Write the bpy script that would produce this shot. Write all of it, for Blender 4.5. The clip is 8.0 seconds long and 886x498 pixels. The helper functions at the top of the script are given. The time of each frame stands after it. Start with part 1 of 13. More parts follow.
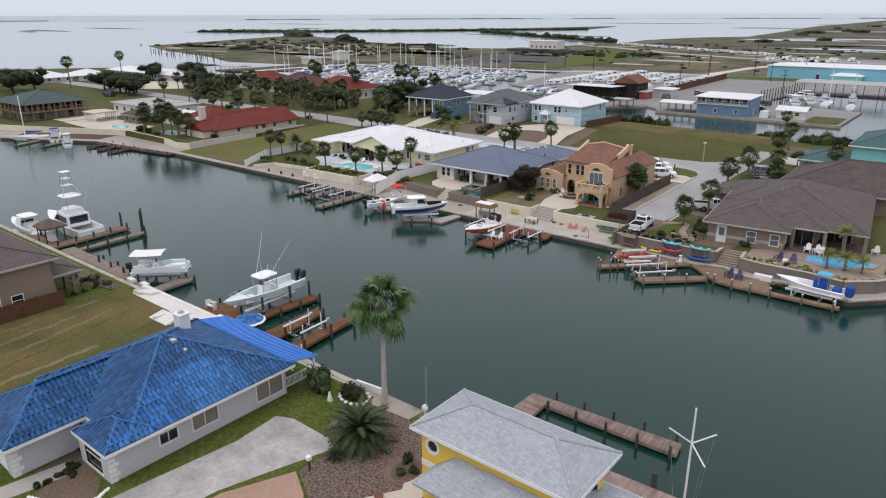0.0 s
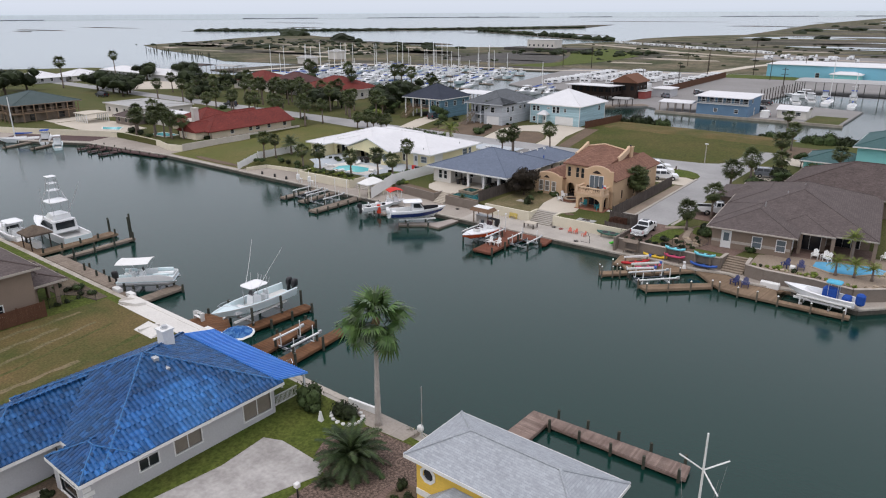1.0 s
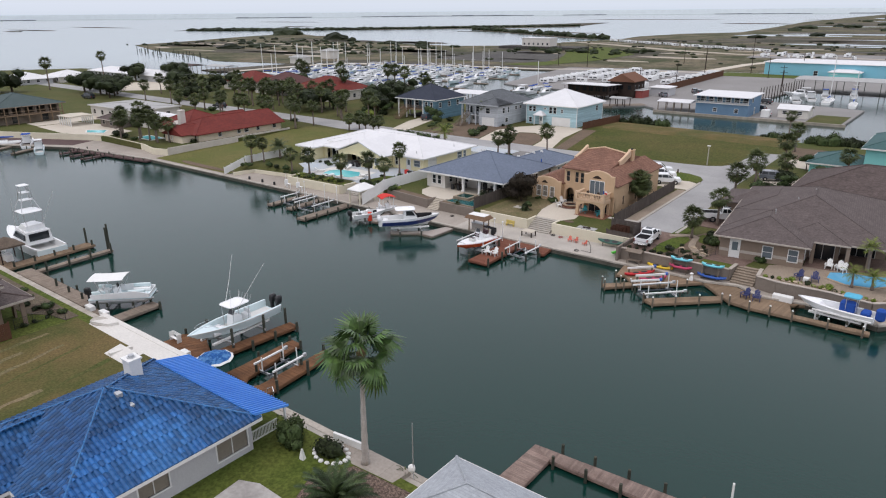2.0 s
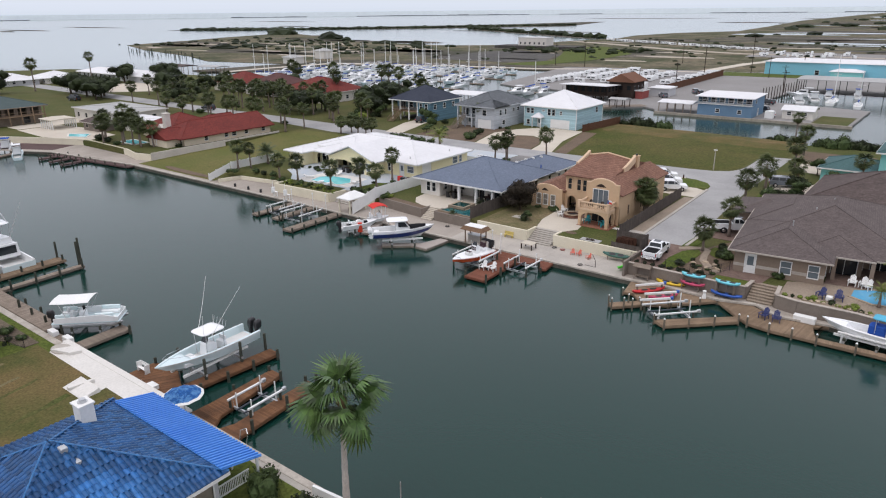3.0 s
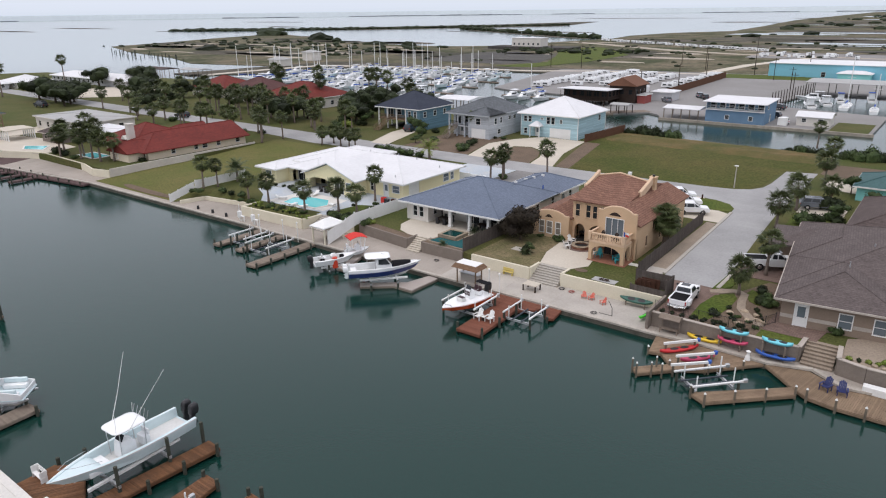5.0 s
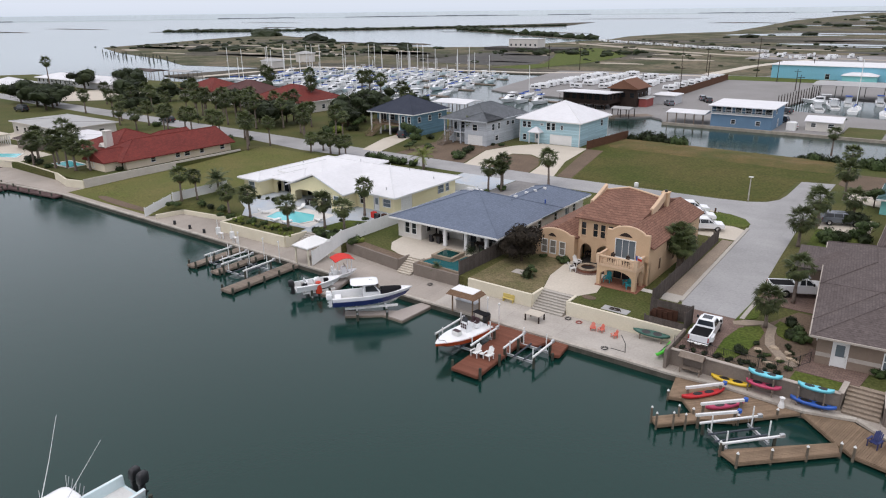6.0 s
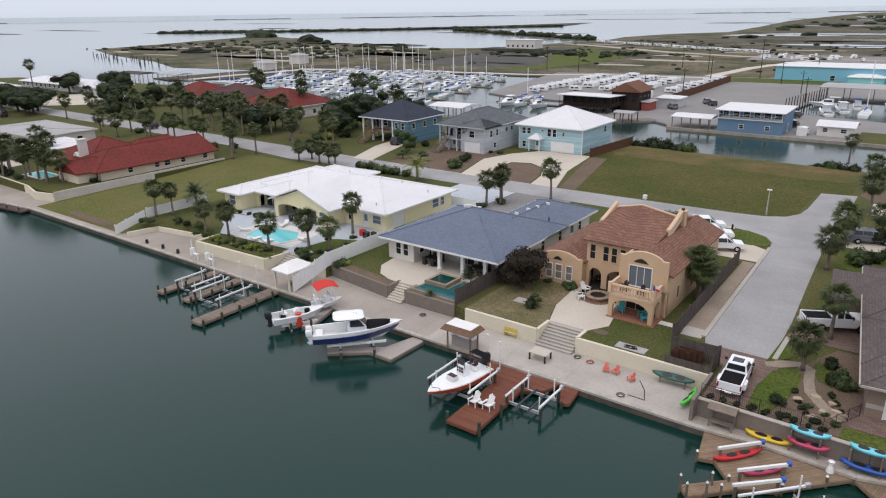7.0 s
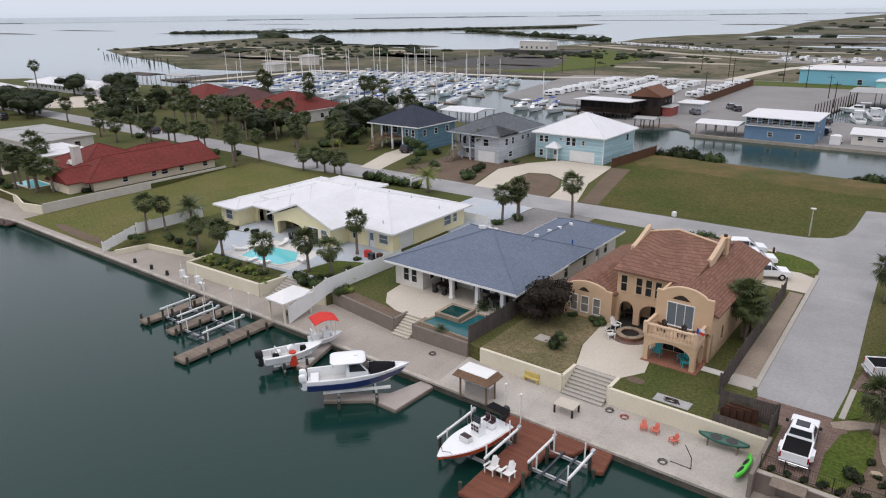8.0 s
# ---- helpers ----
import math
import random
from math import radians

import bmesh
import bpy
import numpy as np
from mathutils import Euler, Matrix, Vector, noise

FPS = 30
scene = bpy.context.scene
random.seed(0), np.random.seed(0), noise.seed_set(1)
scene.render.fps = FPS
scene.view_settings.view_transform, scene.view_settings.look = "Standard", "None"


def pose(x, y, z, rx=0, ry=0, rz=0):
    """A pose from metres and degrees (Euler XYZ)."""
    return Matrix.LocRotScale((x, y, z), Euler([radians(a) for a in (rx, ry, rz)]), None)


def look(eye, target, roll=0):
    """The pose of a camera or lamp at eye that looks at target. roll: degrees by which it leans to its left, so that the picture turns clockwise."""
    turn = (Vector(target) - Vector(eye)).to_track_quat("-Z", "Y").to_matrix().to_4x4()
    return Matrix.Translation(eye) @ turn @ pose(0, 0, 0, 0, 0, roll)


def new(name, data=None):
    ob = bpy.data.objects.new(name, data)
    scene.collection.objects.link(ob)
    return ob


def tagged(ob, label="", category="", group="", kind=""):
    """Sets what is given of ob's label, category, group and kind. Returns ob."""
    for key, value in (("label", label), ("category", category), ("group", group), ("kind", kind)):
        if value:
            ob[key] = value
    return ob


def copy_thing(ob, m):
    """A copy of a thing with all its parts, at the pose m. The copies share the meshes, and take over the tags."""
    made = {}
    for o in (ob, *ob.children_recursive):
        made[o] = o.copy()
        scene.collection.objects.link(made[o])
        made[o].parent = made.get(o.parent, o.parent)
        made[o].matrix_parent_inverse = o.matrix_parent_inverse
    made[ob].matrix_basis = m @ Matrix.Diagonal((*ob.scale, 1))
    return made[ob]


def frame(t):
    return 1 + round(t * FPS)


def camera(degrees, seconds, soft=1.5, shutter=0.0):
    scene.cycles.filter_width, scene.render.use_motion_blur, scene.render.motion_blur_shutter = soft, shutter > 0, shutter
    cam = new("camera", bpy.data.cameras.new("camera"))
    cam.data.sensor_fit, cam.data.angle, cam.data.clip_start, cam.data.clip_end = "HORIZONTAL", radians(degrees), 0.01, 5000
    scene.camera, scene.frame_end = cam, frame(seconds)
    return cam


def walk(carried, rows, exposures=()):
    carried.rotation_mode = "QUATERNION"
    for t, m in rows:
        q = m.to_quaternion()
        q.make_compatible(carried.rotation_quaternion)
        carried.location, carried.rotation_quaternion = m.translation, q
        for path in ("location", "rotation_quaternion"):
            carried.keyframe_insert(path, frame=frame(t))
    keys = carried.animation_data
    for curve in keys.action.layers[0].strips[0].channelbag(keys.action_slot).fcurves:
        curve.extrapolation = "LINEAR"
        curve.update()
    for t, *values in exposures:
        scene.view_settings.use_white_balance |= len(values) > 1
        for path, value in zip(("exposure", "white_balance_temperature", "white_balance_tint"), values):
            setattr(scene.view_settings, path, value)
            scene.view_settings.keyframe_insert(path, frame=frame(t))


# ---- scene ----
cam = camera(66.0, 8.0, soft=1.12)
PATH = [
    (0, (-4.996, -81.241, 30.427), (-6.217, -79.718, 29.755), -0.2),
    (0.5, (-5.639, -80.355, 30.423), (-6.858, -78.833, 29.749), -0.3),
    (1, (-6.592, -79.019, 30.52), (-7.808, -77.492, 29.844), -0.3),
    (1.5, (-7.85, -77.255, 30.537), (-9.059, -75.726, 29.859), -0.4),
    (3, (-12.82, -70.335, 30.383), (-14.015, -68.796, 29.702), -0.6),
    (3.5, (-14.672, -67.687, 30.365), (-15.863, -66.145, 29.683), -0.6),
    (4, (-16.657, -64.855, 30.324), (-17.843, -63.309, 29.643), -0.7),
    (4.5, (-18.752, -61.864, 30.348), (-19.935, -60.316, 29.667), -0.7),
    (6, (-25.246, -52.522, 30.372), (-26.419, -50.964, 29.692), -0.7),
    (6.5, (-27.5, -49.239, 30.355), (-28.669, -47.679, 29.676), -0.7),
    (7, (-29.797, -45.893, 30.356), (-30.963, -44.33, 29.678), -0.8),
    (7.5, (-32.075, -42.556, 30.35), (-33.238, -40.991, 29.673), -0.8),
    (8, (-34.744, -39.496, 30.435), (-35.937, -37.952, 29.759), -0.7),
]
walk(cam, [(t, look(eye, target, roll)) for t, eye, target, roll in PATH], exposures=[(t, e, 6550, 15) for t, e in ((0, -0.08), (1.5, -0.06), (3, 0.0), (4.5, 0.02), (6, 0.0), (7.5, -0.09), (8, -0.09))])

# ---- daylight under an overcast sky ----
SUN_HEIGHT, SUN_TURN = radians(68), radians(190)
world = bpy.data.worlds.new("overcast_sky")
scene.world = world
world.use_nodes = True
wn = world.node_tree
for n in list(wn.nodes):
    wn.nodes.remove(n)
w_out = wn.nodes.new("ShaderNodeOutputWorld")
w_bg = wn.nodes.new("ShaderNodeBackground")
w_sky = wn.nodes.new("ShaderNodeTexSky")
w_sky.sky_type = "NISHITA"
w_sky.sun_disc = False
w_sky.sun_elevation, w_sky.sun_rotation = SUN_HEIGHT, SUN_TURN
w_sky.air_density, w_sky.dust_density, w_sky.ozone_density = 1.6, 6.0, 1.0
w_grey = wn.nodes.new("ShaderNodeHueSaturation")
w_grey.inputs["Saturation"].default_value = 0.16
w_mix = wn.nodes.new("ShaderNodeMix")
w_mix.data_type = "RGBA"
w_mix.inputs[0].default_value = 0.8
w_at = wn.nodes.new("ShaderNodeTexCoord")
w_up = wn.nodes.new("ShaderNodeSeparateXYZ")
w_dome = wn.nodes.new("ShaderNodeMix")
w_dome.data_type = "RGBA"
w_dome.inputs[6].default_value, w_dome.inputs[7].default_value = (7.9, 9.1, 10.3, 1), (11.3, 11.8, 13.0, 1)
wn.links.new(w_at.outputs["Generated"], w_up.inputs[0])
w_rise = wn.nodes.new("ShaderNodeMath")
w_rise.operation, w_rise.use_clamp = "POWER", True
w_rise.inputs[1].default_value = 0.3
wn.links.new(w_up.outputs[2], w_rise.inputs[0])
wn.links.new(w_rise.outputs[0], w_dome.inputs[0])
wn.links.new(w_dome.outputs[2], w_mix.inputs[7])
wn.links.new(w_sky.outputs[0], w_grey.inputs["Color"])
wn.links.new(w_grey.outputs[0], w_mix.inputs[6])
wn.links.new(w_mix.outputs[2], w_bg.inputs[0])
w_bg.inputs[1].default_value = 0.1
wn.links.new(w_bg.outputs[0], w_out.inputs[0])
sun = new("sun", bpy.data.lights.new("sun", "SUN"))
sun.data.energy, sun.data.angle, sun.data.color = 0.8, radians(40), (1.0, 0.94, 0.87)
sun.matrix_world = look((0, 0, 50), (-math.sin(SUN_TURN) * math.cos(SUN_HEIGHT), -math.cos(SUN_TURN) * math.cos(SUN_HEIGHT), 50 - math.sin(SUN_HEIGHT)))

# ---- materials ----
def material(name, base, other=None, rough=0.75, metal=0.0, coarse=0.25, fine=6.0, amount=0.6, grain=0.18, bump=0.15,
             pattern="", size=(0.3, 0.15), gap=None, gapwidth=0.03, island=0.0, obj=0.0, coat=0.0, contrast=0.18, vary=0.15, spec=None):
    """Colour varied at two scales in world metres, with fine relief; pattern: courses (roofs), pavers, seams or boards."""
    m = bpy.data.materials.new(name)
    m.use_nodes = True
    t = m.node_tree
    N, L = t.nodes, t.links
    bsdf = N["Principled BSDF"]
    bsdf.inputs["Roughness"].default_value = rough
    bsdf.inputs["Metallic"].default_value = metal
    bsdf.inputs["Specular IOR Level"].default_value = spec if spec is not None else 0.5 if rough < 0.62 else 0.15
    if coat:
        bsdf.inputs["Coat Weight"].default_value = coat
        bsdf.inputs["Coat Roughness"].default_value = 0.1
    geo = N.new("ShaderNodeNewGeometry")
    other = other or tuple(c * 0.72 for c in base)
    big = N.new("ShaderNodeTexNoise")
    big.inputs["Scale"].default_value, big.inputs["Detail"].default_value, big.inputs["Roughness"].default_value = coarse, 5, 0.62
    L.new(geo.outputs["Position"], big.inputs["Vector"])
    ramp = N.new("ShaderNodeMapRange")
    ramp.inputs[1].default_value, ramp.inputs[2].default_value = 0.5 - contrast, 0.5 + contrast
    ramp.inputs[3].default_value, ramp.inputs[4].default_value = 0.0, amount
    L.new(big.outputs[0], ramp.inputs[0])
    mix = N.new("ShaderNodeMix")
    mix.data_type = "RGBA"
    mix.inputs[6].default_value, mix.inputs[7].default_value = (*base, 1), (*other, 1)
    L.new(ramp.outputs[0], mix.inputs[0])
    small = N.new("ShaderNodeTexNoise")
    small.inputs["Scale"].default_value, small.inputs["Detail"].default_value = fine, 4
    L.new(geo.outputs["Position"], small.inputs["Vector"])
    val = N.new("ShaderNodeMapRange")
    val.inputs[1].default_value, val.inputs[2].default_value = 0.25, 0.75
    val.inputs[3].default_value, val.inputs[4].default_value = 1 - grain, 1 + grain
    L.new(small.outputs[0], val.inputs[0])
    shade = val.outputs[0]

    def times(a, lo, hi):
        r = N.new("ShaderNodeMapRange")
        r.inputs[3].default_value, r.inputs[4].default_value = lo, hi
        L.new(a, r.inputs[0])
        return r.outputs[0]

    def mul(a, b):
        n = N.new("ShaderNodeMath")
        n.operation = "MULTIPLY"
        L.new(a, n.inputs[0])
        L.new(b, n.inputs[1])
        return n.outputs[0]
    if island:
        shade = mul(shade, times(geo.outputs["Random Per Island"], 1 - island, 1 + island))
    if obj:
        info = N.new("ShaderNodeObjectInfo")
        shade = mul(shade, times(info.outputs["Random"], 1 - obj, 1 + obj))
    height = small.outputs[0]
    if pattern:
        sep = N.new("ShaderNodeSeparateXYZ")
        L.new(geo.outputs["Position"], sep.inputs[0])
        comb = N.new("ShaderNodeCombineXYZ")
        if pattern == "courses":
            add = N.new("ShaderNodeMath")
            L.new(sep.outputs[0], add.inputs[0])
            L.new(sep.outputs[1], add.inputs[1])
            L.new(add.outputs[0], comb.inputs[0])
            L.new(sep.outputs[2], comb.inputs[1])
        else:
            L.new(sep.outputs[0], comb.inputs[0])
            L.new(sep.outputs[1], comb.inputs[1])
        br = N.new("ShaderNodeTexBrick")
        br.inputs["Scale"].default_value = 1.0
        br.inputs["Brick Width"].default_value, br.inputs["Row Height"].default_value = size
        br.inputs["Mortar Size"].default_value = gapwidth
        br.inputs["Mortar Smooth"].default_value = 0.4
        br.inputs["Color1"].default_value, br.inputs["Color2"].default_value = (1 - vary, 1 - vary, 1 - vary, 1), (1 + vary, 1 + vary, 1 + vary, 1)
        g = gap or 0.62
        br.inputs["Mortar"].default_value = (g, g, g, 1)
        L.new(comb.outputs[0], br.inputs["Vector"])
        bw = N.new("ShaderNodeRGBToBW")
        L.new(br.outputs["Color"], bw.inputs[0])
        shade = mul(shade, bw.outputs[0])
        height = mul(bw.outputs[0], small.outputs[0])
    out = N.new("ShaderNodeMix")
    out.data_type, out.blend_type = "RGBA", "MULTIPLY"
    out.inputs[0].default_value = 1.0
    L.new(mix.outputs[2], out.inputs[6])
    L.new(shade, out.inputs[7])
    L.new(out.outputs[2], bsdf.inputs["Base Color"])
    if bump:
        b = N.new("ShaderNodeBump")
        b.inputs["Strength"].default_value, b.inputs["Distance"].default_value = bump, 0.05
        L.new(height, b.inputs["Height"])
        L.new(b.outputs[0], bsdf.inputs["Normal"])
    return m


def water_material(name, base, rough, scales, strength, tint=None, ior=1.33, bay=None):
    m = bpy.data.materials.new(name)
    m.use_nodes = True
    N, L = m.node_tree.nodes, m.node_tree.links
    b = N["Principled BSDF"]
    b.inputs["Roughness"].default_value, b.inputs["IOR"].default_value = rough, ior
    geo = N.new("ShaderNodeNewGeometry")
    patch = N.new("ShaderNodeTexNoise")
    patch.inputs["Scale"].default_value, patch.inputs["Detail"].default_value = 0.02, 4
    L.new(geo.outputs["Position"], patch.inputs["Vector"])
    mix = N.new("ShaderNodeMix")
    mix.data_type = "RGBA"
    mix.inputs[6].default_value = (*base, 1)
    mix.inputs[7].default_value = (*(tint or tuple(c * 1.2 for c in base)), 1)
    L.new(patch.outputs[0], mix.inputs[0])
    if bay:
        # base colour changes to the paler bay colour, 240 to 420 m out
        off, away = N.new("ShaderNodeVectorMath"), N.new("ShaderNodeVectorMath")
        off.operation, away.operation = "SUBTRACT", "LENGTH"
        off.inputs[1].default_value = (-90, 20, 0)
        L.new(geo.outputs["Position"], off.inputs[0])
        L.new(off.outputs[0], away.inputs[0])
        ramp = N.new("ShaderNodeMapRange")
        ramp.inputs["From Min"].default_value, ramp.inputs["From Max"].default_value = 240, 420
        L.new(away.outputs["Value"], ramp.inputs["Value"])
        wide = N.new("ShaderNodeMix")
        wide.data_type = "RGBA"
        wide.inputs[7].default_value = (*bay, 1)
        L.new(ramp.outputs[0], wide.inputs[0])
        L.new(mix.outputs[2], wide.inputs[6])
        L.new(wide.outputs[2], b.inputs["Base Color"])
    else:
        L.new(mix.outputs[2], b.inputs["Base Color"])
    last = None
    for s, k in zip(scales, strength):
        n = N.new("ShaderNodeTexNoise")
        n.inputs["Scale"].default_value, n.inputs["Detail"].default_value, n.inputs["Roughness"].default_value = s, 3, 0.55
        L.new(geo.outputs["Position"], n.inputs["Vector"])
        bump = N.new("ShaderNodeBump")
        bump.inputs["Strength"].default_value, bump.inputs["Distance"].default_value = k, 0.12
        L.new(n.outputs[0], bump.inputs["Height"])
        if last:
            L.new(last, bump.inputs["Normal"])
        last = bump.outputs[0]
    L.new(last, b.inputs["Normal"])
    return m


def glass_material(name, col, rough=0.06):
    m = bpy.data.materials.new(name)
    m.use_nodes = True
    b = m.node_tree.nodes["Principled BSDF"]
    b.inputs["Base Color"].default_value = (*col, 1)
    b.inputs["Roughness"].default_value, b.inputs["IOR"].default_value = rough, 1.5
    return m


M = {}
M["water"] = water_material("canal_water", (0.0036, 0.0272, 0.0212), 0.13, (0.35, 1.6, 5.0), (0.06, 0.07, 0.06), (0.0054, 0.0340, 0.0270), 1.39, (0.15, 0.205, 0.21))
M["pool"] = water_material("pool_water", (0.13, 0.56, 0.60), 0.05, (1.5,), (0.1,), (0.14, 0.55, 0.58))
M["pool_blue"] = water_material("blue_pool_water", (0.10, 0.36, 0.58), 0.05, (1.5,), (0.1,), (0.14, 0.42, 0.62))
M["spa_water"] = water_material("dark_spa_water", (0.006, 0.040, 0.038), 0.05, (1.5,), (0.1,), (0.010, 0.055, 0.05))
M["pool_dark"] = water_material("dark_pool_water", (0.010, 0.085, 0.095), 0.05, (1.5,), (0.1,), (0.02, 0.12, 0.13))
M["grass"] = material("lawn", (0.062, 0.078, 0.021), (0.104, 0.094, 0.037), rough=0.95, coarse=0.11, fine=4, amount=0.9, grain=0.45, bump=0.5)
M["grass_green"] = material("green_lawn", (0.064, 0.094, 0.016), (0.100, 0.110, 0.027), rough=0.95, coarse=0.25, fine=4, amount=0.8, grain=0.45, bump=0.5)
M["grass_dry"] = material("dry_lawn", (0.150, 0.106, 0.047), (0.064, 0.076, 0.022), rough=0.95, coarse=0.13, fine=5, amount=1.0, grain=0.34, bump=0.5, contrast=0.16)
M["grass_lot"] = material("lot_lawn", (0.094, 0.108, 0.028), (0.140, 0.124, 0.046), rough=0.95, coarse=0.14, fine=4, amount=0.9, grain=0.45, bump=0.5)
M["grass_field"] = material("field_lawn", (0.056, 0.068, 0.013), (0.094, 0.082, 0.026), rough=0.95, coarse=0.09, fine=3, amount=0.9, grain=0.45, bump=0.5)
M["grass_worn"] = material("worn_lawn", (0.215, 0.165, 0.100), (0.088, 0.092, 0.036), rough=0.95, coarse=0.3, fine=5, amount=1.0, grain=0.4, bump=0.5, contrast=0.2)
M["marsh"] = material("marsh", (0.145, 0.122, 0.080), (0.052, 0.060, 0.027), rough=0.95, coarse=0.03, fine=0.4, amount=1.0, grain=0.45, bump=0.6, contrast=0.1)
M["marsh_brown"] = material("brown_marsh", (0.120, 0.104, 0.084), (0.050, 0.050, 0.034), rough=0.95, coarse=0.02, fine=0.3, amount=1.0, grain=0.5, bump=0.6, contrast=0.1)
M["mud"] = material("dark_mud", (0.060, 0.058, 0.056), (0.095, 0.088, 0.075), rough=0.8, coarse=0.04, fine=0.5, amount=0.9, grain=0.3, bump=0.3)
# the haze of distance is mixed into this grey-blue
M["hazy_shore"] = material("haze_grey_shore", (0.20, 0.22, 0.24), rough=0.95, coarse=0.01, fine=0.1, bump=0.0)
M["sand"] = material("sand", (0.42, 0.37, 0.30), (0.30, 0.26, 0.21), rough=0.95, coarse=0.1, fine=2, bump=0.3)
M["dirt"] = material("bare_soil", (0.160, 0.116, 0.084), (0.104, 0.080, 0.056), rough=0.95, coarse=0.3, fine=6, grain=0.3, bump=0.4)
M["gravel"] = material("river_gravel", (0.215, 0.156, 0.126), (0.078, 0.056, 0.046), rough=0.9, coarse=6.0, fine=13, grain=0.6, amount=1.0, bump=0.9, contrast=0.10)
M["drive_old"] = material("old_stained_concrete", (0.45, 0.43, 0.41), (0.27, 0.255, 0.24), rough=0.9, coarse=0.45, fine=3, amount=0.9, grain=0.14, bump=0.2, contrast=0.16)
M["salmon"] = material("salmon_concrete", (0.39, 0.255, 0.195), (0.32, 0.205, 0.155), rough=0.9, coarse=0.4, fine=5, amount=0.7, grain=0.1, bump=0.15)
M["concrete"] = material("concrete", (0.43, 0.40, 0.355), (0.33, 0.305, 0.27), rough=0.85, coarse=0.25, fine=5, grain=0.1, bump=0.15)
M["walk"] = material("walkway_concrete", (0.380, 0.337, 0.294), (0.275, 0.247, 0.214), rough=0.85, coarse=0.3, fine=5, grain=0.12, bump=0.15, pattern="pavers", size=(3.0, 4.6), gapwidth=0.02, gap=0.75, vary=0.05)
M["walk_white"] = material("pale_concrete", (0.66, 0.64, 0.60), (0.56, 0.54, 0.50), rough=0.85, coarse=0.3, fine=5, grain=0.08, bump=0.1)
M["road"] = material("concrete_road", (0.355, 0.352, 0.347), (0.225, 0.224, 0.222), rough=0.85, coarse=0.15, fine=4, grain=0.1, bump=0.15, pattern="pavers", size=(4.5, 3.6), gapwidth=0.012, gap=0.8, vary=0.03)
M["drive"] = material("pale_driveway", (0.55, 0.50, 0.42), (0.46, 0.41, 0.34), rough=0.85, coarse=0.2, fine=4, grain=0.08, bump=0.1)
M["yard"] = material("gravel_yard", (0.265, 0.256, 0.248), (0.195, 0.187, 0.178), rough=0.95, coarse=0.05, fine=2, grain=0.15, bump=0.3)
M["pavers"] = material("brick_pavers", (0.205, 0.142, 0.118), (0.150, 0.104, 0.088), rough=0.85, coarse=0.4, fine=6, grain=0.15, bump=0.3, pattern="pavers", size=(0.4, 0.2), gapwidth=0.02)
M["pool_deck"] = material("blue_grey_pool_deck", (0.40, 0.46, 0.52), (0.50, 0.50, 0.48), rough=0.85, coarse=0.5, fine=5, amount=0.8, grain=0.1)
M["wall_cream"] = material("cream_wall_paint", (0.68, 0.63, 0.50), (0.57, 0.52, 0.40), rough=0.85, coarse=0.5, fine=7, amount=0.5, grain=0.06)
M["wall_greige"] = material("retaining_wall_render", (0.228, 0.192, 0.162), (0.165, 0.140, 0.119), rough=0.9, coarse=0.7, fine=8, amount=0.7, grain=0.1)
M["wall_pale"] = material("pale_block_render", (0.56, 0.52, 0.47), (0.45, 0.41, 0.37), rough=0.9, coarse=0.4, fine=7, amount=0.7, grain=0.1)
M["block"] = material("grey_block_wall", (0.42, 0.385, 0.35), (0.33, 0.30, 0.27), rough=0.9, coarse=0.5, fine=8, grain=0.1)
M["seawall"] = material("seawall_concrete", (0.38, 0.34, 0.285), (0.22, 0.195, 0.16), rough=0.9, coarse=0.6, fine=6, amount=0.8, grain=0.15, bump=0.25)
M["seawall_dark"] = material("dark_mottled_concrete", (0.13, 0.115, 0.095), (0.06, 0.056, 0.046), rough=0.8, coarse=0.8, fine=6, amount=0.9, grain=0.2, bump=0.3)
M["cap"] = material("seawall_cap_concrete", (0.47, 0.43, 0.375), (0.31, 0.28, 0.24), rough=0.88, coarse=0.7, fine=5, amount=0.8, grain=0.14, bump=0.2, contrast=0.14)
M["quay_pale"] = material("pale_broomed_concrete", (0.465, 0.43, 0.385), (0.35, 0.322, 0.287), rough=0.88, coarse=0.35, fine=5, amount=0.8, grain=0.1, bump=0.12, pattern="pavers", size=(6.1, 5.4), gapwidth=0.012, gap=0.72, vary=0.05)
M["peach"] = material("peach_stucco", (0.60, 0.425, 0.275), (0.50, 0.345, 0.215), rough=0.9, coarse=0.4, fine=10, amount=0.6, grain=0.08, bump=0.25)
M["peach_trim"] = material("pale_peach_trim", (0.66, 0.48, 0.33), rough=0.85, coarse=0.6, fine=10, amount=0.4, grain=0.06)
M["pale_yellow"] = material("pale_yellow_render", (0.78, 0.71, 0.46), (0.71, 0.64, 0.40), rough=0.88, coarse=0.3, fine=9, amount=0.5, grain=0.06)
M["yellow"] = material("yellow_siding", (0.78, 0.52, 0.10), (0.70, 0.46, 0.085), rough=0.7, coarse=0.4, fine=8, amount=0.5, grain=0.05, pattern="courses", size=(6.0, 0.2), gapwidth=0.008, gap=0.9, vary=0.03)
M["white"] = material("white_paint", (0.78, 0.78, 0.76), (0.66, 0.66, 0.64), rough=0.55, coarse=0.5, fine=6, amount=0.5, grain=0.05, bump=0.08)
M["offwhite"] = material("off_white_render", (0.66, 0.63, 0.58), (0.55, 0.52, 0.47), rough=0.88, coarse=0.3, fine=8, amount=0.6, grain=0.06)
M["cream_pink"] = material("pinkish_cream_render", (0.74, 0.64, 0.50), (0.66, 0.56, 0.43), rough=0.88, coarse=0.3, fine=8, amount=0.6, grain=0.06)
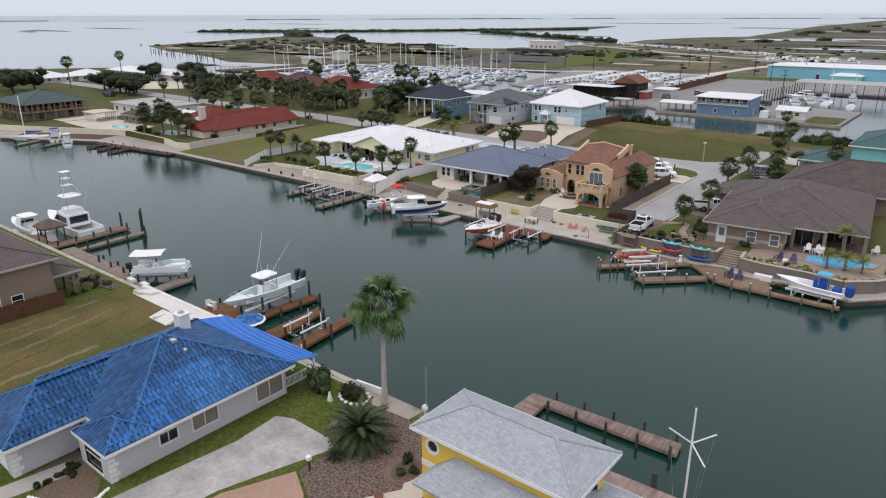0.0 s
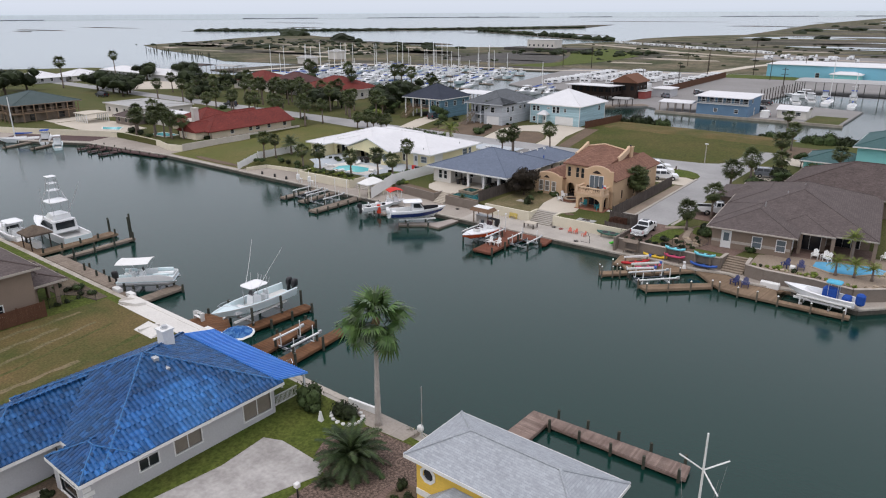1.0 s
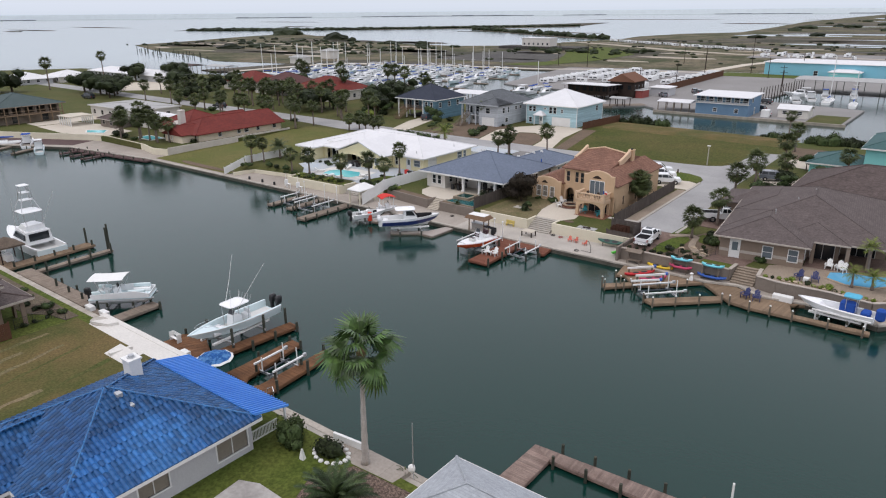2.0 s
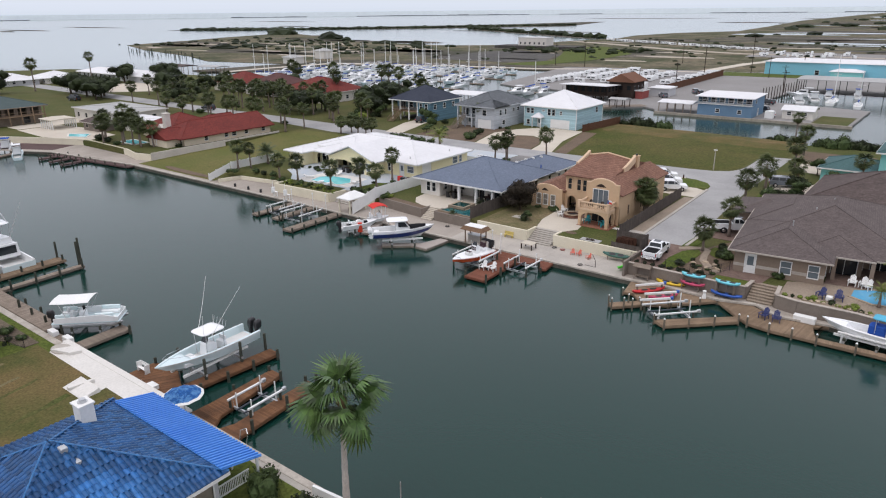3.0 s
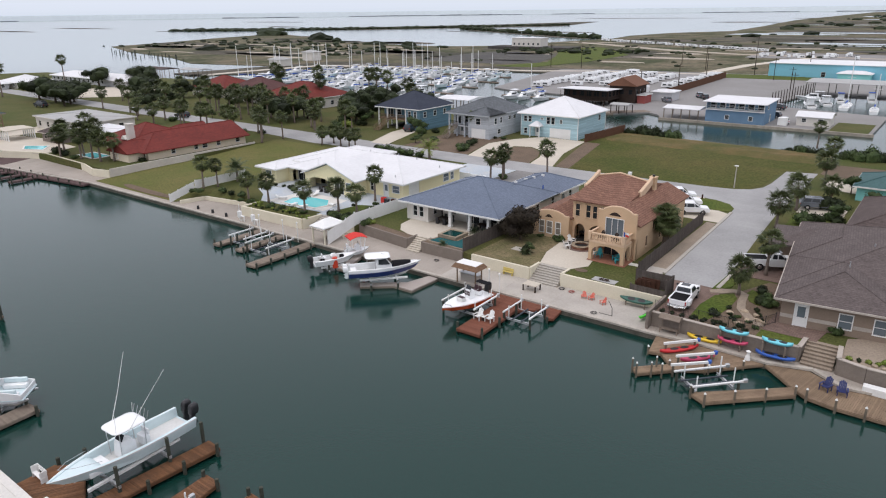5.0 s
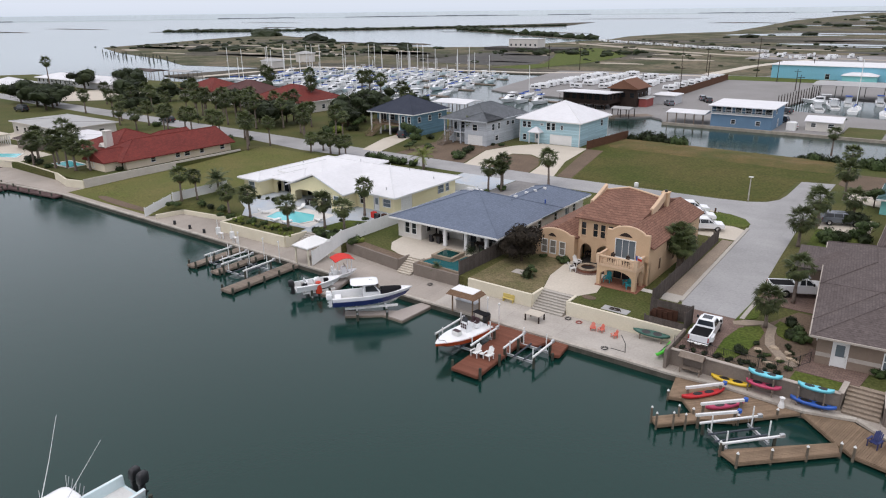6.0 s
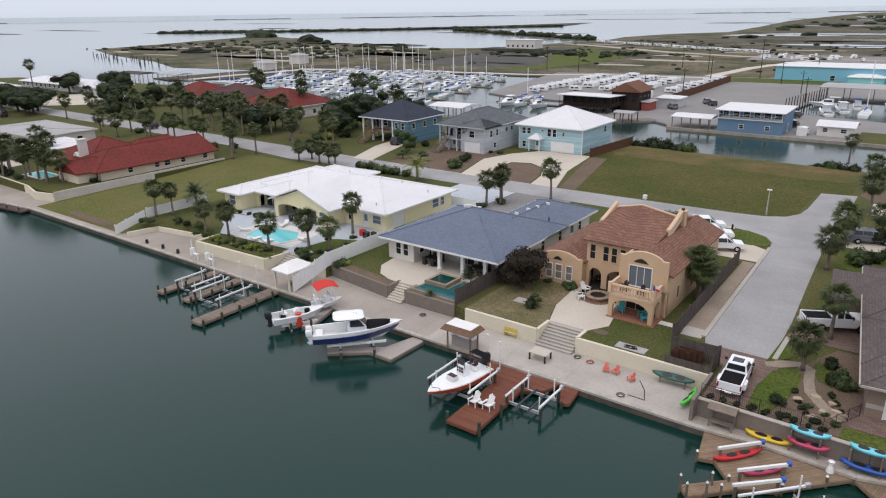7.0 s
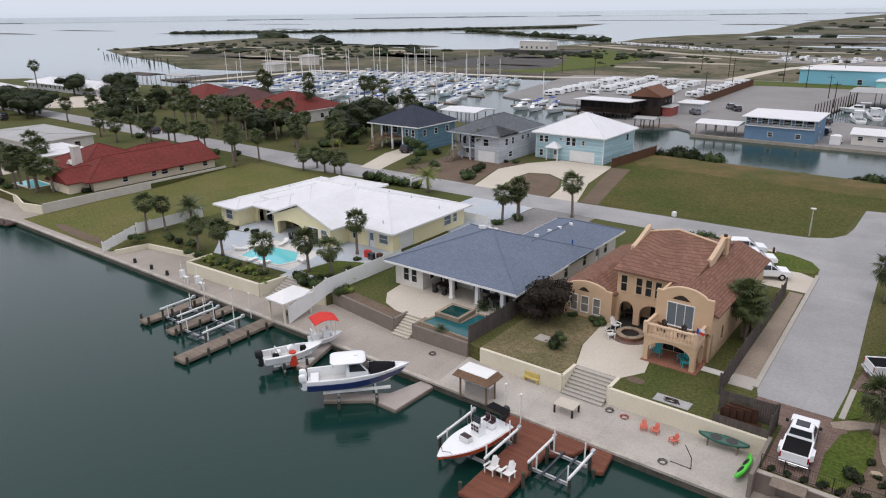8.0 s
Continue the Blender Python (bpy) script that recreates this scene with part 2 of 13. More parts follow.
M["grey_render"] = material("light_grey_render", (0.52, 0.52, 0.53), (0.44, 0.44, 0.45), rough=0.88, coarse=0.3, fine=8, amount=0.6, grain=0.06)
M["taupe"] = material("taupe_stucco", (0.26, 0.20, 0.155), (0.215, 0.165, 0.13), rough=0.9, coarse=0.4, fine=10, amount=0.6, grain=0.08)
M["band"] = material("pale_stone_band", (0.45, 0.40, 0.35), rough=0.9, coarse=1.0, fine=10, grain=0.1)
M["lightblue"] = material("light_blue_siding", (0.39, 0.56, 0.61), (0.34, 0.50, 0.55), rough=0.7, coarse=0.3, fine=8, amount=0.5, grain=0.05, pattern="courses", size=(8.0, 0.22), gapwidth=0.012, gap=0.85)
M["darkblue"] = material("dusk_blue_siding", (0.13, 0.235, 0.30), rough=0.7, coarse=0.3, fine=8, amount=0.5, grain=0.06, pattern="courses", size=(8.0, 0.22), gapwidth=0.012, gap=0.85)
M["greyblue"] = material("grey_siding", (0.50, 0.53, 0.56), rough=0.7, coarse=0.3, fine=8, amount=0.5, grain=0.06, pattern="courses", size=(8.0, 0.22), gapwidth=0.012, gap=0.85)
M["aqua"] = material("aqua_wall_paint", (0.25, 0.62, 0.60), (0.22, 0.54, 0.53), rough=0.7, coarse=0.3, fine=8, amount=0.5, grain=0.05)
M["cyan"] = material("cyan_sheet_metal", (0.19, 0.50, 0.62), (0.22, 0.45, 0.55), rough=0.5, coarse=0.1, fine=2, amount=0.5, grain=0.06)
M["marina_blue"] = material("slate_blue_siding", (0.15, 0.25, 0.36), rough=0.7, coarse=0.3, fine=6, amount=0.5, grain=0.06)
M["roof_white"] = material("white_painted_roof", (0.70, 0.70, 0.71), (0.58, 0.58, 0.585), rough=0.7, coarse=0.35, fine=2, amount=0.45, grain=0.03, bump=0.05, pattern="courses", size=(0.9, 0.16), gapwidth=0.008, gap=0.95, vary=0.012)
M["roof_red"] = material("red_tile_roof", (0.185, 0.038, 0.030), (0.125, 0.028, 0.023), rough=0.75, coarse=0.3, fine=5, amount=0.6, grain=0.14, pattern="courses", size=(0.4, 0.14), gapwidth=0.02)
M["roof_peach"] = material("brown_red_shingle", (0.23, 0.120, 0.084), (0.165, 0.088, 0.064), rough=0.85, coarse=0.4, fine=5, amount=0.7, grain=0.22, pattern="courses", size=(0.5, 0.12), gapwidth=0.015)
M["roof_greyblue"] = material("blue_grey_shingle", (0.150, 0.180, 0.236), (0.122, 0.148, 0.196), rough=0.85, coarse=0.3, fine=5, amount=0.6, grain=0.16, pattern="courses", size=(0.5, 0.10), gapwidth=0.012, gap=0.86, vary=0.06)
M["roof_brown"] = material("brown_grey_shingle", (0.124, 0.102, 0.097), (0.094, 0.077, 0.074), rough=0.88, coarse=0.5, fine=5, amount=0.7, grain=0.26, pattern="courses", size=(0.5, 0.08), gapwidth=0.010, gap=0.8, vary=0.1)
M["roof_umber"] = material("umber_shingle", (0.115, 0.090, 0.084), rough=0.88, coarse=0.5, fine=4, amount=0.7, grain=0.24, pattern="courses", size=(0.6, 0.10), gapwidth=0.014)
M["roof_maroon"] = material("maroon_shingle", (0.11, 0.055, 0.052), rough=0.85, coarse=0.4, fine=4, amount=0.7, grain=0.2)
M["roof_navy"] = material("navy_black_shingle", (0.035, 0.042, 0.060), (0.050, 0.056, 0.075), rough=0.85, coarse=0.4, fine=4, amount=0.7, grain=0.2)
M["roof_slate"] = material("slate_grey_shingle", (0.135, 0.145, 0.155), (0.105, 0.115, 0.125), rough=0.85, coarse=0.4, fine=4, amount=0.7, grain=0.2, pattern="courses", size=(0.5, 0.12), gapwidth=0.015)
M["roof_pale"] = material("pale_grey_shingle", (0.37, 0.395, 0.42), (0.30, 0.32, 0.345), rough=0.85, coarse=0.6, fine=5, amount=0.6, grain=0.12, pattern="courses", size=(0.30, 0.06), gapwidth=0.006, gap=0.82, vary=0.10)
M["roof_green"] = material("green_slate_shingle", (0.06, 0.085, 0.085), (0.085, 0.11, 0.11), rough=0.8, coarse=0.4, fine=4, amount=0.6, grain=0.2)
M["roof_teal"] = material("teal_shingle", (0.065, 0.125, 0.125), (0.05, 0.10, 0.105), rough=0.8, coarse=0.4, fine=4, amount=0.6, grain=0.2)
M["blue_metal"] = material("blue_ribbed_metal", (0.070, 0.245, 0.66), (0.105, 0.30, 0.68), spec=0.25, rough=0.4, coarse=0.4, fine=3, amount=0.6, grain=0.06, bump=0.05)
M["blue_ridge"] = material("blue_ridge_tile", (0.030, 0.135, 0.33), (0.055, 0.19, 0.40), rough=0.35, coarse=1.0, fine=4, amount=0.8, grain=0.15, bump=0.05, spec=0.3)
M["blue_tile"] = material("glazed_blue_tile", (0.008, 0.060, 0.195), (0.043, 0.160, 0.34), rough=0.32, coarse=0.25, fine=2.2, amount=0.6, grain=0.25, bump=0.1, obj=0.36, island=0.36, contrast=0.3, spec=0.26)
M["grey_metal"] = material("grey_sheet_roof", (0.36, 0.36, 0.35), (0.27, 0.26, 0.25), rough=0.5, coarse=0.2, fine=3, amount=0.7, grain=0.1)
M["wood_grey"] = material("weathered_timber", (0.26, 0.215, 0.175), (0.17, 0.135, 0.105), rough=0.9, coarse=0.8, fine=9, amount=0.8, grain=0.18, bump=0.3, island=0.14, obj=0.12)
M["composite"] = material("pale_composite_boards", (0.42, 0.37, 0.335), (0.34, 0.30, 0.27), rough=0.85, coarse=0.6, fine=9, amount=0.6, grain=0.1, bump=0.2, island=0.08)
M["wood_red"] = material("red_brown_timber", (0.185, 0.090, 0.045), (0.105, 0.058, 0.036), rough=0.85, coarse=0.8, fine=9, amount=0.8, grain=0.18, bump=0.3, island=0.2, obj=0.12)
M["wood_tan"] = material("tan_timber", (0.262, 0.188, 0.126), (0.165, 0.116, 0.078), rough=0.85, coarse=0.7, fine=9, amount=0.8, grain=0.15, bump=0.25, island=0.14, obj=0.12)
M["canopy_blue"] = material("patterned_blue_canvas", (0.016, 0.085, 0.27), (0.075, 0.20, 0.42), rough=0.8, coarse=2.6, fine=9, amount=1.0, grain=0.3, bump=0.1, contrast=0.05)
M["path_tan"] = material("tan_path", (0.30, 0.245, 0.19), (0.23, 0.185, 0.145), rough=0.9, coarse=0.5, fine=6, grain=0.2, bump=0.3)
# pale colour stands in for sky sheen and haze on far water
M["far_sea_haze"] = material("far_bay_haze_sheen", (0.68, 0.74, 0.76), (0.63, 0.69, 0.71), rough=0.9, coarse=0.004, fine=0.05, amount=0.7, grain=0.04, bump=0.0)
M["thatch_grey"] = material("weathered_thatch", (0.150, 0.118, 0.092), (0.095, 0.074, 0.058), rough=0.95, coarse=1.5, fine=8, amount=0.9, grain=0.3, bump=0.5)
M["mulch"] = material("brown_mulch", (0.105, 0.082, 0.062), (0.150, 0.125, 0.090), rough=0.95, coarse=0.8, fine=7, amount=0.9, grain=0.4, bump=0.6)
M["dock_dark"] = material("dark_purple_timber", (0.125, 0.082, 0.078), (0.08, 0.055, 0.052), rough=0.9, coarse=0.8, fine=9, amount=0.8, grain=0.18, bump=0.3, island=0.2)
M["deck_red"] = material("red_stained_deck", (0.19, 0.075, 0.048), (0.15, 0.060, 0.040), rough=0.8, coarse=0.6, fine=9, amount=0.7, grain=0.1, bump=0.2, island=0.12)
M["wood_pink"] = material("pinkish_grey_boards", (0.30, 0.228, 0.195), (0.165, 0.115, 0.098), rough=0.9, coarse=0.9, fine=9, amount=0.8, grain=0.18, bump=0.3, island=0.22, obj=0.15)
M["pile"] = material("wet_dark_pile", (0.045, 0.050, 0.040), (0.085, 0.085, 0.066), rough=0.85, coarse=1.2, fine=8, amount=0.8, grain=0.3, bump=0.4)
M["pile_tan"] = material("grey_tan_post", (0.20, 0.165, 0.125), (0.10, 0.085, 0.066), rough=0.9, coarse=1.4, fine=8, amount=0.9, grain=0.25, bump=0.4)
M["carpet"] = material("dark_bunk_carpet", (0.075, 0.085, 0.10), (0.05, 0.055, 0.065), rough=0.95, coarse=1.0, fine=9, grain=0.2)
M["fence_wood"] = material("grey_fence_board", (0.115, 0.098, 0.088), (0.075, 0.062, 0.055), rough=0.9, coarse=0.9, fine=8, amount=0.7, grain=0.2, bump=0.3, island=0.15, obj=0.14)
M["thatch"] = material("brown_roof_edge", (0.20, 0.125, 0.08), rough=0.9, coarse=1.0, fine=8, grain=0.25, bump=0.3)
M["fence_brown"] = material("brown_fence_board", (0.13, 0.065, 0.040), rough=0.9, coarse=0.9, fine=8, amount=0.7, grain=0.2, bump=0.3, island=0.15)
M["dark_wood"] = material("dark_stained_wood", (0.045, 0.032, 0.026), rough=0.85, coarse=0.6, fine=6, amount=0.7, grain=0.2)
M["alu"] = material("galvanised_metal", (0.55, 0.56, 0.57), (0.43, 0.44, 0.45), rough=0.4, metal=0.6, coarse=0.8, fine=8, amount=0.6, grain=0.08)
M["black"] = material("black_plastic", (0.018, 0.018, 0.020), rough=0.45, fine=8, grain=0.1, bump=0.05)
M["iron"] = material("black_iron", (0.02, 0.02, 0.02), rough=0.5, metal=0.3, bump=0.0)
M["dark"] = material("dark_interior", (0.03, 0.028, 0.026), rough=0.9, bump=0.0)
M["gel_white"] = material("white_gelcoat", (0.82, 0.83, 0.83), (0.72, 0.73, 0.73), rough=0.22, coarse=0.7, fine=4, amount=0.4, grain=0.03, bump=0.02, coat=0.3)
M["gel_pale"] = material("pale_aqua_gelcoat", (0.62, 0.74, 0.76), (0.56, 0.68, 0.70), rough=0.22, coarse=0.7, fine=4, amount=0.4, grain=0.03, bump=0.02, coat=0.3)
M["gel_navy"] = material("navy_gelcoat", (0.02, 0.035, 0.13), rough=0.2, coarse=0.7, fine=4, amount=0.4, grain=0.05, bump=0.02, coat=0.3)
M["gel_orange"] = material("orange_red_gelcoat", (0.62, 0.10, 0.03), rough=0.25, coarse=0.7, fine=4, amount=0.4, grain=0.05, bump=0.02, coat=0.3)
M["deck_white"] = material("nonskid_deck", (0.66, 0.66, 0.64), (0.57, 0.57, 0.55), rough=0.7, coarse=0.9, fine=9, amount=0.5, grain=0.07)
M["canvas_blue"] = material("royal_blue_canvas", (0.025, 0.085, 0.36), rough=0.8, coarse=0.8, fine=6, amount=0.5, grain=0.12)
M["canvas_cyan"] = material("cyan_canvas", (0.10, 0.42, 0.60), rough=0.8, coarse=0.8, fine=6, amount=0.5, grain=0.1)
M["canvas_black"] = material("black_canvas", (0.010, 0.010, 0.012), rough=0.95, fine=8, grain=0.1, bump=0.05)
M["canvas_red"] = material("red_canvas", (0.62, 0.055, 0.045), rough=0.8, coarse=0.8, fine=6, amount=0.5, grain=0.1)
M["glass"] = glass_material("dark_window_glass", (0.020, 0.024, 0.028))
M["glass_blue"] = glass_material("curtained_window_glass", (0.13, 0.16, 0.18), 0.1)
M["blind"] = material("drawn_blind", (0.24, 0.21, 0.17), rough=0.6, coarse=1, fine=6, grain=0.06)
M["leaf"] = material("broad_leaf", (0.0296, 0.0484, 0.0172), (0.0484, 0.0686, 0.0234), rough=0.6, coarse=0.7, fine=3, amount=1.0, grain=0.2, bump=0.0, island=0.45, spec=0.14)
M["leaf_oak"] = material("dark_evergreen_leaf", (0.015, 0.022, 0.010), (0.028, 0.037, 0.015), rough=0.65, coarse=0.4, fine=3, amount=1.0, grain=0.2, bump=0.0, island=0.45, spec=0.14)
M["leaf_brown"] = material("dark_brown_leaf", (0.024, 0.019, 0.015), (0.040, 0.032, 0.022), rough=0.7, coarse=0.4, fine=3, amount=1.0, grain=0.2, bump=0.0, island=0.45, spec=0.14)
M["leaf_lime"] = material("yellow_green_leaf", (0.12, 0.17, 0.03), (0.17, 0.19, 0.05), rough=0.6, coarse=0.7, fine=3, amount=1.0, grain=0.2, bump=0.0, island=0.4, spec=0.14)
M["frond"] = material("fan_palm_frond", (0.044, 0.062, 0.022), (0.088, 0.102, 0.040), rough=0.5, coarse=1.0, fine=3, amount=1.0, grain=0.2, bump=0.0, island=0.3, obj=0.3, spec=0.14)
M["frond_dark"] = material("feather_palm_frond", (0.042, 0.064, 0.032), (0.070, 0.090, 0.044), rough=0.5, coarse=1.0, fine=3, amount=1.0, grain=0.2, bump=0.0, island=0.3, obj=0.3, spec=0.14)
M["frond_dead"] = material("dry_palm_frond", (0.15, 0.105, 0.055), (0.10, 0.07, 0.04), rough=0.8, coarse=1.0, fine=3, amount=1.0, grain=0.2, bump=0.0, island=0.3, spec=0.14)
M["frond_bright"] = material("shaggy_fan_frond", (0.036, 0.086, 0.020), (0.078, 0.128, 0.036), rough=0.38, coarse=1.0, fine=3, amount=1.0, grain=0.2, bump=0.0, island=0.4, obj=0.4, spec=0.4)
M["frond_grey"] = material("feather_frond_near", (0.026, 0.047, 0.018), (0.056, 0.076, 0.030), rough=0.45, coarse=1.0, fine=3, amount=1.0, grain=0.2, bump=0.0, island=0.35, obj=0.35, spec=0.14)
M["trunk_pale"] = material("smooth_pale_trunk", (0.47, 0.43, 0.39), (0.35, 0.315, 0.285), rough=0.9, coarse=1.5, fine=9, amount=0.7, grain=0.18, bump=0.4)
M["trunk"] = material("palm_trunk_bark", (0.23, 0.185, 0.155), (0.15, 0.12, 0.10), rough=0.9, coarse=1.5, fine=9, amount=0.8, grain=0.25, bump=0.5)
M["bark"] = material("brown_bark", (0.085, 0.065, 0.050), rough=0.95, coarse=1.5, fine=9, amount=0.8, grain=0.25, bump=0.5)
M["stone"] = material("garden_stone", (0.36, 0.29, 0.21), (0.25, 0.20, 0.15), rough=0.9, coarse=1.0, fine=6, amount=0.8, grain=0.2, bump=0.4, obj=0.2, island=0.2)
M["brickred"] = material("brick_red", (0.26, 0.12, 0.08), rough=0.9, coarse=1.0, fine=6, amount=0.8, grain=0.2, bump=0.4, obj=0.2)
M["rust"] = material("rusty_brown_metal", (0.075, 0.036, 0.024), rough=0.85, coarse=1.5, fine=6, amount=0.8, grain=0.25)
M["car_white"] = material("white_car_paint", (0.80, 0.81, 0.82), (0.76, 0.77, 0.78), rough=0.2, coarse=0.8, fine=3, amount=0.3, grain=0.02, bump=0.0, coat=0.6)
M["car_grey"] = material("grey_car_paint", (0.15, 0.165, 0.19), rough=0.25, coarse=0.8, fine=3, amount=0.3, grain=0.03, bump=0.0, coat=0.6)
M["car_dark"] = material("dark_car_paint", (0.025, 0.028, 0.035), rough=0.25, coarse=0.8, fine=3, amount=0.3, grain=0.03, bump=0.0, coat=0.6)
M["tyre"] = material("tyre_rubber", (0.016, 0.016, 0.017), rough=0.85, bump=0.0)
M["chrome"] = material("bright_metal", (0.60, 0.61, 0.62), rough=0.25, metal=0.9, bump=0.0)


def plain(name, col, rough=0.5):
    if name not in M:
        M[name] = material(name, col, rough=rough, coarse=1.2, fine=6, amount=0.4, grain=0.06, bump=0.05)
    return M[name]


KAYAK = {k: plain(k + "_plastic", c, 0.4) for k, c in dict(red=(0.55, 0.025, 0.03), yellow=(0.75, 0.50, 0.03), pink=(0.55, 0.06, 0.14), cyan=(0.16, 0.60, 0.70),
         blue=(0.02, 0.10, 0.42), green=(0.09, 0.62, 0.06), dark_green=(0.02, 0.10, 0.075)).items()}

# ---- mesh tools ----
def quad(bm, *p):
    return bm.faces.new([bm.verts.new(q) for q in p])


def box(bm, x0, x1, y0, y1, z0, z1):
    v = [bm.verts.new((x, y, z)) for z in (z0, z1) for x, y in ((x0, y0), (x1, y0), (x1, y1), (x0, y1))]
    for f in ((3, 2, 1, 0), (4, 5, 6, 7), (0, 1, 5, 4), (1, 2, 6, 5), (2, 3, 7, 6), (3, 0, 4, 7)):
        bm.faces.new([v[i] for i in f])
    return v


def bevel_box(bm, x0, x1, y0, y1, z0, z1, r=0.03):
    """A box with chamfered edges."""
    ring = lambda a, z: [(x0 + a, y0 + r, z), (x0 + r, y0 + a, z)]
    rows = []
    for a, z in ((r, z0), (0, z0 + r), (0, z1 - r), (r, z1)):
        b = r if a == 0 else 0
        rows.append([(x0 + a + b, y0 + a, z), (x1 - a - b, y0 + a, z), (x1 - a, y0 + a + b, z), (x1 - a, y1 - a - b, z),
                     (x1 - a - b, y1 - a, z), (x0 + a + b, y1 - a, z), (x0 + a, y1 - a - b, z), (x0 + a, y0 + a + b, z)] if a == 0 else
                    [(x0 + r * 1.6, y0 + r, z), (x1 - r * 1.6, y0 + r, z), (x1 - r, y0 + r * 1.6, z), (x1 - r, y1 - r * 1.6, z),
                     (x1 - r * 1.6, y1 - r, z), (x0 + r * 1.6, y1 - r, z), (x0 + r, y1 - r * 1.6, z), (x0 + r, y0 + r * 1.6, z)])
    loft(bm, rows)


def loft(bm, rows, caps=True, closed=True):
    """Skin rings (lists of points of one length), counter-clockwise seen from the last ring."""
    vs = [[bm.verts.new(p) for p in r] for r in rows]
    n = len(vs[0])
    for a, b in zip(vs, vs[1:]):
        for i in range(n if closed else n - 1):
            j = (i + 1) % n
            bm.faces.new((a[i], a[j], b[j], b[i]))
    if caps:
        bm.faces.new(list(reversed(vs[0])))
        bm.faces.new(vs[-1])
    return vs


def prism(bm, pts, z0, z1):
    loft(bm, [[(x, y, z0) for x, y in pts], [(x, y, z1) for x, y in pts]])


def tube(bm, p, q, r0, r1=None, n=8, caps=True):
    p, q = Vector(p), Vector(q)
    r1 = r0 if r1 is None else r1
    d = (q - p).normalized()
    u = d.orthogonal().normalized()
    w = d.cross(u)
    rows = [[c + (u * math.cos(2 * math.pi * i / n) + w * math.sin(2 * math.pi * i / n)) * r for i in range(n)] for c, r in ((p, r0), (q, r1))]
    loft(bm, rows, caps)


def bent(bm, pts, r, n=6):
    """A round pipe through points; r: one radius, or one for each point."""
    pts = [Vector(p) for p in pts]
    rs = r if isinstance(r, (list, tuple)) else [r] * len(pts)
    rows = []
    u = None
    for i, p in enumerate(pts):
        d = (pts[min(i + 1, len(pts) - 1)] - pts[max(i - 1, 0)]).normalized()
        u = d.orthogonal().normalized() if u is None else (u - d * u.dot(d)).normalized()
        w = d.cross(u)
        rows.append([p + (u * math.cos(2 * math.pi * k / n) + w * math.sin(2 * math.pi * k / n)) * rs[i] for k in range(n)])
    loft(bm, rows)


def disc(bm, c, r, h, n=16, r1=None):
    tube(bm, c, (c[0], c[1], c[2] + h), r, r if r1 is None else r1, n)


def blob(bm, c, r, seed=0, rough=0.25, sub=2):
    """An uneven lump: r is its three half-sizes."""
    g = bmesh.ops.create_icosphere(bm, subdivisions=sub, radius=1.0)
    for v in g["verts"]:
        k = 1 + rough * noise.noise(v.co * 1.7 + Vector((seed * 7.1, seed * 3.3, seed)))
        v.co = Vector((c[0] + v.co.x * r[0] * k, c[1] + v.co.y * r[1] * k, c[2] + v.co.z * r[2] * k))


def mesh_from(name, bm, mat, smooth=False):
    bm.normal_update()
    me = bpy.data.meshes.new(name)
    bm.to_mesh(me)
    bm.free()
    if mat:
        me.materials.append(mat)
    if smooth:
        for p in me.polygons:
            p.use_smooth = True
    return me


def part(name, bm, mat, parent=None, label="", smooth=False, at_world=True):
    """A bmesh as ONE mesh object, under a thing or a part; at_world: the mesh is given in the world's own metres."""
    ob = new(name, bm if isinstance(bm, bpy.types.Mesh) else mesh_from(name, bm, mat, smooth))
    if parent is not None:
        ob.parent = parent
        if at_world:
            ob.matrix_parent_inverse = WORLD[parent.name].inverted()
    WORLD[ob.name] = WORLD[parent.name] if parent is not None and not at_world else Matrix()
    if label:
        ob["label"] = label
    return ob


WORLD = {}


def thing(name, label, category, x=0.0, y=0.0, z=0.0, rz=0.0, group="", kind=""):
    """The Empty at a thing's base, which parents its parts."""
    e = new(name)
    e.empty_display_size = 0.3
    e.matrix_basis = pose(x, y, z, 0, 0, rz)
    WORLD[e.name] = pose(x, y, z, 0, 0, rz)
    return tagged(e, label, category, group, kind)


def single(name, bm, mat, label, category, group="", kind="", smooth=False):
    """A thing of one mesh, given in the world's metres."""
    ob = part(name, bm, mat, None, "", smooth)
    return tagged(ob, label, category, group, kind)


def B():
    return bmesh.new()

# ---- water and land ----
G = 2.5      # upper ground of the lots across the canal
W = 1.2      # top of the seawalls
NG = 1.6     # ground of the near bank
WL = 0.55    # water level


def slab(name, pts, z0, z1, mat, kind="structure", label="", category=""):
    bm = B()
    prism(bm, pts, z0, z1)
    return tagged(part(name, bm, mat), label, category, "", kind)


def rect(x0, x1, y0, y1):
    return [(x0, y0), (x1, y0), (x1, y1), (x0, y1)]


def rounded(x0, x1, y0, y1, r, n=5):
    out = []
    for cx, cy, a in ((x1 - r, y0 + r, -90), (x1 - r, y1 - r, 0), (x0 + r, y1 - r, 90), (x0 + r, y0 + r, 180)):
        out += [(cx + r * math.cos(radians(a + 90 * i / n)), cy + r * math.sin(radians(a + 90 * i / n))) for i in range(n + 1)]
    return out


def ellipse(cx, cy, rx, ry, n=24):
    return [(cx + rx * math.cos(2 * math.pi * i / n), cy + ry * math.sin(2 * math.pi * i / n)) for i in range(n)]


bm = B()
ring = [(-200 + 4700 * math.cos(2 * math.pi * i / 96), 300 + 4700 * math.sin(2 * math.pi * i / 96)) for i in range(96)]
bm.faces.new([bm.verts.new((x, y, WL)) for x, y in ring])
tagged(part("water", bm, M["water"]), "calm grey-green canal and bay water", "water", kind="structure")

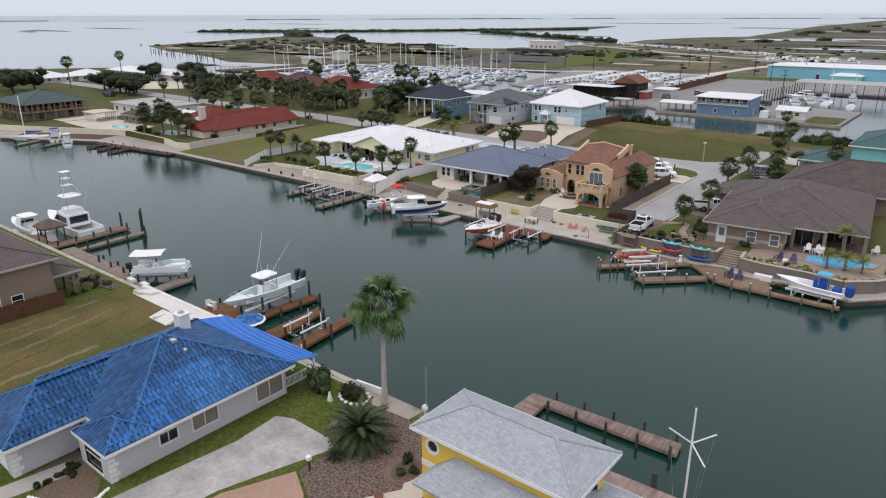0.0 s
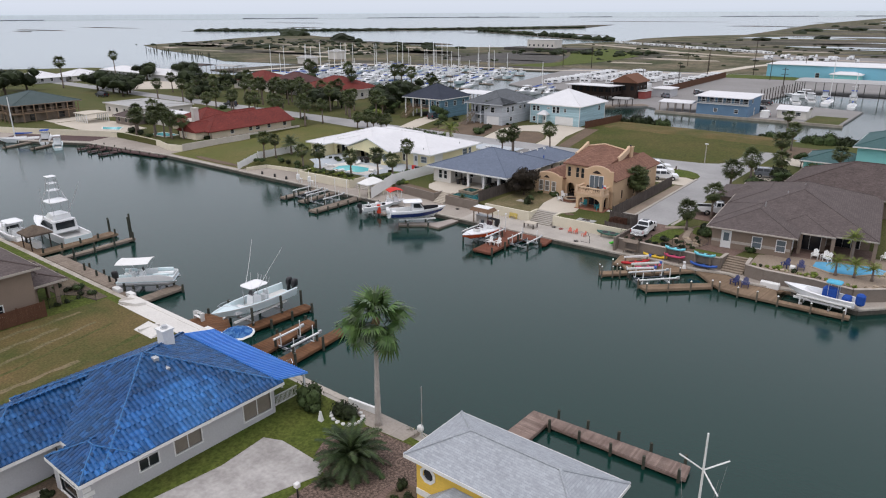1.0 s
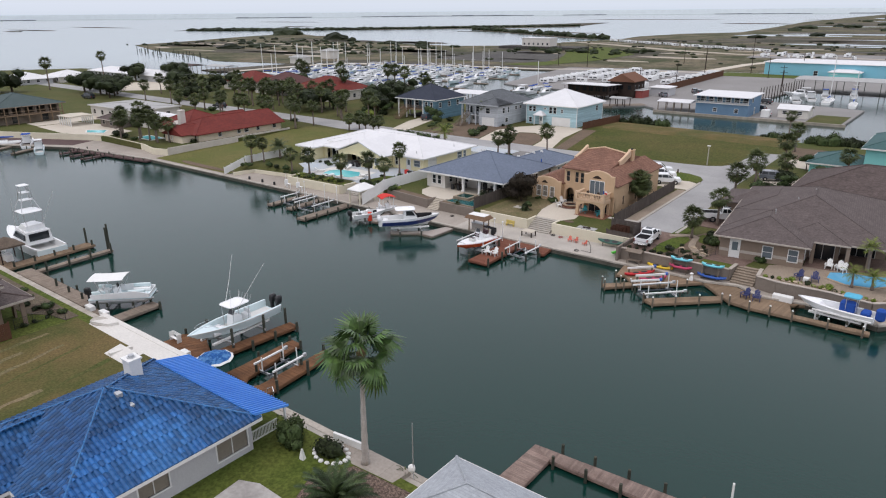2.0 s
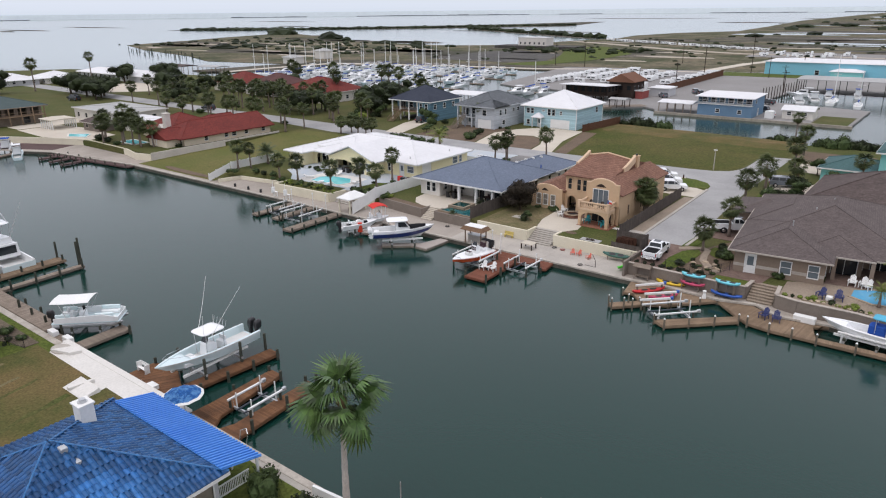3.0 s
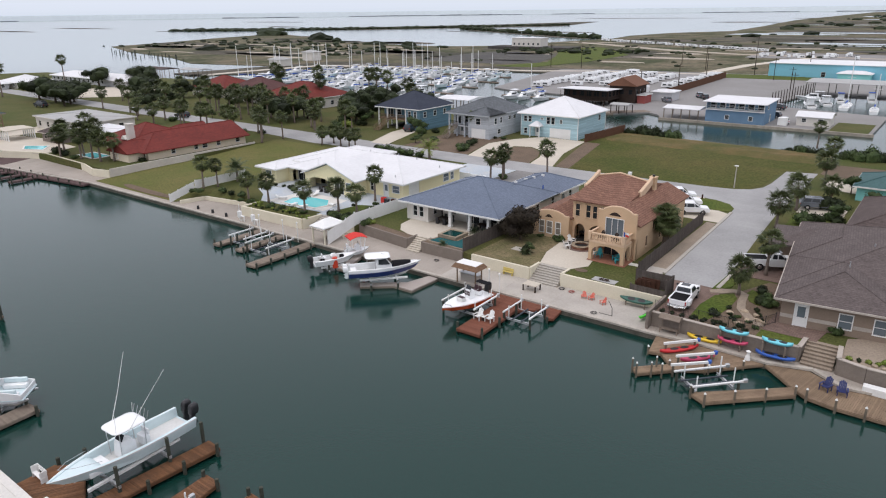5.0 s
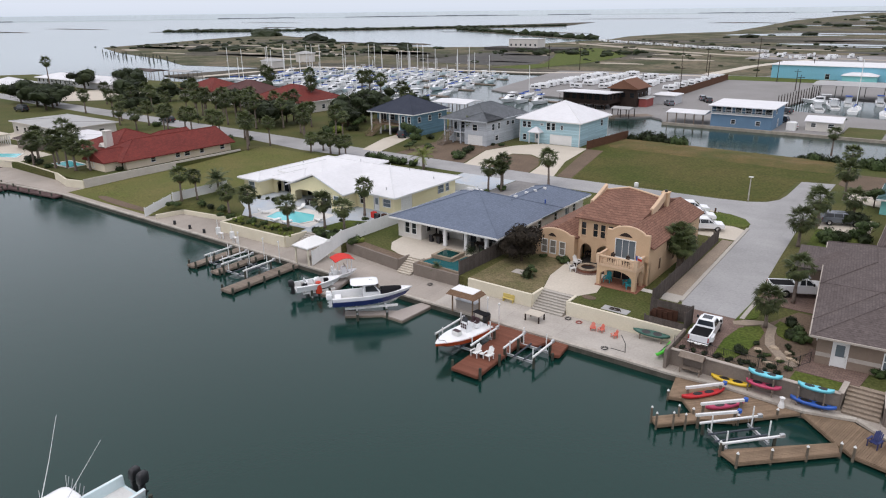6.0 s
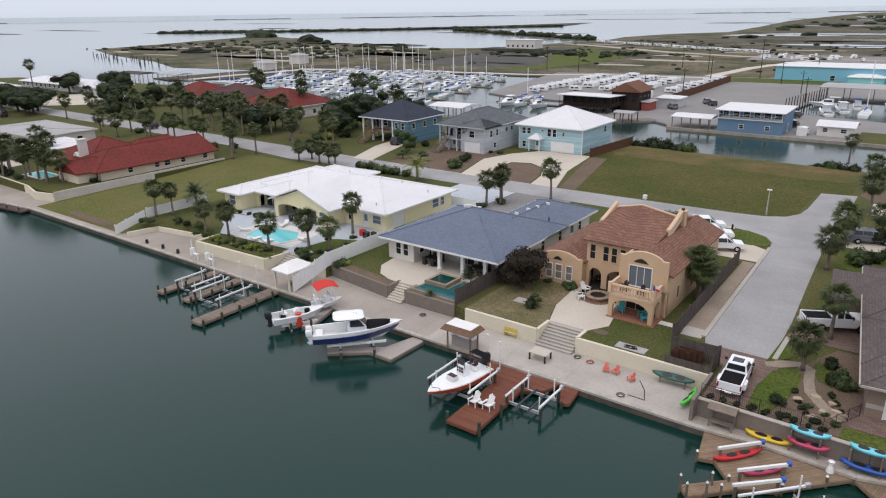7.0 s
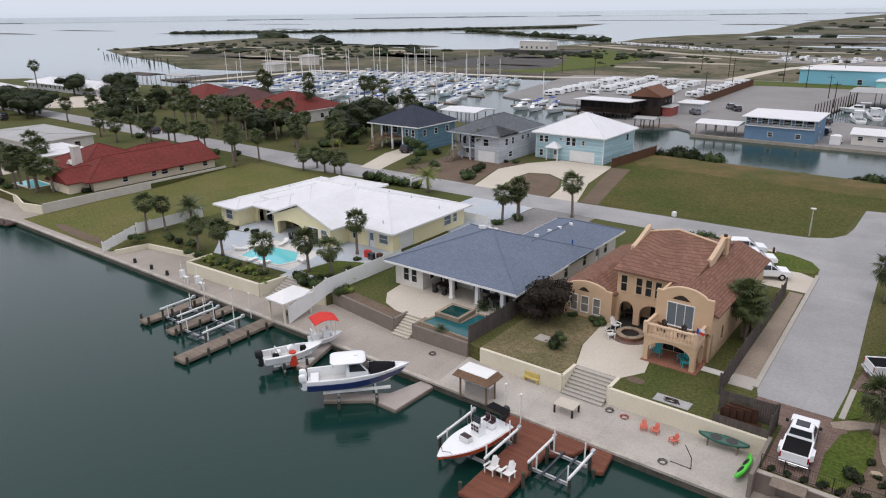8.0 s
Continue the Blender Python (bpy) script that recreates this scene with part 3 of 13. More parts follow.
# the lots across the canal: the low quay, then the raised gardens
quay = [(-41, 0), (-36, 0.4), (-30.5, 0.2), (-27, 1.2), (-24.5, -0.6), (-20, 0.2), (-16.5, -0.6), (-13.3, -1.4), (-10.6, 1.6), (-6, 9), (0, 22), (4, 60), (4, 93),
        (-40, 93), (-58, 95.5), (-68, 96.5), (-88, 98), (-96, 104), (-110, 110), (-150, 112), (-185, 116), (-240, 118), (-300, 128), (-411, 110), (-460, 40), (-460, -70), (-260, -36), (-201, -16), (-176, -3.6), (-160, -1.2), (-147, 0)]
slab("ground", quay, -3.0, W, M["walk"], label="pale concrete quay along the canal", category="quay")
slab("quay_pale", [(-66.0, 0.08), (-41.5, 0.08), (-41.5, 5.3), (-53.2, 5.3), (-53.2, 4.5), (-57.0, 4.5), (-57.0, 4.9), (-65.0, 4.9), (-66.4, 5.2)], 0.5, W + 0.02, M["quay_pale"], label="pale concrete quay below the stucco house", category="quay")
upper = [(-121.4, 6.6), (-109.6, 7.2), (-105.9, 6.2), (-92.6, 5.6), (-92.6, 6.6), (-89.4, 6.6), (-89.4, 5.2), (-85.2, 5.5), (-85.0, 6.5), (-75.2, 5.25), (-75.2, 7.1), (-73.0, 7.1), (-73.0, 5.2), (-66.3, 5.2), (-65.0, 5.0),
         (-57.0, 5.0), (-57.0, 7.2), (-53.2, 7.2), (-53.2, 5.4), (-41.4, 5.4), (-41.4, 1.6), (-36, 1.6), (-30, 1.6), (-28.5, 1.8), (-28.3, 3.9), (-25.5, 3.9), (-25.3, 1.4), (-23.2, 0.9), (-18.0, 1.0), (-14.2, 0.4), (-11.6, 2.6),
         (-7, 9.5), (-1, 22), (3, 60), (3, 91), (-40, 91), (-58, 93.5), (-68, 94.5), (-88, 96), (-96, 102), (-110, 108), (-150, 110), (-185, 114), (-240, 116), (-300, 124), (-405, 108), (-455, 40), (-455, -64), (-262, -30), (-206, -8), (-179, 4.5), (-147.6, 4.2), (-147.4, 44), (-121.4, 44)]
slab("ground_gardens", upper, 0.0, G, M["grass"], label="patchy green lawn of the raised house lots", category="lawn")
bm = B()
def lot_height(u, y):
    """Height of the empty lot: u runs from the block wall to the white fence, y from the seawall to the street."""
    v = min(1.0, (y - 0.9) / 13.2)
    high = W + 0.03 + (G - 0.02 - W) * (0.5 - 0.5 * math.cos(math.pi * v))
    back = max(0.0, (y - 18) / 26.0)
    low = W + 0.03 + 0.3 * v + (G - 0.33 - W) * back * back * (3 - 2 * back)
    f = u * u * (3 - 2 * u)
    return low + (high - low) * f


def lot_point(i, j):
    u, y = i / 12, 0.9 + 43.2 * j / 24
    return (-147.4 + 26.0 * u, y, lot_height(u, y))


for i in range(12):
    for j in range(24):
        quad(bm, lot_point(i, j), lot_point(i + 1, j), lot_point(i + 1, j + 1), lot_point(i, j + 1))
tagged(part("ground_slope", bm, M["grass_lot"]), "sloping lawn of an empty lot with bare soil by the seawall", "lawn", kind="structure")
slab("bare_soil_patch", ellipse(-131, 2.6, 9, 1.3), W, W + 0.10, M["dirt"], label="bare brown soil at the foot of the lawn", category="soil")

# the near bank, on which the blue-roofed and yellow houses stand
slab("ground_near", [(-330, -320), (130, -320), (130, -47.6), (-46, -47.6), (-75, -47.6), (-330, -48.2)], -3.0, NG, M["grass_green"], label="green lawn of the near bank", category="lawn")
slab("pavement_near", rect(-56.0, 130, -47.6, -46.6), -3.0, W + 0.1, M["concrete"], label="narrow concrete walk on the near seawall", category="walkway")
slab("pavement_near_far", rect(-330, -76.0, -48.3, -46.9), -3.0, W, M["walk"], label="weathered concrete walk on the near seawall", category="walkway")
slab("pavement_pale", [(-74.8, -48.6), (-66.5, -48.65), (-66.7, -50.7), (-64.2, -50.5), (-64.6, -48.65), (-56.0, -48.65), (-56.0, -46.6), (-76.0, -46.6)], -3.0, NG + 0.04, M["walk_white"], label="pale new concrete walk on the seawall", category="walkway")
slab("wing_wall", [(-74.7, -48.5), (-73.7, -46.9), (-72.2, -46.9), (-72.6, -47.8)], NG, NG + 0.32, M["walk_white"], label="low pale concrete wing at the end of the walk", category="wall")
slab("wing_wall_landing", [(-66.7, -50.75), (-66.4, -48.8), (-66.1, -48.8), (-66.35, -50.75)], NG, NG + 0.35, M["walk_white"], label="low pale wall beside the landing", category="wall")
slab("dry_lawn_lot", rect(-77.2, -57.4, -110, -48.6), NG - 0.2, NG + 0.03, M["grass_dry"], label="dry yellow-brown lawn of the empty lot", category="lawn")

def track(pts, w, mat, label):
    """A soft-edged worn strip in the lawn along a line of points."""
    left, right = [], []
    for i, (x, y) in enumerate(pts):
        a, b = Vector(pts[max(0, i - 1)]), Vector(pts[min(len(pts) - 1, i + 1)])
        n = Vector((-(b - a).y, (b - a).x)).normalized() * w * (0.5 + 0.3 * noise.noise(Vector((x * 0.9, y * 0.9, w))))
        left.append((x + n.x, y + n.y))
        right.append((x - n.x, y - n.y))
    slab("lawn_track", left + right[::-1], NG - 0.2, NG + 0.034, mat, label=label, category="lawn")


for k, (ax, ay, bx, by, w) in enumerate(((-68.9, -66, -72.2, -52.2, 0.45), (-66.9, -66, -70.6, -51.4, 0.4), (-64.6, -68, -65.3, -57.0, 0.5), (-62.6, -66, -66.0, -51.0, 0.5), (-72.0, -66, -73.6, -55.2, 0.6), (-60.4, -68, -61.6, -53.0, 0.45), (-75.0, -68, -75.8, -52.0, 0.5))):
    line = [(ax + (bx - ax) * i / 24 + 0.35 * noise.noise(Vector((i * 0.3, k, 0))), ay + (by - ay) * i / 24) for i in range(25)]
    track(line, w, M["grass_worn" if k % 2 == 0 else "grass"], "worn dry track in the lawn" if k % 2 == 0 else "greener strip in the dry lawn")

# seawalls with caps
def seawall(name, pts, z1, label, th=0.26):
    w = thing(name, label, "seawall", pts[0][0], pts[0][1], -3, kind="structure")
    for (xa, ya), (xb, yb) in zip(pts, pts[1:]):
        d = Vector((xb - xa, yb - ya, 0)).normalized()
        n = Vector((-d.y, d.x, 0))
        def run(lo, hi, za, zb, nm, mat):
            bm = B()
            p = [(xa + n.x * lo, ya + n.y * lo), (xb + n.x * lo, yb + n.y * lo), (xb + n.x * hi, yb + n.y * hi), (xa + n.x * hi, ya + n.y * hi)]
            prism(bm, p, za, zb)
            part(nm, bm, mat, w)
        run(-0.10, 0.25, -3, z1 - 0.16, "sheet_wall", M["seawall_dark"])
        run(-0.16, th, z1 - 0.16, z1 + 0.035, "cap", M["walk_white" if "pale new" in label else "cap"])


seawall("seawall_across", [(-201, -16.2), (-176, -3.8), (-147.2, -0.2), (-121, -0.2), (-95, -0.2), (-67, -0.2), (-41, -0.2)], W, "concrete seawall with a pale cap along the canal")
seawall("seawall_brown", [(-41, -0.2), (-36, 0.2), (-30.5, 0.0), (-27, 1.0), (-24.5, -0.8), (-20, 0.0), (-16.5, -0.8), (-13.3, -1.6), (-10.4, 1.4), (-5.8, 8.8), (0.2, 21.8)], W, "curving concrete seawall round the garden")
seawall("seawall_near", [(130, -46.5), (-56, -46.5)], W + 0.1, "pale concrete cap on the near seawall", 0.4)
seawall("seawall_near_pale", [(-56, -46.5), (-76, -46.5)], NG + 0.04, "pale new concrete cap on the near seawall", 0.4)
seawall("seawall_near_far", [(-76, -46.8), (-330, -46.8)], W, "weathered concrete cap on the near seawall", 0.5)

# streets and drives
slab("road", [(-44.3, 62.5), (-44.7, 59.0), (-46.0, 56.6), (-48.4, 55.2), (-52.5, 54.6), (-80, 53.8), (-120, 54.4), (-160, 55.6), (-230, 57), (-330, 60), (-330, 53), (-230, 50), (-160, 48.4), (-137, 45.8), (-120, 47.2), (-80, 47.4), (-56, 47.2), (-50.5, 47.3), (-47.6, 46.4), (-45.8, 44.6), (-45.0, 42.6), (-44.7, 40.2), (-43.9, 12.0), (-43.6, 11.0), (-38.2, 11.0), (-38.3, 20),
              (-38.9, 32), (-39.4, 44), (-39.3, 58), (-39.3, 74.4), (-44.2, 73.4)], G - 0.3, G + 0.03, M["road"], label="pale concrete street with joints", category="road")
slab("pavement_drive_truck", [(-41.2, 2.0), (-38.0, 2.0), (-37.0, 9.0), (-38.2, 11.0), (-43.6, 11.0), (-43.4, 7.8), (-41.2, 7.8)], G - 0.3, G + 0.045, M["pavers"], label="red-brown brick paver drive", category="drive")
slab("pavement_drive_garage", [(-38.1, 16.4), (-31.4, 16.4), (-31.4, 23.6), (-37.4, 23.6)], G - 0.3, G + 0.045, M["pavers"], label="red-brown brick paver drive", category="drive")
slab("lawn_field", [(-77.2, 54.6), (-45.2, 55.8), (-44.8, 73.0), (-40.2, 75.0), (-40.2, 90.6), (-58, 93.1), (-68, 94.1), (-85.6, 95.4), (-86.2, 80.4), (-83.0, 80.2)], G - 0.2, G + 0.02, M["grass_field"], label="wide mown lawn of an empty lot", category="lawn")
slab("kerb_west", [(-45.0, 41.0), (-44.6, 41.0), (-43.9, 12.2), (-44.3, 12.2)], G - 0.3, G + 0.13, M["concrete"], label="low concrete kerb", category="kerb")
slab("kerb_east", [(-38.2, 11.2), (-37.8, 11.2), (-37.7, 16.2), (-38.1, 16.2)], G - 0.3, G + 0.13, M["concrete"], label="low concrete kerb", category="kerb")
slab("soil_strip", [(-46.1, 12.2), (-44.3, 12.2), (-45.0, 34.5), (-46.3, 34.5)], G - 0.2, G + 0.02, M["path_tan"], label="bare gravelly strip along the fence", category="soil")
slab("path_slab", rect(-46.0, -44.2, 11.6, 13.6), G - 0.2, G + 0.05, M["concrete"], label="square concrete slab by the fence", category="slab")
slab("pavement_parking", [(-50.6, 35.0), (-44.9, 35.0), (-44.9, 40.0), (-47.5, 41.6), (-50.6, 47.3), (-57.5, 47.3), (-57.5, 35.4)], G - 0.2, G + 0.035, M["drive"], label="pale concrete parking place", category="drive")
slab("lawn_island", [(-45.3, 41.2), (-45.0, 43.2), (-46.2, 45.4), (-48.6, 46.8), (-51.5, 46.6), (-51.0, 42.0), (-48.4, 40.8)], G - 0.2, G + 0.06, M["grass_green"], label="rounded patch of green lawn", category="lawn")
slab("drive_white_house", [(-95.4, 30.5), (-84.5, 30.5), (-84.5, 47.3), (-95.4, 47.3)], G - 0.2, G + 0.025, M["pool_deck"], label="blue-grey stained concrete drive", category="drive")
slab("drive_grey_house", [(-84.3, 33), (-74.5, 33), (-74.5, 47.3), (-84.3, 47.3)], G - 0.2, G + 0.03, M["yard"], label="grey-brown gravel drive", category="drive")
slab("drive_dark_house", [(-126.5, 53.5), (-121.6, 53.5), (-126.2, 68), (-128.0, 73.5), (-132.5, 73.5), (-131.5, 66)], G - 0.2, G + 0.035, M["drive"], label="pale concrete drive", category="drive")
slab("drive_loop", [(-99.8, 53.6), (-94.6, 53.6), (-97.4, 62), (-97.2, 67.4), (-93.6, 68.6), (-89.6, 66), (-86.8, 60), (-85.4, 53.8), (-80.6, 53.8), (-84.6, 66), (-86.8, 80.5), (-97.5, 80.5), (-101.6, 74.5), (-103.6, 67)], G - 0.2, G + 0.04, M["drive"], label="pale curved concrete drive", category="drive")
slab("drive_bed", [(-96.9, 62), (-94.4, 53.9), (-85.8, 53.9), (-87.2, 60), (-89.9, 65.6), (-93.6, 68.1), (-96.8, 67)], G - 0.2, G + 0.03, M["dirt"], label="brown gravel bed inside the drive", category="bed")
slab("gravel_bed_grey_house", [(-118, 54.8), (-100.4, 54.2), (-103.8, 67), (-102.4, 74.3), (-119, 73.5)], G - 0.2, G + 0.03, M["dirt"], label="brown gravel garden bed", category="bed")
slab("drive_lot_edge", [(-80.2, 54.2), (-77.4, 54.2), (-83.0, 80), (-86.6, 80)], G - 0.2, G + 0.03, M["dirt"], label="brown gravel strip", category="bed")
slab("drive_east", [(-37.0, 64), (-29.5, 62), (-29.5, 70), (-36.8, 71)], G - 0.2, G + 0.035, M["drive"], label="pale concrete drive", category="drive")
slab("soil_east", [(-39.0, 74.8), (-36.6, 71.4), (-27, 70.4), (-26, 84), (-38.8, 84)], G - 0.2, G + 0.03, M["dirt"], label="bare brown soil lot", category="soil")
slab("drive_suv", [(-37.4, 46.5), (-31.5, 46.5), (-31.5, 54), (-37.5, 54)], G - 0.2, G + 0.035, M["drive"], label="pale concrete drive", category="drive")
slab("path_front", [(-37.2, 36.4), (-30.8, 36.0), (-30.8, 37.2), (-37.2, 37.6)], G - 0.2, G + 0.05, M["concrete"], label="narrow concrete garden path", category="path")
for nm, pts in dict(lawn_front=[(-37.0, 24.6), (-30.9, 24.6), (-30.9, 35.9), (-37.1, 36.3)], lawn_front_north=[(-37.2, 37.8), (-30.8, 37.4), (-30.8, 45.8), (-37.4, 45.8)], lawn_side=[(-38.5, 10.4), (-36.9, 12.2), (-36.9, 16.2), (-38.2, 16.2)]).items():
    slab(nm, pts, G - 0.2, G + 0.07, M["grass_green"], label="trimmed green front lawn", category="lawn")
slab("bed_grey_west", [(-84.6, 6.6), (-75.5, 5.4), (-75.5, 6.6), (-84.6, 7.8)], G - 0.2, G + 0.05, M["dirt"], label="bare soil strip behind the retaining wall", category="bed")
bm = B()
berm = [[(-86 + 46 * i / 30, 81.5 + 12.5 * j / 8 + 3 * (1 - i / 30), G - 0.05 + (0.55 + 0.4 * noise.noise(Vector((i * 0.35, j * 0.6, 2)))) * math.sin(math.pi * j / 8) * min(1, i / 3, (30 - i) / 3)) for j in range(9)] for i in range(31)]
for i in range(30):
    for j in range(8):
        quad(bm, berm[i][j], berm[i + 1][j], berm[i + 1][j + 1], berm[i][j + 1])
tagged(part("ground_berm", bm, M["grass_dry"]), "rough brown grassy bank along the second canal", "bank", kind="structure")
slab("pavement_patio_side", [(-31.9, 3.7), (-27.4, 3.7), (-27.0, 6.4), (-31.6, 8.6)], G - 0.2, G + 0.055, M["pavers"], label="brick paver strip beside the house", category="patio")
# gravel garden bed with a curving path beside the brown house
slab("garden_bed", [(-38.2, 2.0), (-31.2, 2.0), (-31.4, 16.0), (-34.0, 16.0), (-37.0, 9.0)], G - 0.2, G + 0.02, M["dirt"], label="mulched garden bed", category="bed")
for nm, pts in dict(lawn_bed_west=[(-38.1, 2.5), (-36.6, 2.5), (-35.9, 5.0), (-35.6, 7.2), (-35.6, 9.5), (-36.2, 10.6), (-37.7, 9.2), (-38.2, 6.0)], lawn_bed_east=[(-34.5, 9.6), (-33.5, 8.9), (-32.6, 10.2), (-32.7, 11.8), (-35.0, 12.8), (-35.2, 11.4)], lawn_house=[(-32.0, 1.9), (-28.6, 1.9), (-28.5, 3.6), (-31.9, 3.5)]).items():
    slab(nm, pts, G - 0.2, G + 0.06, M["grass_green"], label="small curved patch of lawn", category="lawn")
slab("path_garden", [(-38.3, 9.6), (-37.3, 10.0), (-36.2, 11.0), (-35.6, 10.6), (-35.4, 8.8), (-35.0, 7.0), (-33.8, 5.2), (-32.4, 3.9), (-31.8, 4.4), (-33.2, 5.9), (-34.3, 7.5), (-34.7, 9.2), (-34.9, 11.2), (-36.0, 12.0), (-37.6, 11.3), (-38.6, 10.3)], G - 0.2, G + 0.075, M["path_tan"], label="curving tan gravel garden path", category="path")
# far bank of the second canal and the lots behind it
slab("ground_marina", [(-37.6, 132.6), (-37.4, 168), (-70, 176), (-66, 216), (70, 216), (120, 230), (120, 308), (-95, 304), (-98, 286), (-170, 278), (-192, 270), (-189, 250), (-180, 205), (-174, 178), (-162, 172), (-131, 170), (-131, 146), (-108, 131), (-96, 142), (-92, 139), (-89, 133)],
     -3.0, 1.0, M["yard"], label="grey gravel yard behind the marina", category="yard")
slab("platform_marina", [(-108, 130.6), (-95.6, 143.2), (-99, 146.5), (-112, 134)], -3.0, 1.05, M["wood_grey"], label="weathered timber landing", category="landing")
slab("seawall_marina", [(-89.4, 132.2), (-37.0, 132.0), (-37.0, 132.7), (-89.4, 132.9)], -3.0, 1.25, M["seawall"], label="brown weathered bulkhead", category="seawall")
slab("yard_lot", [(-99.0, 160), (-68.0, 160), (-70, 176), (-67, 216), (-72, 262), (-105, 256)], 0.5, 1.06, M["yard"], label="pale grey parking lot", category="lot")
slab("lawn_cyan", [(-112, 262), (-70, 266), (-68, 285), (-112, 282)], 0.5, 1.08, M["grass_green"], label="green strip before the cyan building", category="lawn")
slab("lawn_cabin", rect(-47, -38.4, 133.4, 150), 0.5, 1.06, M["grass"], label="rough grass on the spit", category="lawn")
# bay shore, marsh and islands
slab("ground_marsh", [(-345, 250), (-260, 262), (-190, 266), (-98, 278), (-95, 298), (130, 300), (420, 500), (600, 1200), (900, 3900), (-441, 3868), (-367, 1731), (-307, 1185), (-283, 920), (-331, 834), (-344, 725), (-329, 640), (-345, 560), (-352, 470), (-401, 440), (-506, 455), (-600, 500), (-700, 560), (-800, 612), (-838, 590), (-790, 480), (-745, 400), (-702, 302), (-592, 258), (-481, 228), (-417, 201), (-350, 212)],
     -2.0, 0.75, M["marsh"], label="low olive-green salt marsh", category="marsh")
slab("ground_causeway", [(-356, 150), (-335, 146), (-318, 168), (-296, 206), (-284, 230), (-240, 240), (-192, 247), (-168, 262), (-168, 280), (-260, 266), (-345, 254)], -2.0, 0.9, M["marsh_brown"], label="brown bare bank round the marina", category="bank")
slab("road_marina_far", [(-334, 150), (-334, 180), (-329, 229), (-254, 249), (-200, 256), (-171, 270), (-110, 279), (-110, 275), (-169, 266), (-199, 251), (-252, 243), (-323, 223), (-328, 180), (-328, 150)], 0.0, 1.02, M["drive"], label="pale causeway road behind the marina", category="road")
slab("mud_basin", [(-305, 290), (-318, 385), (-300, 400), (-250, 372), (-226, 306), (-240, 288)], 0.0, 0.80, M["mud"], label="dark mud basin behind the marina", category="basin")
slab("lawn_bank", [(-272, 480), (-262, 474), (-208, 396), (-205, 327), (-214, 272), (-236, 274), (-224, 312), (-244, 360), (-282, 440)], 0.0, 0.86, M["grass_green"], label="bright green grassed bank", category="lawn")
slab("road_marsh", [(-330, 560), (-285, 531), (-202, 466), (-144, 436), (-60, 424), (-60, 418), (-146, 427), (-206, 456), (-289, 521), (-336, 552)], 0.0, 0.90, M["sand"], label="pale sandy road through the marsh", category="road")
slab("road_yard", [(-126, 276), (-120, 276), (-115, 342), (-96, 420), (-102, 420), (-121, 342)], 0.0, 0.92, M["drive"], label="pale track to the camper park", category="road")
slab("camper_park", [(-136, 404), (-20, 400), (-10, 452), (-140, 466)], 0.0, 0.88, M["yard"], label="grey gravel camper park", category="yard")
slab("spit", [(-352, 624), (-380, 640), (-520, 744), (-724, 914), (-730, 930), (-522, 764), (-384, 660), (-336, 650)], -2.0, 0.7, M["marsh_brown"], label="narrow spit with scrub", category="spit")
slab("island_long", [(-1206, 655), (-1000, 760), (-839, 872), (-640, 1120), (-770, 1560), (-800, 1545), (-860, 1250), (-980, 1060), (-1100, 860), (-1215, 700)], -2.0, 0.8, M["marsh_brown"], label="long low marsh island", category="island")

# ---- houses: tools ----
def frame_of(a, b, z0):
    """Matrix of a wall from a to b: x along it, y inwards (to its left), z up."""
    d = Vector((b[0] - a[0], b[1] - a[1], 0)).normalized()
    return Matrix(((d.x, -d.y, 0, a[0]), (d.y, d.x, 0, a[1]), (0, 0, 1, z0), (0, 0, 0, 1)))


def wall_part(house, a, b, z0, z1, mat, holes=(), th=0.2, name="wall"):
    L = math.hypot(b[0] - a[0], b[1] - a[1])
    bm = B()
    us = sorted({0.0, L, *[h[0] for h in holes], *[h[1] for h in holes]})
    vs = sorted({0.0, z1 - z0, *[h[2] for h in holes], *[h[3] for h in holes]})
    for u0, u1 in zip(us, us[1:]):
        start = None
        for v0, v1 in zip(vs, vs[1:]):
            um, vm = (u0 + u1) / 2, (v0 + v1) / 2
            solid = not any(h[0] < um < h[1] and h[2] < vm < h[3] for h in holes)
            if solid:
                start = v0 if start is None else start
            if (not solid or v1 == vs[-1]) and start is not None:
                box(bm, u0, u1, 0, th, start, v1 if solid else v0)
                start = None
    bmesh.ops.remove_doubles(bm, verts=bm.verts[:], dist=0.0005)
    bm.transform(frame_of(a, b, z0))
    return part(name, bm, mat, house)


def window_part(house, a, b, z0, u0, u1, v0, v1, trim, glass, bars=(1, 1), trimw=0.09, name="window"):
    """A framed window with a recessed pane for each light."""
    m = frame_of(a, b, z0)
    bm = B()
    t = trimw
    box(bm, u0 - t, u1 + t, -0.05, 0.10, v1, v1 + t)
    box(bm, u0 - t, u1 + t, -0.08, 0.10, v0 - t, v0)
    box(bm, u0 - t, u0, -0.05, 0.10, v0, v1)
    box(bm, u1, u1 + t, -0.05, 0.10, v0, v1)
    nx, nz = bars
    for i in range(1, nx):
        u = u0 + (u1 - u0) * i / nx
        box(bm, u - 0.025, u + 0.025, 0.0, 0.09, v0, v1)
    for k in range(1, nz):
        v = v0 + (v1 - v0) * k / nz
        box(bm, u0, u1, 0.005, 0.085, v - 0.025, v + 0.025)
    bm.transform(m)
    w = part(name, bm, trim, house)
    for i in range(nx):
        bm = B()
        box(bm, u0 + (u1 - u0) * i / nx + 0.003, u0 + (u1 - u0) * (i + 1) / nx - 0.003, 0.06, 0.075, v0, v1)
        bm.transform(m)
        part("pane", bm, glass, w)
    return w


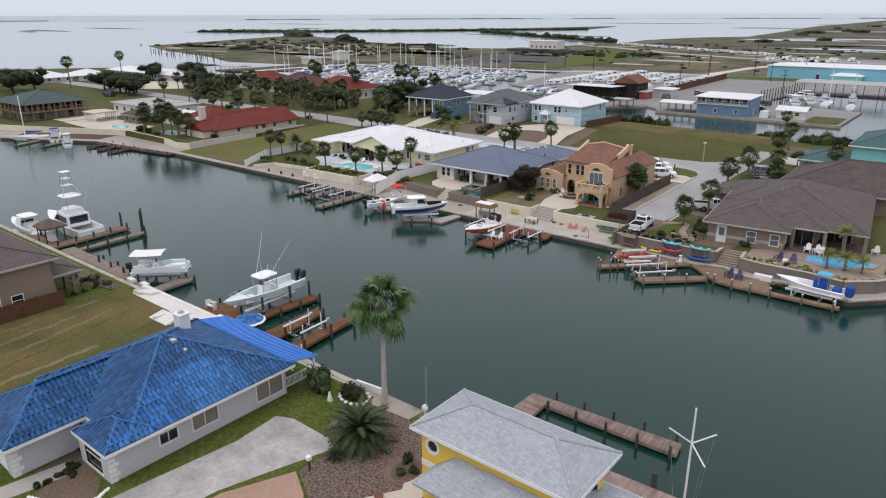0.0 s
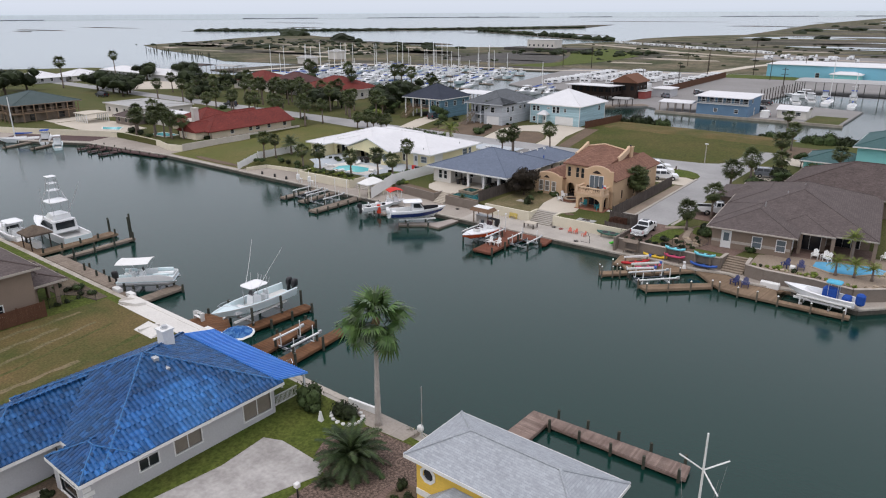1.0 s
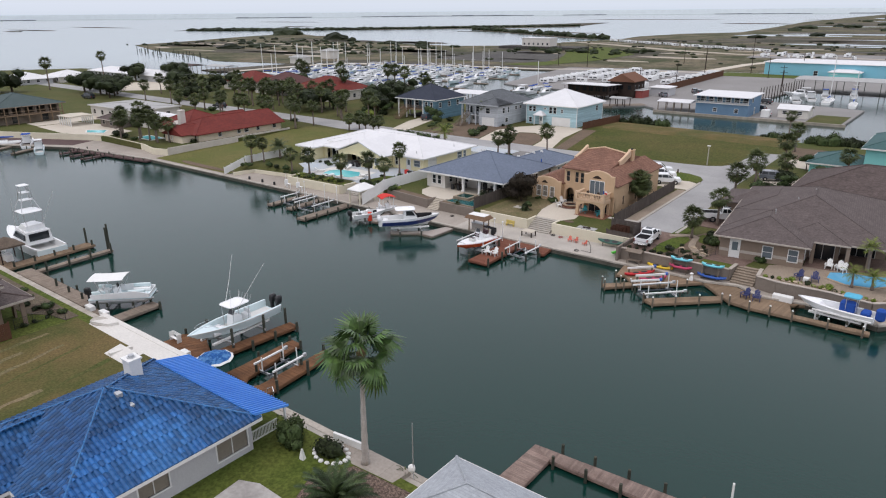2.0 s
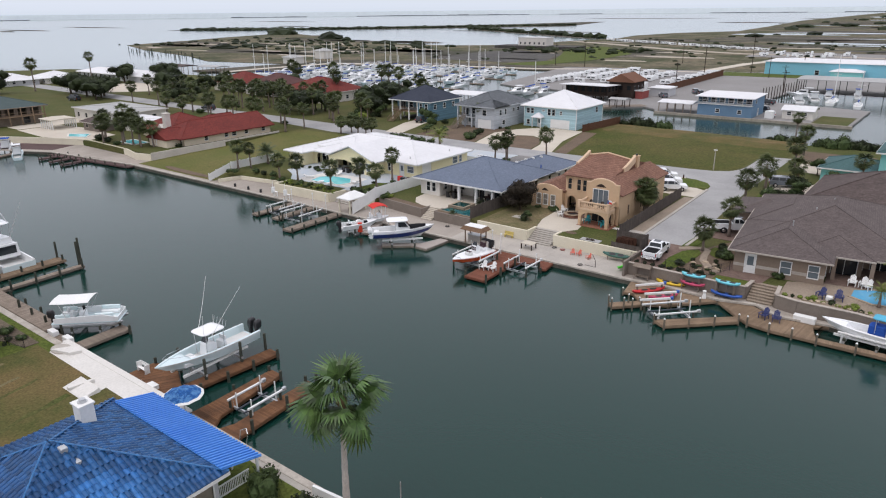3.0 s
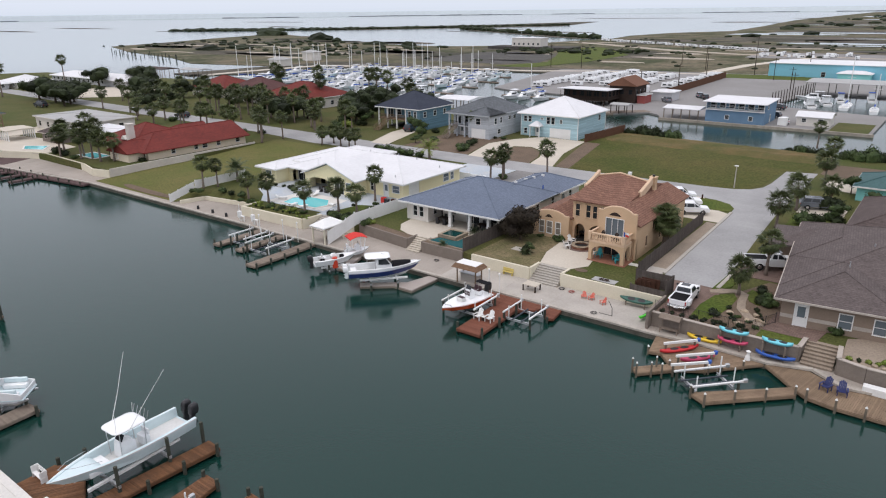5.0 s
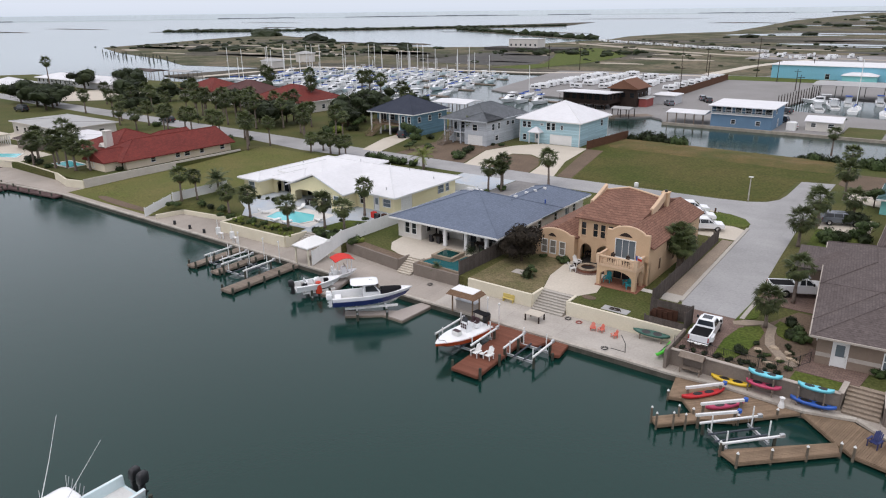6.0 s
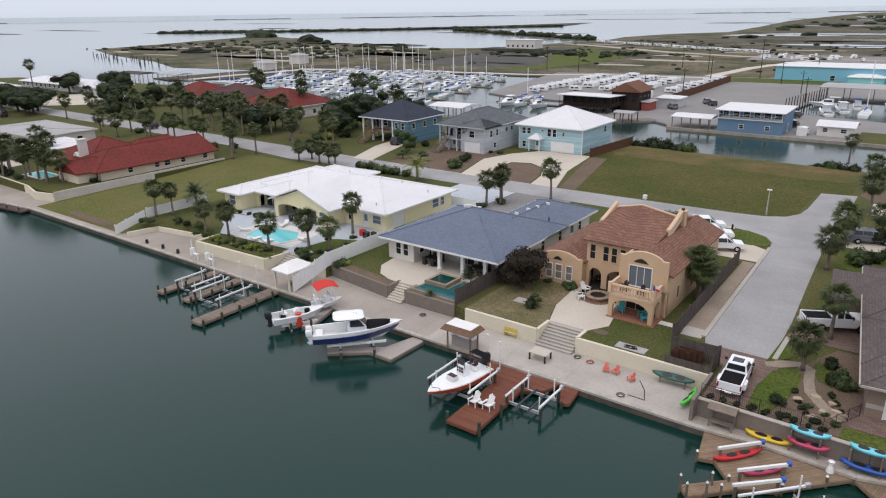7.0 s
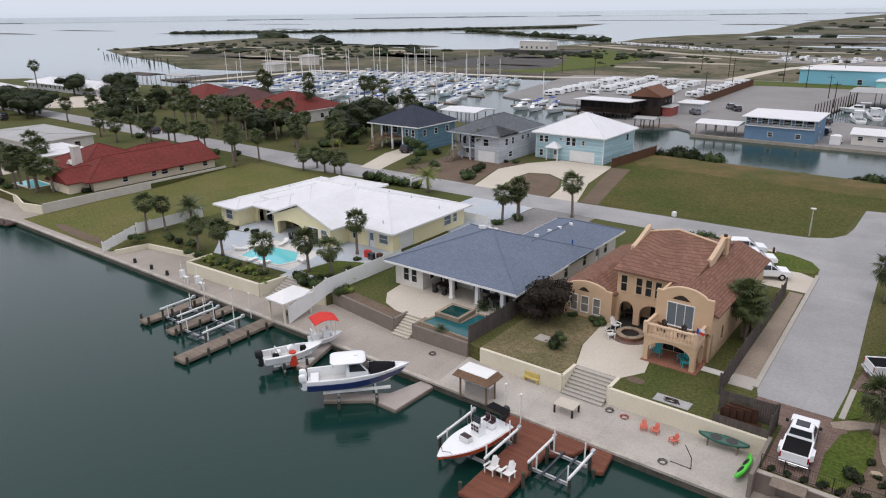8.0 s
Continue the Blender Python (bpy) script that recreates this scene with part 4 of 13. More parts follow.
def door_part(house, a, b, z0, u0, u1, v1, trim, leaf, glazed=True, v0=0.02):
    m = frame_of(a, b, z0)
    bm = B()
    for p in ((u0 - 0.1, u0, v0, v1 + 0.1), (u1, u1 + 0.1, v0, v1 + 0.1), (u0, u1, v1, v1 + 0.1)):
        box(bm, p[0], p[1], -0.04, 0.12, p[2], p[3])
    bm.transform(m)
    d = part("door", bm, trim, house)
    bm = B()
    box(bm, u0, u1, 0.05, 0.10, v0, v1)
    box(bm, u0 + 0.12, u1 - 0.12, 0.035, 0.05, v0 + 0.15, v0 + 0.75)
    bm.transform(m)
    leaf_ob = part("leaf", bm, leaf, d)
    if glazed:
        bm = B()
        box(bm, u0 + 0.18, u1 - 0.18, 0.03, 0.048, v0 + 0.95, v1 - 0.2)
        bm.transform(m)
        part("pane", bm, M["glass_blue"], d)
    bm = B()
    box(bm, u1 - 0.12, u1 - 0.07, -0.01, 0.05, v0 + 0.95, v0 + 1.1)
    bm.transform(m)
    part("handle", bm, M["chrome"], d)
    return d


def garage_part(house, a, b, z0, u0, u1, v1, mat):
    m = frame_of(a, b, z0)
    bm = B()
    n = 4
    for k in range(n):
        box(bm, u0, u1, 0.06, 0.10, v1 * k / n + 0.02, v1 * (k + 1) / n - 0.012)
    for i in range(8):
        for k in range(n):
            w = (u1 - u0) / 8
            box(bm, u0 + w * i + 0.08, u0 + w * (i + 1) - 0.08, 0.045, 0.06, v1 * k / n + 0.12, v1 * (k + 1) / n - 0.11)
    box(bm, u0, u1, 0.10, 0.12, 0, v1)
    bm.transform(m)
    return part("garage_door", bm, mat, house)


def openings(house, a, b, z0, z1, mat, items, trim, th=0.2):
    """A wall with its openings; items: (kind, u0, u1, v0, v1), kind w, n (narrow bars), d, g, s (sliding glass) or o (open)."""
    wall_part(house, a, b, z0, z1, mat, [(u0, u1, v0, v1) for _, u0, u1, v0, v1 in items], th)
    for kind, u0, u1, v0, v1 in items:
        if kind in "wnx":
            window_part(house, a, b, z0, u0, u1, v0, v1, trim, M["glass_blue"] if kind == "x" else M["blind"] if kind == "n" and u1 - u0 > 1.5 else M["glass"], (1, 2) if kind != "n" else (2, 1))
        elif kind == "s":
            window_part(house, a, b, z0, u0, u1, v0, v1, trim, M["glass"], (max(2, round((u1 - u0) / 1.1)), 1), 0.07, "sliding_door")
        elif kind == "d":
            door_part(house, a, b, z0, u0, u1, v1, trim, trim)
        elif kind == "g":
            garage_part(house, a, b, z0, u0, u1, v1, M["white"])


def hip(bm, x0, x1, y0, y1, z, pitch, th=0.18, gable=""):
    """A hipped roof over a rectangle of eaves; gable names ends that stay upright: x0, x1, y0 or y1."""
    w, d = x1 - x0, y1 - y0
    h = min(w, d) / 2 * pitch
    if w >= d:
        ym = (y0 + y1) / 2
        ra = (x0 + (0 if "x0" in gable else d / 2), ym)
        rb = (x1 - (0 if "x1" in gable else d / 2), ym)
    else:
        xm = (x0 + x1) / 2
        ra = (xm, y0 + (0 if "y0" in gable else w / 2))
        rb = (xm, y1 - (0 if "y1" in gable else w / 2))
    e = [bm.verts.new((x, y, z)) for x, y in rect(x0, x1, y0, y1)]
    lo = [bm.verts.new((x, y, z - th)) for x, y in rect(x0, x1, y0, y1)]
    p, q = bm.verts.new((*ra, z + h)), bm.verts.new((*rb, z + h))
    if w >= d:
        for f in ((e[0], e[1], q, p), (e[1], e[2], q), (e[2], e[3], p, q), (e[3], e[0], p)):
            bm.faces.new(f)
    else:
        for f in ((e[0], e[1], p), (e[1], e[2], q, p), (e[2], e[3], q), (e[3], e[0], p, q)):
            bm.faces.new(f)
    for i in range(4):
        j = (i + 1) % 4
        bm.faces.new((lo[i], lo[j], e[j], e[i]))
    bm.faces.new(list(reversed(lo)))
    return z + h


def ridge_caps(roof, mat, x0, x1, y0, y1, z, pitch, gable="", r=0.10, turn=Matrix()):
    """Raised caps along the ridge and hips of the same roof."""
    w, d = x1 - x0, y1 - y0
    h = min(w, d) / 2 * pitch
    s = min(w, d) / 2
    if w >= d:
        p, q = Vector((x0 + (0 if "x0" in gable else s), (y0 + y1) / 2, z + h)), Vector((x1 - (0 if "x1" in gable else s), (y0 + y1) / 2, z + h))
        ends = [(p, (x0, y0), "x0"), (p, (x0, y1), "x0"), (q, (x1, y0), "x1"), (q, (x1, y1), "x1")]
    else:
        p, q = Vector(((x0 + x1) / 2, y0 + (0 if "y0" in gable else s), z + h)), Vector(((x0 + x1) / 2, y1 - (0 if "y1" in gable else s), z + h))
        ends = [(p, (x0, y0), "y0"), (p, (x1, y0), "y0"), (q, (x0, y1), "y1"), (q, (x1, y1), "y1")]
    if (q - p).length > 0.3:
        bm = B()
        tube(bm, p, q, r, r, 6)
        bm.transform(turn)
        part("ridge_cap", bm, mat, roof)
    for a, c, side in ends:
        if side not in gable:
            bm = B()
            tube(bm, a, (c[0], c[1], z), r, r, 6)
            bm.transform(turn)
            part("ridge_cap", bm, mat, roof)


def fascia(house, x0, x1, y0, y1, z, mat, h=0.22, gable=""):
    bm = B()
    t = 0.035
    box(bm, x0 - t, x1 + t, y0 - t, y0 - 0.003, z - h, z + 0.01)
    box(bm, x0 - t, x1 + t, y1 + 0.003, y1 + t, z - h, z + 0.01)
    box(bm, x0 - t, x0 - 0.003, y0 - 0.003, y1 + 0.003, z - h, z + 0.01)
    box(bm, x1 + 0.003, x1 + t, y0 - 0.003, y1 + 0.003, z - h, z + 0.01)
    part("fascia", bm, mat, house)


def roof_part(house, rects, z, pitch, mat, caps=None, trim=None, th=0.18, name="roof"):
    """One roof made of several hipped rectangles (x0, x1, y0, y1[, gable[, dz]])."""
    for r in rects:
        g = r[4] if len(r) > 4 else ""
        dz = r[5] if len(r) > 5 else 0.0
        bm = B()
        hip(bm, *r[:4], z + dz, pitch, th, g)
        ob = part(name, bm, mat, house)
        ridge_caps(ob, caps or mat, *r[:4], z + dz, pitch, g)
        if trim:
            fascia(house, *r[:4], z + dz, trim)
    return ob


def floor_part(house, pts, z0, z1, mat):
    bm = B()
    prism(bm, pts, z0, z1)
    return part("floor_slab", bm, mat, house)


def simple_house(name, label, x0, x1, y0, y1, z0, z1, wall, roof, pitch=0.36, over=0.6, trim=None, south=(), east=(), west=(), north=(), gable="", category="house", group="", caps=None):
    """A hip-roofed box of four walls with openings: south faces the canal."""
    trim = trim or M["white"]
    h = thing(name, label, category, (x0 + x1) / 2, (y0 + y1) / 2, z0, group=group)
    t = 0.2
    openings(h, (x0, y0), (x1, y0), z0, z1, wall, south, trim)
    openings(h, (x1, y0 + t), (x1, y1 - t), z0, z1, wall, east, trim)
    openings(h, (x1, y1), (x0, y1), z0, z1, wall, north, trim)
    openings(h, (x0, y1 - t), (x0, y0 + t), z0, z1, wall, west, trim)
    floor_part(h, rect(x0 + 0.21, x1 - 0.21, y0 + 0.21, y1 - 0.21), z0 - 0.4, z0 + 0.06, M["dark"])
    roof_part(h, [(x0 - over, x1 + over, y0 - over, y1 + over, gable)], z1 + 0.19, pitch, roof, caps, trim)
    return h


def row(n, length, w, v0, v1, kind="w", skip=()):
    """n openings spread evenly over a wall."""
    return [(kind, (i + 0.5) * length / n - w / 2, (i + 0.5) * length / n + w / 2, v0, v1) for i in range(n) if i not in skip]


def arch_panel(bm, u0, u1, v0, v1, ua, ub, spring, rise, th, n=12):
    """A wall piece with a round-headed opening from ua to ub, in wall space."""
    box(bm, u0, ua, 0, th, v0, v1)
    box(bm, ub, u1, 0, th, v0, v1)
    um, hw = (ua + ub) / 2, (ub - ua) / 2
    for i in range(n):
        a0, a1 = math.pi * (1 - i / n), math.pi * (1 - (i + 1) / n)
        p0, p1 = um + hw * math.cos(a0), um + hw * math.cos(a1)
        q0, q1 = spring + rise * math.sin(a0), spring + rise * math.sin(a1)
        loft(bm, [[(p0, 0, q0), (p1, 0, q1), (p1, 0, v1), (p0, 0, v1)], [(p0, th, q0), (p1, th, q1), (p1, th, v1), (p0, th, v1)]][::-1])


def curved_parapet(bm, u0, u1, v0, v1, rise, th, n=14):
    """A mission-style gable wall: flat shoulders and a raised curve between."""
    pts = [(u0, v1)]
    for i in range(n + 1):
        k = i / n
        pts.append((u0 + (u1 - u0) * (0.12 + 0.76 * k), v1 + rise * math.sin(math.pi * k) ** 0.7))
    pts.append((u1, v1))
    ring = [(u0, v0), (u1, v0)] + pts[::-1]
    loft(bm, [[(u, th, v) for u, v in ring], [(u, 0, v) for u, v in ring]])
    return pts


# ---- peach stucco house ----
def peach_house():
    h = thing("stucco_house", "peach stucco two-storey house with brown shingle roof and arched balcony", "house", -55.5, 22, G)
    T, S = M["peach_trim"], M["peach"]
    Z1 = 7.75
    # two-storey block: arcade below, four slim windows above
    a, b = (-58.1, 17.4), (-53.05, 17.4)
    slim = [(u, u + 0.55, 0.3, 1.85) for u in (0.4, 1.85, 2.75, 3.65)]
    wall_part(h, a, b, 5.4, Z1, S, slim)
    for w in slim:
        window_part(h, a, b, 5.4, *w, T, M["glass"], (1, 2), 0.08)
    bm = B()
    arch_panel(bm, 0.0, 2.05, 0, 2.9, 0.35, 1.75, 1.35, 0.85, 0.35)
    arch_panel(bm, 2.05, 5.05, 0, 2.9, 2.35, 4.75, 1.35, 0.95, 0.35)
    bm.transform(frame_of(a, b, G))
    part("arcade", bm, S, h)
    wall_part(h, (-58.1, 19.6), (-53.05, 19.6), G, 5.3, S, [(0.6, 1.7, 0.05, 2.1), (2.6, 4.6, 0.05, 2.1)])
    window_part(h, (-58.1, 19.6), (-53.05, 19.6), G, 2.6, 4.6, 0.05, 2.1, T, M["glass"], (2, 1))
    door_part(h, (-58.1, 19.6), (-53.05, 19.6), G, 0.6, 1.7, 2.1, T, M["dark_wood"])
    wall_part(h, (-48.3, 14.05), (-48.3, 30.4), G, 6.6, S, [(5.0, 5.6, 2.6, 3.7), (7.4, 8.0, 0.9, 2.2), (10.5, 11.1, 2.6, 3.7), (3.0, 3.5, 1.0, 2.3)])
    for u0, u1, v0, v1 in ((5.0, 5.6, 2.6, 3.7), (7.4, 8.0, 0.9, 2.2), (10.5, 11.1, 2.6, 3.7), (3.0, 3.5, 1.0, 2.3)):
        window_part(h, (-48.3, 14.05), (-48.3, 30.4), G, u0, u1, v0, v1, T, M["glass"], (1, 1), 0.07)
    wall_part(h, (-48.3, 30.6), (-51.2, 30.6), G, 6.6, S, [(1, 2.0, 1, 2.2)])
    wall_part(h, (-51.2, 30.6), (-58.1, 30.6), G, Z1, S, [(2, 3.2, 3.8, 5)])
    wall_part(h, (-51.3, 17.6), (-51.3, 30.4), 6.4, 7.9, S, name="upper_wall")
    wall_part(h, (-58.1, 30.4), (-58.1, 17.6), 5.0, Z1, S, [(4, 4.6, 0.5, 1.6)])
    # main roof: ridge along the canal, upright ends with raised copings
    y0, yr, y1, ze, zr = 16.9, 25.2, 31.2, 7.85, 9.3
    bm = B()
    xs0, xs1 = -58.4, -51.2
    ridge = ((xs0, 25.2, 9.3), (-55.6, 25.8, 9.8), (-53.2, 25.5, 9.5), (xs1, 25.2, 9.25))
    loft(bm, [[(x, y0, ze), (x, y0, ze - 0.18), (x, y1, ze - 0.18), (x, y1, ze), (x, ym, zm)] for x, ym, zm in ridge])
    roof = part("roof", bm, M["roof_peach"], h)
    bm = B()
    bent(bm, [(x, ym, zm + 0.04) for x, ym, zm in ridge], 0.13, 6)
    part("ridge_coping", bm, T, roof)
    for x, ya, yb in ((-58.45, 21.4, 25.4), (-51.2, 21.6, 25.4)):
        bm = B()
        rows = []
        for k in range(9):
            f = k / 8
            y = ya + (yb - ya) * f
            z = ze + (y - y0) / (yr - y0) * (zr - ze) + 0.5 * f ** 1.6
            rows.append([(x - 0.2, y, z - 0.8), (x + 0.2, y, z - 0.8), (x + 0.2, y, z + 0.12), (x, y, z + 0.2), (x - 0.2, y, z + 0.12)])
        loft(bm, rows[::-1])
        part("coping", bm, T, h)
    # front wing with curved gable
    a, b = (-53.05, 13.8), (-48.3, 13.8)
    wall_part(h, a, b, 5.2, Z1, S, [(1.05, 3.2, 0.0, 2.05)], 0.25)
    window_part(h, a, b, 5.2, 1.05, 3.2, 0.03, 2.05, M["white"], M["glass_blue"], (3, 1), 0.08, "balcony_door")
    bm = B()
    edge = curved_parapet(bm, 0, 4.75, Z1 - 5.2 + 0.003, Z1 - 5.2 + 0.3, 0.62, 0.25)
    bm.transform(frame_of(a, b, 5.2))
    part("gable", bm, S, h)
    bm = B()
    bent(bm, [frame_of(a, b, 5.2) @ Vector((u, 0.12, v + 0.05)) for u, v in edge], 0.13, 6)
    part("coping", bm, T, h)
    bm = B()
    loft(bm, [[(1.35 + 1.5 * k, 0.012, 2.42 + 0.42 * math.sin(math.pi * k)) for k in [i / 8 for i in range(9)]], [(1.35 + 1.5 * k, -0.03, 2.42 + 0.42 * math.sin(math.pi * k)) for k in [i / 8 for i in range(9)]]])
    bm.transform(frame_of(a, b, 5.2))
    part("transom", bm, M["dark_wood"], h)
    wall_part(h, (-53.05, 17.4), (-53.05, 14.05), G, Z1, S)
    wall_part(h, (-53.05, 14.3), (-48.3, 14.3), G, 5.0, S, [(0.8, 3.6, 0.05, 2.1)])
    window_part(h, (-53.05, 14.3), (-48.3, 14.3), G, 0.8, 3.6, 0.06, 2.1, T, M["glass"], (3, 1))
    bm = B()
    loft(bm, [[(-53.2, y, 7.3), (-51.0, y, 7.5), (-47.9, y, 6.6), (-47.9, y, 6.75), (-51.0, y, 8.2), (-53.2, y, 7.55)] for y in (14.1, 31.0)][::-1])
    part("wing_roof", bm, M["roof_peach"], h)
    # balcony over the arched porch
    bm = B()
    box(bm, -53.0, -48.7, 11.5, 13.78, 4.75, 5.0)
    part("balcony_floor", bm, T, h)
    bm = B()
    arch_panel(bm, 0, 4.3, 0, 2.24, 0.4, 3.9, 1.15, 0.85, 0.4, 16)
    bm.transform(frame_of((-53.0, 11.55), (-48.7, 11.55), G))
    part("porch_arch", bm, S, h)
    for xe in (-53.0, -49.05):
        bm = B()
        arch_panel(bm, 0, 1.8, 0, 2.24, 0.1, 1.6, 1.3, 0.7, 0.35, 10)
        bm.transform(frame_of((xe + 0.35, 11.96), (xe + 0.35, 13.76), G))
        part("porch_arch", bm, S, h)
    bm = B()
    box(bm, -53.05, -48.65, 11.45, 11.7, 5.78, 5.93)
    box(bm, -53.05, -52.8, 11.7, 13.78, 5.78, 5.93)
    box(bm, -48.9, -48.65, 11.7, 13.78, 5.78, 5.93)
    for x, y in ((-52.93, 11.57), (-48.77, 11.57)):
        box(bm, x - 0.17, x + 0.17, y - 0.17, y + 0.17, 5.002, 6.05)
    rail = part("balustrade", bm, T, h)
    bm = B()
    prof = ((0.05, 0.0), (0.05, 0.08), (0.09, 0.28), (0.045, 0.45), (0.06, 0.7), (0.05, 0.775))
    loft(bm, [[(r * math.cos(2 * math.pi * i / 8), r * math.sin(2 * math.pi * i / 8), z) for i in range(8)] for r, z in prof])
    bal = mesh_from("baluster", bm, T)
    spots = [(-52.6 + 0.28 * i, 11.57) for i in range(14)] + [(x, 11.95 + 0.3 * i) for x in (-52.93, -48.77) for i in range(6)]
    for x, y in spots:
        o = part("baluster", bal, None, rail, at_world=False)
        o.location = (x, y, 5.002)
    bm = B()
    box(bm, -53.1, -48.4, 11.3, 14.2, G - 0.1, G + 0.07)
    part("porch_floor", bm, M["brickred"], h)
    # low side wing
    a, b = (-63.2, 16.4), (-58.1, 16.4)
    ws = [(0.95, 1.6, 0.55, 2.1), (2.05, 2.75, 0.55, 2.1), (3.3, 3.95, 0.55, 2.1)]
    wall_part(h, a, b, G, 5.4, S, ws, 0.25)
    for w in ws:
        window_part(h, a, b, G, *w, M["white"], M["blind"], (1, 2), 0.08)
    bm = B()
    edge = curved_parapet(bm, 0, 5.1, 5.4 - G + 0.003, 5.4 - G + 0.12, 0.55, 0.25)
    bm.transform(frame_of(a, b, G))
    part("gable", bm, S, h)
    bm = B()
    bent(bm, [frame_of(a, b, G) @ Vector((u, 0.12, v + 0.04)) for u, v in edge], 0.11, 6)
    part("coping", bm, T, h)
    bm = B()
    loft(bm, [[(1.7 + 1.1 * k, 0.012, 2.65 + 0.38 * math.sin(math.pi * k)) for k in [i / 8 for i in range(9)]], [(1.7 + 1.1 * k, -0.03, 2.65 + 0.38 * math.sin(math.pi * k)) for k in [i / 8 for i in range(9)]]])
    bm.transform(frame_of(a, b, G))
    part("vent", bm, M["dark_wood"], h)
    wall_part(h, (-58.1, 16.65), (-58.1, 27.4), G, 5.2, S, [(2.2, 3.0, 0.1, 2.1)])
    wall_part(h, (-63.2, 30.2), (-63.2, 16.65), G, 5.4, S, [(4, 5, 1, 2.2)])
    wall_part(h, (-58.1, 30.4), (-63.2, 30.4), G, 5.2, S)
    bm = B()
    loft(bm, [[(-63.4, y, 5.2), (-57.9, y, 5.2), (-57.9, y, 5.35), (-60.6, y, 6.35), (-63.4, y, 5.35)] for y in (16.7, 30.7)][::-1])
    part("side_roof", bm, M["roof_peach"], h)
    # chimney
    bm = B()
    box(bm, -51.6, -50.85, 25.7, 26.5, 7.6, 9.75)
    box(bm, -51.68, -50.77, 25.62, 26.58, 9.75, 9.88)
    c = part("chimney", bm, S, h)
    bm = B()
    disc(bm, (-51.22, 26.1, 9.88), 0.18, 0.22, 10)
    part("flue", bm, M["iron"], c)
    floor_part(h, rect(-57.8, -48.6, 14.6, 30.3), G - 0.3, G + 0.05, M["dark"])
    # garden walls of the rear court
    wall_part(h, (-62.8, 33.2), (-58.6, 33.2), G, G + 1.7, S, name="court_wall")
    wall_part(h, (-58.6, 33.4), (-58.6, 30.9), G, G + 1.9, S, name="court_wall")


peach_house()


# ---- low house with blue-grey roof ----
def grey_house():
    h = thing("bungalow", "off-white bungalow with blue-grey shingle hip roof and columned porch", "house", -74, 24, G)
    Wm, z1 = M["offwhite"], 5.05
    openings(h, (-81.4, 12.4), (-77.6, 12.4), G, z1, Wm, [("w", 1.2, 1.9, 0.7, 2.1), ("w", 2.3, 3.0, 0.7, 2.1)], M["white"])
    openings(h, (-77.6, 12.6), (-77.6, 15.5), G, z1, Wm, [("w", 1.0, 1.8, 0.9, 2.0)], M["white"])
    openings(h, (-77.4, 15.5), (-67.2, 15.5), G, z1, Wm, [("w", 1.4, 2.4, 0.9, 2.0), ("s", 4.2, 6.3, 0.05, 2.2), ("w", 7.4, 9.4, 0.7, 2.1)], M["white"])
    openings(h, (-67.2, 15.5), (-67.2, 14.0), G, z1, Wm, [], M["white"])
    openings(h, (-67.2, 13.8), (-66.2, 13.8), G, z1, Wm, [], M["white"])
    openings(h, (-66.2, 13.8), (-66.2, 35.6), G, z1, Wm, [("w", 2.0, 2.7, 0.9, 2.2), ("w", 8.6, 9.4, 0.8, 2.2), ("w", 13.0, 13.8, 0.8, 2.2), ("d", 16.2, 17.2, 0, 2.1), ("w", 18.5, 19.3, 0.8, 2.2)], M["white"])
    openings(h, (-66.4, 35.6), (-73.8, 35.6), G, z1, Wm, [("g", 1.2, 6.0, 0, 2.3)], M["white"])
    openings(h, (-73.8, 35.4), (-73.8, 27.2), G, z1, Wm, [], M["white"])
    openings(h, (-73.8, 27.0), (-81.4, 27.0), G, z1, Wm, [("w", 2, 3.4, 0.8, 2.1)], M["white"])
    openings(h, (-81.4, 26.8), (-81.4, 12.6), G, z1, Wm, [("w", 4, 5.2, 0.8, 2.1)], M["white"])
    roof_part(h, [(-82.2, -65.4, 11.5, 27.7), (-74.6, -65.4, 22.0, 36.4, "y0", -0.012)], 5.25, 0.36, M["roof_greyblue"], None, M["white"])
    for x in (-73.8, -70.6, -67.6):
        bm = B()
        bevel_box(bm, x - 0.21, x + 0.21, 12.25, 12.67, G + 0.06, 5.07, 0.03)
        bevel_box(bm, x - 0.27, x + 0.27, 12.19, 12.73, G + 0.05, G + 0.3, 0.03)
        part("column", bm, M["white"], h)
    bm = B()
    box(bm, -77.6, -66.3, 12.3, 12.62, 4.75, 5.06)
    part("porch_beam", bm, M["white"], h)
    floor_part(h, rect(-81.1, -66.5, 15.8, 26.7), G - 0.3, G + 0.05, M["dark"])
    for i, (x, y, z) in enumerate(((-75.4, 20.0, 7.9), (-74.9, 20.0, 7.95), (-74.2, 20.1, 7.9), (-73.6, 20.3, 7.85), (-70.6, 24.0, 6.75), (-70.2, 26.2, 6.8), (-69.9, 28.0, 6.75), (-69.6, 30.2, 6.7))):
        bm = B()
        box(bm, x - 0.22, x + 0.22, y - 0.12, y + 0.12, z, z + 0.3)
        part("roof_vent", bm, M["white"], h)
    bm = B()
    tube(bm, (-67.2, 26.0, 5.6), (-67.2, 26.0, 6.5), 0.09)
    part("vent_pipe", bm, M["canvas_blue"], h)


grey_house()


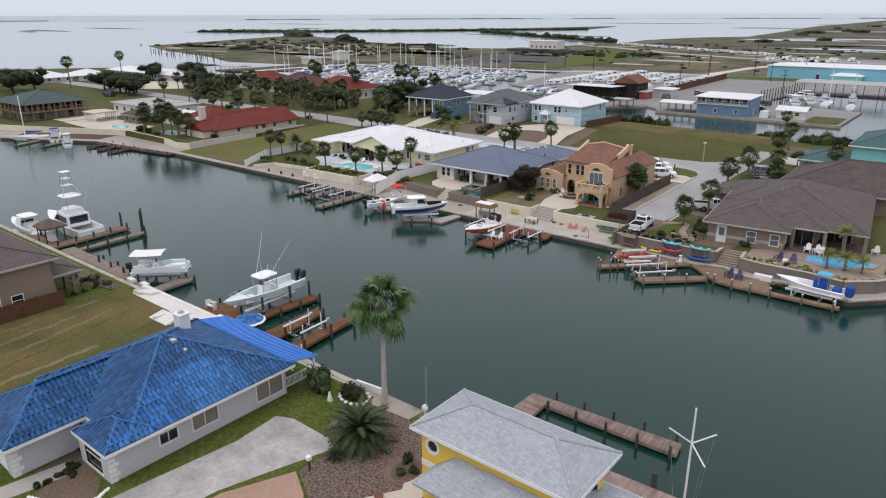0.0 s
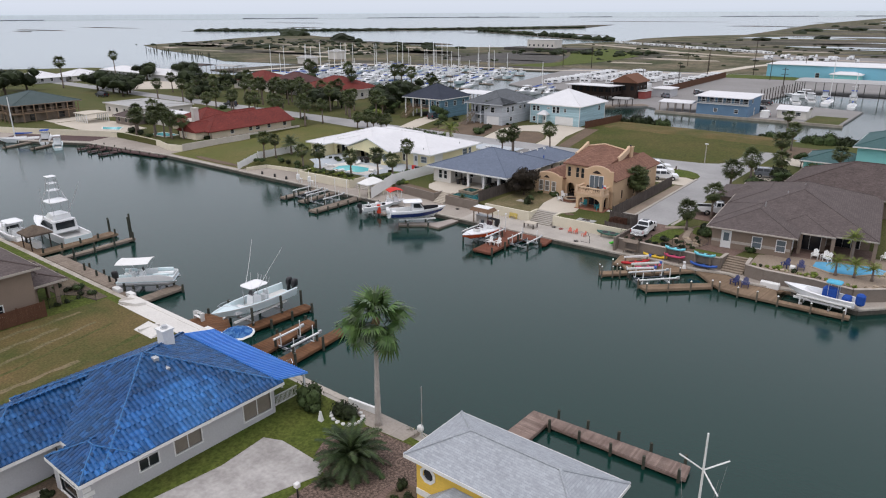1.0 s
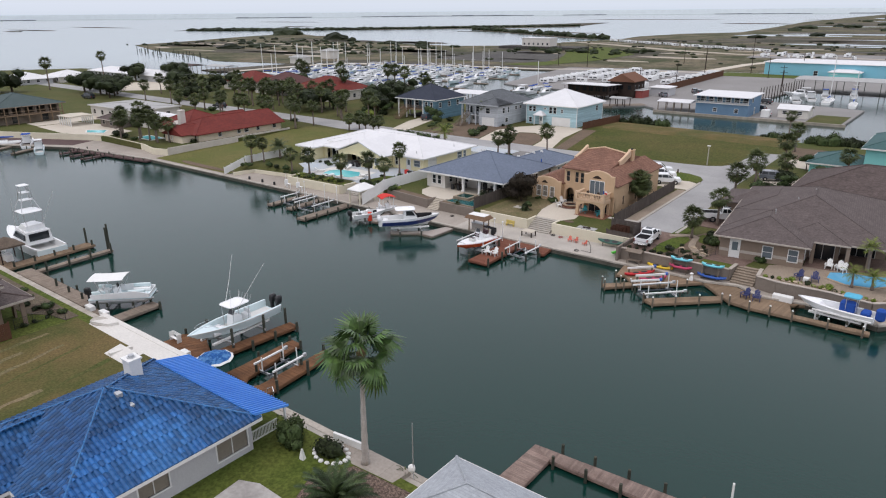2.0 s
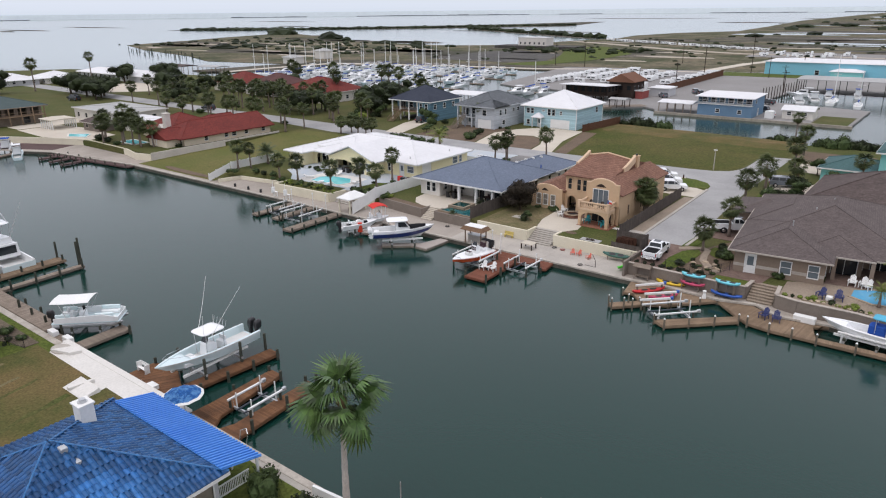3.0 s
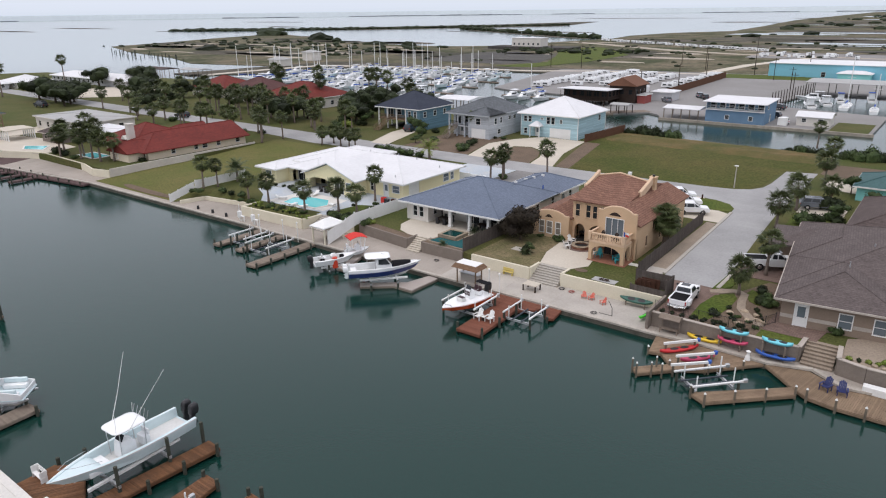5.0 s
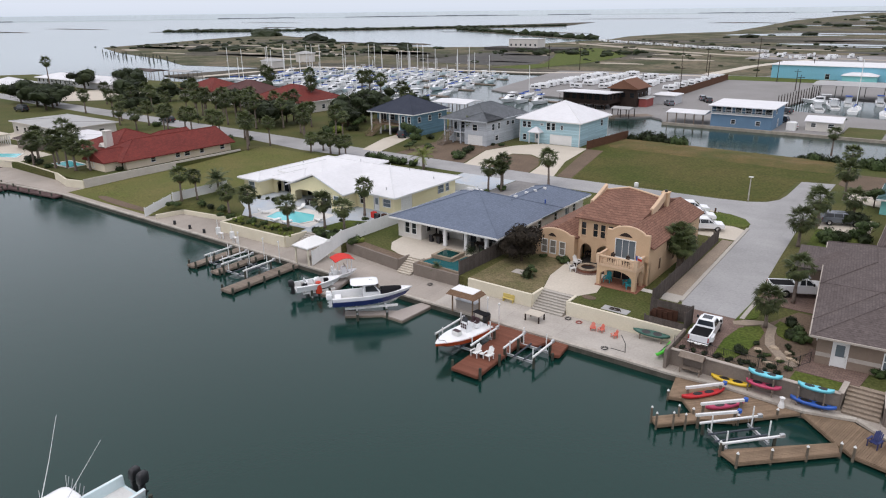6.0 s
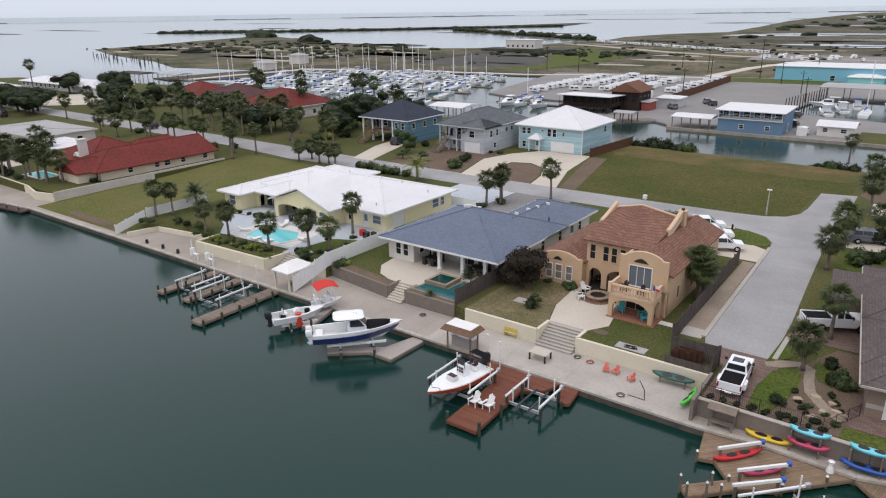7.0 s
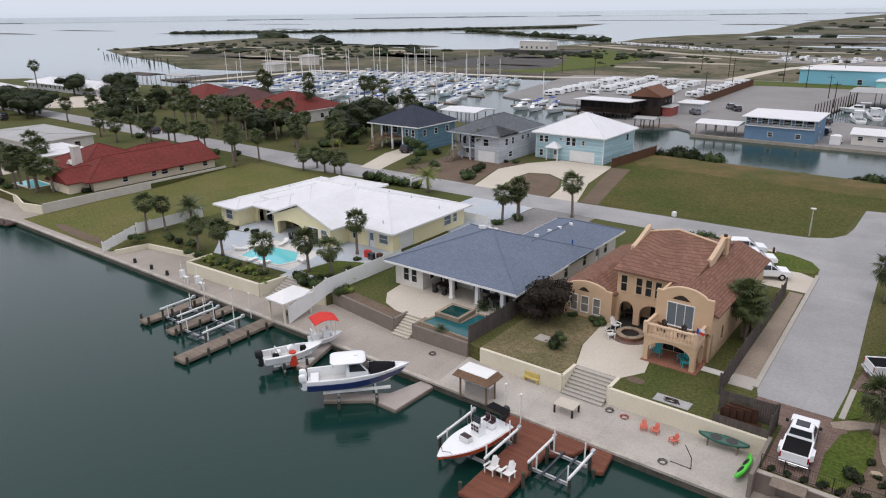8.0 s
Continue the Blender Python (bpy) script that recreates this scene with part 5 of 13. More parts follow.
# ---- white-roofed house with the pool terrace ----
def white_house():
    h = thing("villa", "pale yellow single-storey villa with a white roof and arched lanai", "house", -100, 24, G)
    Y, z1 = M["pale_yellow"], 5.0
    openings(h, (-117.0, 15.4), (-113.2, 15.4), G, z1, Y, [("x", 1.2, 2.6, 0.8, 2.1)], M["white"])
    openings(h, (-113.2, 15.6), (-113.2, 18.2), G, z1, Y, [], M["white"])
    bm = B()
    arch_panel(bm, 0, 6.4, 0, 2.5, 0.8, 4.2, 1.6, 0.7, 0.3)
    bm.transform(frame_of((-113.2, 18.2), (-106.8, 18.2), G))
    part("arch_wall", bm, Y, h)
    openings(h, (-113.0, 19.6), (-106.8, 19.6), G, z1, Y, [("s", 0.8, 4.2, 0.05, 2.2)], M["white"])
    # lanai under a wide gable
    openings(h, (-106.6, 18.2), (-106.6, 16.6), G, z1, Y, [], M["white"])
    a, b = (-106.6, 16.4), (-95.8, 16.4)
    bm = B()
    arch_panel(bm, 0, 6.2, 0, 2.5, 0.6, 5.6, 1.5, 0.65, 0.35, 16)
    bm.transform(frame_of(a, (-100.4, 16.4), G))
    part("arch_wall", bm, Y, h)
    openings(h, (-100.4, 16.4), b, G, z1, Y, [("s", 0.4, 2.4, 0.05, 2.1), ("x", 3.0, 4.0, 0.8, 2.1)], M["white"])
    bm = B()
    loft(bm, [[(-107.0, y, 5.005), (-95.4, y, 5.005), (-101.2, y, 7.15)] for y in (16.65, 16.4)])
    part("gable", bm, Y, h)
    openings(h, (-106.4, 20.4), (-100.4, 20.4), G, z1, Y, [("s", 0.6, 5.4, 0.05, 2.2)], M["white"])
    openings(h, (-95.8, 16.6), (-95.8, 19.6), G, z1, Y, [], M["white"])
    openings(h, (-95.8, 19.6), (-88.2, 19.6), G, z1, Y, [("w", 0.8, 1.4, 0.7, 2.1), ("d", 3.6, 4.5, 0, 2.1), ("x", 5.4, 6.8, 0.9, 2.0)], M["white"])
    openings(h, (-88.2, 19.8), (-88.2, 34.6), G, z1, Y, [("g", 1.2, 3.8, 0, 2.2), ("x", 10.2, 11.6, 0.9, 2.1), ("x", 12.2, 13.0, 0.9, 2.1)], M["white"])
    openings(h, (-88.4, 34.6), (-117.0, 34.6), G, z1, Y, row(6, 28.6, 1.3, 0.8, 2.1), M["white"])
    openings(h, (-117.0, 34.4), (-117.0, 15.6), G, z1, Y, row(3, 18.8, 1.2, 0.8, 2.1), M["white"])
    roof_part(h, [(-117.8, -87.4, 18.8, 35.4), (-117.8, -112.4, 14.7, 25), (-113.4, -105.0, 17.5, 27.0, "", -0.01), (-114, -103.5, 20.0, 36.0, "", 0.55)], 5.2, 0.27, M["roof_white"], None, M["white"])
    for s in (-1, 1):
        bm = B()
        x0 = -101.2 + s * 6.3
        q = [(x0, 15.9, 4.98), (-101.2, 15.9, 7.32), (-101.2, 27, 7.32), (x0, 27, 4.98)]
        loft(bm, [[(x, y, z) for x, y, z in q], [(x, y, z + 0.2) for x, y, z in q]] if s > 0 else [[(x, y, z + 0.2) for x, y, z in q], [(x, y, z) for x, y, z in q]])
        part("gable_roof", bm, M["roof_white"], h)
    slab("terrace_lanai", rect(-113.0, -85.3, 14.2, 20.2), G - 0.2, G + 0.035, M["pool_deck"], label="blue-grey terrace under the lanai", category="terrace")
    floor_part(h, rect(-116.7, -88.5, 20.6, 34.3), G - 0.3, G + 0.05, M["dark"])
    for x, y in ((-112, 24), (-110, 20), (-104.5, 30), (-97, 29), (-95.5, 22), (-93, 29), (-90.5, 20.5), (-89, 30)):
        z = 5.2 + 0.26 * min(x + 117.8, -87.4 - x, y - 18.8, 35.4 - y)
        bm = B()
        tube(bm, (x, y, z - 0.1), (x, y, z + 0.4), 0.07, n=6)
        part("vent_pipe", bm, M["alu"], h)


white_house()


# ---- red-roofed house ----
def red_house():
    h = thing("tiled_house", "cream rendered house with a long red tile roof and chimney", "house", -157, 25, G)
    C, z1 = M["cream_pink"], 4.25
    openings(h, (-161, 13.6), (-150.2, 13.6), G, z1, C, [("s", 2.0, 4.4, 0.05, 1.6), ("s", 6.2, 7.8, 0.05, 1.6), ("s", 8.4, 9.8, 0.05, 1.6)], M["white"])
    openings(h, (-150.2, 13.8), (-150.2, 37.4), G, z1, C, [("w", 5, 5.9, 0.6, 1.5), ("w", 10.4, 11.3, 0.6, 1.5), ("w", 12.4, 13.6, 0.6, 1.5), ("w", 16, 16.9, 0.6, 1.5), ("w", 21, 22, 0.6, 1.5)], M["white"])
    openings(h, (-150.4, 37.4), (-161, 37.4), G, z1, C, row(3, 10.6, 1.3, 0.6, 1.5), M["white"])
    openings(h, (-161, 37.2), (-161, 13.8), G, z1, C, row(5, 23.4, 1.2, 0.6, 1.5), M["white"])
    openings(h, (-172, 16.4), (-161.2, 16.4), G, z1, C, [("s", 3, 6, 0.05, 1.6)], M["white"])
    openings(h, (-161.2, 30), (-172, 30), G, z1, C, [], M["white"])
    openings(h, (-172, 29.8), (-172, 16.6), G, z1, C, [], M["white"])
    roof_part(h, [(-161.8, -149.1, 12.2, 38.0, "y1"), (-173.8, -158.4, 15.6, 30.8, "", 0.02), (-159.0, -150.9, 9.7, 19.5, "y0", 0.03), (-169.5, -160.5, 26.0, 37.0, "y1", -0.06)], 4.32, 0.44, M["roof_red"])
    bm = B()
    loft(bm, [[(-158.4, y, G), (-151.5, y, G), (-151.5, y, 4.3), (-154.95, y, 5.95), (-158.4, y, 4.3)] for y in (10.1, 13.5)][::-1])
    part("gable_wing", bm, C, h)
    window_part(h, (-158.4, 10.06), (-151.5, 10.06), G, 1.2, 3.0, 0.5, 1.6, M["white"], M["glass"], (2, 1))
    bm = B()
    loft(bm, [[(-161.4, y, 4.2), (-149.5, y, 4.2), (-155.45, y, 6.85)] for y in (37.2, 37.55)][::-1])
    part("gable", bm, C, h)
    bm = B()
    loft(bm, [[(-165.3, y, 5.0), (-163.5, y, 5.0), (-164.4, y, 5.8)] for y in (16.4, 18.6)][::-1])
    part("gablet", bm, M["offwhite"], h)
    bm = B()
    box(bm, -162.0, -160.7, 16.0, 17.3, 4.6, 8.4)
    box(bm, -162.1, -160.6, 15.9, 17.4, 8.4, 8.6)
    part("chimney", bm, M["offwhite"], h)
    floor_part(h, rect(-160.7, -150.5, 13.9, 37.1), G - 0.3, G + 0.05, M["dark"])


red_house()


# ---- light blue two-storey house ----
def light_blue_house():
    x0, x1, y0, y1, z0, z1 = -103.6, -89.0, 80.8, 95.2, G, 7.5
    h = thing("siding_house", "light blue two-storey house with white metal hip roof", "house", -96, 88, G)
    L = M["lightblue"]
    openings(h, (x0, y0), (x1, y0), z0, z1, L, [("w", 0.9, 1.7, 0.5, 1.7), ("w", 0.8, 1.6, 3.3, 4.5), ("w", 2.0, 2.8, 3.3, 4.5), ("w", 6.8, 7.6, 3.1, 4.6), ("w", 8.0, 8.8, 3.1, 4.6), ("w", 10.2, 10.7, 3.4, 4.2), ("w", 5.2, 5.9, 4.0, 4.3), ("d", 4.0, 4.9, 0, 2.1), ("g", 7.6, 12.9, 0, 2.2)], M["white"])
    openings(h, (x1, y0 + 0.2), (x1, y1 - 0.2), z0, z1, L, [("w", 10.5, 11.5, 3.2, 4.4)], M["white"])
    openings(h, (x1, y1), (x0, y1), z0, z1, L, row(4, 14.6, 1.2, 3.2, 4.6), M["white"])
    openings(h, (x0, y1 - 0.2), (x0, y0 + 0.2), z0, z1, L, row(3, 14, 1.2, 3.2, 4.6), M["white"])
    roof_part(h, [(x0 - 0.7, x1 + 0.7, y0 - 0.7, y1 + 0.7)], z1 + 0.19, 0.44, M["roof_white"], None, M["white"])
    bm = B()
    for x, y in ((x0, y0), (x1, y0), (x1, y1)):
        box(bm, x - 0.03, x + 0.12, y - 0.03, y + 0.12, z0, z1 - 0.1)
    part("corner_boards", bm, M["white"], h)
    bm = B()
    hip(bm, -100.6, -97.6, 79.0, 81.6, 5.1, 0.8, 0.15)
    p = part("porch_roof", bm, M["roof_white"], h)
    for x in (-100.3, -97.9):
        bm = B()
        box(bm, x - 0.09, x + 0.09, 79.25, 79.43, G, 4.96)
        part("porch_post", bm, M["white"], p)
    floor_part(h, rect(x0 + 0.3, x1 - 0.3, y0 + 0.3, y1 - 0.3), G - 0.3, G + 0.05, M["dark"])


light_blue_house()


def column(h, x, y, z0, z1, r=0.16, mat=None):
    bm = B()
    box(bm, x - r, x + r, y - r, y + r, z0, z1)
    part("column", bm, mat or M["white"], h)


def stairs_part(h, x0, x1, ya, za, yb, zb, n, mat, name="stairs"):
    """Open stairs with stringers and two handrails, climbing from (ya, za) to (yb, zb)."""
    bm = B()
    for i in range(n):
        y, z = ya + (yb - ya) * (i + 0.5) / n, za + (zb - za) * (i + 1) / n
        w = abs(yb - ya) / n / 2
        box(bm, x0, x1, y - w, y + w, z - 0.06, z)
    s = part(name, bm, mat, h)
    for x in (x0, x1):
        bm = B()
        for dz, r in ((-0.15, 0.1), (0.9, 0.05), (0.45, 0.03)):
            tube(bm, (x, ya, za + dz), (x, yb, zb + dz), r, r, 6)
        for k in range(5):
            y, z = ya + (yb - ya) * k / 4, za + (zb - za) * k / 4
            tube(bm, (x, y, z - 0.2), (x, y, z + 0.95), 0.05, 0.05, 6)
        part("handrail", bm, mat, s)


def dark_blue_house():
    x0, x1, y0, y1, z0, z1 = -139.8, -126.4, 71.0, 84.0, G, 7.6
    h = thing("stilt_house", "dark blue raised house with black hip roof and white columns", "house", -135, 78, G)
    D = M["darkblue"]
    f = 5.0
    openings(h, (x0, y0 + 2.4), (-130.6, y0 + 2.4), f, z1, D, [("s", 1.0, 3.0, 0.05, 2.1), ("w", 4.2, 5.6, 0.7, 2.0), ("w", 6.8, 8.0, 0.7, 2.0)], M["white"])
    openings(h, (-130.6, y0), (x1, y0), z0, z1, D, [("w", 0.7, 1.5, 3.2, 4.6), ("w", 2.5, 3.3, 3.2, 4.6)], M["white"])
    openings(h, (-130.6, y0 + 2.4), (-130.6, y0 + 0.2), z0, z1, D, [], M["white"])
    openings(h, (x1, y0 + 0.2), (x1, y1 - 0.2), z0, z1, D, row(3, 12, 1.0, 3.2, 4.4), M["white"])
    openings(h, (x1, y1), (x0, y1), z0, z1, D, row(3, 12, 1.2, 3.2, 4.4), M["white"])
    openings(h, (x0, y1 - 0.2), (x0, y0 + 2.6), f, z1, D, row(2, 9.6, 1.0, 0.6, 1.8), M["white"])
    wall_part(h, (x0 + 3, y1 - 4), (-130.6, y1 - 4), z0, f, M["dark"])
    bm = B()
    box(bm, x0, -130.6, y0, y1 - 0.3, f - 0.3, f)
    part("balcony_floor", bm, M["wood_tan"], h)
    for x in (x0 + 0.15, -136.8, -133.8, -130.75):
        column(h, x, y0 + 0.15, z0, z1)
    column(h, x0 + 0.15, y0 + 5, z0, f)
    bm = B()
    box(bm, x0, -130.6, y0 + 0.02, y0 + 0.1, f + 0.85, f + 0.95)
    for i in range(36):
        x = x0 + 0.2 + 0.25 * i
        box(bm, x - 0.025, x + 0.025, y0 + 0.04, y0 + 0.08, f, f + 0.85)
    part("balustrade", bm, M["wood_tan"], h)
    stairs_part(h, -137.4, -135.8, y0 - 4.6, z0, y0, f, 12, M["wood_tan"])
    roof_part(h, [(x0 - 0.6, x1 + 0.6, y0 - 0.6, y1 + 0.6)], z1 + 0.19, 0.5, M["roof_navy"], None, M["white"])
    floor_part(h, rect(x0 + 0.3, x1 - 0.3, y0 + 2.8, y1 - 0.3), G - 0.3, G + 0.05, M["dark"])


dark_blue_house()


def grey_two_storey():
    x0, x1, y0, y1, z0, z1 = -117.4, -106.0, 70.8, 87.0, G, 7.7
    h = thing("siding_house", "grey two-storey house with slate hip roof and arched entry", "house", -111, 80, G)
    S = M["greyblue"]
    f = 5.1
    openings(h, (-111.4, y0), (x1, y0), z0, z1, S, [("g", 0.5, 4.4, 0, 2.2), ("w", 1.8, 3.0, 3.2, 4.5)], M["white"])
    openings(h, (x0, y0 + 2.0), (-111.4, y0 + 2.0), z0, z1, S, [("d", 2.0, 3.0, 0, 2.1), ("s", 0.6, 2.2, 2.7, 4.6), ("w", 3.4, 4.6, 3.2, 4.5)], M["white"])
    openings(h, (-111.4, y0 + 2.0), (-111.4, y0 + 0.2), z0, z1, S, [], M["white"])
    openings(h, (x1, y0 + 0.2), (x1, y1 - 0.2), z0, z1, S, [("w", 2.0, 3.0, 3.2, 4.5), ("w", 4.4, 5.2, 3.2, 4.5), ("w", 8.0, 9.0, 3.6, 4.4), ("w", 10.2, 11.2, 3.6, 4.4), ("w", 3.4, 4.6, 0.8, 1.8)], M["white"])
    openings(h, (x1, y1), (x0, y1), z0, z1, S, row(3, 10, 1.2, 3.2, 4.5), M["white"])
    openings(h, (x0, y1 - 0.2), (x0, y0 + 2.2), z0, z1, S, row(2, 9, 1.0, 3.2, 4.5), M["white"])
    bm = B()
    box(bm, x0, -111.45, y0, y0 + 1.98, f - 0.25, f)
    part("balcony_floor", bm, M["greyblue"], h)
    bm = B()
    arch_panel(bm, 0, 2.2, 0, 2.6, 0.3, 1.9, 1.4, 0.8, 0.25)
    bm.transform(frame_of((-115.0, y0), (-112.8, y0), f))
    part("entry_arch", bm, M["greyblue"], h)
    for x in (x0 + 0.15, -115.0, -112.9, -111.6):
        column(h, x, y0 + 0.15, z0, f - 0.25, 0.15, M["greyblue"])
    for x in (x0 + 0.15, -111.6):
        column(h, x, y0 + 0.15, f, z1, 0.15, M["greyblue"])
    bm = B()
    for xa, xb in ((x0, -115.0), (-112.8, -111.45)):
        box(bm, xa, xb, y0 + 0.02, y0 + 0.08, f + 0.9, f + 0.96)
        k = 0.1
        while xa + k < xb:
            box(bm, xa + k - 0.015, xa + k + 0.015, y0 + 0.03, y0 + 0.07, f, f + 0.9)
            k += 0.15
    part("balustrade", bm, M["iron"], h)
    stairs_part(h, -116.0, -114.8, y0 - 4.4, z0, y0 - 0.05, f, 12, M["wood_grey"])
    roof_part(h, [(x0 - 0.6, x1 + 0.6, y0 - 0.6, y1 + 0.6), (-112.0, x1 + 0.6, y0 - 0.9, y0 + 6)], z1 + 0.19, 0.46, M["roof_slate"], None, M["greyblue"])
    floor_part(h, rect(x0 + 0.3, x1 - 0.3, y0 + 2.4, y1 - 0.3), G - 0.3, G + 0.05, M["dark"])


grey_two_storey()


# ---- brown house at the bend, turned a little ----
def brown_house():
    a6 = radians(6)
    R = Matrix.Translation((-31.5, 5.2, 0)) @ Matrix.Rotation(a6, 4, "Z")
    h = thing("ranch_house", "taupe stucco ranch house with brown shingle hip roof", "house", -23, 18, G)

    def at(x, y):
        p = R @ Vector((x, y, 0))
        return (p.x, p.y)
    T, z1 = M["taupe"], 5.05
    corners = [(0.6, 0.7), (9.6, 0.7), (9.6, 5.2), (12.9, 5.2), (12.9, 8.6), (17.6, 8.6), (17.6, 26), (0.6, 26)]
    ops = {0: [("d", 1.2, 2.2, 0, 2.2), ("x", 4.75, 5.75, 0.65, 2.0), ("x", 7.45, 8.4, 0.65, 2.0)], 1: [("w", 1.0, 1.9, 0.8, 2.0)], 2: [("s", 0.4, 2.8, 0.05, 2.2)], 3: [("w", 0.8, 1.8, 0.7, 2.1)], 4: [("s", 0.8, 3.6, 0.05, 2.2)],
           5: row(4, 17.4, 1.2, 0.8, 2.1), 6: [], 7: [("w", 18, 19, 0.8, 2.1), ("w", 21, 22, 0.8, 2.1)]}
    for i, c in enumerate(corners):
        d = corners[(i + 1) % len(corners)]
        L = math.hypot(d[0] - c[0], d[1] - c[1])
        s = 0.2 if i % 2 else 0.0
        u = Vector((d[0] - c[0], d[1] - c[1])) / L
        c2, d2 = (c[0] + u[0] * s, c[1] + u[1] * s), (d[0] - u[0] * s, d[1] - u[1] * s)
        if i in (2, 4):
            c2, d2 = c, d
        openings(h, at(*c2), at(*d2), G, z1, T, ops[i], M["white"])
    # pale band round the wall
    bm = B()
    band = [(0.0, 1.08), (2.34, 4.62), (5.88, 7.32), (8.52, 9.0)]
    for u0, u1 in band:
        bm = B()
        box(bm, u0, u1, -0.03, -0.004, 0.75, 1.1)
        bm.transform(frame_of(at(0.6, 0.7), at(9.6, 0.7), G))
        part("stone_band", bm, M["band"], h)
    for r in ((0, 18.4, 3.4, 26.8), (0, 10.3, 0, 13), (6.4, 14.0, 2.9, 14), (0.0, 9.0, 12.5, 27)):
        bm = B()
        hip(bm, *r, 5.25 + r[2] * 0.003, 0.34)
        bm.transform(R)
        roof = part("roof", bm, M["roof_brown"], h)
        ridge_caps(roof, M["roof_brown"], *r, 5.25 + r[2] * 0.003, 0.34, r=0.06, turn=R)
    bm = B()
    for x0, x1, y in ((0, 10.3, 0), (10.3, 14.0, 2.9), (14.0, 18.4, 3.4)):
        box(bm, x0, x1, y - 0.1, y - 0.004, 5.08, 5.25)
    box(bm, -0.1, -0.004, 0, 26.8, 5.08, 5.25)
    bm.transform(R)
    part("fascia", bm, M["band"], h)
    for x, y in ((13.8, 3.1), (10.3, 3.1), (18.1, 3.7), (15.9, 3.7)):
        bm = B()
        box(bm, x - 0.2, x + 0.2, y - 0.2, y + 0.2, G, 5.08)
        bm.transform(R)
        part("porch_column", bm, T, h)
    bm = B()
    box(bm, 9.7, 18.3, 1.6, 8.5, G - 0.2, G + 0.06)
    bm.transform(R)
    part("porch_floor", bm, M["pavers"], h)
    floor_part(h, [at(0.9, 5.4), at(17.3, 8.9), at(17.3, 25.7), at(0.9, 25.7)], G - 0.3, G + 0.05, M["dark"])
    # lower garage wing
    bm = B()
    hip(bm, -2.6, 5, 17.5, 25.5, 4.95, 0.32)
    bm.transform(R)
    part("garage_roof", bm, M["roof_brown"], h)
    openings(h, at(-2.0, 18.2), at(0.6, 18.2), G, 4.8, T, [], M["white"])
    openings(h, at(-2.0, 24.8), at(-2.0, 18.4), G, 4.8, T, [("g", 0.8, 5.6, 0, 2.2)], M["white"])
    openings(h, at(0.6, 24.8), at(-1.8, 24.8), G, 4.8, T, [], M["white"])
    for x, y, z in ((5.5, 7, 7.2), (7.4, 12, 7.8), (9, 16, 8.2)):
        p = R @ Vector((x, y, 0))
        bm = B()
        tube(bm, (p.x, p.y, z - 0.8), (p.x, p.y, z + 0.25), 0.06, n=6)
        part("vent_pipe", bm, M["alu"], h)


brown_house()
simple_house("ranch_house", "taupe house with dark umber shingle hip roof", -29.0, -8.0, 32.6, 48.6, G, 5.1, M["taupe"], M["roof_umber"], 0.40, 0.7, M["band"], south=row(3, 20, 1.2, 0.8, 2.0), west=row(3, 19, 1.2, 0.8, 2.0))
simple_house("siding_house", "aqua two-storey house with teal shingle hip roof", -23.4, -6.0, 58.0, 74, G, 8.1, M["aqua"], M["roof_teal"], 0.36, 0.7, M["white"], south=[("w", 3, 3.6, 1.6, 2.6), ("w", 12, 13, 3.4, 4.4)], west=row(3, 17, 1.0, 3.2, 4.4))
simple_house("garage", "low aqua garage with teal shingle hip roof", -31.6, -23.8, 58.6, 68, G, 4.6, M["aqua"], M["roof_teal"], 0.34, 0.6, M["white"], west=[("g", 2, 6, 0, 2.2)])


# ---- near bank: blue-tiled house ----
BLUE_PITCH = 0.45
BLUE_RECTS = [(-57.7, -44.1, -64.95, -51.2), (-48.6, -44.07, -66.35, -62.5), (-57.2, -49.6, -70.1, -56.4)]


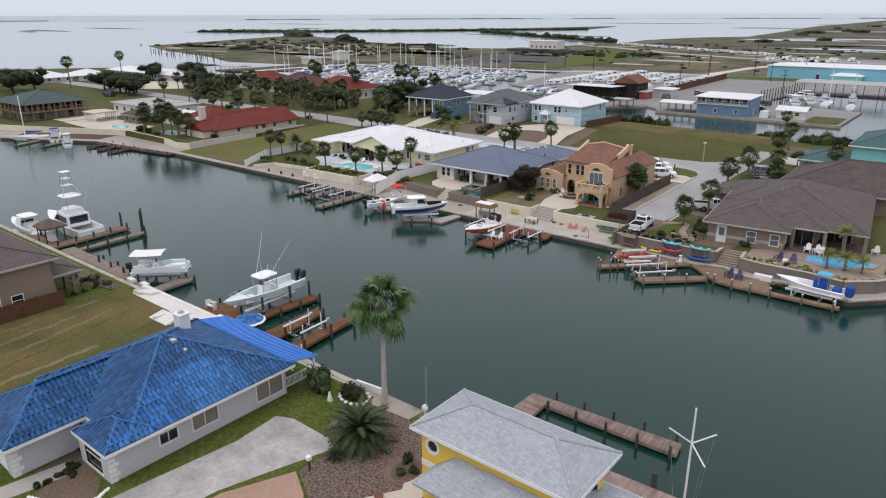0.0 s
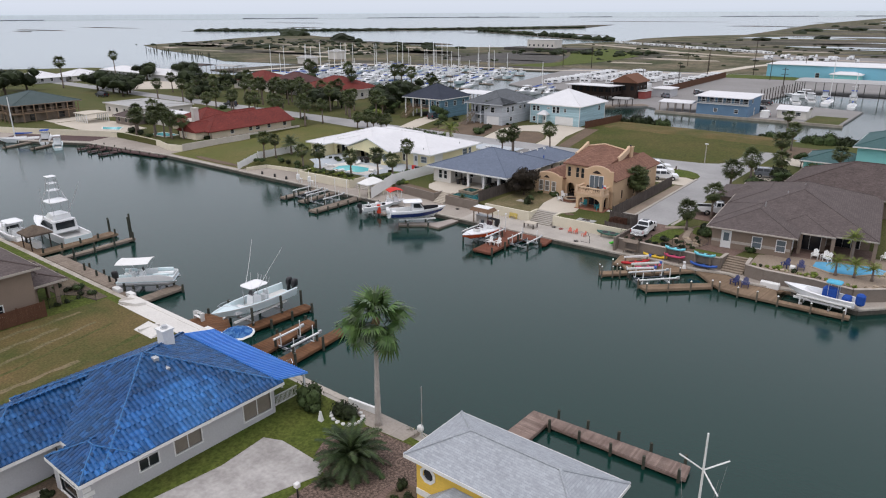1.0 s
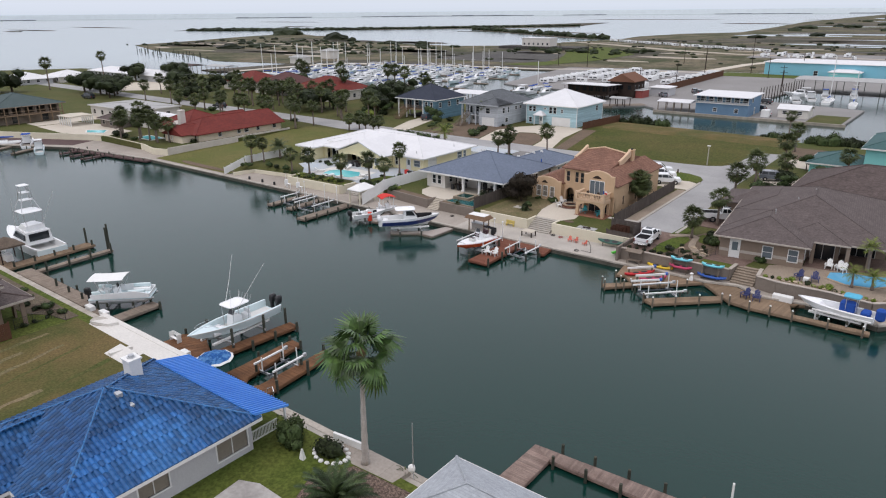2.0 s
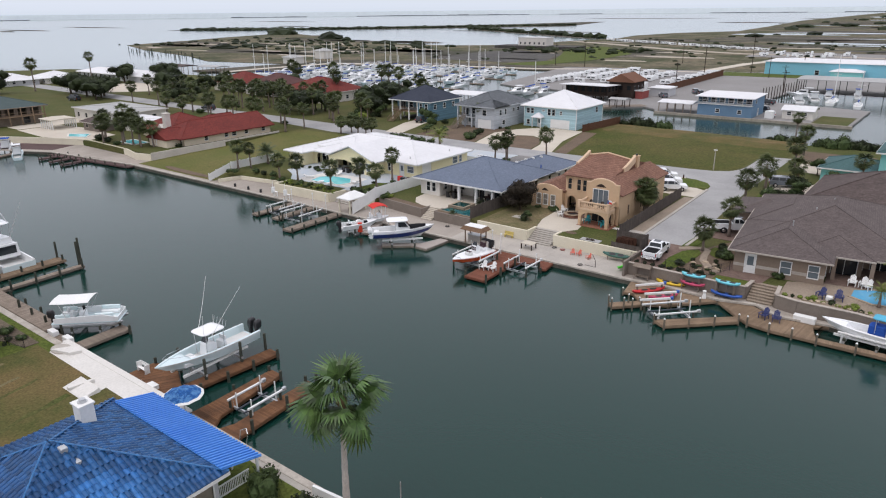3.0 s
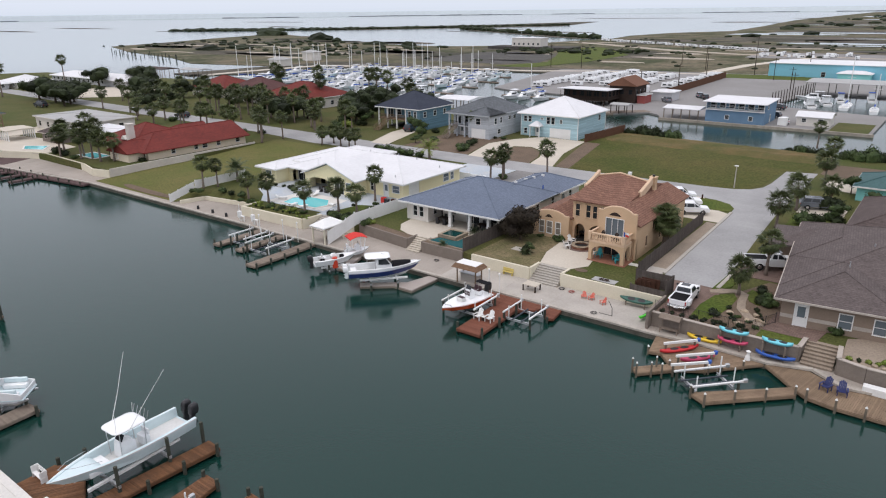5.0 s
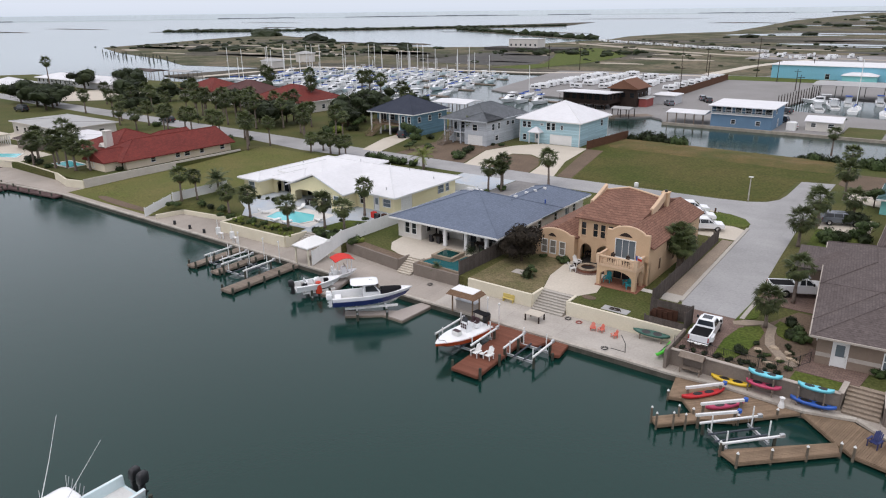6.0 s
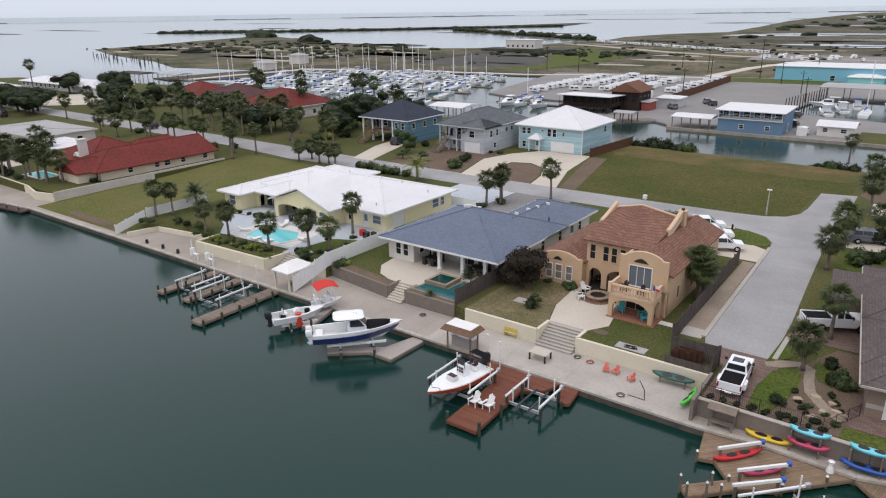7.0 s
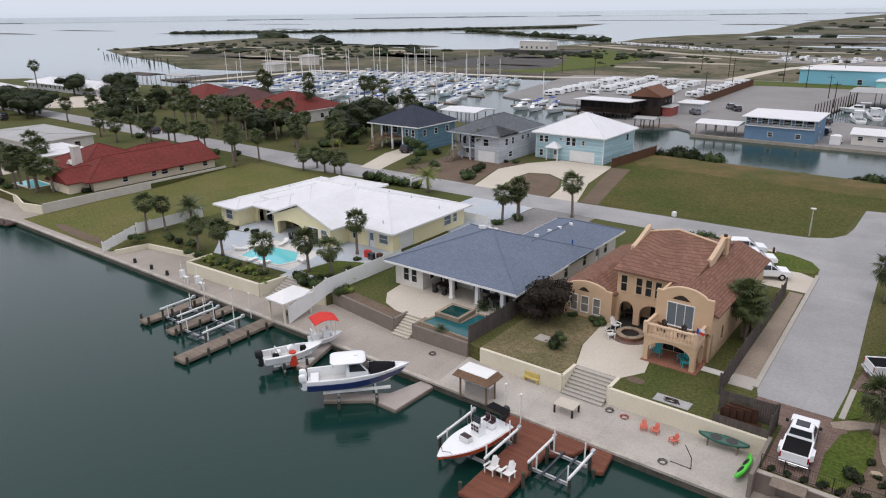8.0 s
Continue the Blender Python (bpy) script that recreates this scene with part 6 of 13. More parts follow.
def blue_house():
    h = thing("tiled_bungalow", "light grey bungalow with a glazed blue tile roof", "house", -52, -60, NG)
    g, z1 = M["grey_render"], 4.2
    E = -45.0
    openings(h, (E, -65.9), (E, -51.5), NG, z1, g, [("n", 3.6, 4.9, 1.0, 1.8), ("n", 6.1, 8.1, 0.85, 2.05), ("n", 11.6, 14.0, 0.55, 2.2)], M["white"])
    openings(h, (-49.0, -65.9), (E - 0.2, -65.9), NG, z1, g, [("w", 0.9, 3.2, 0.35, 2.25)], M["white"])
    openings(h, (-49.0, -65.0), (-49.0, -65.7), NG, z1, g, [], M["white"])
    openings(h, (-50.6, -69.4), (-50.6, -65.0), NG, z1, g, [], M["white"])
    openings(h, (-50.4, -65.0), (-49.2, -65.0), NG, z1, g, [], M["white"])
    openings(h, (-56.4, -69.6), (-50.6, -69.6), NG, z1, g, [("g", 0.6, 5.0, 0, 2.2)], M["white"])
    openings(h, (-56.6, -51.7), (-56.6, -64.2), NG, z1, g, row(3, 12.5, 1.3, 0.8, 2.0), M["white"])
    openings(h, (E - 0.2, -51.5), (-56.6, -51.5), NG, z1, g, [("s", 2, 5, 0.05, 2.1), ("s", 7.0, 10.0, 0.05, 2.1)], M["white"])
    bm = B()
    for x0, x1, y0, y1 in BLUE_RECTS:
        hip(bm, x0, x1, y0, y1, 4.38, BLUE_PITCH, 0.16)
    roof = part("roof", bm, M["blue_tile"], h)
    for r in BLUE_RECTS:
        fascia(h, *r, 4.37, M["white"])
    for r in BLUE_RECTS:
        ridge_caps(roof, M["blue_ridge"], *r, 4.46, BLUE_PITCH, "y1" if r[1] - r[0] < 8 else "", r=0.06)
    openings(h, (-56.4, -64.4), (-56.4, -69.4), NG, z1, g, [], M["white"])
    # stacked quoins on the corners
    for x, y, n in ((E + 0.03, -65.6, 7), (-50.57, -69.3, 7)):
        for k in range(n):
            w = 0.42 if k % 2 else 0.30
            bm = B()
            box(bm, x - 0.02, x + 0.035, y - 0.3, y - 0.3 + w * 1.6, NG + 0.37 * k + 0.02, NG + 0.37 * k + 0.34)
            part("quoin", bm, M["white"], h)
    # chimney
    bm = B()
    bevel_box(bm, -54.3, -53.3, -55.2, -54.3, 4.4, 7.25, 0.03)
    box(bm, -54.37, -53.23, -55.27, -54.23, 7.25, 7.36)
    c = part("chimney", bm, M["white"], h)
    bm = B()
    disc(bm, (-53.8, -54.75, 7.36), 0.3, 0.06, 14)
    part("flue", bm, M["alu"], c)
    bm = B()
    disc(bm, (-53.8, -54.75, 7.42), 0.2, 0.16, 12)
    part("flue_cap", bm, M["alu"], c)
    bm = B()
    bevel_box(bm, -50.3, -49.8, -57.9, -57.5, 6.8, 7.3, 0.04)
    part("roof_vent", bm, M["alu"], h)
    bm = B()
    bevel_box(bm, -49.4, -48.8, -57.6, -57.3, 6.4, 6.72, 0.04)
    part("roof_vent", bm, M["alu"], h)
    # ribbed blue metal roof of the waterside porch
    bm = B()
    x0, x1, ya, yb, za, zb = -56.7, -44.2, -51.6, -48.75, 4.72, 4.05
    loft(bm, [[(x0, ya, za - 0.05), (x1, ya, za - 0.05), (x1, ya, za), (x0, ya, za)], [(x0, yb, zb - 0.05), (x1, yb, zb - 0.05), (x1, yb, zb), (x0, yb, zb)]][::-1])
    metal = part("porch_roof", bm, M["blue_metal"], h)
    bm = B()
    box(bm, -0.05, 0.05, 0, 1.0, 0.0, 0.10)
    rib = mesh_from("rib", bm, M["blue_metal"])
    L = math.hypot(yb - ya, zb - za)
    for i in range(42):
        o = part("rib", rib, None, metal, at_world=False)
        o.matrix_basis = Matrix.Translation((x0 + 0.1 + 0.3 * i + 52, ya + 60, za - 0.004 - NG)) @ Matrix.Rotation(math.atan2(zb - za, yb - ya), 4, "X") @ Matrix.Diagonal((1, L, 1, 1))
        o.matrix_parent_inverse = Matrix.Translation((-52, -60, NG))
    for i in range(5):
        x = x0 + 0.4 + i * (x1 - x0 - 0.8) / 4
        bm = B()
        box(bm, x - 0.07, x + 0.07, -48.95, -48.81, NG, 4.02)
        part("porch_post", bm, M["white"], h)
    bm = B()
    box(bm, -45.6, -45.52, -51.3, -48.9, NG + 0.9, NG + 0.98)
    box(bm, -45.6, -45.52, -51.3, -48.9, NG + 0.12, NG + 0.2)
    for i in range(19):
        box(bm, -45.58, -45.54, -51.25 + 0.125 * i, -51.21 + 0.125 * i, NG + 0.2, NG + 0.9)
    part("porch_railing", bm, M["white"], h)
    floor_part(h, rect(-56.3, -45.8, -65.6, -51.8), NG - 0.3, NG + 0.05, M["dark"])


blue_house()


def yellow_house():
    h = thing("siding_house", "yellow two-storey house with pale grey shingle hip roof", "house", -23, -55, NG)
    Y, z1 = M["yellow"], 6.75
    x0, x1, y0, y1 = -28.3, -18.2, -54.3, -50.2
    wall_part(h, (x0, y0), (x1, y0), NG, z1, Y, [(0.5, 1.2, 3.75, 4.55)])
    openings(h, (x1, y0 + 0.2), (x1, y1 - 0.2), NG, z1, Y, [("w", 2.2, 3.1, 3.3, 4.6)], M["white"])
    openings(h, (x1, y1), (x0, y1), NG, z1, Y, row(3, 9.8, 1.2, 3.3, 4.6), M["white"])
    openings(h, (x0, y1 - 0.2), (x0, y0 + 0.2), NG, z1, Y, [("w", 1.4, 2.4, 3.3, 4.6)], M["white"])
    bm = B()
    box(bm, x0, x1, y0 - 0.05, y0 - 0.003, NG + 2.55, NG + 2.95)
    part("belt_course", bm, M["white"], h)
    cx, cy, cz = x0 + 0.85, y0, NG + 4.15
    bm = B()
    ring8 = [(math.cos(math.pi / 8 + math.pi / 4 * i), math.sin(math.pi / 8 + math.pi / 4 * i)) for i in range(8)]
    for i in range(8):
        (c0, s0), (c1, s1) = ring8[i], ring8[(i + 1) % 8]
        loft(bm, [[(cx + c * r, cy - 0.05, cz + s * r) for c, s, r in ((c0, s0, 0.4), (c1, s1, 0.4), (c1, s1, 0.58), (c0, s0, 0.58))], [(cx + c * r, cy + 0.12, cz + s * r) for c, s, r in ((c0, s0, 0.4), (c1, s1, 0.4), (c1, s1, 0.58), (c0, s0, 0.58))]])
    w = part("octagon_window", bm, M["white"], h)
    bm = B()
    loft(bm, [[(cx + c * 0.4, cy + 0.06, cz + s * 0.4) for c, s in ring8], [(cx + c * 0.4, cy + 0.075, cz + s * 0.4) for c, s in ring8]])
    bmesh.ops.recalc_face_normals(bm, faces=bm.faces[:])
    part("pane", bm, M["glass"], w)
    roof_part(h, [(-28.75, -17.6, -54.85, -49.4)], 6.94, 0.46, M["roof_pale"], None, M["white"])
    # lean-to roof along the front, hipped at its ends, and the walls below it
    for (ax, ay), (bx, by) in (((-26.6, -55.7), (-18.6, -55.7)), ((-18.6, -55.5), (-18.6, -54.5)), ((-26.6, -54.5), (-26.6, -55.5))):
        openings(h, (ax, ay), (bx, by), NG, 4.3, Y, [("w", 2.0, 3.2, 0.8, 2.0)] if ay == by else [], M["white"])
    bm = B()
    top = [(-25.6, -54.33, 5.85), (-19.6, -54.33, 5.85)]
    eave = [(-27.3, -54.33, 4.5), (-27.3, -56.4, 4.5), (-18.0, -56.4, 4.5), (-18.0, -54.33, 4.5)]
    v = [bm.verts.new(q) for q in eave + top + [(x, y, z - 0.16) for x, y, z in eave]]
    for f in ((0, 1, 4), (1, 2, 5, 4), (2, 3, 5), (6, 7, 1, 0), (7, 8, 2, 1), (8, 9, 3, 2), (9, 8, 7, 6), (0, 4, 5, 3, 9, 6)):
        bm.faces.new([v[i] for i in f])
    bmesh.ops.recalc_face_normals(bm, faces=bm.faces[:])
    part("lower_roof", bm, M["roof_pale"], h)
    openings(h, (-16.2, -60), (-16.2, -51), NG, 4.3, Y, row(2, 9, 1.2, 0.8, 2.0), M["white"])
    roof_part(h, [(-21.0, -15.5, -61.0, -49.2)], 4.4, 0.40, M["roof_pale"], None, M["white"], name="side_roof")
    floor_part(h, rect(-27.7, -18.5, -54.0, -50.5), NG - 0.3, NG + 0.05, M["dark"])


yellow_house()


def taupe_house():
    h = thing("stucco_house", "taupe stucco two-storey house with brown shingle roof", "house", -88, -64, NG)
    T = M["taupe"]
    x0, x1, y0, y1, z1 = -97, -78.4, -80, -54.9, 6.6
    openings(h, (x1, y0), (x1, y1), NG, z1, T, [("x", 16.6, 18.2, 2.9, 4.4), ("x", 18.4, 19.9, 0.6, 2.4), ("w", 21, 22, 1.0, 2.1)], M["white"])
    openings(h, (x1 - 0.2, y1), (x0, y1), NG, z1, T, [("w", 2, 3.2, 3.2, 4.4), ("s", 5, 8, 0.05, 2.1), ("w", 10, 11.4, 3.2, 4.4)], M["white"])
    openings(h, (x0, y1 - 0.2), (x0, y0), NG, z1, T, [], M["white"])
    openings(h, (x0 + 0.2, y0), (x1 - 0.2, y0), NG, z1, T, [], M["white"])
    roof_part(h, [(x0 - 0.7, x1 + 0.7, y0 - 0.7, y1 + 0.7)], z1 + 0.19, 0.34, M["roof_brown"], M["roof_umber"], M["band"])
    openings(h, (-79.6, -54.7), (-79.6, -52.2), NG, 4.3, T, [("o", 0.4, 2.1, 0, 2.3)], M["white"])
    openings(h, (-79.8, -52.2), (-86, -52.2), NG, 4.3, T, [("o", 0.5, 2.4, 0, 2.3), ("o", 3, 5.6, 0, 2.3)], M["white"])
    roof_part(h, [(-86.6, -78.8, -55.5, -51.5)], 4.5, 0.3, M["roof_brown"], M["roof_umber"], M["band"], name="porch_roof")
    bm = B()
    box(bm, -97.5, -84, -60, -54.95, 4.0, 4.05)
    part("floor_slab", bm, M["dark"], h)


taupe_house()

# ---- quay walls, steps, terraces, pools and fences ----
def clip_poly(poly, n, d):
    """Part of a convex polygon where n.p <= d."""
    out = []
    for i, p in enumerate(poly):
        q = poly[(i + 1) % len(poly)]
        a, b = n[0] * p[0] + n[1] * p[1] - d, n[0] * q[0] + n[1] * q[1] - d
        if a <= 0:
            out.append(p)
        if a * b < 0:
            k = a / (a - b)
            out.append((p[0] + (q[0] - p[0]) * k, p[1] + (q[1] - p[1]) * k))
    return out


def boards(bm, poly, angle, z, w=0.145, gap=0.014, th=0.045):
    """Boards that fill a convex, counter-clockwise polygon; angle: the way they run."""
    n = (-math.sin(radians(angle)), math.cos(radians(angle)))
    s = [n[0] * x + n[1] * y for x, y in poly]
    k = min(s)
    while k < max(s) - 0.02:
        q = clip_poly(clip_poly(poly, n, k + w), (-n[0], -n[1]), -k)
        if len(q) >= 3:
            dz = random.uniform(-0.006, 0.006)
            prism(bm, q, z - th, z + dz)
        k += w + gap


def strip(p, q, w):
    """The rectangle of width w about the line from p to q, counter-clockwise."""
    d = Vector((q[0] - p[0], q[1] - p[1])).normalized()
    n = Vector((-d.y, d.x)) * w / 2
    return [(p[0] - n.x, p[1] - n.y), (q[0] - n.x, q[1] - n.y), (q[0] + n.x, q[1] + n.y), (p[0] + n.x, p[1] + n.y)]


def pile_mesh(name, r, z0, z1, mat, cap=None):
    bm = B()
    tube(bm, (0, 0, z0), (0, 0, z1), r * 1.05, r * 0.92, 9)
    return mesh_from(name, bm, mat)


PILES = {}


def pile(parent, x, y, top, r=0.14, mat="pile", name="dock_post", cap=False):
    key = (round(top, 1), r, mat)
    if key not in PILES:
        PILES[key] = pile_mesh("pile", r, -2.5, top, M[mat])
    o = part(name, PILES[key], None, parent)
    o.location = (x, y, 0)
    if cap:
        key = ("cap",) + key
        if key not in PILES:
            bm = B()
            tube(bm, (0, 0, top - 0.02), (0, 0, top + 0.12), r * 1.15, 0.03, 9)
            PILES[key] = mesh_from("post_cap", bm, M["white"])
        part("post_cap", PILES[key], None, o)
    return o


def dock(name, label, areas, z, mat, piles=(), tall=1.0, pmat="pile", cap=False, skirt=0.22, pr=0.14):
    """areas: (polygon, angle of the boards); piles: (x, y[, top])."""
    cx = sum(p[0] for p in areas[0][0]) / len(areas[0][0])
    cy = sum(p[1] for p in areas[0][0]) / len(areas[0][0])
    d = thing(name, label, "dock", cx, cy, 0)
    for poly, ang in areas:
        bm = B()
        boards(bm, poly, ang, z)
        o = part("decking", bm, M[mat], d)
        o["kind"] = "stuff"
        for i, p in enumerate(poly):
            q = poly[(i + 1) % len(poly)]
            bm = B()
            prism(bm, strip(p, q, 0.09), z - skirt - 0.05, z - 0.05)
            part("joist", bm, M[mat], d)
    for p in piles:
        pile(d, p[0], p[1], p[2] if len(p) > 2 else z + tall, pr, pmat, cap=cap)
    return d


def along(p, q, n):
    return [(p[0] + (q[0] - p[0]) * i / (n - 1), p[1] + (q[1] - p[1]) * i / (n - 1)) for i in range(n)]


def garden_wall(name, label, pts, z0, z1, mat, th=0.28, cap=None):
    """A retaining wall in straight lengths with a coping."""
    w = thing(name, label, "wall", pts[0][0], pts[0][1], z0, kind="structure")
    for p, q in zip(pts, pts[1:]):
        zz = (p[2] if len(p) > 2 else z1, q[2] if len(q) > 2 else z1)
        s = strip(p[:2], q[:2], th)
        tops = (zz[0], zz[1], zz[1], zz[0])
        bm = B()
        loft(bm, [[(x, y, z0) for x, y in s], [(x, y, t) for (x, y), t in zip(s, tops)]])
        part("wall_run", bm, M[mat], w)
        if cap:
            c = strip(p[:2], q[:2], th + 0.1)
            bm = B()
            loft(bm, [[(x, y, t + 0.003) for (x, y), t in zip(c, tops)], [(x, y, t + 0.08) for (x, y), t in zip(c, tops)]])
            part("coping", bm, M[cap], w)
    return w


def steps(name, label, x0, x1, ya, yb, z0, z1, n, mat):
    """Solid steps that climb from ya to yb, each tread a block with a nosing."""
    s = thing(name, label, "steps", (x0 + x1) / 2, ya, z0)
    for i in range(n):
        y, z = ya + (yb - ya) * i / n, z0 + (z1 - z0) * (i + 1) / n
        bm = B()
        box(bm, x0, x1, y, yb, z - (z1 - z0) / n, z - 0.05)
        box(bm, x0 - 0.02, x1 + 0.02, y - 0.04, y + (yb - ya) / n + 0.05, z - 0.048, z)
        part("step", bm, M[mat], s)
    return s


garden_wall("garden_wall_peach_west", "cream painted retaining wall along the quay", [(-65.0, 4.9), (-57.0, 4.9), (-57.0, 7.2)], W, G + 0.14, "wall_cream")
garden_wall("garden_wall_peach_east", "cream painted retaining wall along the quay", [(-53.2, 7.2), (-53.2, 5.3), (-41.5, 5.3)], W, G + 0.14, "wall_cream")
steps("garden_steps", "grey concrete steps up from the quay", -56.85, -53.35, 4.5, 7.2, W, G + 0.03, 8, "concrete")
garden_wall("garden_wall_grey_west", "grey-brown rendered retaining wall along the quay", [(-85.0, 6.4), (-75.3, 5.1), (-75.3, 7.1)], W, G + 0.1, "wall_greige")
garden_wall("garden_wall_grey_east", "grey-brown rendered retaining wall along the quay", [(-72.9, 7.1), (-72.9, 5.1), (-66.5, 5.1)], W, G + 0.1, "wall_greige")
steps("garden_steps", "pale concrete steps up from the quay", -75.1, -73.1, 4.5, 7.1, W, G + 0.03, 8, "drive")
garden_wall("garden_wall_white", "pale yellow rendered retaining wall along the quay", [(-105.9, 6.0), (-105.9, 2.5), (-93.0, 3.0), (-92.6, 6.4)], W, G + 0.16, "wall_cream", 0.35)
garden_wall("garden_wall_white_west", "low pale yellow garden wall round a paved corner", [(-119.6, 0.7), (-118.6, 4.7), (-109.6, 6.1), (-105.9, 6.0)], W, W + 0.62, "wall_cream", 0.35)
garden_wall("garden_wall_white_east", "pale yellow rendered retaining wall by the steps", [(-89.3, 6.6), (-89.3, 5.1), (-85.2, 5.4)], W, G + 0.1, "wall_cream")
slab("terrace_bed", [(-105.8, 2.6), (-93.1, 3.15), (-92.7, 5.8), (-105.8, 6.4)], W, G + 0.02, M["grass"], label="planted bed behind the garden wall", category="bed")
bm = B()
for k in range(6):
    ka, kb = k / 6, (k + 1) / 6
    za, zb = [W + 0.5 + (G - W - 0.48) * (0.5 - 0.5 * math.cos(math.pi * v)) for v in (ka, kb)]
    for (xa, ya, yb2), (xb, yc, yd) in (((-121.4, 1.0, 6.7), (-118.6, 4.7, 6.9)), ((-118.6, 4.7, 6.9), (-109.6, 6.1, 7.3)), ((-109.6, 6.1, 7.3), (-105.9, 6.0, 6.3))):
        quad(bm, (xa, ya + (yb2 - ya) * ka, za), (xb, yc + (yd - yc) * ka, za), (xb, yc + (yd - yc) * kb, zb), (xa, ya + (yb2 - ya) * kb, zb))
tagged(part("terrace_slope", bm, M["grass"]), "planted slope behind the low garden wall", "bed", kind="structure")
steps("garden_steps", "wide grey steps up to the pool terrace", -92.4, -89.5, 3.6, 6.6, W, G + 0.03, 8, "concrete")
garden_wall("garden_wall_brown", "taupe rendered retaining wall along the dock", [(-41.4, 1.4), (-36, 1.35), (-30, 1.35), (-28.4, 1.6), (-28.25, 3.8)], W, G + 0.12, "wall_greige", 0.3, "band")
garden_wall("garden_wall_brown_east", "curved taupe rendered retaining wall below the pool", [(-25.5, 3.8), (-25.3, 1.2), (-23.2, 0.7), (-18.0, 0.8), (-14.2, 0.2), (-11.4, 2.5), (-6.8, 9.4), (-0.8, 22)], W, G + 0.12, "wall_greige", 0.3, "band")
steps("garden_steps", "wide taupe concrete steps", -28.1, -25.65, 1.3, 3.9, W, G + 0.03, 7, "path_tan")
garden_wall("garden_wall_end", "stepped taupe wall closing the quay", [(-41.4, 0.3), (-41.4, 5.2)], W, G + 0.5, "wall_greige", 0.25)
garden_wall("garden_wall_red_side", "pale rendered block wall beside the lawn", [(-147.5, 4.0), (-147.6, 14), (-147.7, 38.0)], W, G + 0.38, "wall_pale", 0.25)
garden_wall("garden_wall_pavilion", "low cream garden wall above the quay", [(-262, -30.4), (-206, -8.4), (-179.2, 4.2), (-177, 5.0)], W, G + 0.15, "wall_cream")
garden_wall("garden_wall_red_front", "low cream garden wall above the quay", [(-177, 5.2), (-158, 4.4), (-152, 3.0), (-147.6, 4.0)], W, G + 0.1, "wall_cream")

# terraces
slab("terrace_grey", [(-76.2, 6.6), (-72.9, 7.1), (-66.6, 5.4), (-66.6, 15.4), (-77.4, 15.4), (-80.6, 12.2), (-80.2, 9.6), (-78.6, 7.6)], G - 0.2, G + 0.04, M["drive"], label="rounded pale concrete terrace", category="terrace")
slab("bed_grey", [(-72.8, 5.3), (-66.5, 5.3), (-66.5, 5.9), (-72.8, 6.3)], G - 0.2, G + 0.06, M["dirt"], label="brown planting strip by the pool", category="bed")
slab("bed_grey_west", [(-85.0, 6.5), (-76.4, 5.4), (-78.4, 7.0), (-84.8, 8.0)], G - 0.2, G + 0.03, M["dirt"], label="bare brown strip above the wall", category="bed")
slab("terrace_peach", [(-57.0, 7.3), (-53.2, 7.3), (-51.9, 9.4), (-52.3, 11.4), (-53.0, 11.5), (-53.0, 17.3), (-58.0, 17.3), (-58.6, 15.6), (-58.2, 11.0)], G - 0.2, G + 0.04, M["drive"], label="pale concrete patio with a curved edge", category="terrace")
slab("lawn_peach_dry", [(-65.2, 5.1), (-57.1, 5.1), (-57.1, 7.3), (-58.3, 11.0), (-58.7, 16.3), (-65.2, 16.3)], G - 0.2, G + 0.02, M["grass_worn"], label="dry patchy lawn", category="lawn")
slab("path_peach", rect(-48.6, -45.9, 12.5, 13.3), G - 0.2, G + 0.04, M["walk_white"], label="narrow concrete side path", category="path")
slab("terrace_white", [(-106.5, 6.6), (-93.6, 7.4), (-93.5, 6.2), (-89.4, 7.8), (-89.6, 9.6), (-85.4, 12.8), (-85.2, 17.5), (-109.3, 17.0), (-109.3, 14.2), (-112.4, 13.8), (-113.2, 11.4), (-109.4, 9.4)], G - 0.2, G + 0.03, M["pool_deck"], label="blue-grey and white pool terrace", category="terrace")
slab("terrace_white_pale", [(-105.8, 6.9), (-93.8, 7.9), (-95.2, 14.3), (-105.0, 14.3)], G - 0.2, G + 0.045, M["walk_white"], label="pale pool surround", category="terrace")
slab("lawn_white_east", [(-92.6, 8.6), (-90.0, 8.4), (-86.4, 12.4), (-88.6, 14.8), (-91.8, 13.4)], G - 0.2, G + 0.06, M["grass_green"], label="small patch of lawn between the palms", category="lawn")
slab("pavement_planter", rect(-62.3, -60.9, 9.4, 10.6), G - 0.2, G + 0.05, M["concrete"], label="square concrete slab in the lawn", category="slab")


def pool(name, label, outline, z, water, rim, rimw=0.35):
    p = thing(name, label, "pool", sum(q[0] for q in outline) / len(outline), sum(q[1] for q in outline) / len(outline), z - 1.2)
    bm = B()
    prism(bm, outline, z - 1.0, z + 0.07)
    part("pool_water", bm, M[water], p)
    cx, cy = sum(q[0] for q in outline) / len(outline), sum(q[1] for q in outline) / len(outline)
    n = len(outline)
    outer = []
    for i, q in enumerate(outline):
        a, b = Vector(outline[i - 1]), Vector(outline[(i + 1) % n])
        e1, e2 = (Vector(q) - a).normalized(), (b - Vector(q)).normalized()
        m = Vector((e1.y + e2.y, -e1.x - e2.x)).normalized()
        k = rimw / max(0.5, m.dot(Vector((e1.y, -e1.x))))
        outer.append((q[0] + m.x * k, q[1] + m.y * k))
    for i in range(n):
        j = (i + 1) % n
        bm = B()
        prism(bm, [outline[i], outer[i], outer[j], outline[j]], z - 0.3, z + 0.11)
        part("coping", bm, M[rim], p)
    return p


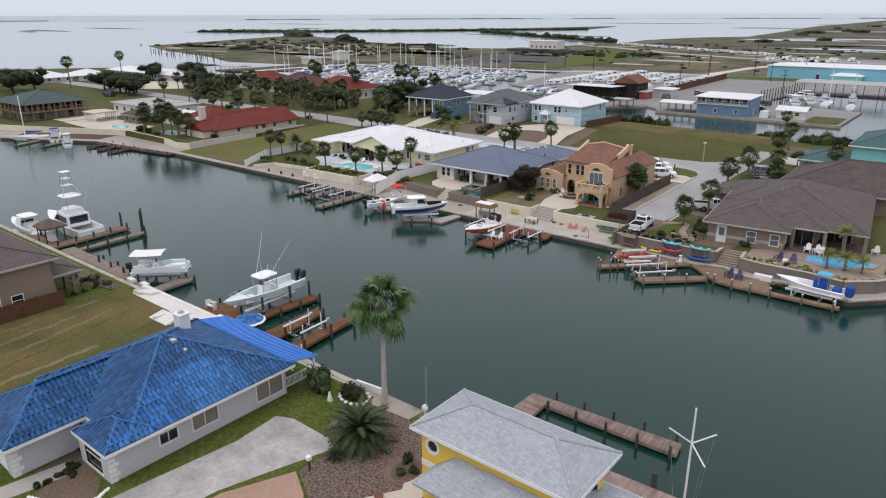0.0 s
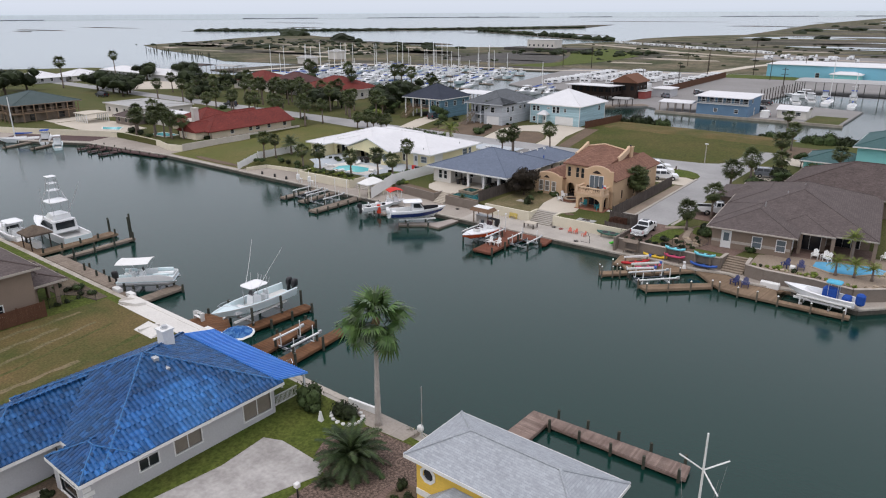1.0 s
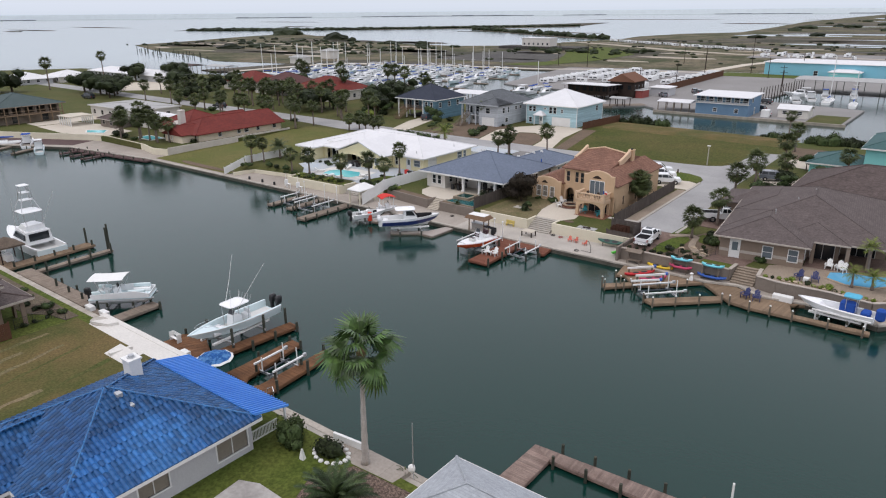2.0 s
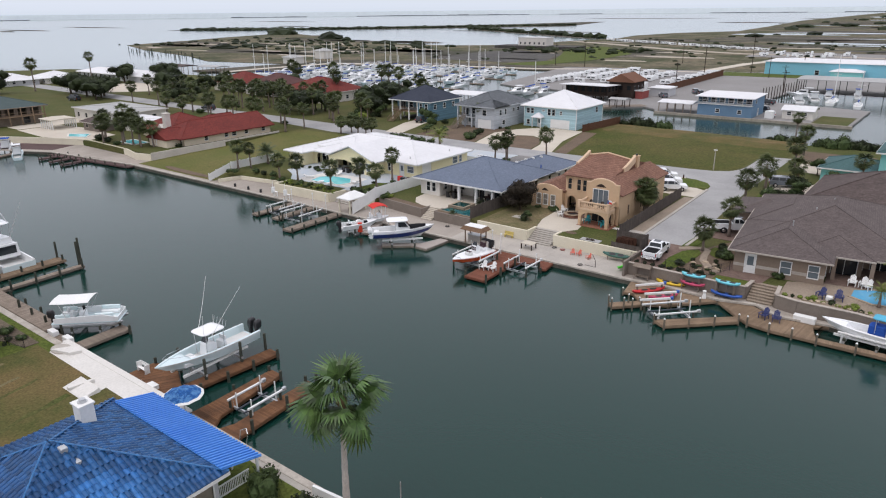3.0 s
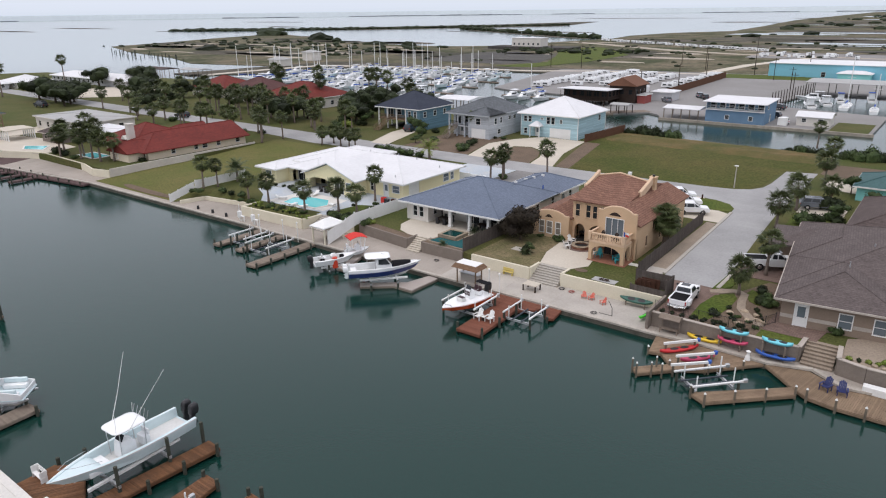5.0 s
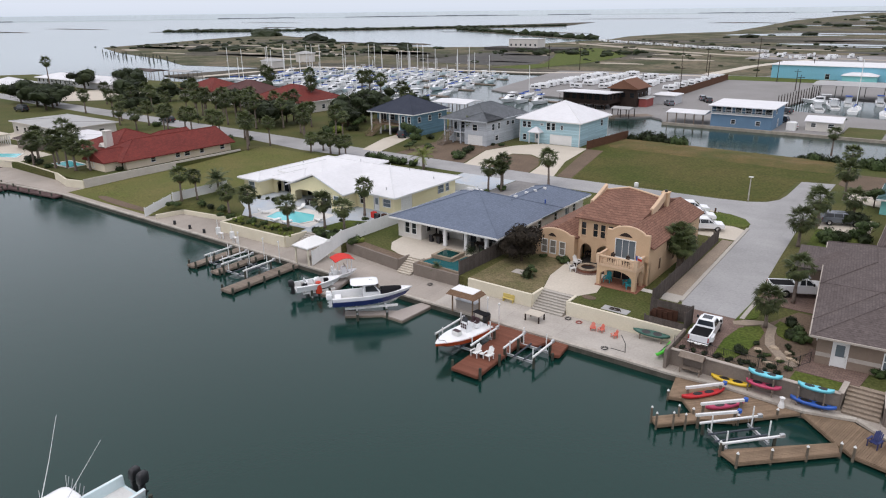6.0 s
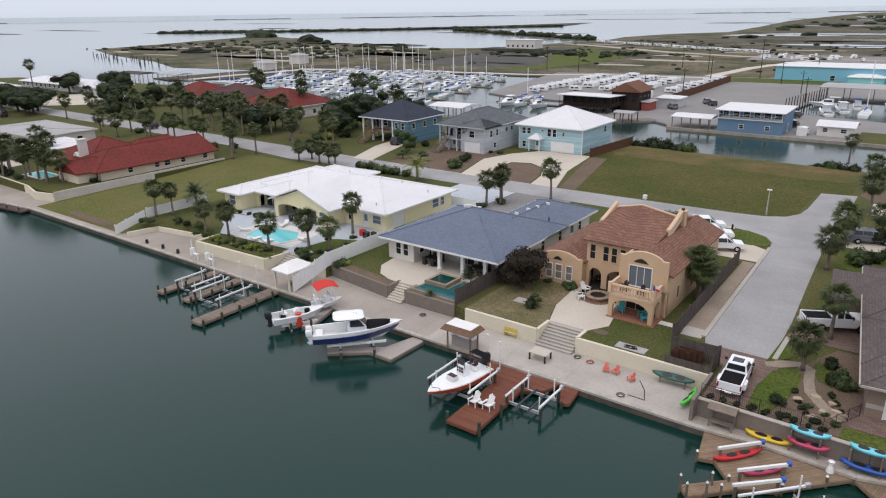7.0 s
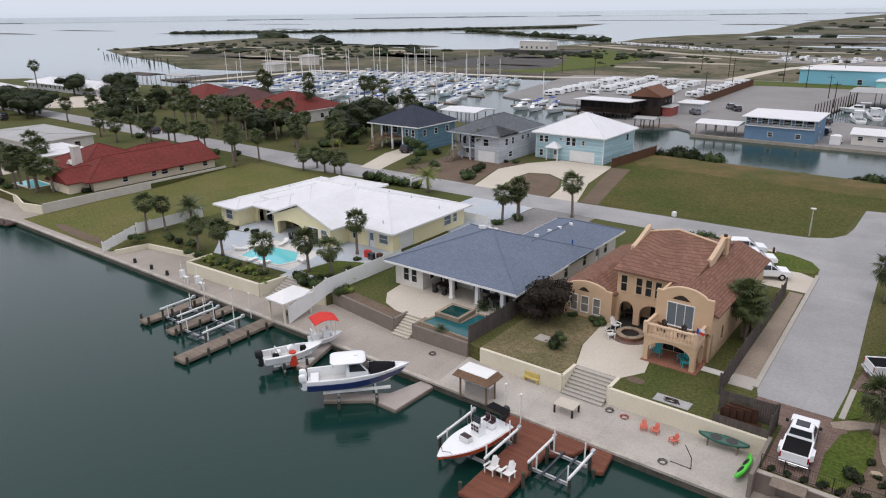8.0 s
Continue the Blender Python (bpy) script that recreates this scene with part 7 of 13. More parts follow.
pool("swimming_pool", "bright turquoise pool with a pale rim", [(-102.6, 7.8), (-96.2, 8.4), (-95.6, 10.4), (-97.6, 12.6), (-102.2, 12.2), (-103.4, 10.4)], G, "pool", "walk_white")
pool("swimming_pool", "dark teal pool with tan stone coping", [(-72.6, 6.2), (-66.9, 5.9), (-66.9, 10.6), (-69.2, 10.6), (-69.4, 8.0), (-72.2, 8.0)], G, "pool_dark", "stone", 0.28)
pool("spa", "raised square spa with tan stone rim", [(-72.1, 8.2), (-69.9, 8.2), (-69.9, 10.3), (-72.1, 10.3)], G + 0.4, "spa_water", "stone", 0.35)
pool("swimming_pool", "curved bright blue garden pool", [(-19.2, 5.4), (-17.2, 4.4), (-14.8, 4.9), (-13.6, 6.4), (-12.4, 7.0), (-12.2, 8.8), (-13.8, 9.4), (-15.4, 8.6), (-17.6, 8.4), (-19.2, 7.4)], G, "pool_blue", "stone", 0.3)
slab("terrace_brown", [(-25.2, 1.5), (-23.0, 1.2), (-18.0, 1.3), (-14.2, 0.8), (-11.8, 2.8), (-7.6, 9.4), (-9.6, 15), (-22.2, 8.0), (-25.3, 6)], G - 0.2, G + 0.03, M["path_tan"], label="sandy planted terrace round the pool", category="terrace")
pool("swimming_pool", "pale turquoise pool by the pavilion", [(-189.5, 6.4), (-184.4, 9.8), (-180.2, 6.6), (-185.2, 4.2)], G, "pool", "walk_white")
pool("swimming_pool", "small blue pool behind palms", [(-168, 8.2), (-161.5, 8.2), (-161.5, 11.4), (-168, 11.4)], G, "pool", "walk_white")


def fence(name, label, p, q, z, h, mat, w=0.14, gap=0.012, posts=2.4, cat="fence", slope=0.0, picket=False):
    """A board fence: posts, two rails and every board a part."""
    L = math.hypot(q[0] - p[0], q[1] - p[1])
    f = thing(name, label, cat, p[0], p[1], z, math.degrees(math.atan2(q[1] - p[1], q[0] - p[0])))
    bm = B()
    box(bm, 0, w, 0, 0.025, 0.05, h)
    bd = mesh_from("board", bm, M[mat])
    n = int(L / (w + gap))
    for i in range(n):
        o = part("board", bd, None, f, at_world=False)
        o.location = (i * (w + gap), random.uniform(-0.008, 0.008), slope * i / n)
    bm = B()
    bevel_box(bm, -0.06, 0.06, 0.03, 0.15, 0, h + 0.1, 0.015)
    pm = mesh_from("post", bm, M[mat])
    m = max(2, int(L / posts) + 1)
    for i in range(m):
        o = part("post", pm, None, f, at_world=False)
        o.location = (L * i / (m - 1), 0, slope * i / (m - 1))
    for v in (0.35, h - 0.3):
        bm = B()
        loft(bm, [[(0, 0.026, v), (0, 0.07, v), (0, 0.07, v + 0.09), (0, 0.026, v + 0.09)], [(L, 0.026, v + slope), (L, 0.07, v + slope), (L, 0.07, v + 0.09 + slope), (L, 0.026, v + 0.09 + slope)]])
        part("rail", bm, M[mat], f, at_world=False)
    return f


fence("wooden_fence", "weathered grey board fence between two gardens", (-66.4, 5.2), (-66.0, 15.8), G, 1.75, "fence_wood")
fence("wooden_fence", "weathered grey board fence beside the street", (-46.0, 9.6), (-46.5, 33.6), G, 1.75, "fence_wood")
fence("wooden_fence", "grey board fence of a storage enclosure", (-45.3, 5.50), (-41.6, 5.50), G - 0.4, 1.15, "fence_wood")
fence("wooden_fence", "dark board fence of a storage enclosure", (-41.5, 5.6), (-41.5, 7.4), G, 1.8, "fence_wood")
fence("wooden_fence", "dark board fence of a storage enclosure", (-45.4, 7.2), (-41.5, 7.4), G, 1.8, "fence_wood")
fence("wooden_fence", "brown board fence beside the taupe house", (-77.6, -75.0), (-77.4, -54.6), NG, 1.7, "fence_brown")
fence("wooden_fence", "brown board fence beside the blue house", (-86.4, 79.5), (-84.6, 97.0), G, 1.8, "fence_brown", w=0.3)
fence("white_fence", "white vinyl privacy fence along the garden", (-85.0, 5.6), (-84.9, 17.4), G, 1.8, "white", w=0.28, gap=0.004, posts=2.4)
fence("white_fence", "white vinyl fence sloping down to the quay", (-84.9, 0.3), (-85.0, 5.5), W, 1.9, "white", w=0.28, gap=0.004, posts=1.7, slope=1.25)
fence("white_fence", "white vinyl fence beside the lawn", (-121.6, 5.2), (-121.4, 15.2), G, 1.5, "white", w=0.28, gap=0.004, posts=2.0)
fence("white_fence", "white vinyl fence sloping down to the seawall", (-121.8, 0.3), (-121.6, 5.1), W, 1.4, "white", w=0.28, gap=0.004, posts=1.6, slope=1.3)
fence("white_fence", "white vinyl fence along the rear drive", (-95.2, 36.2), (-85.0, 36.2), G, 1.2, "white", w=0.28, gap=0.004)


def iron_fence(p, q, z, h=1.1):
    L = math.hypot(q[0] - p[0], q[1] - p[1])
    f = thing("iron_fence", "black iron railing along the garden wall", "fence", p[0], p[1], z, math.degrees(math.atan2(q[1] - p[1], q[0] - p[0])))
    bm = B()
    tube(bm, (0, 0, 0), (0, 0, h + 0.05), 0.025, n=5)
    pm = mesh_from("post", bm, M["iron"])
    n = int(L / 1.2) + 1
    for i in range(n):
        o = part("post", pm, None, f, at_world=False)
        o.location = (L * i / max(1, n - 1), 0, 0)
    bm = B()
    for v in (0.15, h - 0.05):
        tube(bm, (0, 0, v), (L, 0, v), 0.018, n=5)
    part("rail", bm, M["iron"], f, at_world=False)
    bm = B()
    k = 0.0
    while k < L:
        tube(bm, (k, 0, 0.15), (k, 0, h - 0.05), 0.009, n=4, caps=False)
        k += 0.14
    o = part("railing_panel", bm, M["iron"], f, at_world=False)
    o["kind"] = "stuff"


iron_fence((-41.2, 1.7), (-33.0, 1.7), G + 0.2)
iron_fence((-33.0, 1.7), (-31.2, 5.6), G + 0.03)
iron_fence((-79.2, -50.2), (-77.4, -49.6), NG)
iron_fence((-79.2, -53.6), (-79.2, -50.2), NG)

# ---- docks ----
dock("boat_dock", "long weathered timber finger dock", [(strip((-87.7, -0.3), (-87.6, -10.5), 1.7), 0)], 1.0, "wood_grey", along((-86.8, -1.2), (-86.7, -10.2), 5) + [(-88.6, -10.2), (-88.5, -5)], 0.35)
dock("boat_dock", "short weathered timber finger dock", [(strip((-93.6, -0.3), (-93.6, -7.7), 1.3), 0)], 1.0, "wood_grey", along((-92.9, -2.0), (-92.9, -7.4), 3) + [(-94.3, -7.4)], 0.4)
dock("boat_dock", "short weathered timber finger dock", [(strip((-98.0, -0.3), (-98.0, -8.0), 1.3), 0)], 1.0, "wood_grey", along((-97.3, -2.4), (-97.3, -7.7), 3) + [(-98.7, -7.7), (-98.7, -4)], 0.5)
def panel_dock(label, polys, z, mat, piles=()):
    """A dock of smooth cast panels with a darker fender strip round each."""
    d = thing("floating_dock", label, "dock", polys[0][0][0], polys[0][0][1], 0)
    for poly in polys:
        bm = B()
        prism(bm, poly, z - 0.12, z)
        o = part("deck_panel", bm, M[mat], d)
        for p, q in zip(poly, poly[1:] + poly[:1]):
            bm = B()
            prism(bm, strip(p, q, 0.10), z - 0.36, z - 0.124)
            part("fender", bm, M["wood_grey"], o)
    for x, y in piles:
        pile(d, x, y, z - 0.13)
    return d


panel_dock("grey angled dock round a boat lift", [[(-72.7, -6.6), (-72.0, -7.3), (-69.0, -4.9), (-69.6, -4.2)], [(-69.6, -4.2), (-69.0, -4.9), (-66.4, -4.9), (-66.2, -0.4), (-67.5, 0.0), (-68.4, -3.3)]], 0.88, "composite", [(-72.2, -6.9), (-69.2, -4.6), (-66.7, -4.5), (-66.7, -1.0)])
panel_dock("narrow grey pier between two boats", [[(-79.4, -0.2), (-78.4, -0.2), (-77.0, -4.9), (-77.9, -5.0)]], 1.1, "composite", [(-77.5, -4.7), (-78.3, -2.4)])
dock("boat_dock", "red-stained timber deck and dock", [([(-56.5, -10.0), (-53.8, -10.0), (-54.0, -3.2), (-56.6, -3.2)], 0), ([(-59.6, -0.25), (-56.6, -3.2), (-54.0, -3.2), (-52.4, -1.9), (-51.9, -0.25)], 0), ([(-51.9, -0.25), (-51.4, -1.4), (-50.5, -2.9), (-49.9, -2.6), (-50.2, -0.25)], 0)], 1.05, "deck_red", [(-56.6, -9.7, 1.6), (-53.7, -9.7, 1.7), (-53.7, -6.6, 1.7), (-53.7, -3.4, 1.9), (-50.4, -2.9, 1.2)], 0.5)
dock("boat_dock", "tan timber platform dock below the garden", [([(-40.2, 0.1), (-39.6, -3.6), (-38.6, -3.3), (-36.7, -5.5), (-34.6, -4.3), (-30.6, 0.0), (-36.0, 0.2)], 48)], 1.0, "wood_tan", [(-39.7, -3.5), (-37.2, -5.0), (-34.2, -3.9), (-32.0, -1.4)], 0.45, pmat="pile_tan", cap=True, pr=0.1)
dock("boat_dock", "short tan timber finger dock", [([(-39.7, -7.2), (-38.9, -8.0), (-36.6, -5.6), (-37.2, -4.8)], 45)], 1.0, "wood_tan", [(-39.6, -7.4), (-39.0, -8.0), (-38.0, -6.0), (-37.2, -6.9), (-38.0, -7.2)], 0.95, pmat="pile_tan", cap=True, pr=0.085)
dock("boat_dock", "tan timber boardwalk along the curved wall", [([(-30.6, 0.0), (-27.8, -2.8), (-26.6, -3.8), (-24.5, -4.2), (-24.4, -0.9), (-27.2, 0.8)], 78), ([(-24.5, -4.2), (-20.4, -4.15), (-21.3, -1.0), (-20.0, -0.1), (-24.4, -0.9)], 84), ([(-20.4, -4.15), (-13.7, -4.0), (-13.7, -3.2), (-20.7, -3.3)], 95)], 1.0, "wood_tan", [(-26.6, -3.9), (-24.5, -4.3), (-22.5, -4.25), (-20.4, -4.25), (-17.2, -4.15), (-14.2, -4.1)], 0.75, pmat="pile_tan", cap=True, pr=0.1)
dock("boat_dock", "narrow tan timber finger dock", [([(-34.3, -8.5), (-32.9, -9.3), (-27.4, -4.0), (-27.8, -2.8)], 45)], 1.0, "wood_tan", [(-34.2, -8.6), (-32.9, -9.3), (-31.1, -7.5), (-29.2, -5.7), (-27.4, -3.9)], 0.75, pmat="pile_tan", cap=True, pr=0.1)
# near bank
dock("boat_dock", "red-brown timber platform and boat slip", [([(-66.4, -46.6), (-61.0, -46.6), (-60.6, -44.4), (-64.7, -42.4), (-66.4, -43.6)], 60), (strip((-60.2, -44.6), (-59.5, -35.6), 1.4), 0)], 1.05, "wood_red", along((-59.0, -43.6), (-58.7, -35.9), 4) + [(-60.5, -35.8, 2.6), (-66.2, -43.4), (-64.6, -42.4)], 0.6)
dock("boat_dock", "red-brown timber finger dock", [([(-56.6, -46.6), (-53.2, -46.6), (-54.4, -45.0), (-55.6, -38.0), (-57.0, -38.0), (-56.6, -44.0)], 0)], 1.05, "wood_red", [(-57.0, -38.2, 1.5), (-55.5, -38.2, 1.5), (-56.8, -42, 1.5)], 0.4)
dock("boat_dock", "weathered brown timber finger dock", [([(-53.2, -46.6), (-50.6, -46.6), (-50.9, -45.6), (-51.8, -37.4), (-53.0, -37.4), (-52.6, -45.0)], 0)], 1.05, "wood_red", [(-51.6, -37.6, 2.3), (-51.3, -41.0, 2.0), (-51.0, -44.6, 1.8), (-53.0, -37.6, 1.6)], 0.6)
dock("boat_dock", "grey timber dock beside a pontoon boat", [(strip((-75.3, -46.6), (-75.6, -41.0), 1.6), 0), (strip((-80.5, -46.2), (-76.0, -46.2), 1.0), 90)], 1.0, "wood_grey", [(-76.4, -41.2, 1.8), (-74.6, -41.2), (-79.6, -45.4, 2.2), (-82.5, -45.6, 2.0), (-85.6, -45.6, 2.0), (-88.6, -45.6, 2.2)], 0.5)
dock("boat_dock", "long tan timber dock beside a sport boat", [(strip((-100.8, -46.8), (-101.6, -35.4), 1.9), 0), (strip((-109, -46.2), (-101.6, -46.0), 2.0), 90)], 1.0, "wood_tan", along((-100.2, -45.6), (-100.9, -35.6), 5) + [(-102.4, -35.6, 2.8), (-103.4, -35.2, 2.8)], 0.7)
dock("boat_dock", "narrow weathered timber finger dock", [(strip((-96.3, -46.8), (-97.0, -35.0), 0.9), 0)], 1.0, "wood_grey", along((-95.9, -43.6), (-96.6, -35.2), 4) + [(-97.4, -35.2, 4.0), (-98.2, -34.6, 4.2)], 1.0)
dock("boat_dock", "pinkish-grey timber dock with mossy piles", [([(-30.2, -46.4), (-28.3, -46.4), (-28.3, -39.3), (-30.0, -38.3)], 0), ([(-30.0, -38.3), (-28.3, -39.3), (-17.7, -39.2), (-17.9, -37.7)], 92)], 1.0, "wood_pink", along((-28.0, -37.9), (-18.3, -37.5), 5) + along((-27.9, -39.5), (-18.1, -39.3), 5), 0.6, pr=0.12)
dock("boat_dock", "pinkish-grey timber walkway with a tall pile", [(strip((-24, -44.6), (-4, -44.0), 1.5), 90)], 1.0, "wood_pink", [(-17.6, -43.4, 2.0), (-22.5, -45.4, 1.6)], 0.8, pr=0.2)
for x in (-171.5, -166.5, -161.5):
    dock("boat_dock", "dark red-brown timber slip", [(strip((x, -1.6), (x + 0.4, -8.4), 1.3), 0)], 1.0, "dock_dark", along((x + 0.6, -2.4), (x + 1.0, -8.2), 4) + [(x - 0.4, -8.2), (x - 0.4, -5)], 0.6)
dock("boat_dock", "dark red-brown timber walkway", [(strip((-174.5, -4.6), (-147.0, -1.0), 1.4), 97)], 1.02, "dock_dark", along((-174, -5.2), (-148, -1.6), 9), 0.5)
for x, y in ((-184, -7.5), (-191, -11), (-206, -18)):
    dock("boat_dock", "small grey timber dock", [(strip((x, y), (x + 3.0, y - 7.0), 1.3), 25)], 0.9, "wood_grey", [(x + 2.2, y - 6.6), (x + 3.6, y - 6.8), (x + 0.6, y - 3)], 0.8)


def boat_lift(x, y, rz, L=5.0, w=3.0, z=2.0, guides=True, label="galvanised boat lift with white side beams", low=0.95, posts=True):
    """Two side beams on piles with drive boxes, a hung cradle of cross beams, carpeted bunks and white guide posts."""
    t = thing("boat_lift", label, "boat lift", x, y, 0, rz)
    for s in (-1, 1):
        bm = B()
        bevel_box(bm, s * w / 2 - 0.07, s * w / 2 + 0.07, -L / 2, L / 2, z - 0.09, z + 0.09, 0.02)
        beam = part("side_beam", bm, M["white"], t, "white painted side beam", at_world=False)
        bm = B()
        bevel_box(bm, s * w / 2 - 0.13, s * w / 2 + 0.13, L / 2 - 0.12, L / 2 + 0.26, z - 0.12, z + 0.2, 0.04)
        part("drive_box", bm, M["alu"], beam, at_world=False)
        bm = B()
        tube(bm, (s * w / 2 + 0.1, -L * 0.42, z + 0.03), (s * w / 2 + 0.1, L * 0.42, z + 0.03), 0.035, n=6)
        part("drive_shaft", bm, M["alu"], beam, at_world=False)
        if posts:
            for k in (-0.44, 0.40):
                bm = B()
                tube(bm, (s * w / 2, k * L, -2.5), (s * w / 2, k * L, z - 0.09), 0.12, n=8)
                part("dock_post", bm, M["pile"], t, at_world=False)
    for k in (-0.36, 0.32):
        bm = B()
        box(bm, -w / 2 + 0.06, w / 2 - 0.06, k * L - 0.07, k * L + 0.07, low + 0.09, low + 0.12)
        box(bm, -w / 2 + 0.06, w / 2 - 0.06, k * L - 0.02, k * L + 0.02, low - 0.06, low + 0.09)
        box(bm, -w / 2 + 0.06, w / 2 - 0.06, k * L - 0.07, k * L + 0.07, low - 0.09, low - 0.06)
        part("cross_beam", bm, M["alu"], t, at_world=False)
        for s in (-1, 1):
            bm = B()
            tube(bm, (s * (w / 2 - 0.06), k * L, low + 0.1), (s * w / 2, k * L, z - 0.05), 0.016, n=4)
            part("cable", bm, M["alu"], t, at_world=False)
            if guides:
                bm = B()
                tube(bm, (s * (w / 2 - 0.32), k * L + 0.1, low + 0.1), (s * (w / 2 - 0.32), k * L + 0.1, low + (1.75 if k > 0 else 1.35)), 0.055, n=7)
                part("guide_post", bm, M["white"], t, at_world=False)
    for s in (-1, 1):
        bm = B()
        bevel_box(bm, s * w * 0.17 - 0.07, s * w * 0.17 + 0.07, -L * 0.46, L * 0.42, low + 0.122, low + 0.25, 0.02)
        part("bunk", bm, M["carpet"], t, at_world=False)
    return t


boat_lift(-90.7, -4.9, 1, 4.6, 4.0, 2.0)
boat_lift(-95.6, -4.5, 1, 3.9, 3.0, 2.0)
boat_lift(-52.5, -3.7, 0, 3.6, 3.0, 1.75)
boat_lift(-53.6, -42.2, 3, 3.6, 2.4, 1.8)
boat_lift(-33.6, -6.0, -43, 4.8, 2.6, 1.55, label="low galvanised boat lift with an empty cradle")
for ax, ay, bx, by, bz in ((-38.5, -3.0, -36.2, -0.5, 1.85), (-36.8, -4.7, -34.2, -2.1, 1.85), (-36.7, -6.2, -34.2, -3.8, 1.7)):
    lift = thing("lift_beam", "white lift beam on posts at the timber dock", "boat lift", ax, ay, 0)
    bm = B()
    prism(bm, strip((ax, ay), (bx, by), 0.17), bz - 0.1, bz + 0.1)
    part("beam", bm, M["white"], lift)
    bm = B()
    bevel_box(bm, bx - 0.16, bx + 0.16, by - 0.16, by + 0.16, bz - 0.12, bz + 0.2, 0.05)
    part("drive_box", bm, KAYAK["blue"], lift, "blue drive cover")
    for k in (0.06, 0.9):
        bm = B()
        tube(bm, (ax + (bx - ax) * k, ay + (by - ay) * k, -2.5), (ax + (bx - ax) * k, ay + (by - ay) * k, bz - 0.1), 0.11, n=8)
        part("dock_post", bm, M["pile_tan"], lift)

slab("deck_quay", [(-200, -14), (-178, -2.5), (-180, 3.5), (-204, -8.5)], W - 0.2, W + 0.05, M["dock_dark"], label="dark timber deck on the quay", category="deck")

dock("boardwalk", "weathered timber boardwalk along the near seawall", [(strip((-97.2, -45.7), (-80.6, -45.7), 1.75), 90)], 1.3, "wood_grey", along((-96.6, -44.7), (-82.0, -44.7), 5), 0.5)
slab("planting_bed", [(-97, -51.6), (-87.0, -51.6), (-82.4, -51.4), (-80.2, -50.0), (-77.6, -49.6), (-77.6, -48.3), (-97, -48.3)], NG - 0.2, NG + 0.045, M["mulch"], label="brown mulch bed with low shrubs", category="planting bed")
slab("terrace_pool", [(-206, 1.5), (-190, 0.6), (-176, 5.0), (-178, 12.6), (-196, 13.5), (-206, 12.0)], G - 0.2, G + 0.03, M["drive"], label="pale terrace round the far pool", category="terrace")
slab("yard_far", [(-303, 62), (-276, 58), (-262, 72), (-268, 92), (-300, 90)], G - 0.2, G + 0.03, M["drive"], label="pale paved yard behind the oaks", category="yard")
slab("yard_drive", [(-214, 2), (-207, 2), (-206, 20), (-217, 36), (-236, 40), (-236, 35), (-222, 30), (-215, 18)], G - 0.2, G + 0.035, M["drive"], label="pale curving drive beside the raised house", category="drive")

# ---- plants ----
def fan_frond(bm, m, L=1.5, r=1.0, n=11, droop=0.35):
    """One fan leaf: a stalk and narrow leaflets spread about its tip; m places it, x outwards."""
    def P(x, y, z):
        return bm.verts.new(m @ Vector((x, y, z)))
    s = 0.018
    a = [P(0, -s, 0), P(0, s, 0), P(L - r * 0.35, s, 0), P(L - r * 0.35, -s, 0)]
    bm.faces.new(a)
    for i in range(n):
        t = (i / (n - 1) - 0.5) * radians(230)
        rr = r * (1 - 0.25 * abs(i / (n - 1) - 0.5) * 2) * random.uniform(0.88, 1.1)
        c, d = math.cos(t), math.sin(t)
        w = r * (0.105 if n < 12 else 0.076)
        ox = L - r * 0.35
        b0 = (ox, 0, 0)
        mid = (ox + c * rr * 0.55, d * rr * 0.55, 0.05 * r - droop * 0.12 * r)
        tip = (ox + c * rr, d * rr, -droop * r * (0.5 + 0.35 * random.random()))
        v0, v1, v2, v3 = P(*b0), P(mid[0] + d * w, mid[1] - c * w, mid[2]), P(*tip), P(mid[0] - d * w, mid[1] + c * w, mid[2])
        bm.faces.new((v0, v1, v2, v3))


def feather_frond(bm, m, L=2.6, n=18, leaf=0.55, arch=0.9):
    """One feather leaf: an arched rib with paired leaflets."""
    def rib(k):
        return Vector((L * (k - 0.16 * arch * k * k), 0, L * (0.42 * k - 0.62 * arch * k * k)))
    pts = [rib(i / 5) for i in range(6)]
    for p, q in zip(pts, pts[1:]):
        s = 0.025
        vs = [bm.verts.new(m @ Vector((v.x, y, v.z))) for v, y in ((p, -s), (p, s), (q, s), (q, -s))]
        bm.faces.new(vs)
    for i in range(n):
        k = 0.14 + 0.86 * i / n
        p = rib(k)
        ln = leaf * (math.sin(math.pi * min(1, 0.18 + 0.82 * k)) ** 0.6 + 0.15) * random.uniform(0.85, 1.12)
        for side in (-1, 1):
            tip = p + Vector((ln * 0.55, side * ln * 0.8, -ln * random.uniform(0.12, 0.4)))
            q = rib(min(1, k + 0.035))
            bm.faces.new([bm.verts.new(m @ v) for v in ((p, q, tip) if side > 0 else (q, p, tip))])


def frond_pose(i, n, lo=-50, hi=80, jitter=9):
    el = hi - (hi - lo) * ((i + 0.5) / n) ** 0.9 + random.uniform(-jitter, jitter)
    az = i * 137.508 + random.uniform(-12, 12)
    return Matrix.Rotation(radians(az), 4, "Z") @ Matrix.Rotation(radians(-el), 4, "Y") @ Matrix.Rotation(radians(random.uniform(-25, 25)), 4, "X")


def fan_crown(n=36):
    bm = B()
    for i in range(n):
        fan_frond(bm, frond_pose(i, n, -62, 80), 1.55 * random.uniform(0.8, 1.15), 0.86, 13, random.uniform(0.35, 1.0))
    return mesh_from("crown", bm, M["frond"])


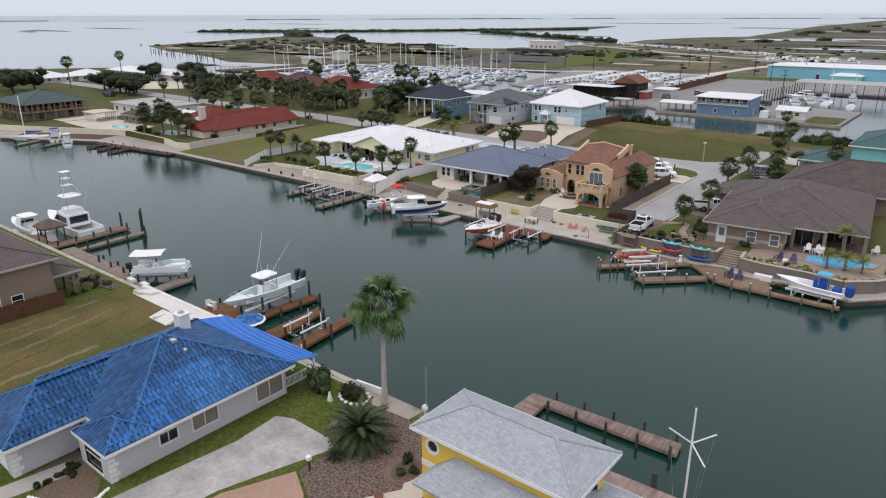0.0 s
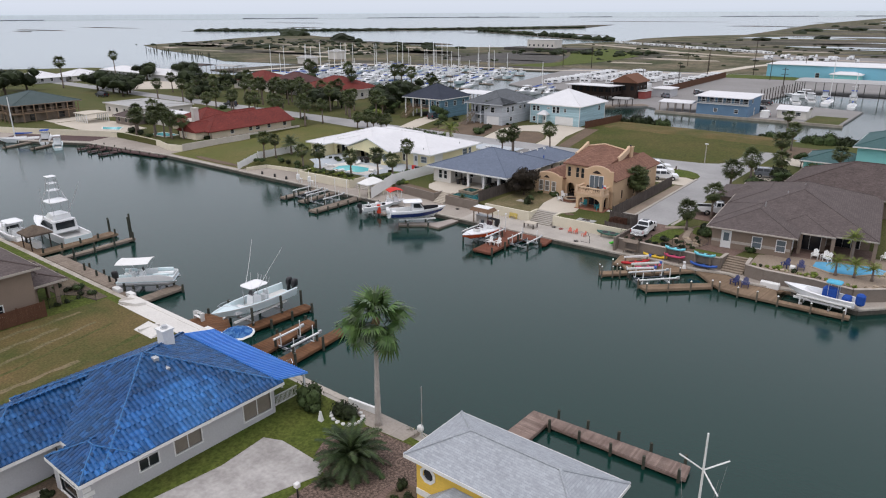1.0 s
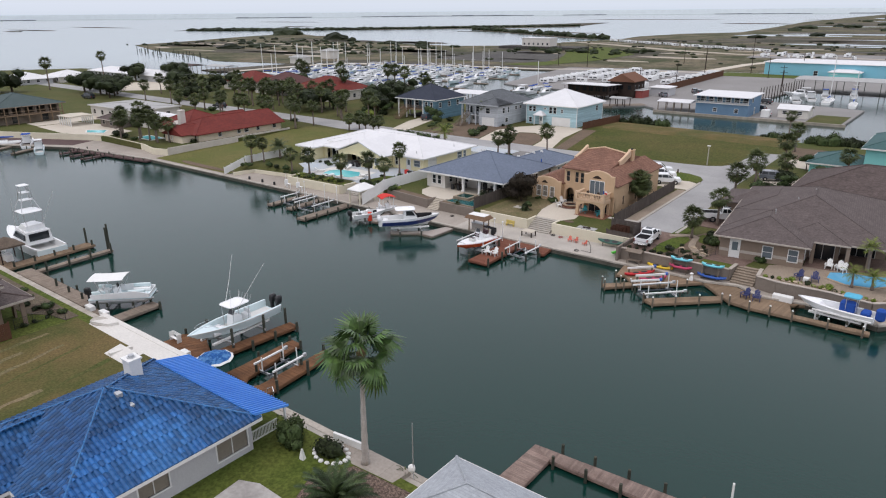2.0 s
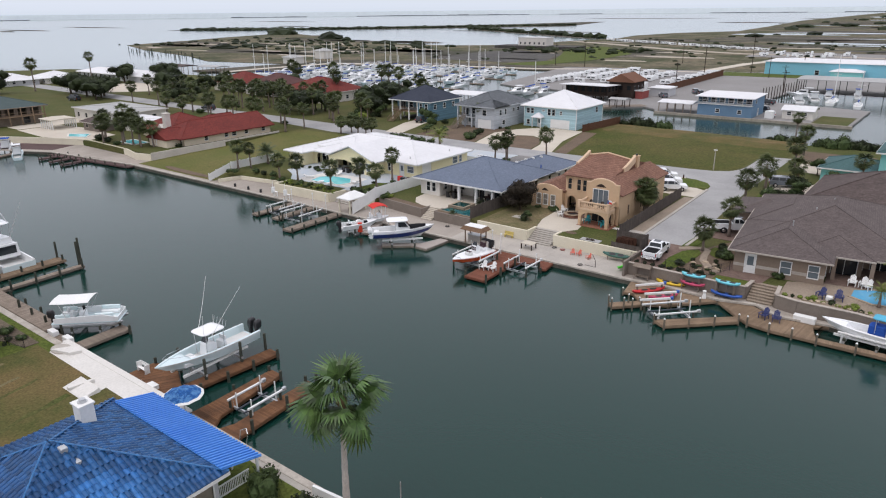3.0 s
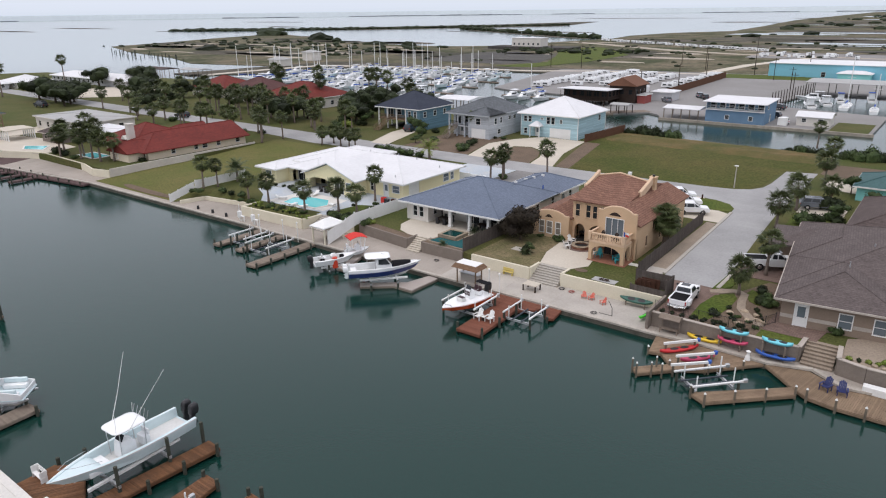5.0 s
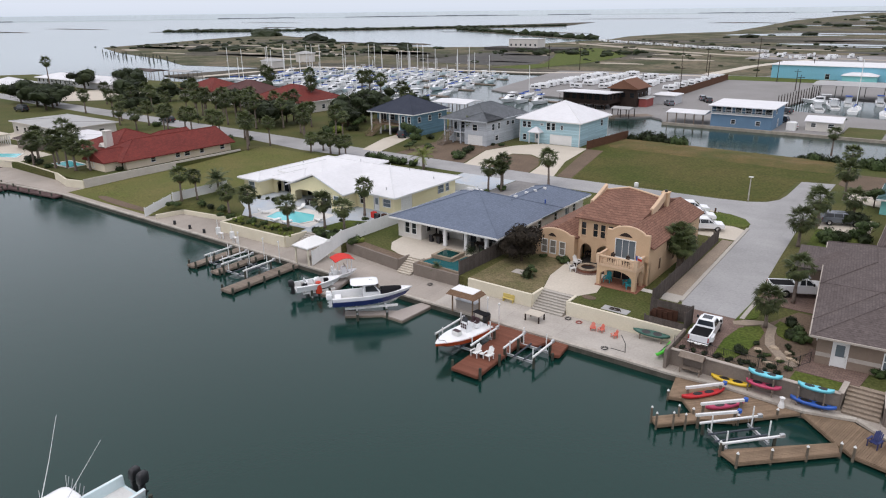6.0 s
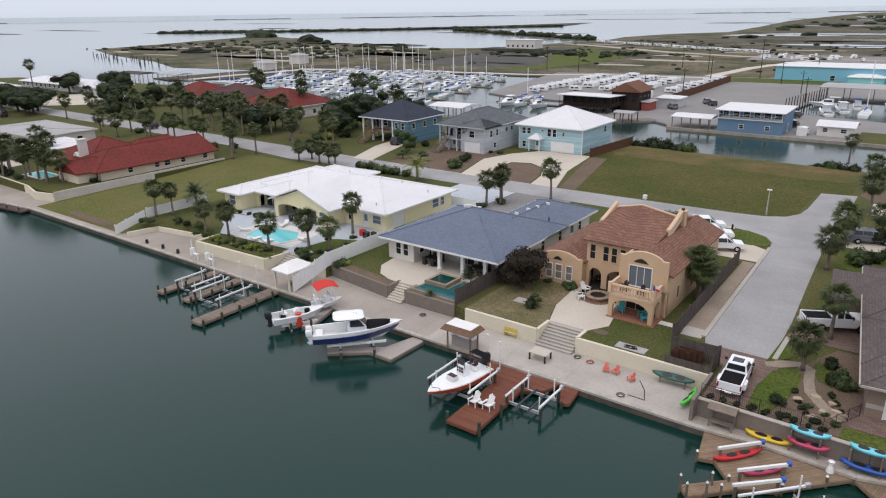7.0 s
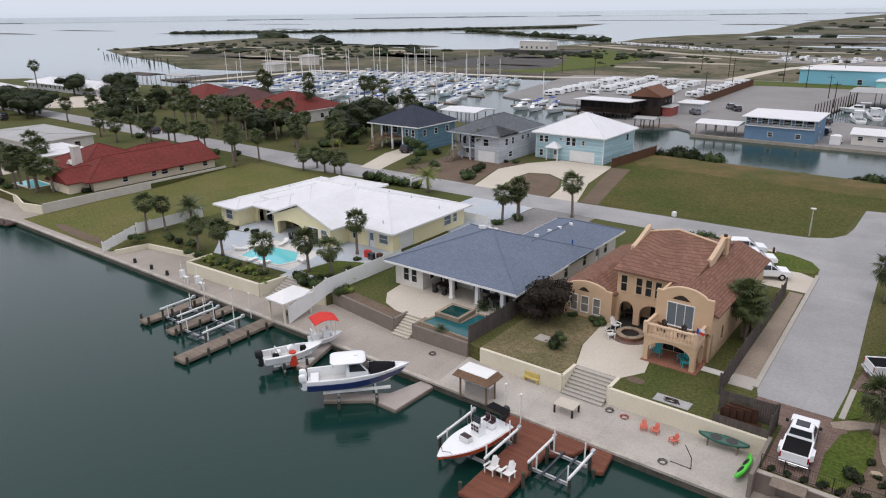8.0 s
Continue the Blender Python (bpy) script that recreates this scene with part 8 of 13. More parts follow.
def feather_crown(n=34, L=2.4, mat="frond_dark"):
    bm = B()
    for i in range(n):
        feather_frond(bm, frond_pose(i, n, -20, 75), L * random.uniform(0.85, 1.1), 16)
    return mesh_from("crown", bm, M[mat])


def skirt_mesh():
    bm = B()
    for i in range(16):
        fan_frond(bm, Matrix.Translation((0, 0, -0.15)) @ frond_pose(i, 16, -84, -58, 6), 1.05, 0.55, 7, 0.2)
    return mesh_from("dead_leaves", bm, M["frond_dead"])


random.seed(11)
FAN = [fan_crown(random.randint(44, 52)) for _ in range(5)]
FEATHER = [feather_crown(random.randint(30, 38)) for _ in range(3)]
LIME = [feather_crown(22, 2.3, "leaf_lime")]
SKIRT = [skirt_mesh() for _ in range(2)]


def trunk_mesh(h, r0, r1, lean, rings=True, mat="trunk"):
    bm = B()
    n = max(4, int(h / 0.45))
    rows = []
    for i in range(n + 1):
        k = i / n
        r = r0 + (r1 - r0) * min(1, k * 1.6) + (0.06 * (1 - k * 8) if k < 0.125 else 0) + (0.015 if i % 2 and rings else 0)
        cx, cy = lean[0] * k * k, lean[1] * k * k
        rows.append([(cx + r * math.cos(2 * math.pi * j / 9), cy + r * math.sin(2 * math.pi * j / 9), h * k) for j in range(9)])
    loft(bm, rows)
    return mesh_from("trunk", bm, M[mat], True)


def palm(x, y, z, h, s=1.0, feather=False, skirt=True, label="", group="palms in the gardens", crowns=None):
    h, s = h * 0.95, s * (0.92 if x < -138 else 0.8)
    lean = (random.uniform(-0.05, 0.05) * h, random.uniform(-0.05, 0.05) * h)
    t = thing("palm_tree", label or ("feather palm with arching grey-green fronds" if feather else "cabbage palm with a round crown of fan leaves"), "palm", x, y, z, random.uniform(0, 360), group)
    part("trunk", trunk_mesh(h, 0.19 * s + 0.02, 0.15 * s, lean), None, t, at_world=False)
    c = part("crown", random.choice(crowns or (FEATHER if feather else FAN)), None, t, at_world=False)
    c.location, c.scale = (lean[0], lean[1], h), (s, s, s * random.uniform(0.85, 1.0))
    c.rotation_euler = (0, 0, random.uniform(0, 6))
    if skirt and not feather:
        d = part("dead_leaves", random.choice(SKIRT), None, t, at_world=False)
        d.location, d.scale = (lean[0], lean[1], h), (s * 1.1, s * 1.1, s * 1.25)
    return t


def leaf_cloud(bm, lumps, per, size, flat=0.0):
    """Many small leaves on and in uneven lumps: (centre, half-sizes)."""
    for c, r in lumps:
        for _ in range(per):
            d = Vector((random.gauss(0, 1), random.gauss(0, 1), random.gauss(0, 1))).normalized()
            k = random.uniform(0.72, 1.08)
            k *= 1 + 0.22 * noise.noise(d * 2.3 + Vector(c))
            p = Vector((c[0] + d.x * r[0] * k, c[1] + d.y * r[1] * k, c[2] + d.z * r[2] * k))
            u = Vector((random.gauss(0, 1), random.gauss(0, 1), random.gauss(0, 1))).normalized()
            v = d.cross(u).normalized()
            w = (d + u * 0.6).normalized().cross(v)
            s = size * random.uniform(0.6, 1.3)
            bm.faces.new([bm.verts.new(p + v * (s * 0.5)), bm.verts.new(p + w * s * 0.32), bm.verts.new(p - v * (s * 0.5)), bm.verts.new(p - w * s * 0.32)])


def tree_crown(r, h, n=9, per=170, size=0.32, mat="leaf_oak"):
    bm = B()
    lumps = []
    for i in range(n):
        a, d = random.uniform(0, 6.28), r * random.uniform(0.15, 0.72)
        q = r * random.uniform(0.34, 0.52)
        lumps.append(((d * math.cos(a), d * math.sin(a), h * random.uniform(0.45, 0.85)), (q, q, q * random.uniform(0.6, 0.85))))
    for i, (c, q) in enumerate(lumps):
        blob(bm, c, (q[0] * 0.8, q[1] * 0.8, q[2] * 0.8), i, 0.5, 1)
    leaf_cloud(bm, lumps, per, size)
    return mesh_from("crown", bm, M[mat])


random.seed(12)
OAK = [tree_crown(5.0, 6.0) for _ in range(3)]
SMALL = [tree_crown(2.2, 4.2, 7, 150, 0.22, "leaf") for _ in range(2)]


def limbs_mesh(h, r, spread):
    bm = B()
    tube(bm, (0, 0, 0), (0, 0, h * 0.4), r, r * 0.7, 8)
    for i in range(5):
        a = i * 1.3 + 0.4
        bent(bm, [(0, 0, h * 0.35), (spread * 0.4 * math.cos(a), spread * 0.4 * math.sin(a), h * 0.52), (spread * 0.8 * math.cos(a), spread * 0.8 * math.sin(a), h * 0.68)], [r * 0.55, r * 0.35, r * 0.15], 6)
    return mesh_from("trunk", bm, M["bark"])


LIMBS_OAK, LIMBS_SMALL = limbs_mesh(6.0, 0.3, 3.2), limbs_mesh(4.2, 0.12, 1.5)


def oak(x, y, z, s=1.0, sz=1.0, small=False, label=""):
    t = thing("broadleaf_tree", label or "dark evergreen tree with a dense uneven crown", "tree", x, y, z, random.uniform(0, 360), "trees")
    for nm, me in (("trunk", LIMBS_SMALL if small else LIMBS_OAK), ("crown", random.choice(SMALL if small else OAK))):
        o = part(nm, me, None, t, at_world=False)
        o.scale = (s, s, s * sz)
    return t


def bush_mesh(mat, per=110, size=0.17, n=5):
    bm = B()
    lumps = [((random.uniform(-0.5, 0.5), random.uniform(-0.5, 0.5), random.uniform(0.35, 0.6)), (random.uniform(0.4, 0.6),) * 2 + (random.uniform(0.35, 0.5),)) for _ in range(n)]
    for i, (c, q) in enumerate(lumps):
        blob(bm, c, tuple(v * 0.82 for v in q), i + 3, 0.5, 1)
    leaf_cloud(bm, lumps, per, size)
    return mesh_from("bush", bm, M[mat])


random.seed(13)
BUSH = {k: [bush_mesh(k) for _ in range(2)] for k in ("leaf", "leaf_oak", "leaf_lime")}


def bush(x, y, z, r=0.8, h=None, mat="leaf", label=""):
    o = new("bush", random.choice(BUSH[mat]))
    o.matrix_basis = pose(x, y, z - 0.03, 0, 0, random.uniform(0, 360))
    o.scale = (r, r, h or r)
    words = {"leaf": "rounded green shrub", "leaf_oak": "dark green rounded shrub", "leaf_lime": "yellow-green leafy shrub"}
    return tagged(o, label or words[mat] + " in a garden bed", "shrub", "garden shrubs")


def cycad(x, y, z, s=0.6):
    """A low rosette of feather leaves."""
    t = thing("feather_plant", "low rosette of arching feather leaves", "plant", x, y, z, random.uniform(0, 360), "garden shrubs")
    o = part("leaves", random.choice(FEATHER), None, t, at_world=False)
    o.location, o.scale = (0, 0, 0.25 * s), (s, s, s)
    bm = B()
    disc(bm, (0, 0, 0), 0.18 * s, 0.3 * s, 8)
    part("stem", bm, M["trunk"], t, at_world=False)


random.seed(14)
# palms round the pool terrace and gardens
for x, y, h, s in ((-121.0, 6.2, 4.6, 1.05), (-119.8, 8.2, 4.0, 0.9), (-109.0, 6.2, 3.4, 1.0), (-104.6, 6.6, 3.7, 1.05), (-95.2, 5.6, 3.8, 1.1), (-91.7, 9.0, 4.0, 1.1), (-88.9, 9.9, 3.4, 1.05), (-91.4, 16.6, 4.6, 1.05),
                   (-84.2, 38.2, 4.4, 1.15), (-83.2, 41.0, 4.9, 1.1), (-82.6, 39.6, 4.2, 0.9), (-77.4, 46.0, 5.4, 1.2), (-110.9, 71.6, 5.2, 1.1)):
    palm(x, y, G, h, s)
palm(-120.2, 12.6, G, 2.3, 1.45, True)
palm(-103.4, 45.6, G, 2.6, 1.75, True, crowns=LIME, label="feather palm with bright arching fronds")
for x, y, h, s in ((-133.4, 45.2, 3.2, 1.1), (-132.6, 48.0, 3.0, 1.1), (-128.6, 46.2, 3.3, 1.15), (-126.6, 46.8, 2.8, 1.0), (-124.2, 46.2, 3.4, 1.1)):
    palm(x, y, G, h, s)
# palms of the red-roofed garden and beyond
for x, y, h, s in ((-157.6, 7.6, 5.0, 1.15), (-155.6, 9.4, 4.6, 1.1), (-163.4, 6.6, 5.2, 1.15), (-160.2, 8.8, 5.2, 1.1), (-166.4, 8.6, 5.6, 1.1), (-176.8, 9.4, 5.6, 1.1), (-172.8, 7.6, 5.0, 1.0), (-186, 19.4, 5.0, 1.2), (-180.2, 18.4, 4.2, 1.1),
                   (-151.4, 43.2, 5.6, 1.25), (-147.0, 45.6, 5.4, 1.0), (-150.4, 58.6, 6.4, 1.1), (-153.6, 60.6, 5.8, 1.1), (-186.8, 45.6, 5.2, 1.2), (-178.2, 45.0, 5.0, 1.2), (-183.2, 42.4, 5.6, 1.1), (-193.0, 40.6, 4.4, 1.2), (-204.6, 42.6, 4.2, 1.1),
                   (-192.4, 60.8, 6.6, 1.1), (-180.4, 59.2, 6.6, 1.2), (-174.4, 61.8, 6.0, 1.2), (-168.2, 58.8, 7.0, 1.1), (-163.2, 63.4, 6.4, 1.1), (-186.4, 66.4, 6.4, 1.1), (-198.4, 62.4, 6.2, 1.1), (-206.4, 64.2, 6.0, 1.2), (-158.4, 68.6, 5.4, 1.1),
                   (-182.2, 91.0, 8.2, 1.3), (-178.0, 112.4, 9.0, 1.5), (-182.8, 113.8, 8.6, 1.4), (-172.6, 111.6, 8.4, 1.4), (-146.8, 92.4, 7.4, 1.3), (-150.6, 95.6, 8.6, 1.3), (-221, 49.8, 6.4, 1.2), (-235.6, 69.2, 6.2, 1.2), (-212.4, 47.4, 5.8, 1.2), (-218, 75, 6.0, 1.3), (-226, 80, 7.0, 1.3),
                   (-302, 46.4, 11.0, 1.5), (-321.0, 78.0, 11.3, 1.35), (-236.2, 49.4, 5.6, 1.2), (-228, 112, 9.0, 1.5), (-222, 109, 8.0, 1.5), (-205, 112, 8.5, 1.5)):
    palm(x, y, G, h, s)
# street corner and brown house
for x, y, h, s in ((-38.0, 37.0, 3.8, 1.5), (-37.6, 47.6, 3.9, 1.55), (-36.7, 64.2, 4.8, 1.45), (-38.2, 79.4, 4.8, 1.4), (-34.3, 54.6, 3.0, 1.4), (-34.9, 18.1, 4.2, 1.25), (-35.8, 10.7, 3.0, 1.2), (-24.8, 52.6, 5.4, 1.25), (-43.8, 99.6, 4.8, 1.2), (-9.0, 16.5, 5.0, 1.3), (-6.4, 60.0, 5.4, 1.3)):
    palm(x, y, G, h, s * 0.85)
for x, y, h, s in ((-47.3, 20.7, 4.3, 1.3), (-46.9, 20.2, 3.5, 1.2), (-47.0, 21.3, 3.7, 1.15)):
    palm(x, y, G, h, s, label="leafy cabbage palm in a clump beside the stucco house")
for x, y, h, s in ((-16.6, 4.0, 1.6, 0.8), (-14.8, 4.4, 1.5, 0.85), (-13.1, 4.4, 1.3, 0.8), (-15.9, 9.6, 3.2, 0.9), (-9.4, 8.6, 1.6, 0.9)):
    palm(x, y, G, h, s, True, label="young yellow-green feather palm by the pool", crowns=LIME)

# the tall fan palm and the big feather palm on the near bank
def near_fan_palm():
    x, y, h = -37.6, -47.9, 8.4
    t = thing("palm_tree", "tall slender fan palm with shaggy drooping leaves", "palm", x, y, NG - 0.1)
    part("trunk", trunk_mesh(h, 0.25, 0.155, (-0.1, 0.25), True, "trunk_pale"), None, t, at_world=False)
    meshes = []
    for k in range(6):
        bm = B()
        fan_frond(bm, Matrix(), random.uniform(1.6, 2.05), 1.2, 21, 0.45 + 0.2 * k)
        meshes.append(mesh_from("frond", bm, M["frond_bright"]))
    n = 38
    for i in range(n):
        o = part("frond", meshes[i % 6], None, t, at_world=False)
        o.matrix_basis = Matrix.Translation((-0.1, 0.25, h + 0.1)) @ frond_pose(i, n, -46, 80, 18) @ Matrix.Scale(random.uniform(0.82, 1.18), 4)
    d = part("dead_leaves", SKIRT[0], None, t, at_world=False)
    d.location, d.scale = (-0.1, 0.25, h), (0.9, 0.9, 0.9)
    bm = B()
    blob(bm, (-0.1, 0.25, h - 0.1), (0.3, 0.3, 0.45), 3, 0.3, 2)
    part("crown_shaft", bm, M["frond_dead"], t, at_world=False)


def near_feather_palm():
    x, y = -35.5, -52.6
    t = thing("palm_tree", "large feather palm with arching dark green fronds", "palm", x, y, NG)
    part("trunk", trunk_mesh(0.9, 0.4, 0.36, (0, 0)), None, t, at_world=False)
    meshes = []
    for k in range(5):
        bm = B()
        feather_frond(bm, Matrix(), random.uniform(2.9, 3.5), 30, 0.5, 0.75 + 0.12 * k)
        meshes.append(mesh_from("frond", bm, M["frond_grey"]))
    n = 62
    for i in range(n):
        o = part("frond", meshes[i % 5], None, t, at_world=False)
        o.matrix_basis = Matrix.Translation((0, 0, 0.9)) @ frond_pose(i, n, -24, 66) @ Matrix.Scale(0.9, 4)


near_fan_palm()
near_feather_palm()
for x, y, r, h in ((-33.8, 12.4, 1.3, 1.1), (-36.4, 4.2, 1.0, 0.9), (-35.2, 5.2, 0.5, 0.45), (-34.7, 4.4, 0.5, 0.45), (-34.2, 3.6, 0.55, 0.5), (-35.6, 6.6, 0.5, 0.5), (-33.6, 3.0, 0.6, 0.5), (-32.8, 6.4, 0.45, 0.5), (-33.2, 7.4, 0.5, 0.6), (-32.4, 5.4, 0.4, 0.5), (-37.6, 2.6, 0.5, 0.5), (-36.7, 2.5, 0.45, 0.5), (-35.8, 2.5, 0.5, 0.5), (-34.9, 2.5, 0.5, 0.5)):
    bush(x, y, G, r * 0.78, h * 0.8, "leaf_oak")
bush(-43.6, -49.0, NG, 1.35, 1.9, "leaf", "tall dark green shrub at the house corner")
bush(-43.0, -49.8, NG, 1.0, 1.2, "leaf")
bush(-40.2, -48.4, NG, 1.45, 1.3, "leaf_oak", "dark mounded shrub in a stone ring")
cycad(-35.6, -55.0, NG, 0.42)
bush(-31.4, -52.2, NG, 0.55, 0.75, "leaf_oak", "round clipped shrub in the brick-edged bed")
bush(-30.9, -53.5, NG, 0.45, 0.55, "leaf", "round clipped shrub in the brick-edged bed")
random.seed(77)
for i in range(16):
    k = i / 15
    bush(-24.6 + 10.4 * k, 1.75 + 0.25 * math.sin(5 * k) - 0.5 * k * k, G, random.uniform(0.25, 0.42), random.uniform(0.3, 0.5), random.choice(("leaf_lime", "leaf_lime", "leaf_oak")))
for x, y, r in ((-30.2, -51.6, 0.55), (-30.4, -52.8, 0.5), (-29.6, -52.2, 0.4)):
    bush(x, y, NG, r, r, "leaf_oak")
# trees
for x, y, s in ((-174.8, 68.6, 1.15), (-183.0, 70.4, 1.0), (-166.0, 70.6, 1.1), (-165.0, 88.6, 1.2), (-160.4, 97.6, 1.35), (-153.2, 90.0, 1.2), (-157.4, 81.0, 1.1), (-168.6, 99.8, 1.2), (-150.2, 100.4, 1.1), (-267, 49.2, 1.4), (-257, 49.4, 1.3), (-310, 27.4, 1.6), (-302.4, 32.8, 1.6), (-294, 22, 1.5), (-280.4, 49.8, 1.4), (-265.2, 50.6, 1.2),
                (-250.6, 71.8, 1.4), (-240.0, 80.2, 1.2), (-283.4, 91.4, 1.5), (-234.6, 63.6, 1.1), (-243, 90, 1.2), (-316, 18, 1.6), (-275, 58, 1.2), (-330, 24, 1.5), (-345, 30, 1.5), (-199, 76, 1.1), (-208, 84, 1.1), (-214, 98, 1.2), (-150.5, 74, 1.4), (-147.5, 71, 1.0), (-152, 82, 1.3), (-166.5, 62.5, 1.15), (-170, 66, 1.1), (-254, 46, 1.3), (-262, 53, 1.4), (-285, 54, 1.4), (-305, 84, 1.4), (-296, 98, 1.5), (-224, 58, 0.9), (-228, 66, 1.0), (-261, 77, 1.2)):
    oak(x, y, G, s * 0.92, 0.95)
SMALL.append(tree_crown(2.2, 4.2, 15, 420, 0.21, "leaf_brown"))
dark_tree = thing("broadleaf_tree", "dark brown-leaved tree beside the board fence", "tree", -63.2, 13.2, G, 40, "trees")
for nm, me in (("trunk", LIMBS_SMALL), ("crown", SMALL.pop())):
    o = part(nm, me, None, dark_tree, at_world=False)
    o.scale = (1.3, 1.3, 1.3)
    if nm == "crown":
        o.location.z = -1.2
        o.scale = (1.25, 1.25, 1.4)
oak(-120.0, 62.6, G, 1.35, 0.9, True)
for x, y in ((-112.8, 58.4), (-117.4, 58.4)):
    oak(x, y, G, 0.8, 0.6, True)
bush(-35.4, 40.6, G, 1.7, 1.9, "leaf", "tall rounded shrub in the front garden")
bush(-34.0, 42.4, G, 1.5, 1.6, "leaf_oak", "tall rounded shrub in the front garden")
bush(-33.6, 50.2, G, 1.9, 2.2, "leaf_oak", "tall rounded shrub in the front garden")
for x, y, r, n in ((-78.0, 96.6, 2.3, 5), (-56.6, 95.4, 0.9, 2), (-48.6, 94.6, 1.1, 2), (-44.2, 94.0, 1.8, 3), (-32.6, 92.4, 2.6, 4), (-24.0, 92.4, 2.4, 3)):
    for i in range(n):
        k = r * random.uniform(0.75, 1.15)
        bush(x + r * 1.15 * (i - (n - 1) / 2) + random.uniform(-0.4, 0.4), y + random.uniform(-0.8, 0.8), G - 1.0, k, k * 1.25, random.choice(("leaf", "leaf_oak", "leaf_oak")), "mangrove-like shrub at the water's edge")
# shrubs
for x, y, r, m in ((-118.8, 4.0, 0.9, "leaf"), (-120.0, 3.6, 0.8, "leaf"), (-108.6, 4.4, 0.7, "leaf"), (-106.6, 4.6, 0.8, "leaf"), (-104.6, 4.9, 0.7, "leaf_lime"), (-102.2, 5.0, 0.8, "leaf"), (-100.0, 5.3, 0.7, "leaf"), (-97.6, 5.4, 0.8, "leaf_lime"), (-95.4, 5.5, 0.7, "leaf"), (-116.0, 6.4, 0.9, "leaf"), (-113.6, 6.2, 0.9, "leaf_oak"), (-111.2, 6.4, 0.9, "leaf"),
                   (-89.2, 6.2, 1.0, "leaf"), (-87.6, 6.4, 1.1, "leaf"), (-86.6, 7.8, 1.0, "leaf"), (-88.6, 7.6, 0.9, "leaf_oak"), (-84.2, 6.9, 0.9, "leaf"), (-83.6, 7.2, 0.8, "leaf_lime"), (-84.0, 6.4, 0.8, "leaf"), (-112.4, 14.4, 0.6, "leaf_oak"), (-110.4, 14.6, 0.5, "leaf_oak"), (-115.4, 14.2, 0.7, "leaf_oak"),
                   (-58.9, 15.6, 0.8, "leaf"), (-59.6, 15.9, 0.6, "leaf"), (-61.8, 15.9, 0.5, "leaf"), (-56.6, 45.6, 1.3, "leaf"), (-58.6, 46.4, 1.3, "leaf"), (-60.4, 45.4, 1.2, "leaf_oak"), (-109.8, 46.4, 1.6, "leaf"), (-112.4, 46.2, 1.7, "leaf"), (-115.8, 46.8, 1.8, "leaf"), (-117.8, 46.6, 1.6, "leaf_oak"), (-107.0, 47.0, 1.3, "leaf"),
                   (-104.6, 58.6, 1.5, "leaf"), (-105.4, 62.6, 1.5, "leaf_oak"), (-103.2, 56.6, 1.4, "leaf"), (-106.4, 65.6, 1.2, "leaf_oak"), (-103.6, 73.2, 0.8, "leaf"), (-84.3, 37.0, 0.9, "leaf"), (-83.0, 40.2, 1.0, "leaf"), (-105.6, 72.8, 0.7, "leaf_oak"), (-124, 69, 1.4, "leaf"), (-122, 71.5, 1.3, "leaf_oak"),
                   (-33.4, 9.6, 0.9, "leaf_oak"), (-33.2, 10.4, 1.0, "leaf"), (-32.6, 9.4, 0.9, "leaf"), (-34.4, 5.0, 0.35, "leaf"), (-33.2, 4.4, 0.35, "leaf"), (-32.4, 3.4, 0.4, "leaf"), (-33.6, 3.0, 0.45, "leaf_oak"), (-35.4, 2.6, 0.4, "leaf_oak"),
                   (-33.6, 36.0, 1.0, "leaf"), (-31.8, 33.0, 1.2, "leaf"), (-32.2, 30.6, 1.3, "leaf"), (-34.4, 29.2, 1.1, "leaf"), (-31.4, 42.6, 1.4, "leaf_oak"), (-32.4, 44.8, 1.4, "leaf"), (-33, 26.2, 1.0, "leaf"), (-31.6, 38.8, 1.0, "leaf_oak"), (-26.4, 6.6, 0.9, "leaf"), (-18.4, 2.4, 0.6, "leaf_lime"), (-20.4, 2.2, 0.5, "leaf_oak"), (-22.0, 2.4, 0.5, "leaf_lime"), (-10.4, 6.0, 0.8, "leaf_lime"), (-8.4, 12.2, 1.2, "leaf"),
                   (-161.4, 12.4, 1.2, "leaf_oak"), (-153.4, 12.4, 1.2, "leaf_oak"), (-150.6, 12.2, 1.0, "leaf_oak"), (-174, 6.6, 1.6, "leaf_oak"), (-170, 6.4, 1.3, "leaf_oak"), (-165, 6.0, 1.0, "leaf"), (-184, 17, 2.0, "leaf_oak"), (-161, 45, 1.2, "leaf"), (-156, 47, 1.2, "leaf_oak"), (-194, 47, 1.5, "leaf"), (-170, 47, 1.4, "leaf_oak"), (-148, 64, 2.0, "leaf"), (-146, 66, 2.0, "leaf_lime"), (-151, 70, 2.2, "leaf"), (-145, 70, 1.6, "leaf_oak")):
    bush(x, y, G, r, r * 0.95, m)
random.seed(15)
for i in range(9):
    bush(-40.6 + 0.95 * i, 2.15, G, 0.34, 0.42, "leaf_oak", "small clipped shrub behind the railing")
cycad(-60.0, 9.1, G, 0.5)
bush(-59.8, 8.9, G, 0.9, 1.2, "leaf_oak", "dark clipped shrub in the dry lawn")
oak(-59.9, 9.3, G, 0.42, 0.8, True, "small layered clipped tree in the lawn")
for x, y, s in ((-69.6, 12.0, 0.5), (-67.4, 11.4, 0.55), (-70.0, 5.7, 0.4), (-86.0, 9.4, 0.6), (-87.2, 11.0, 0.6), (-33.6, 31.6, 0.6)):
    cycad(x, y, G, s)
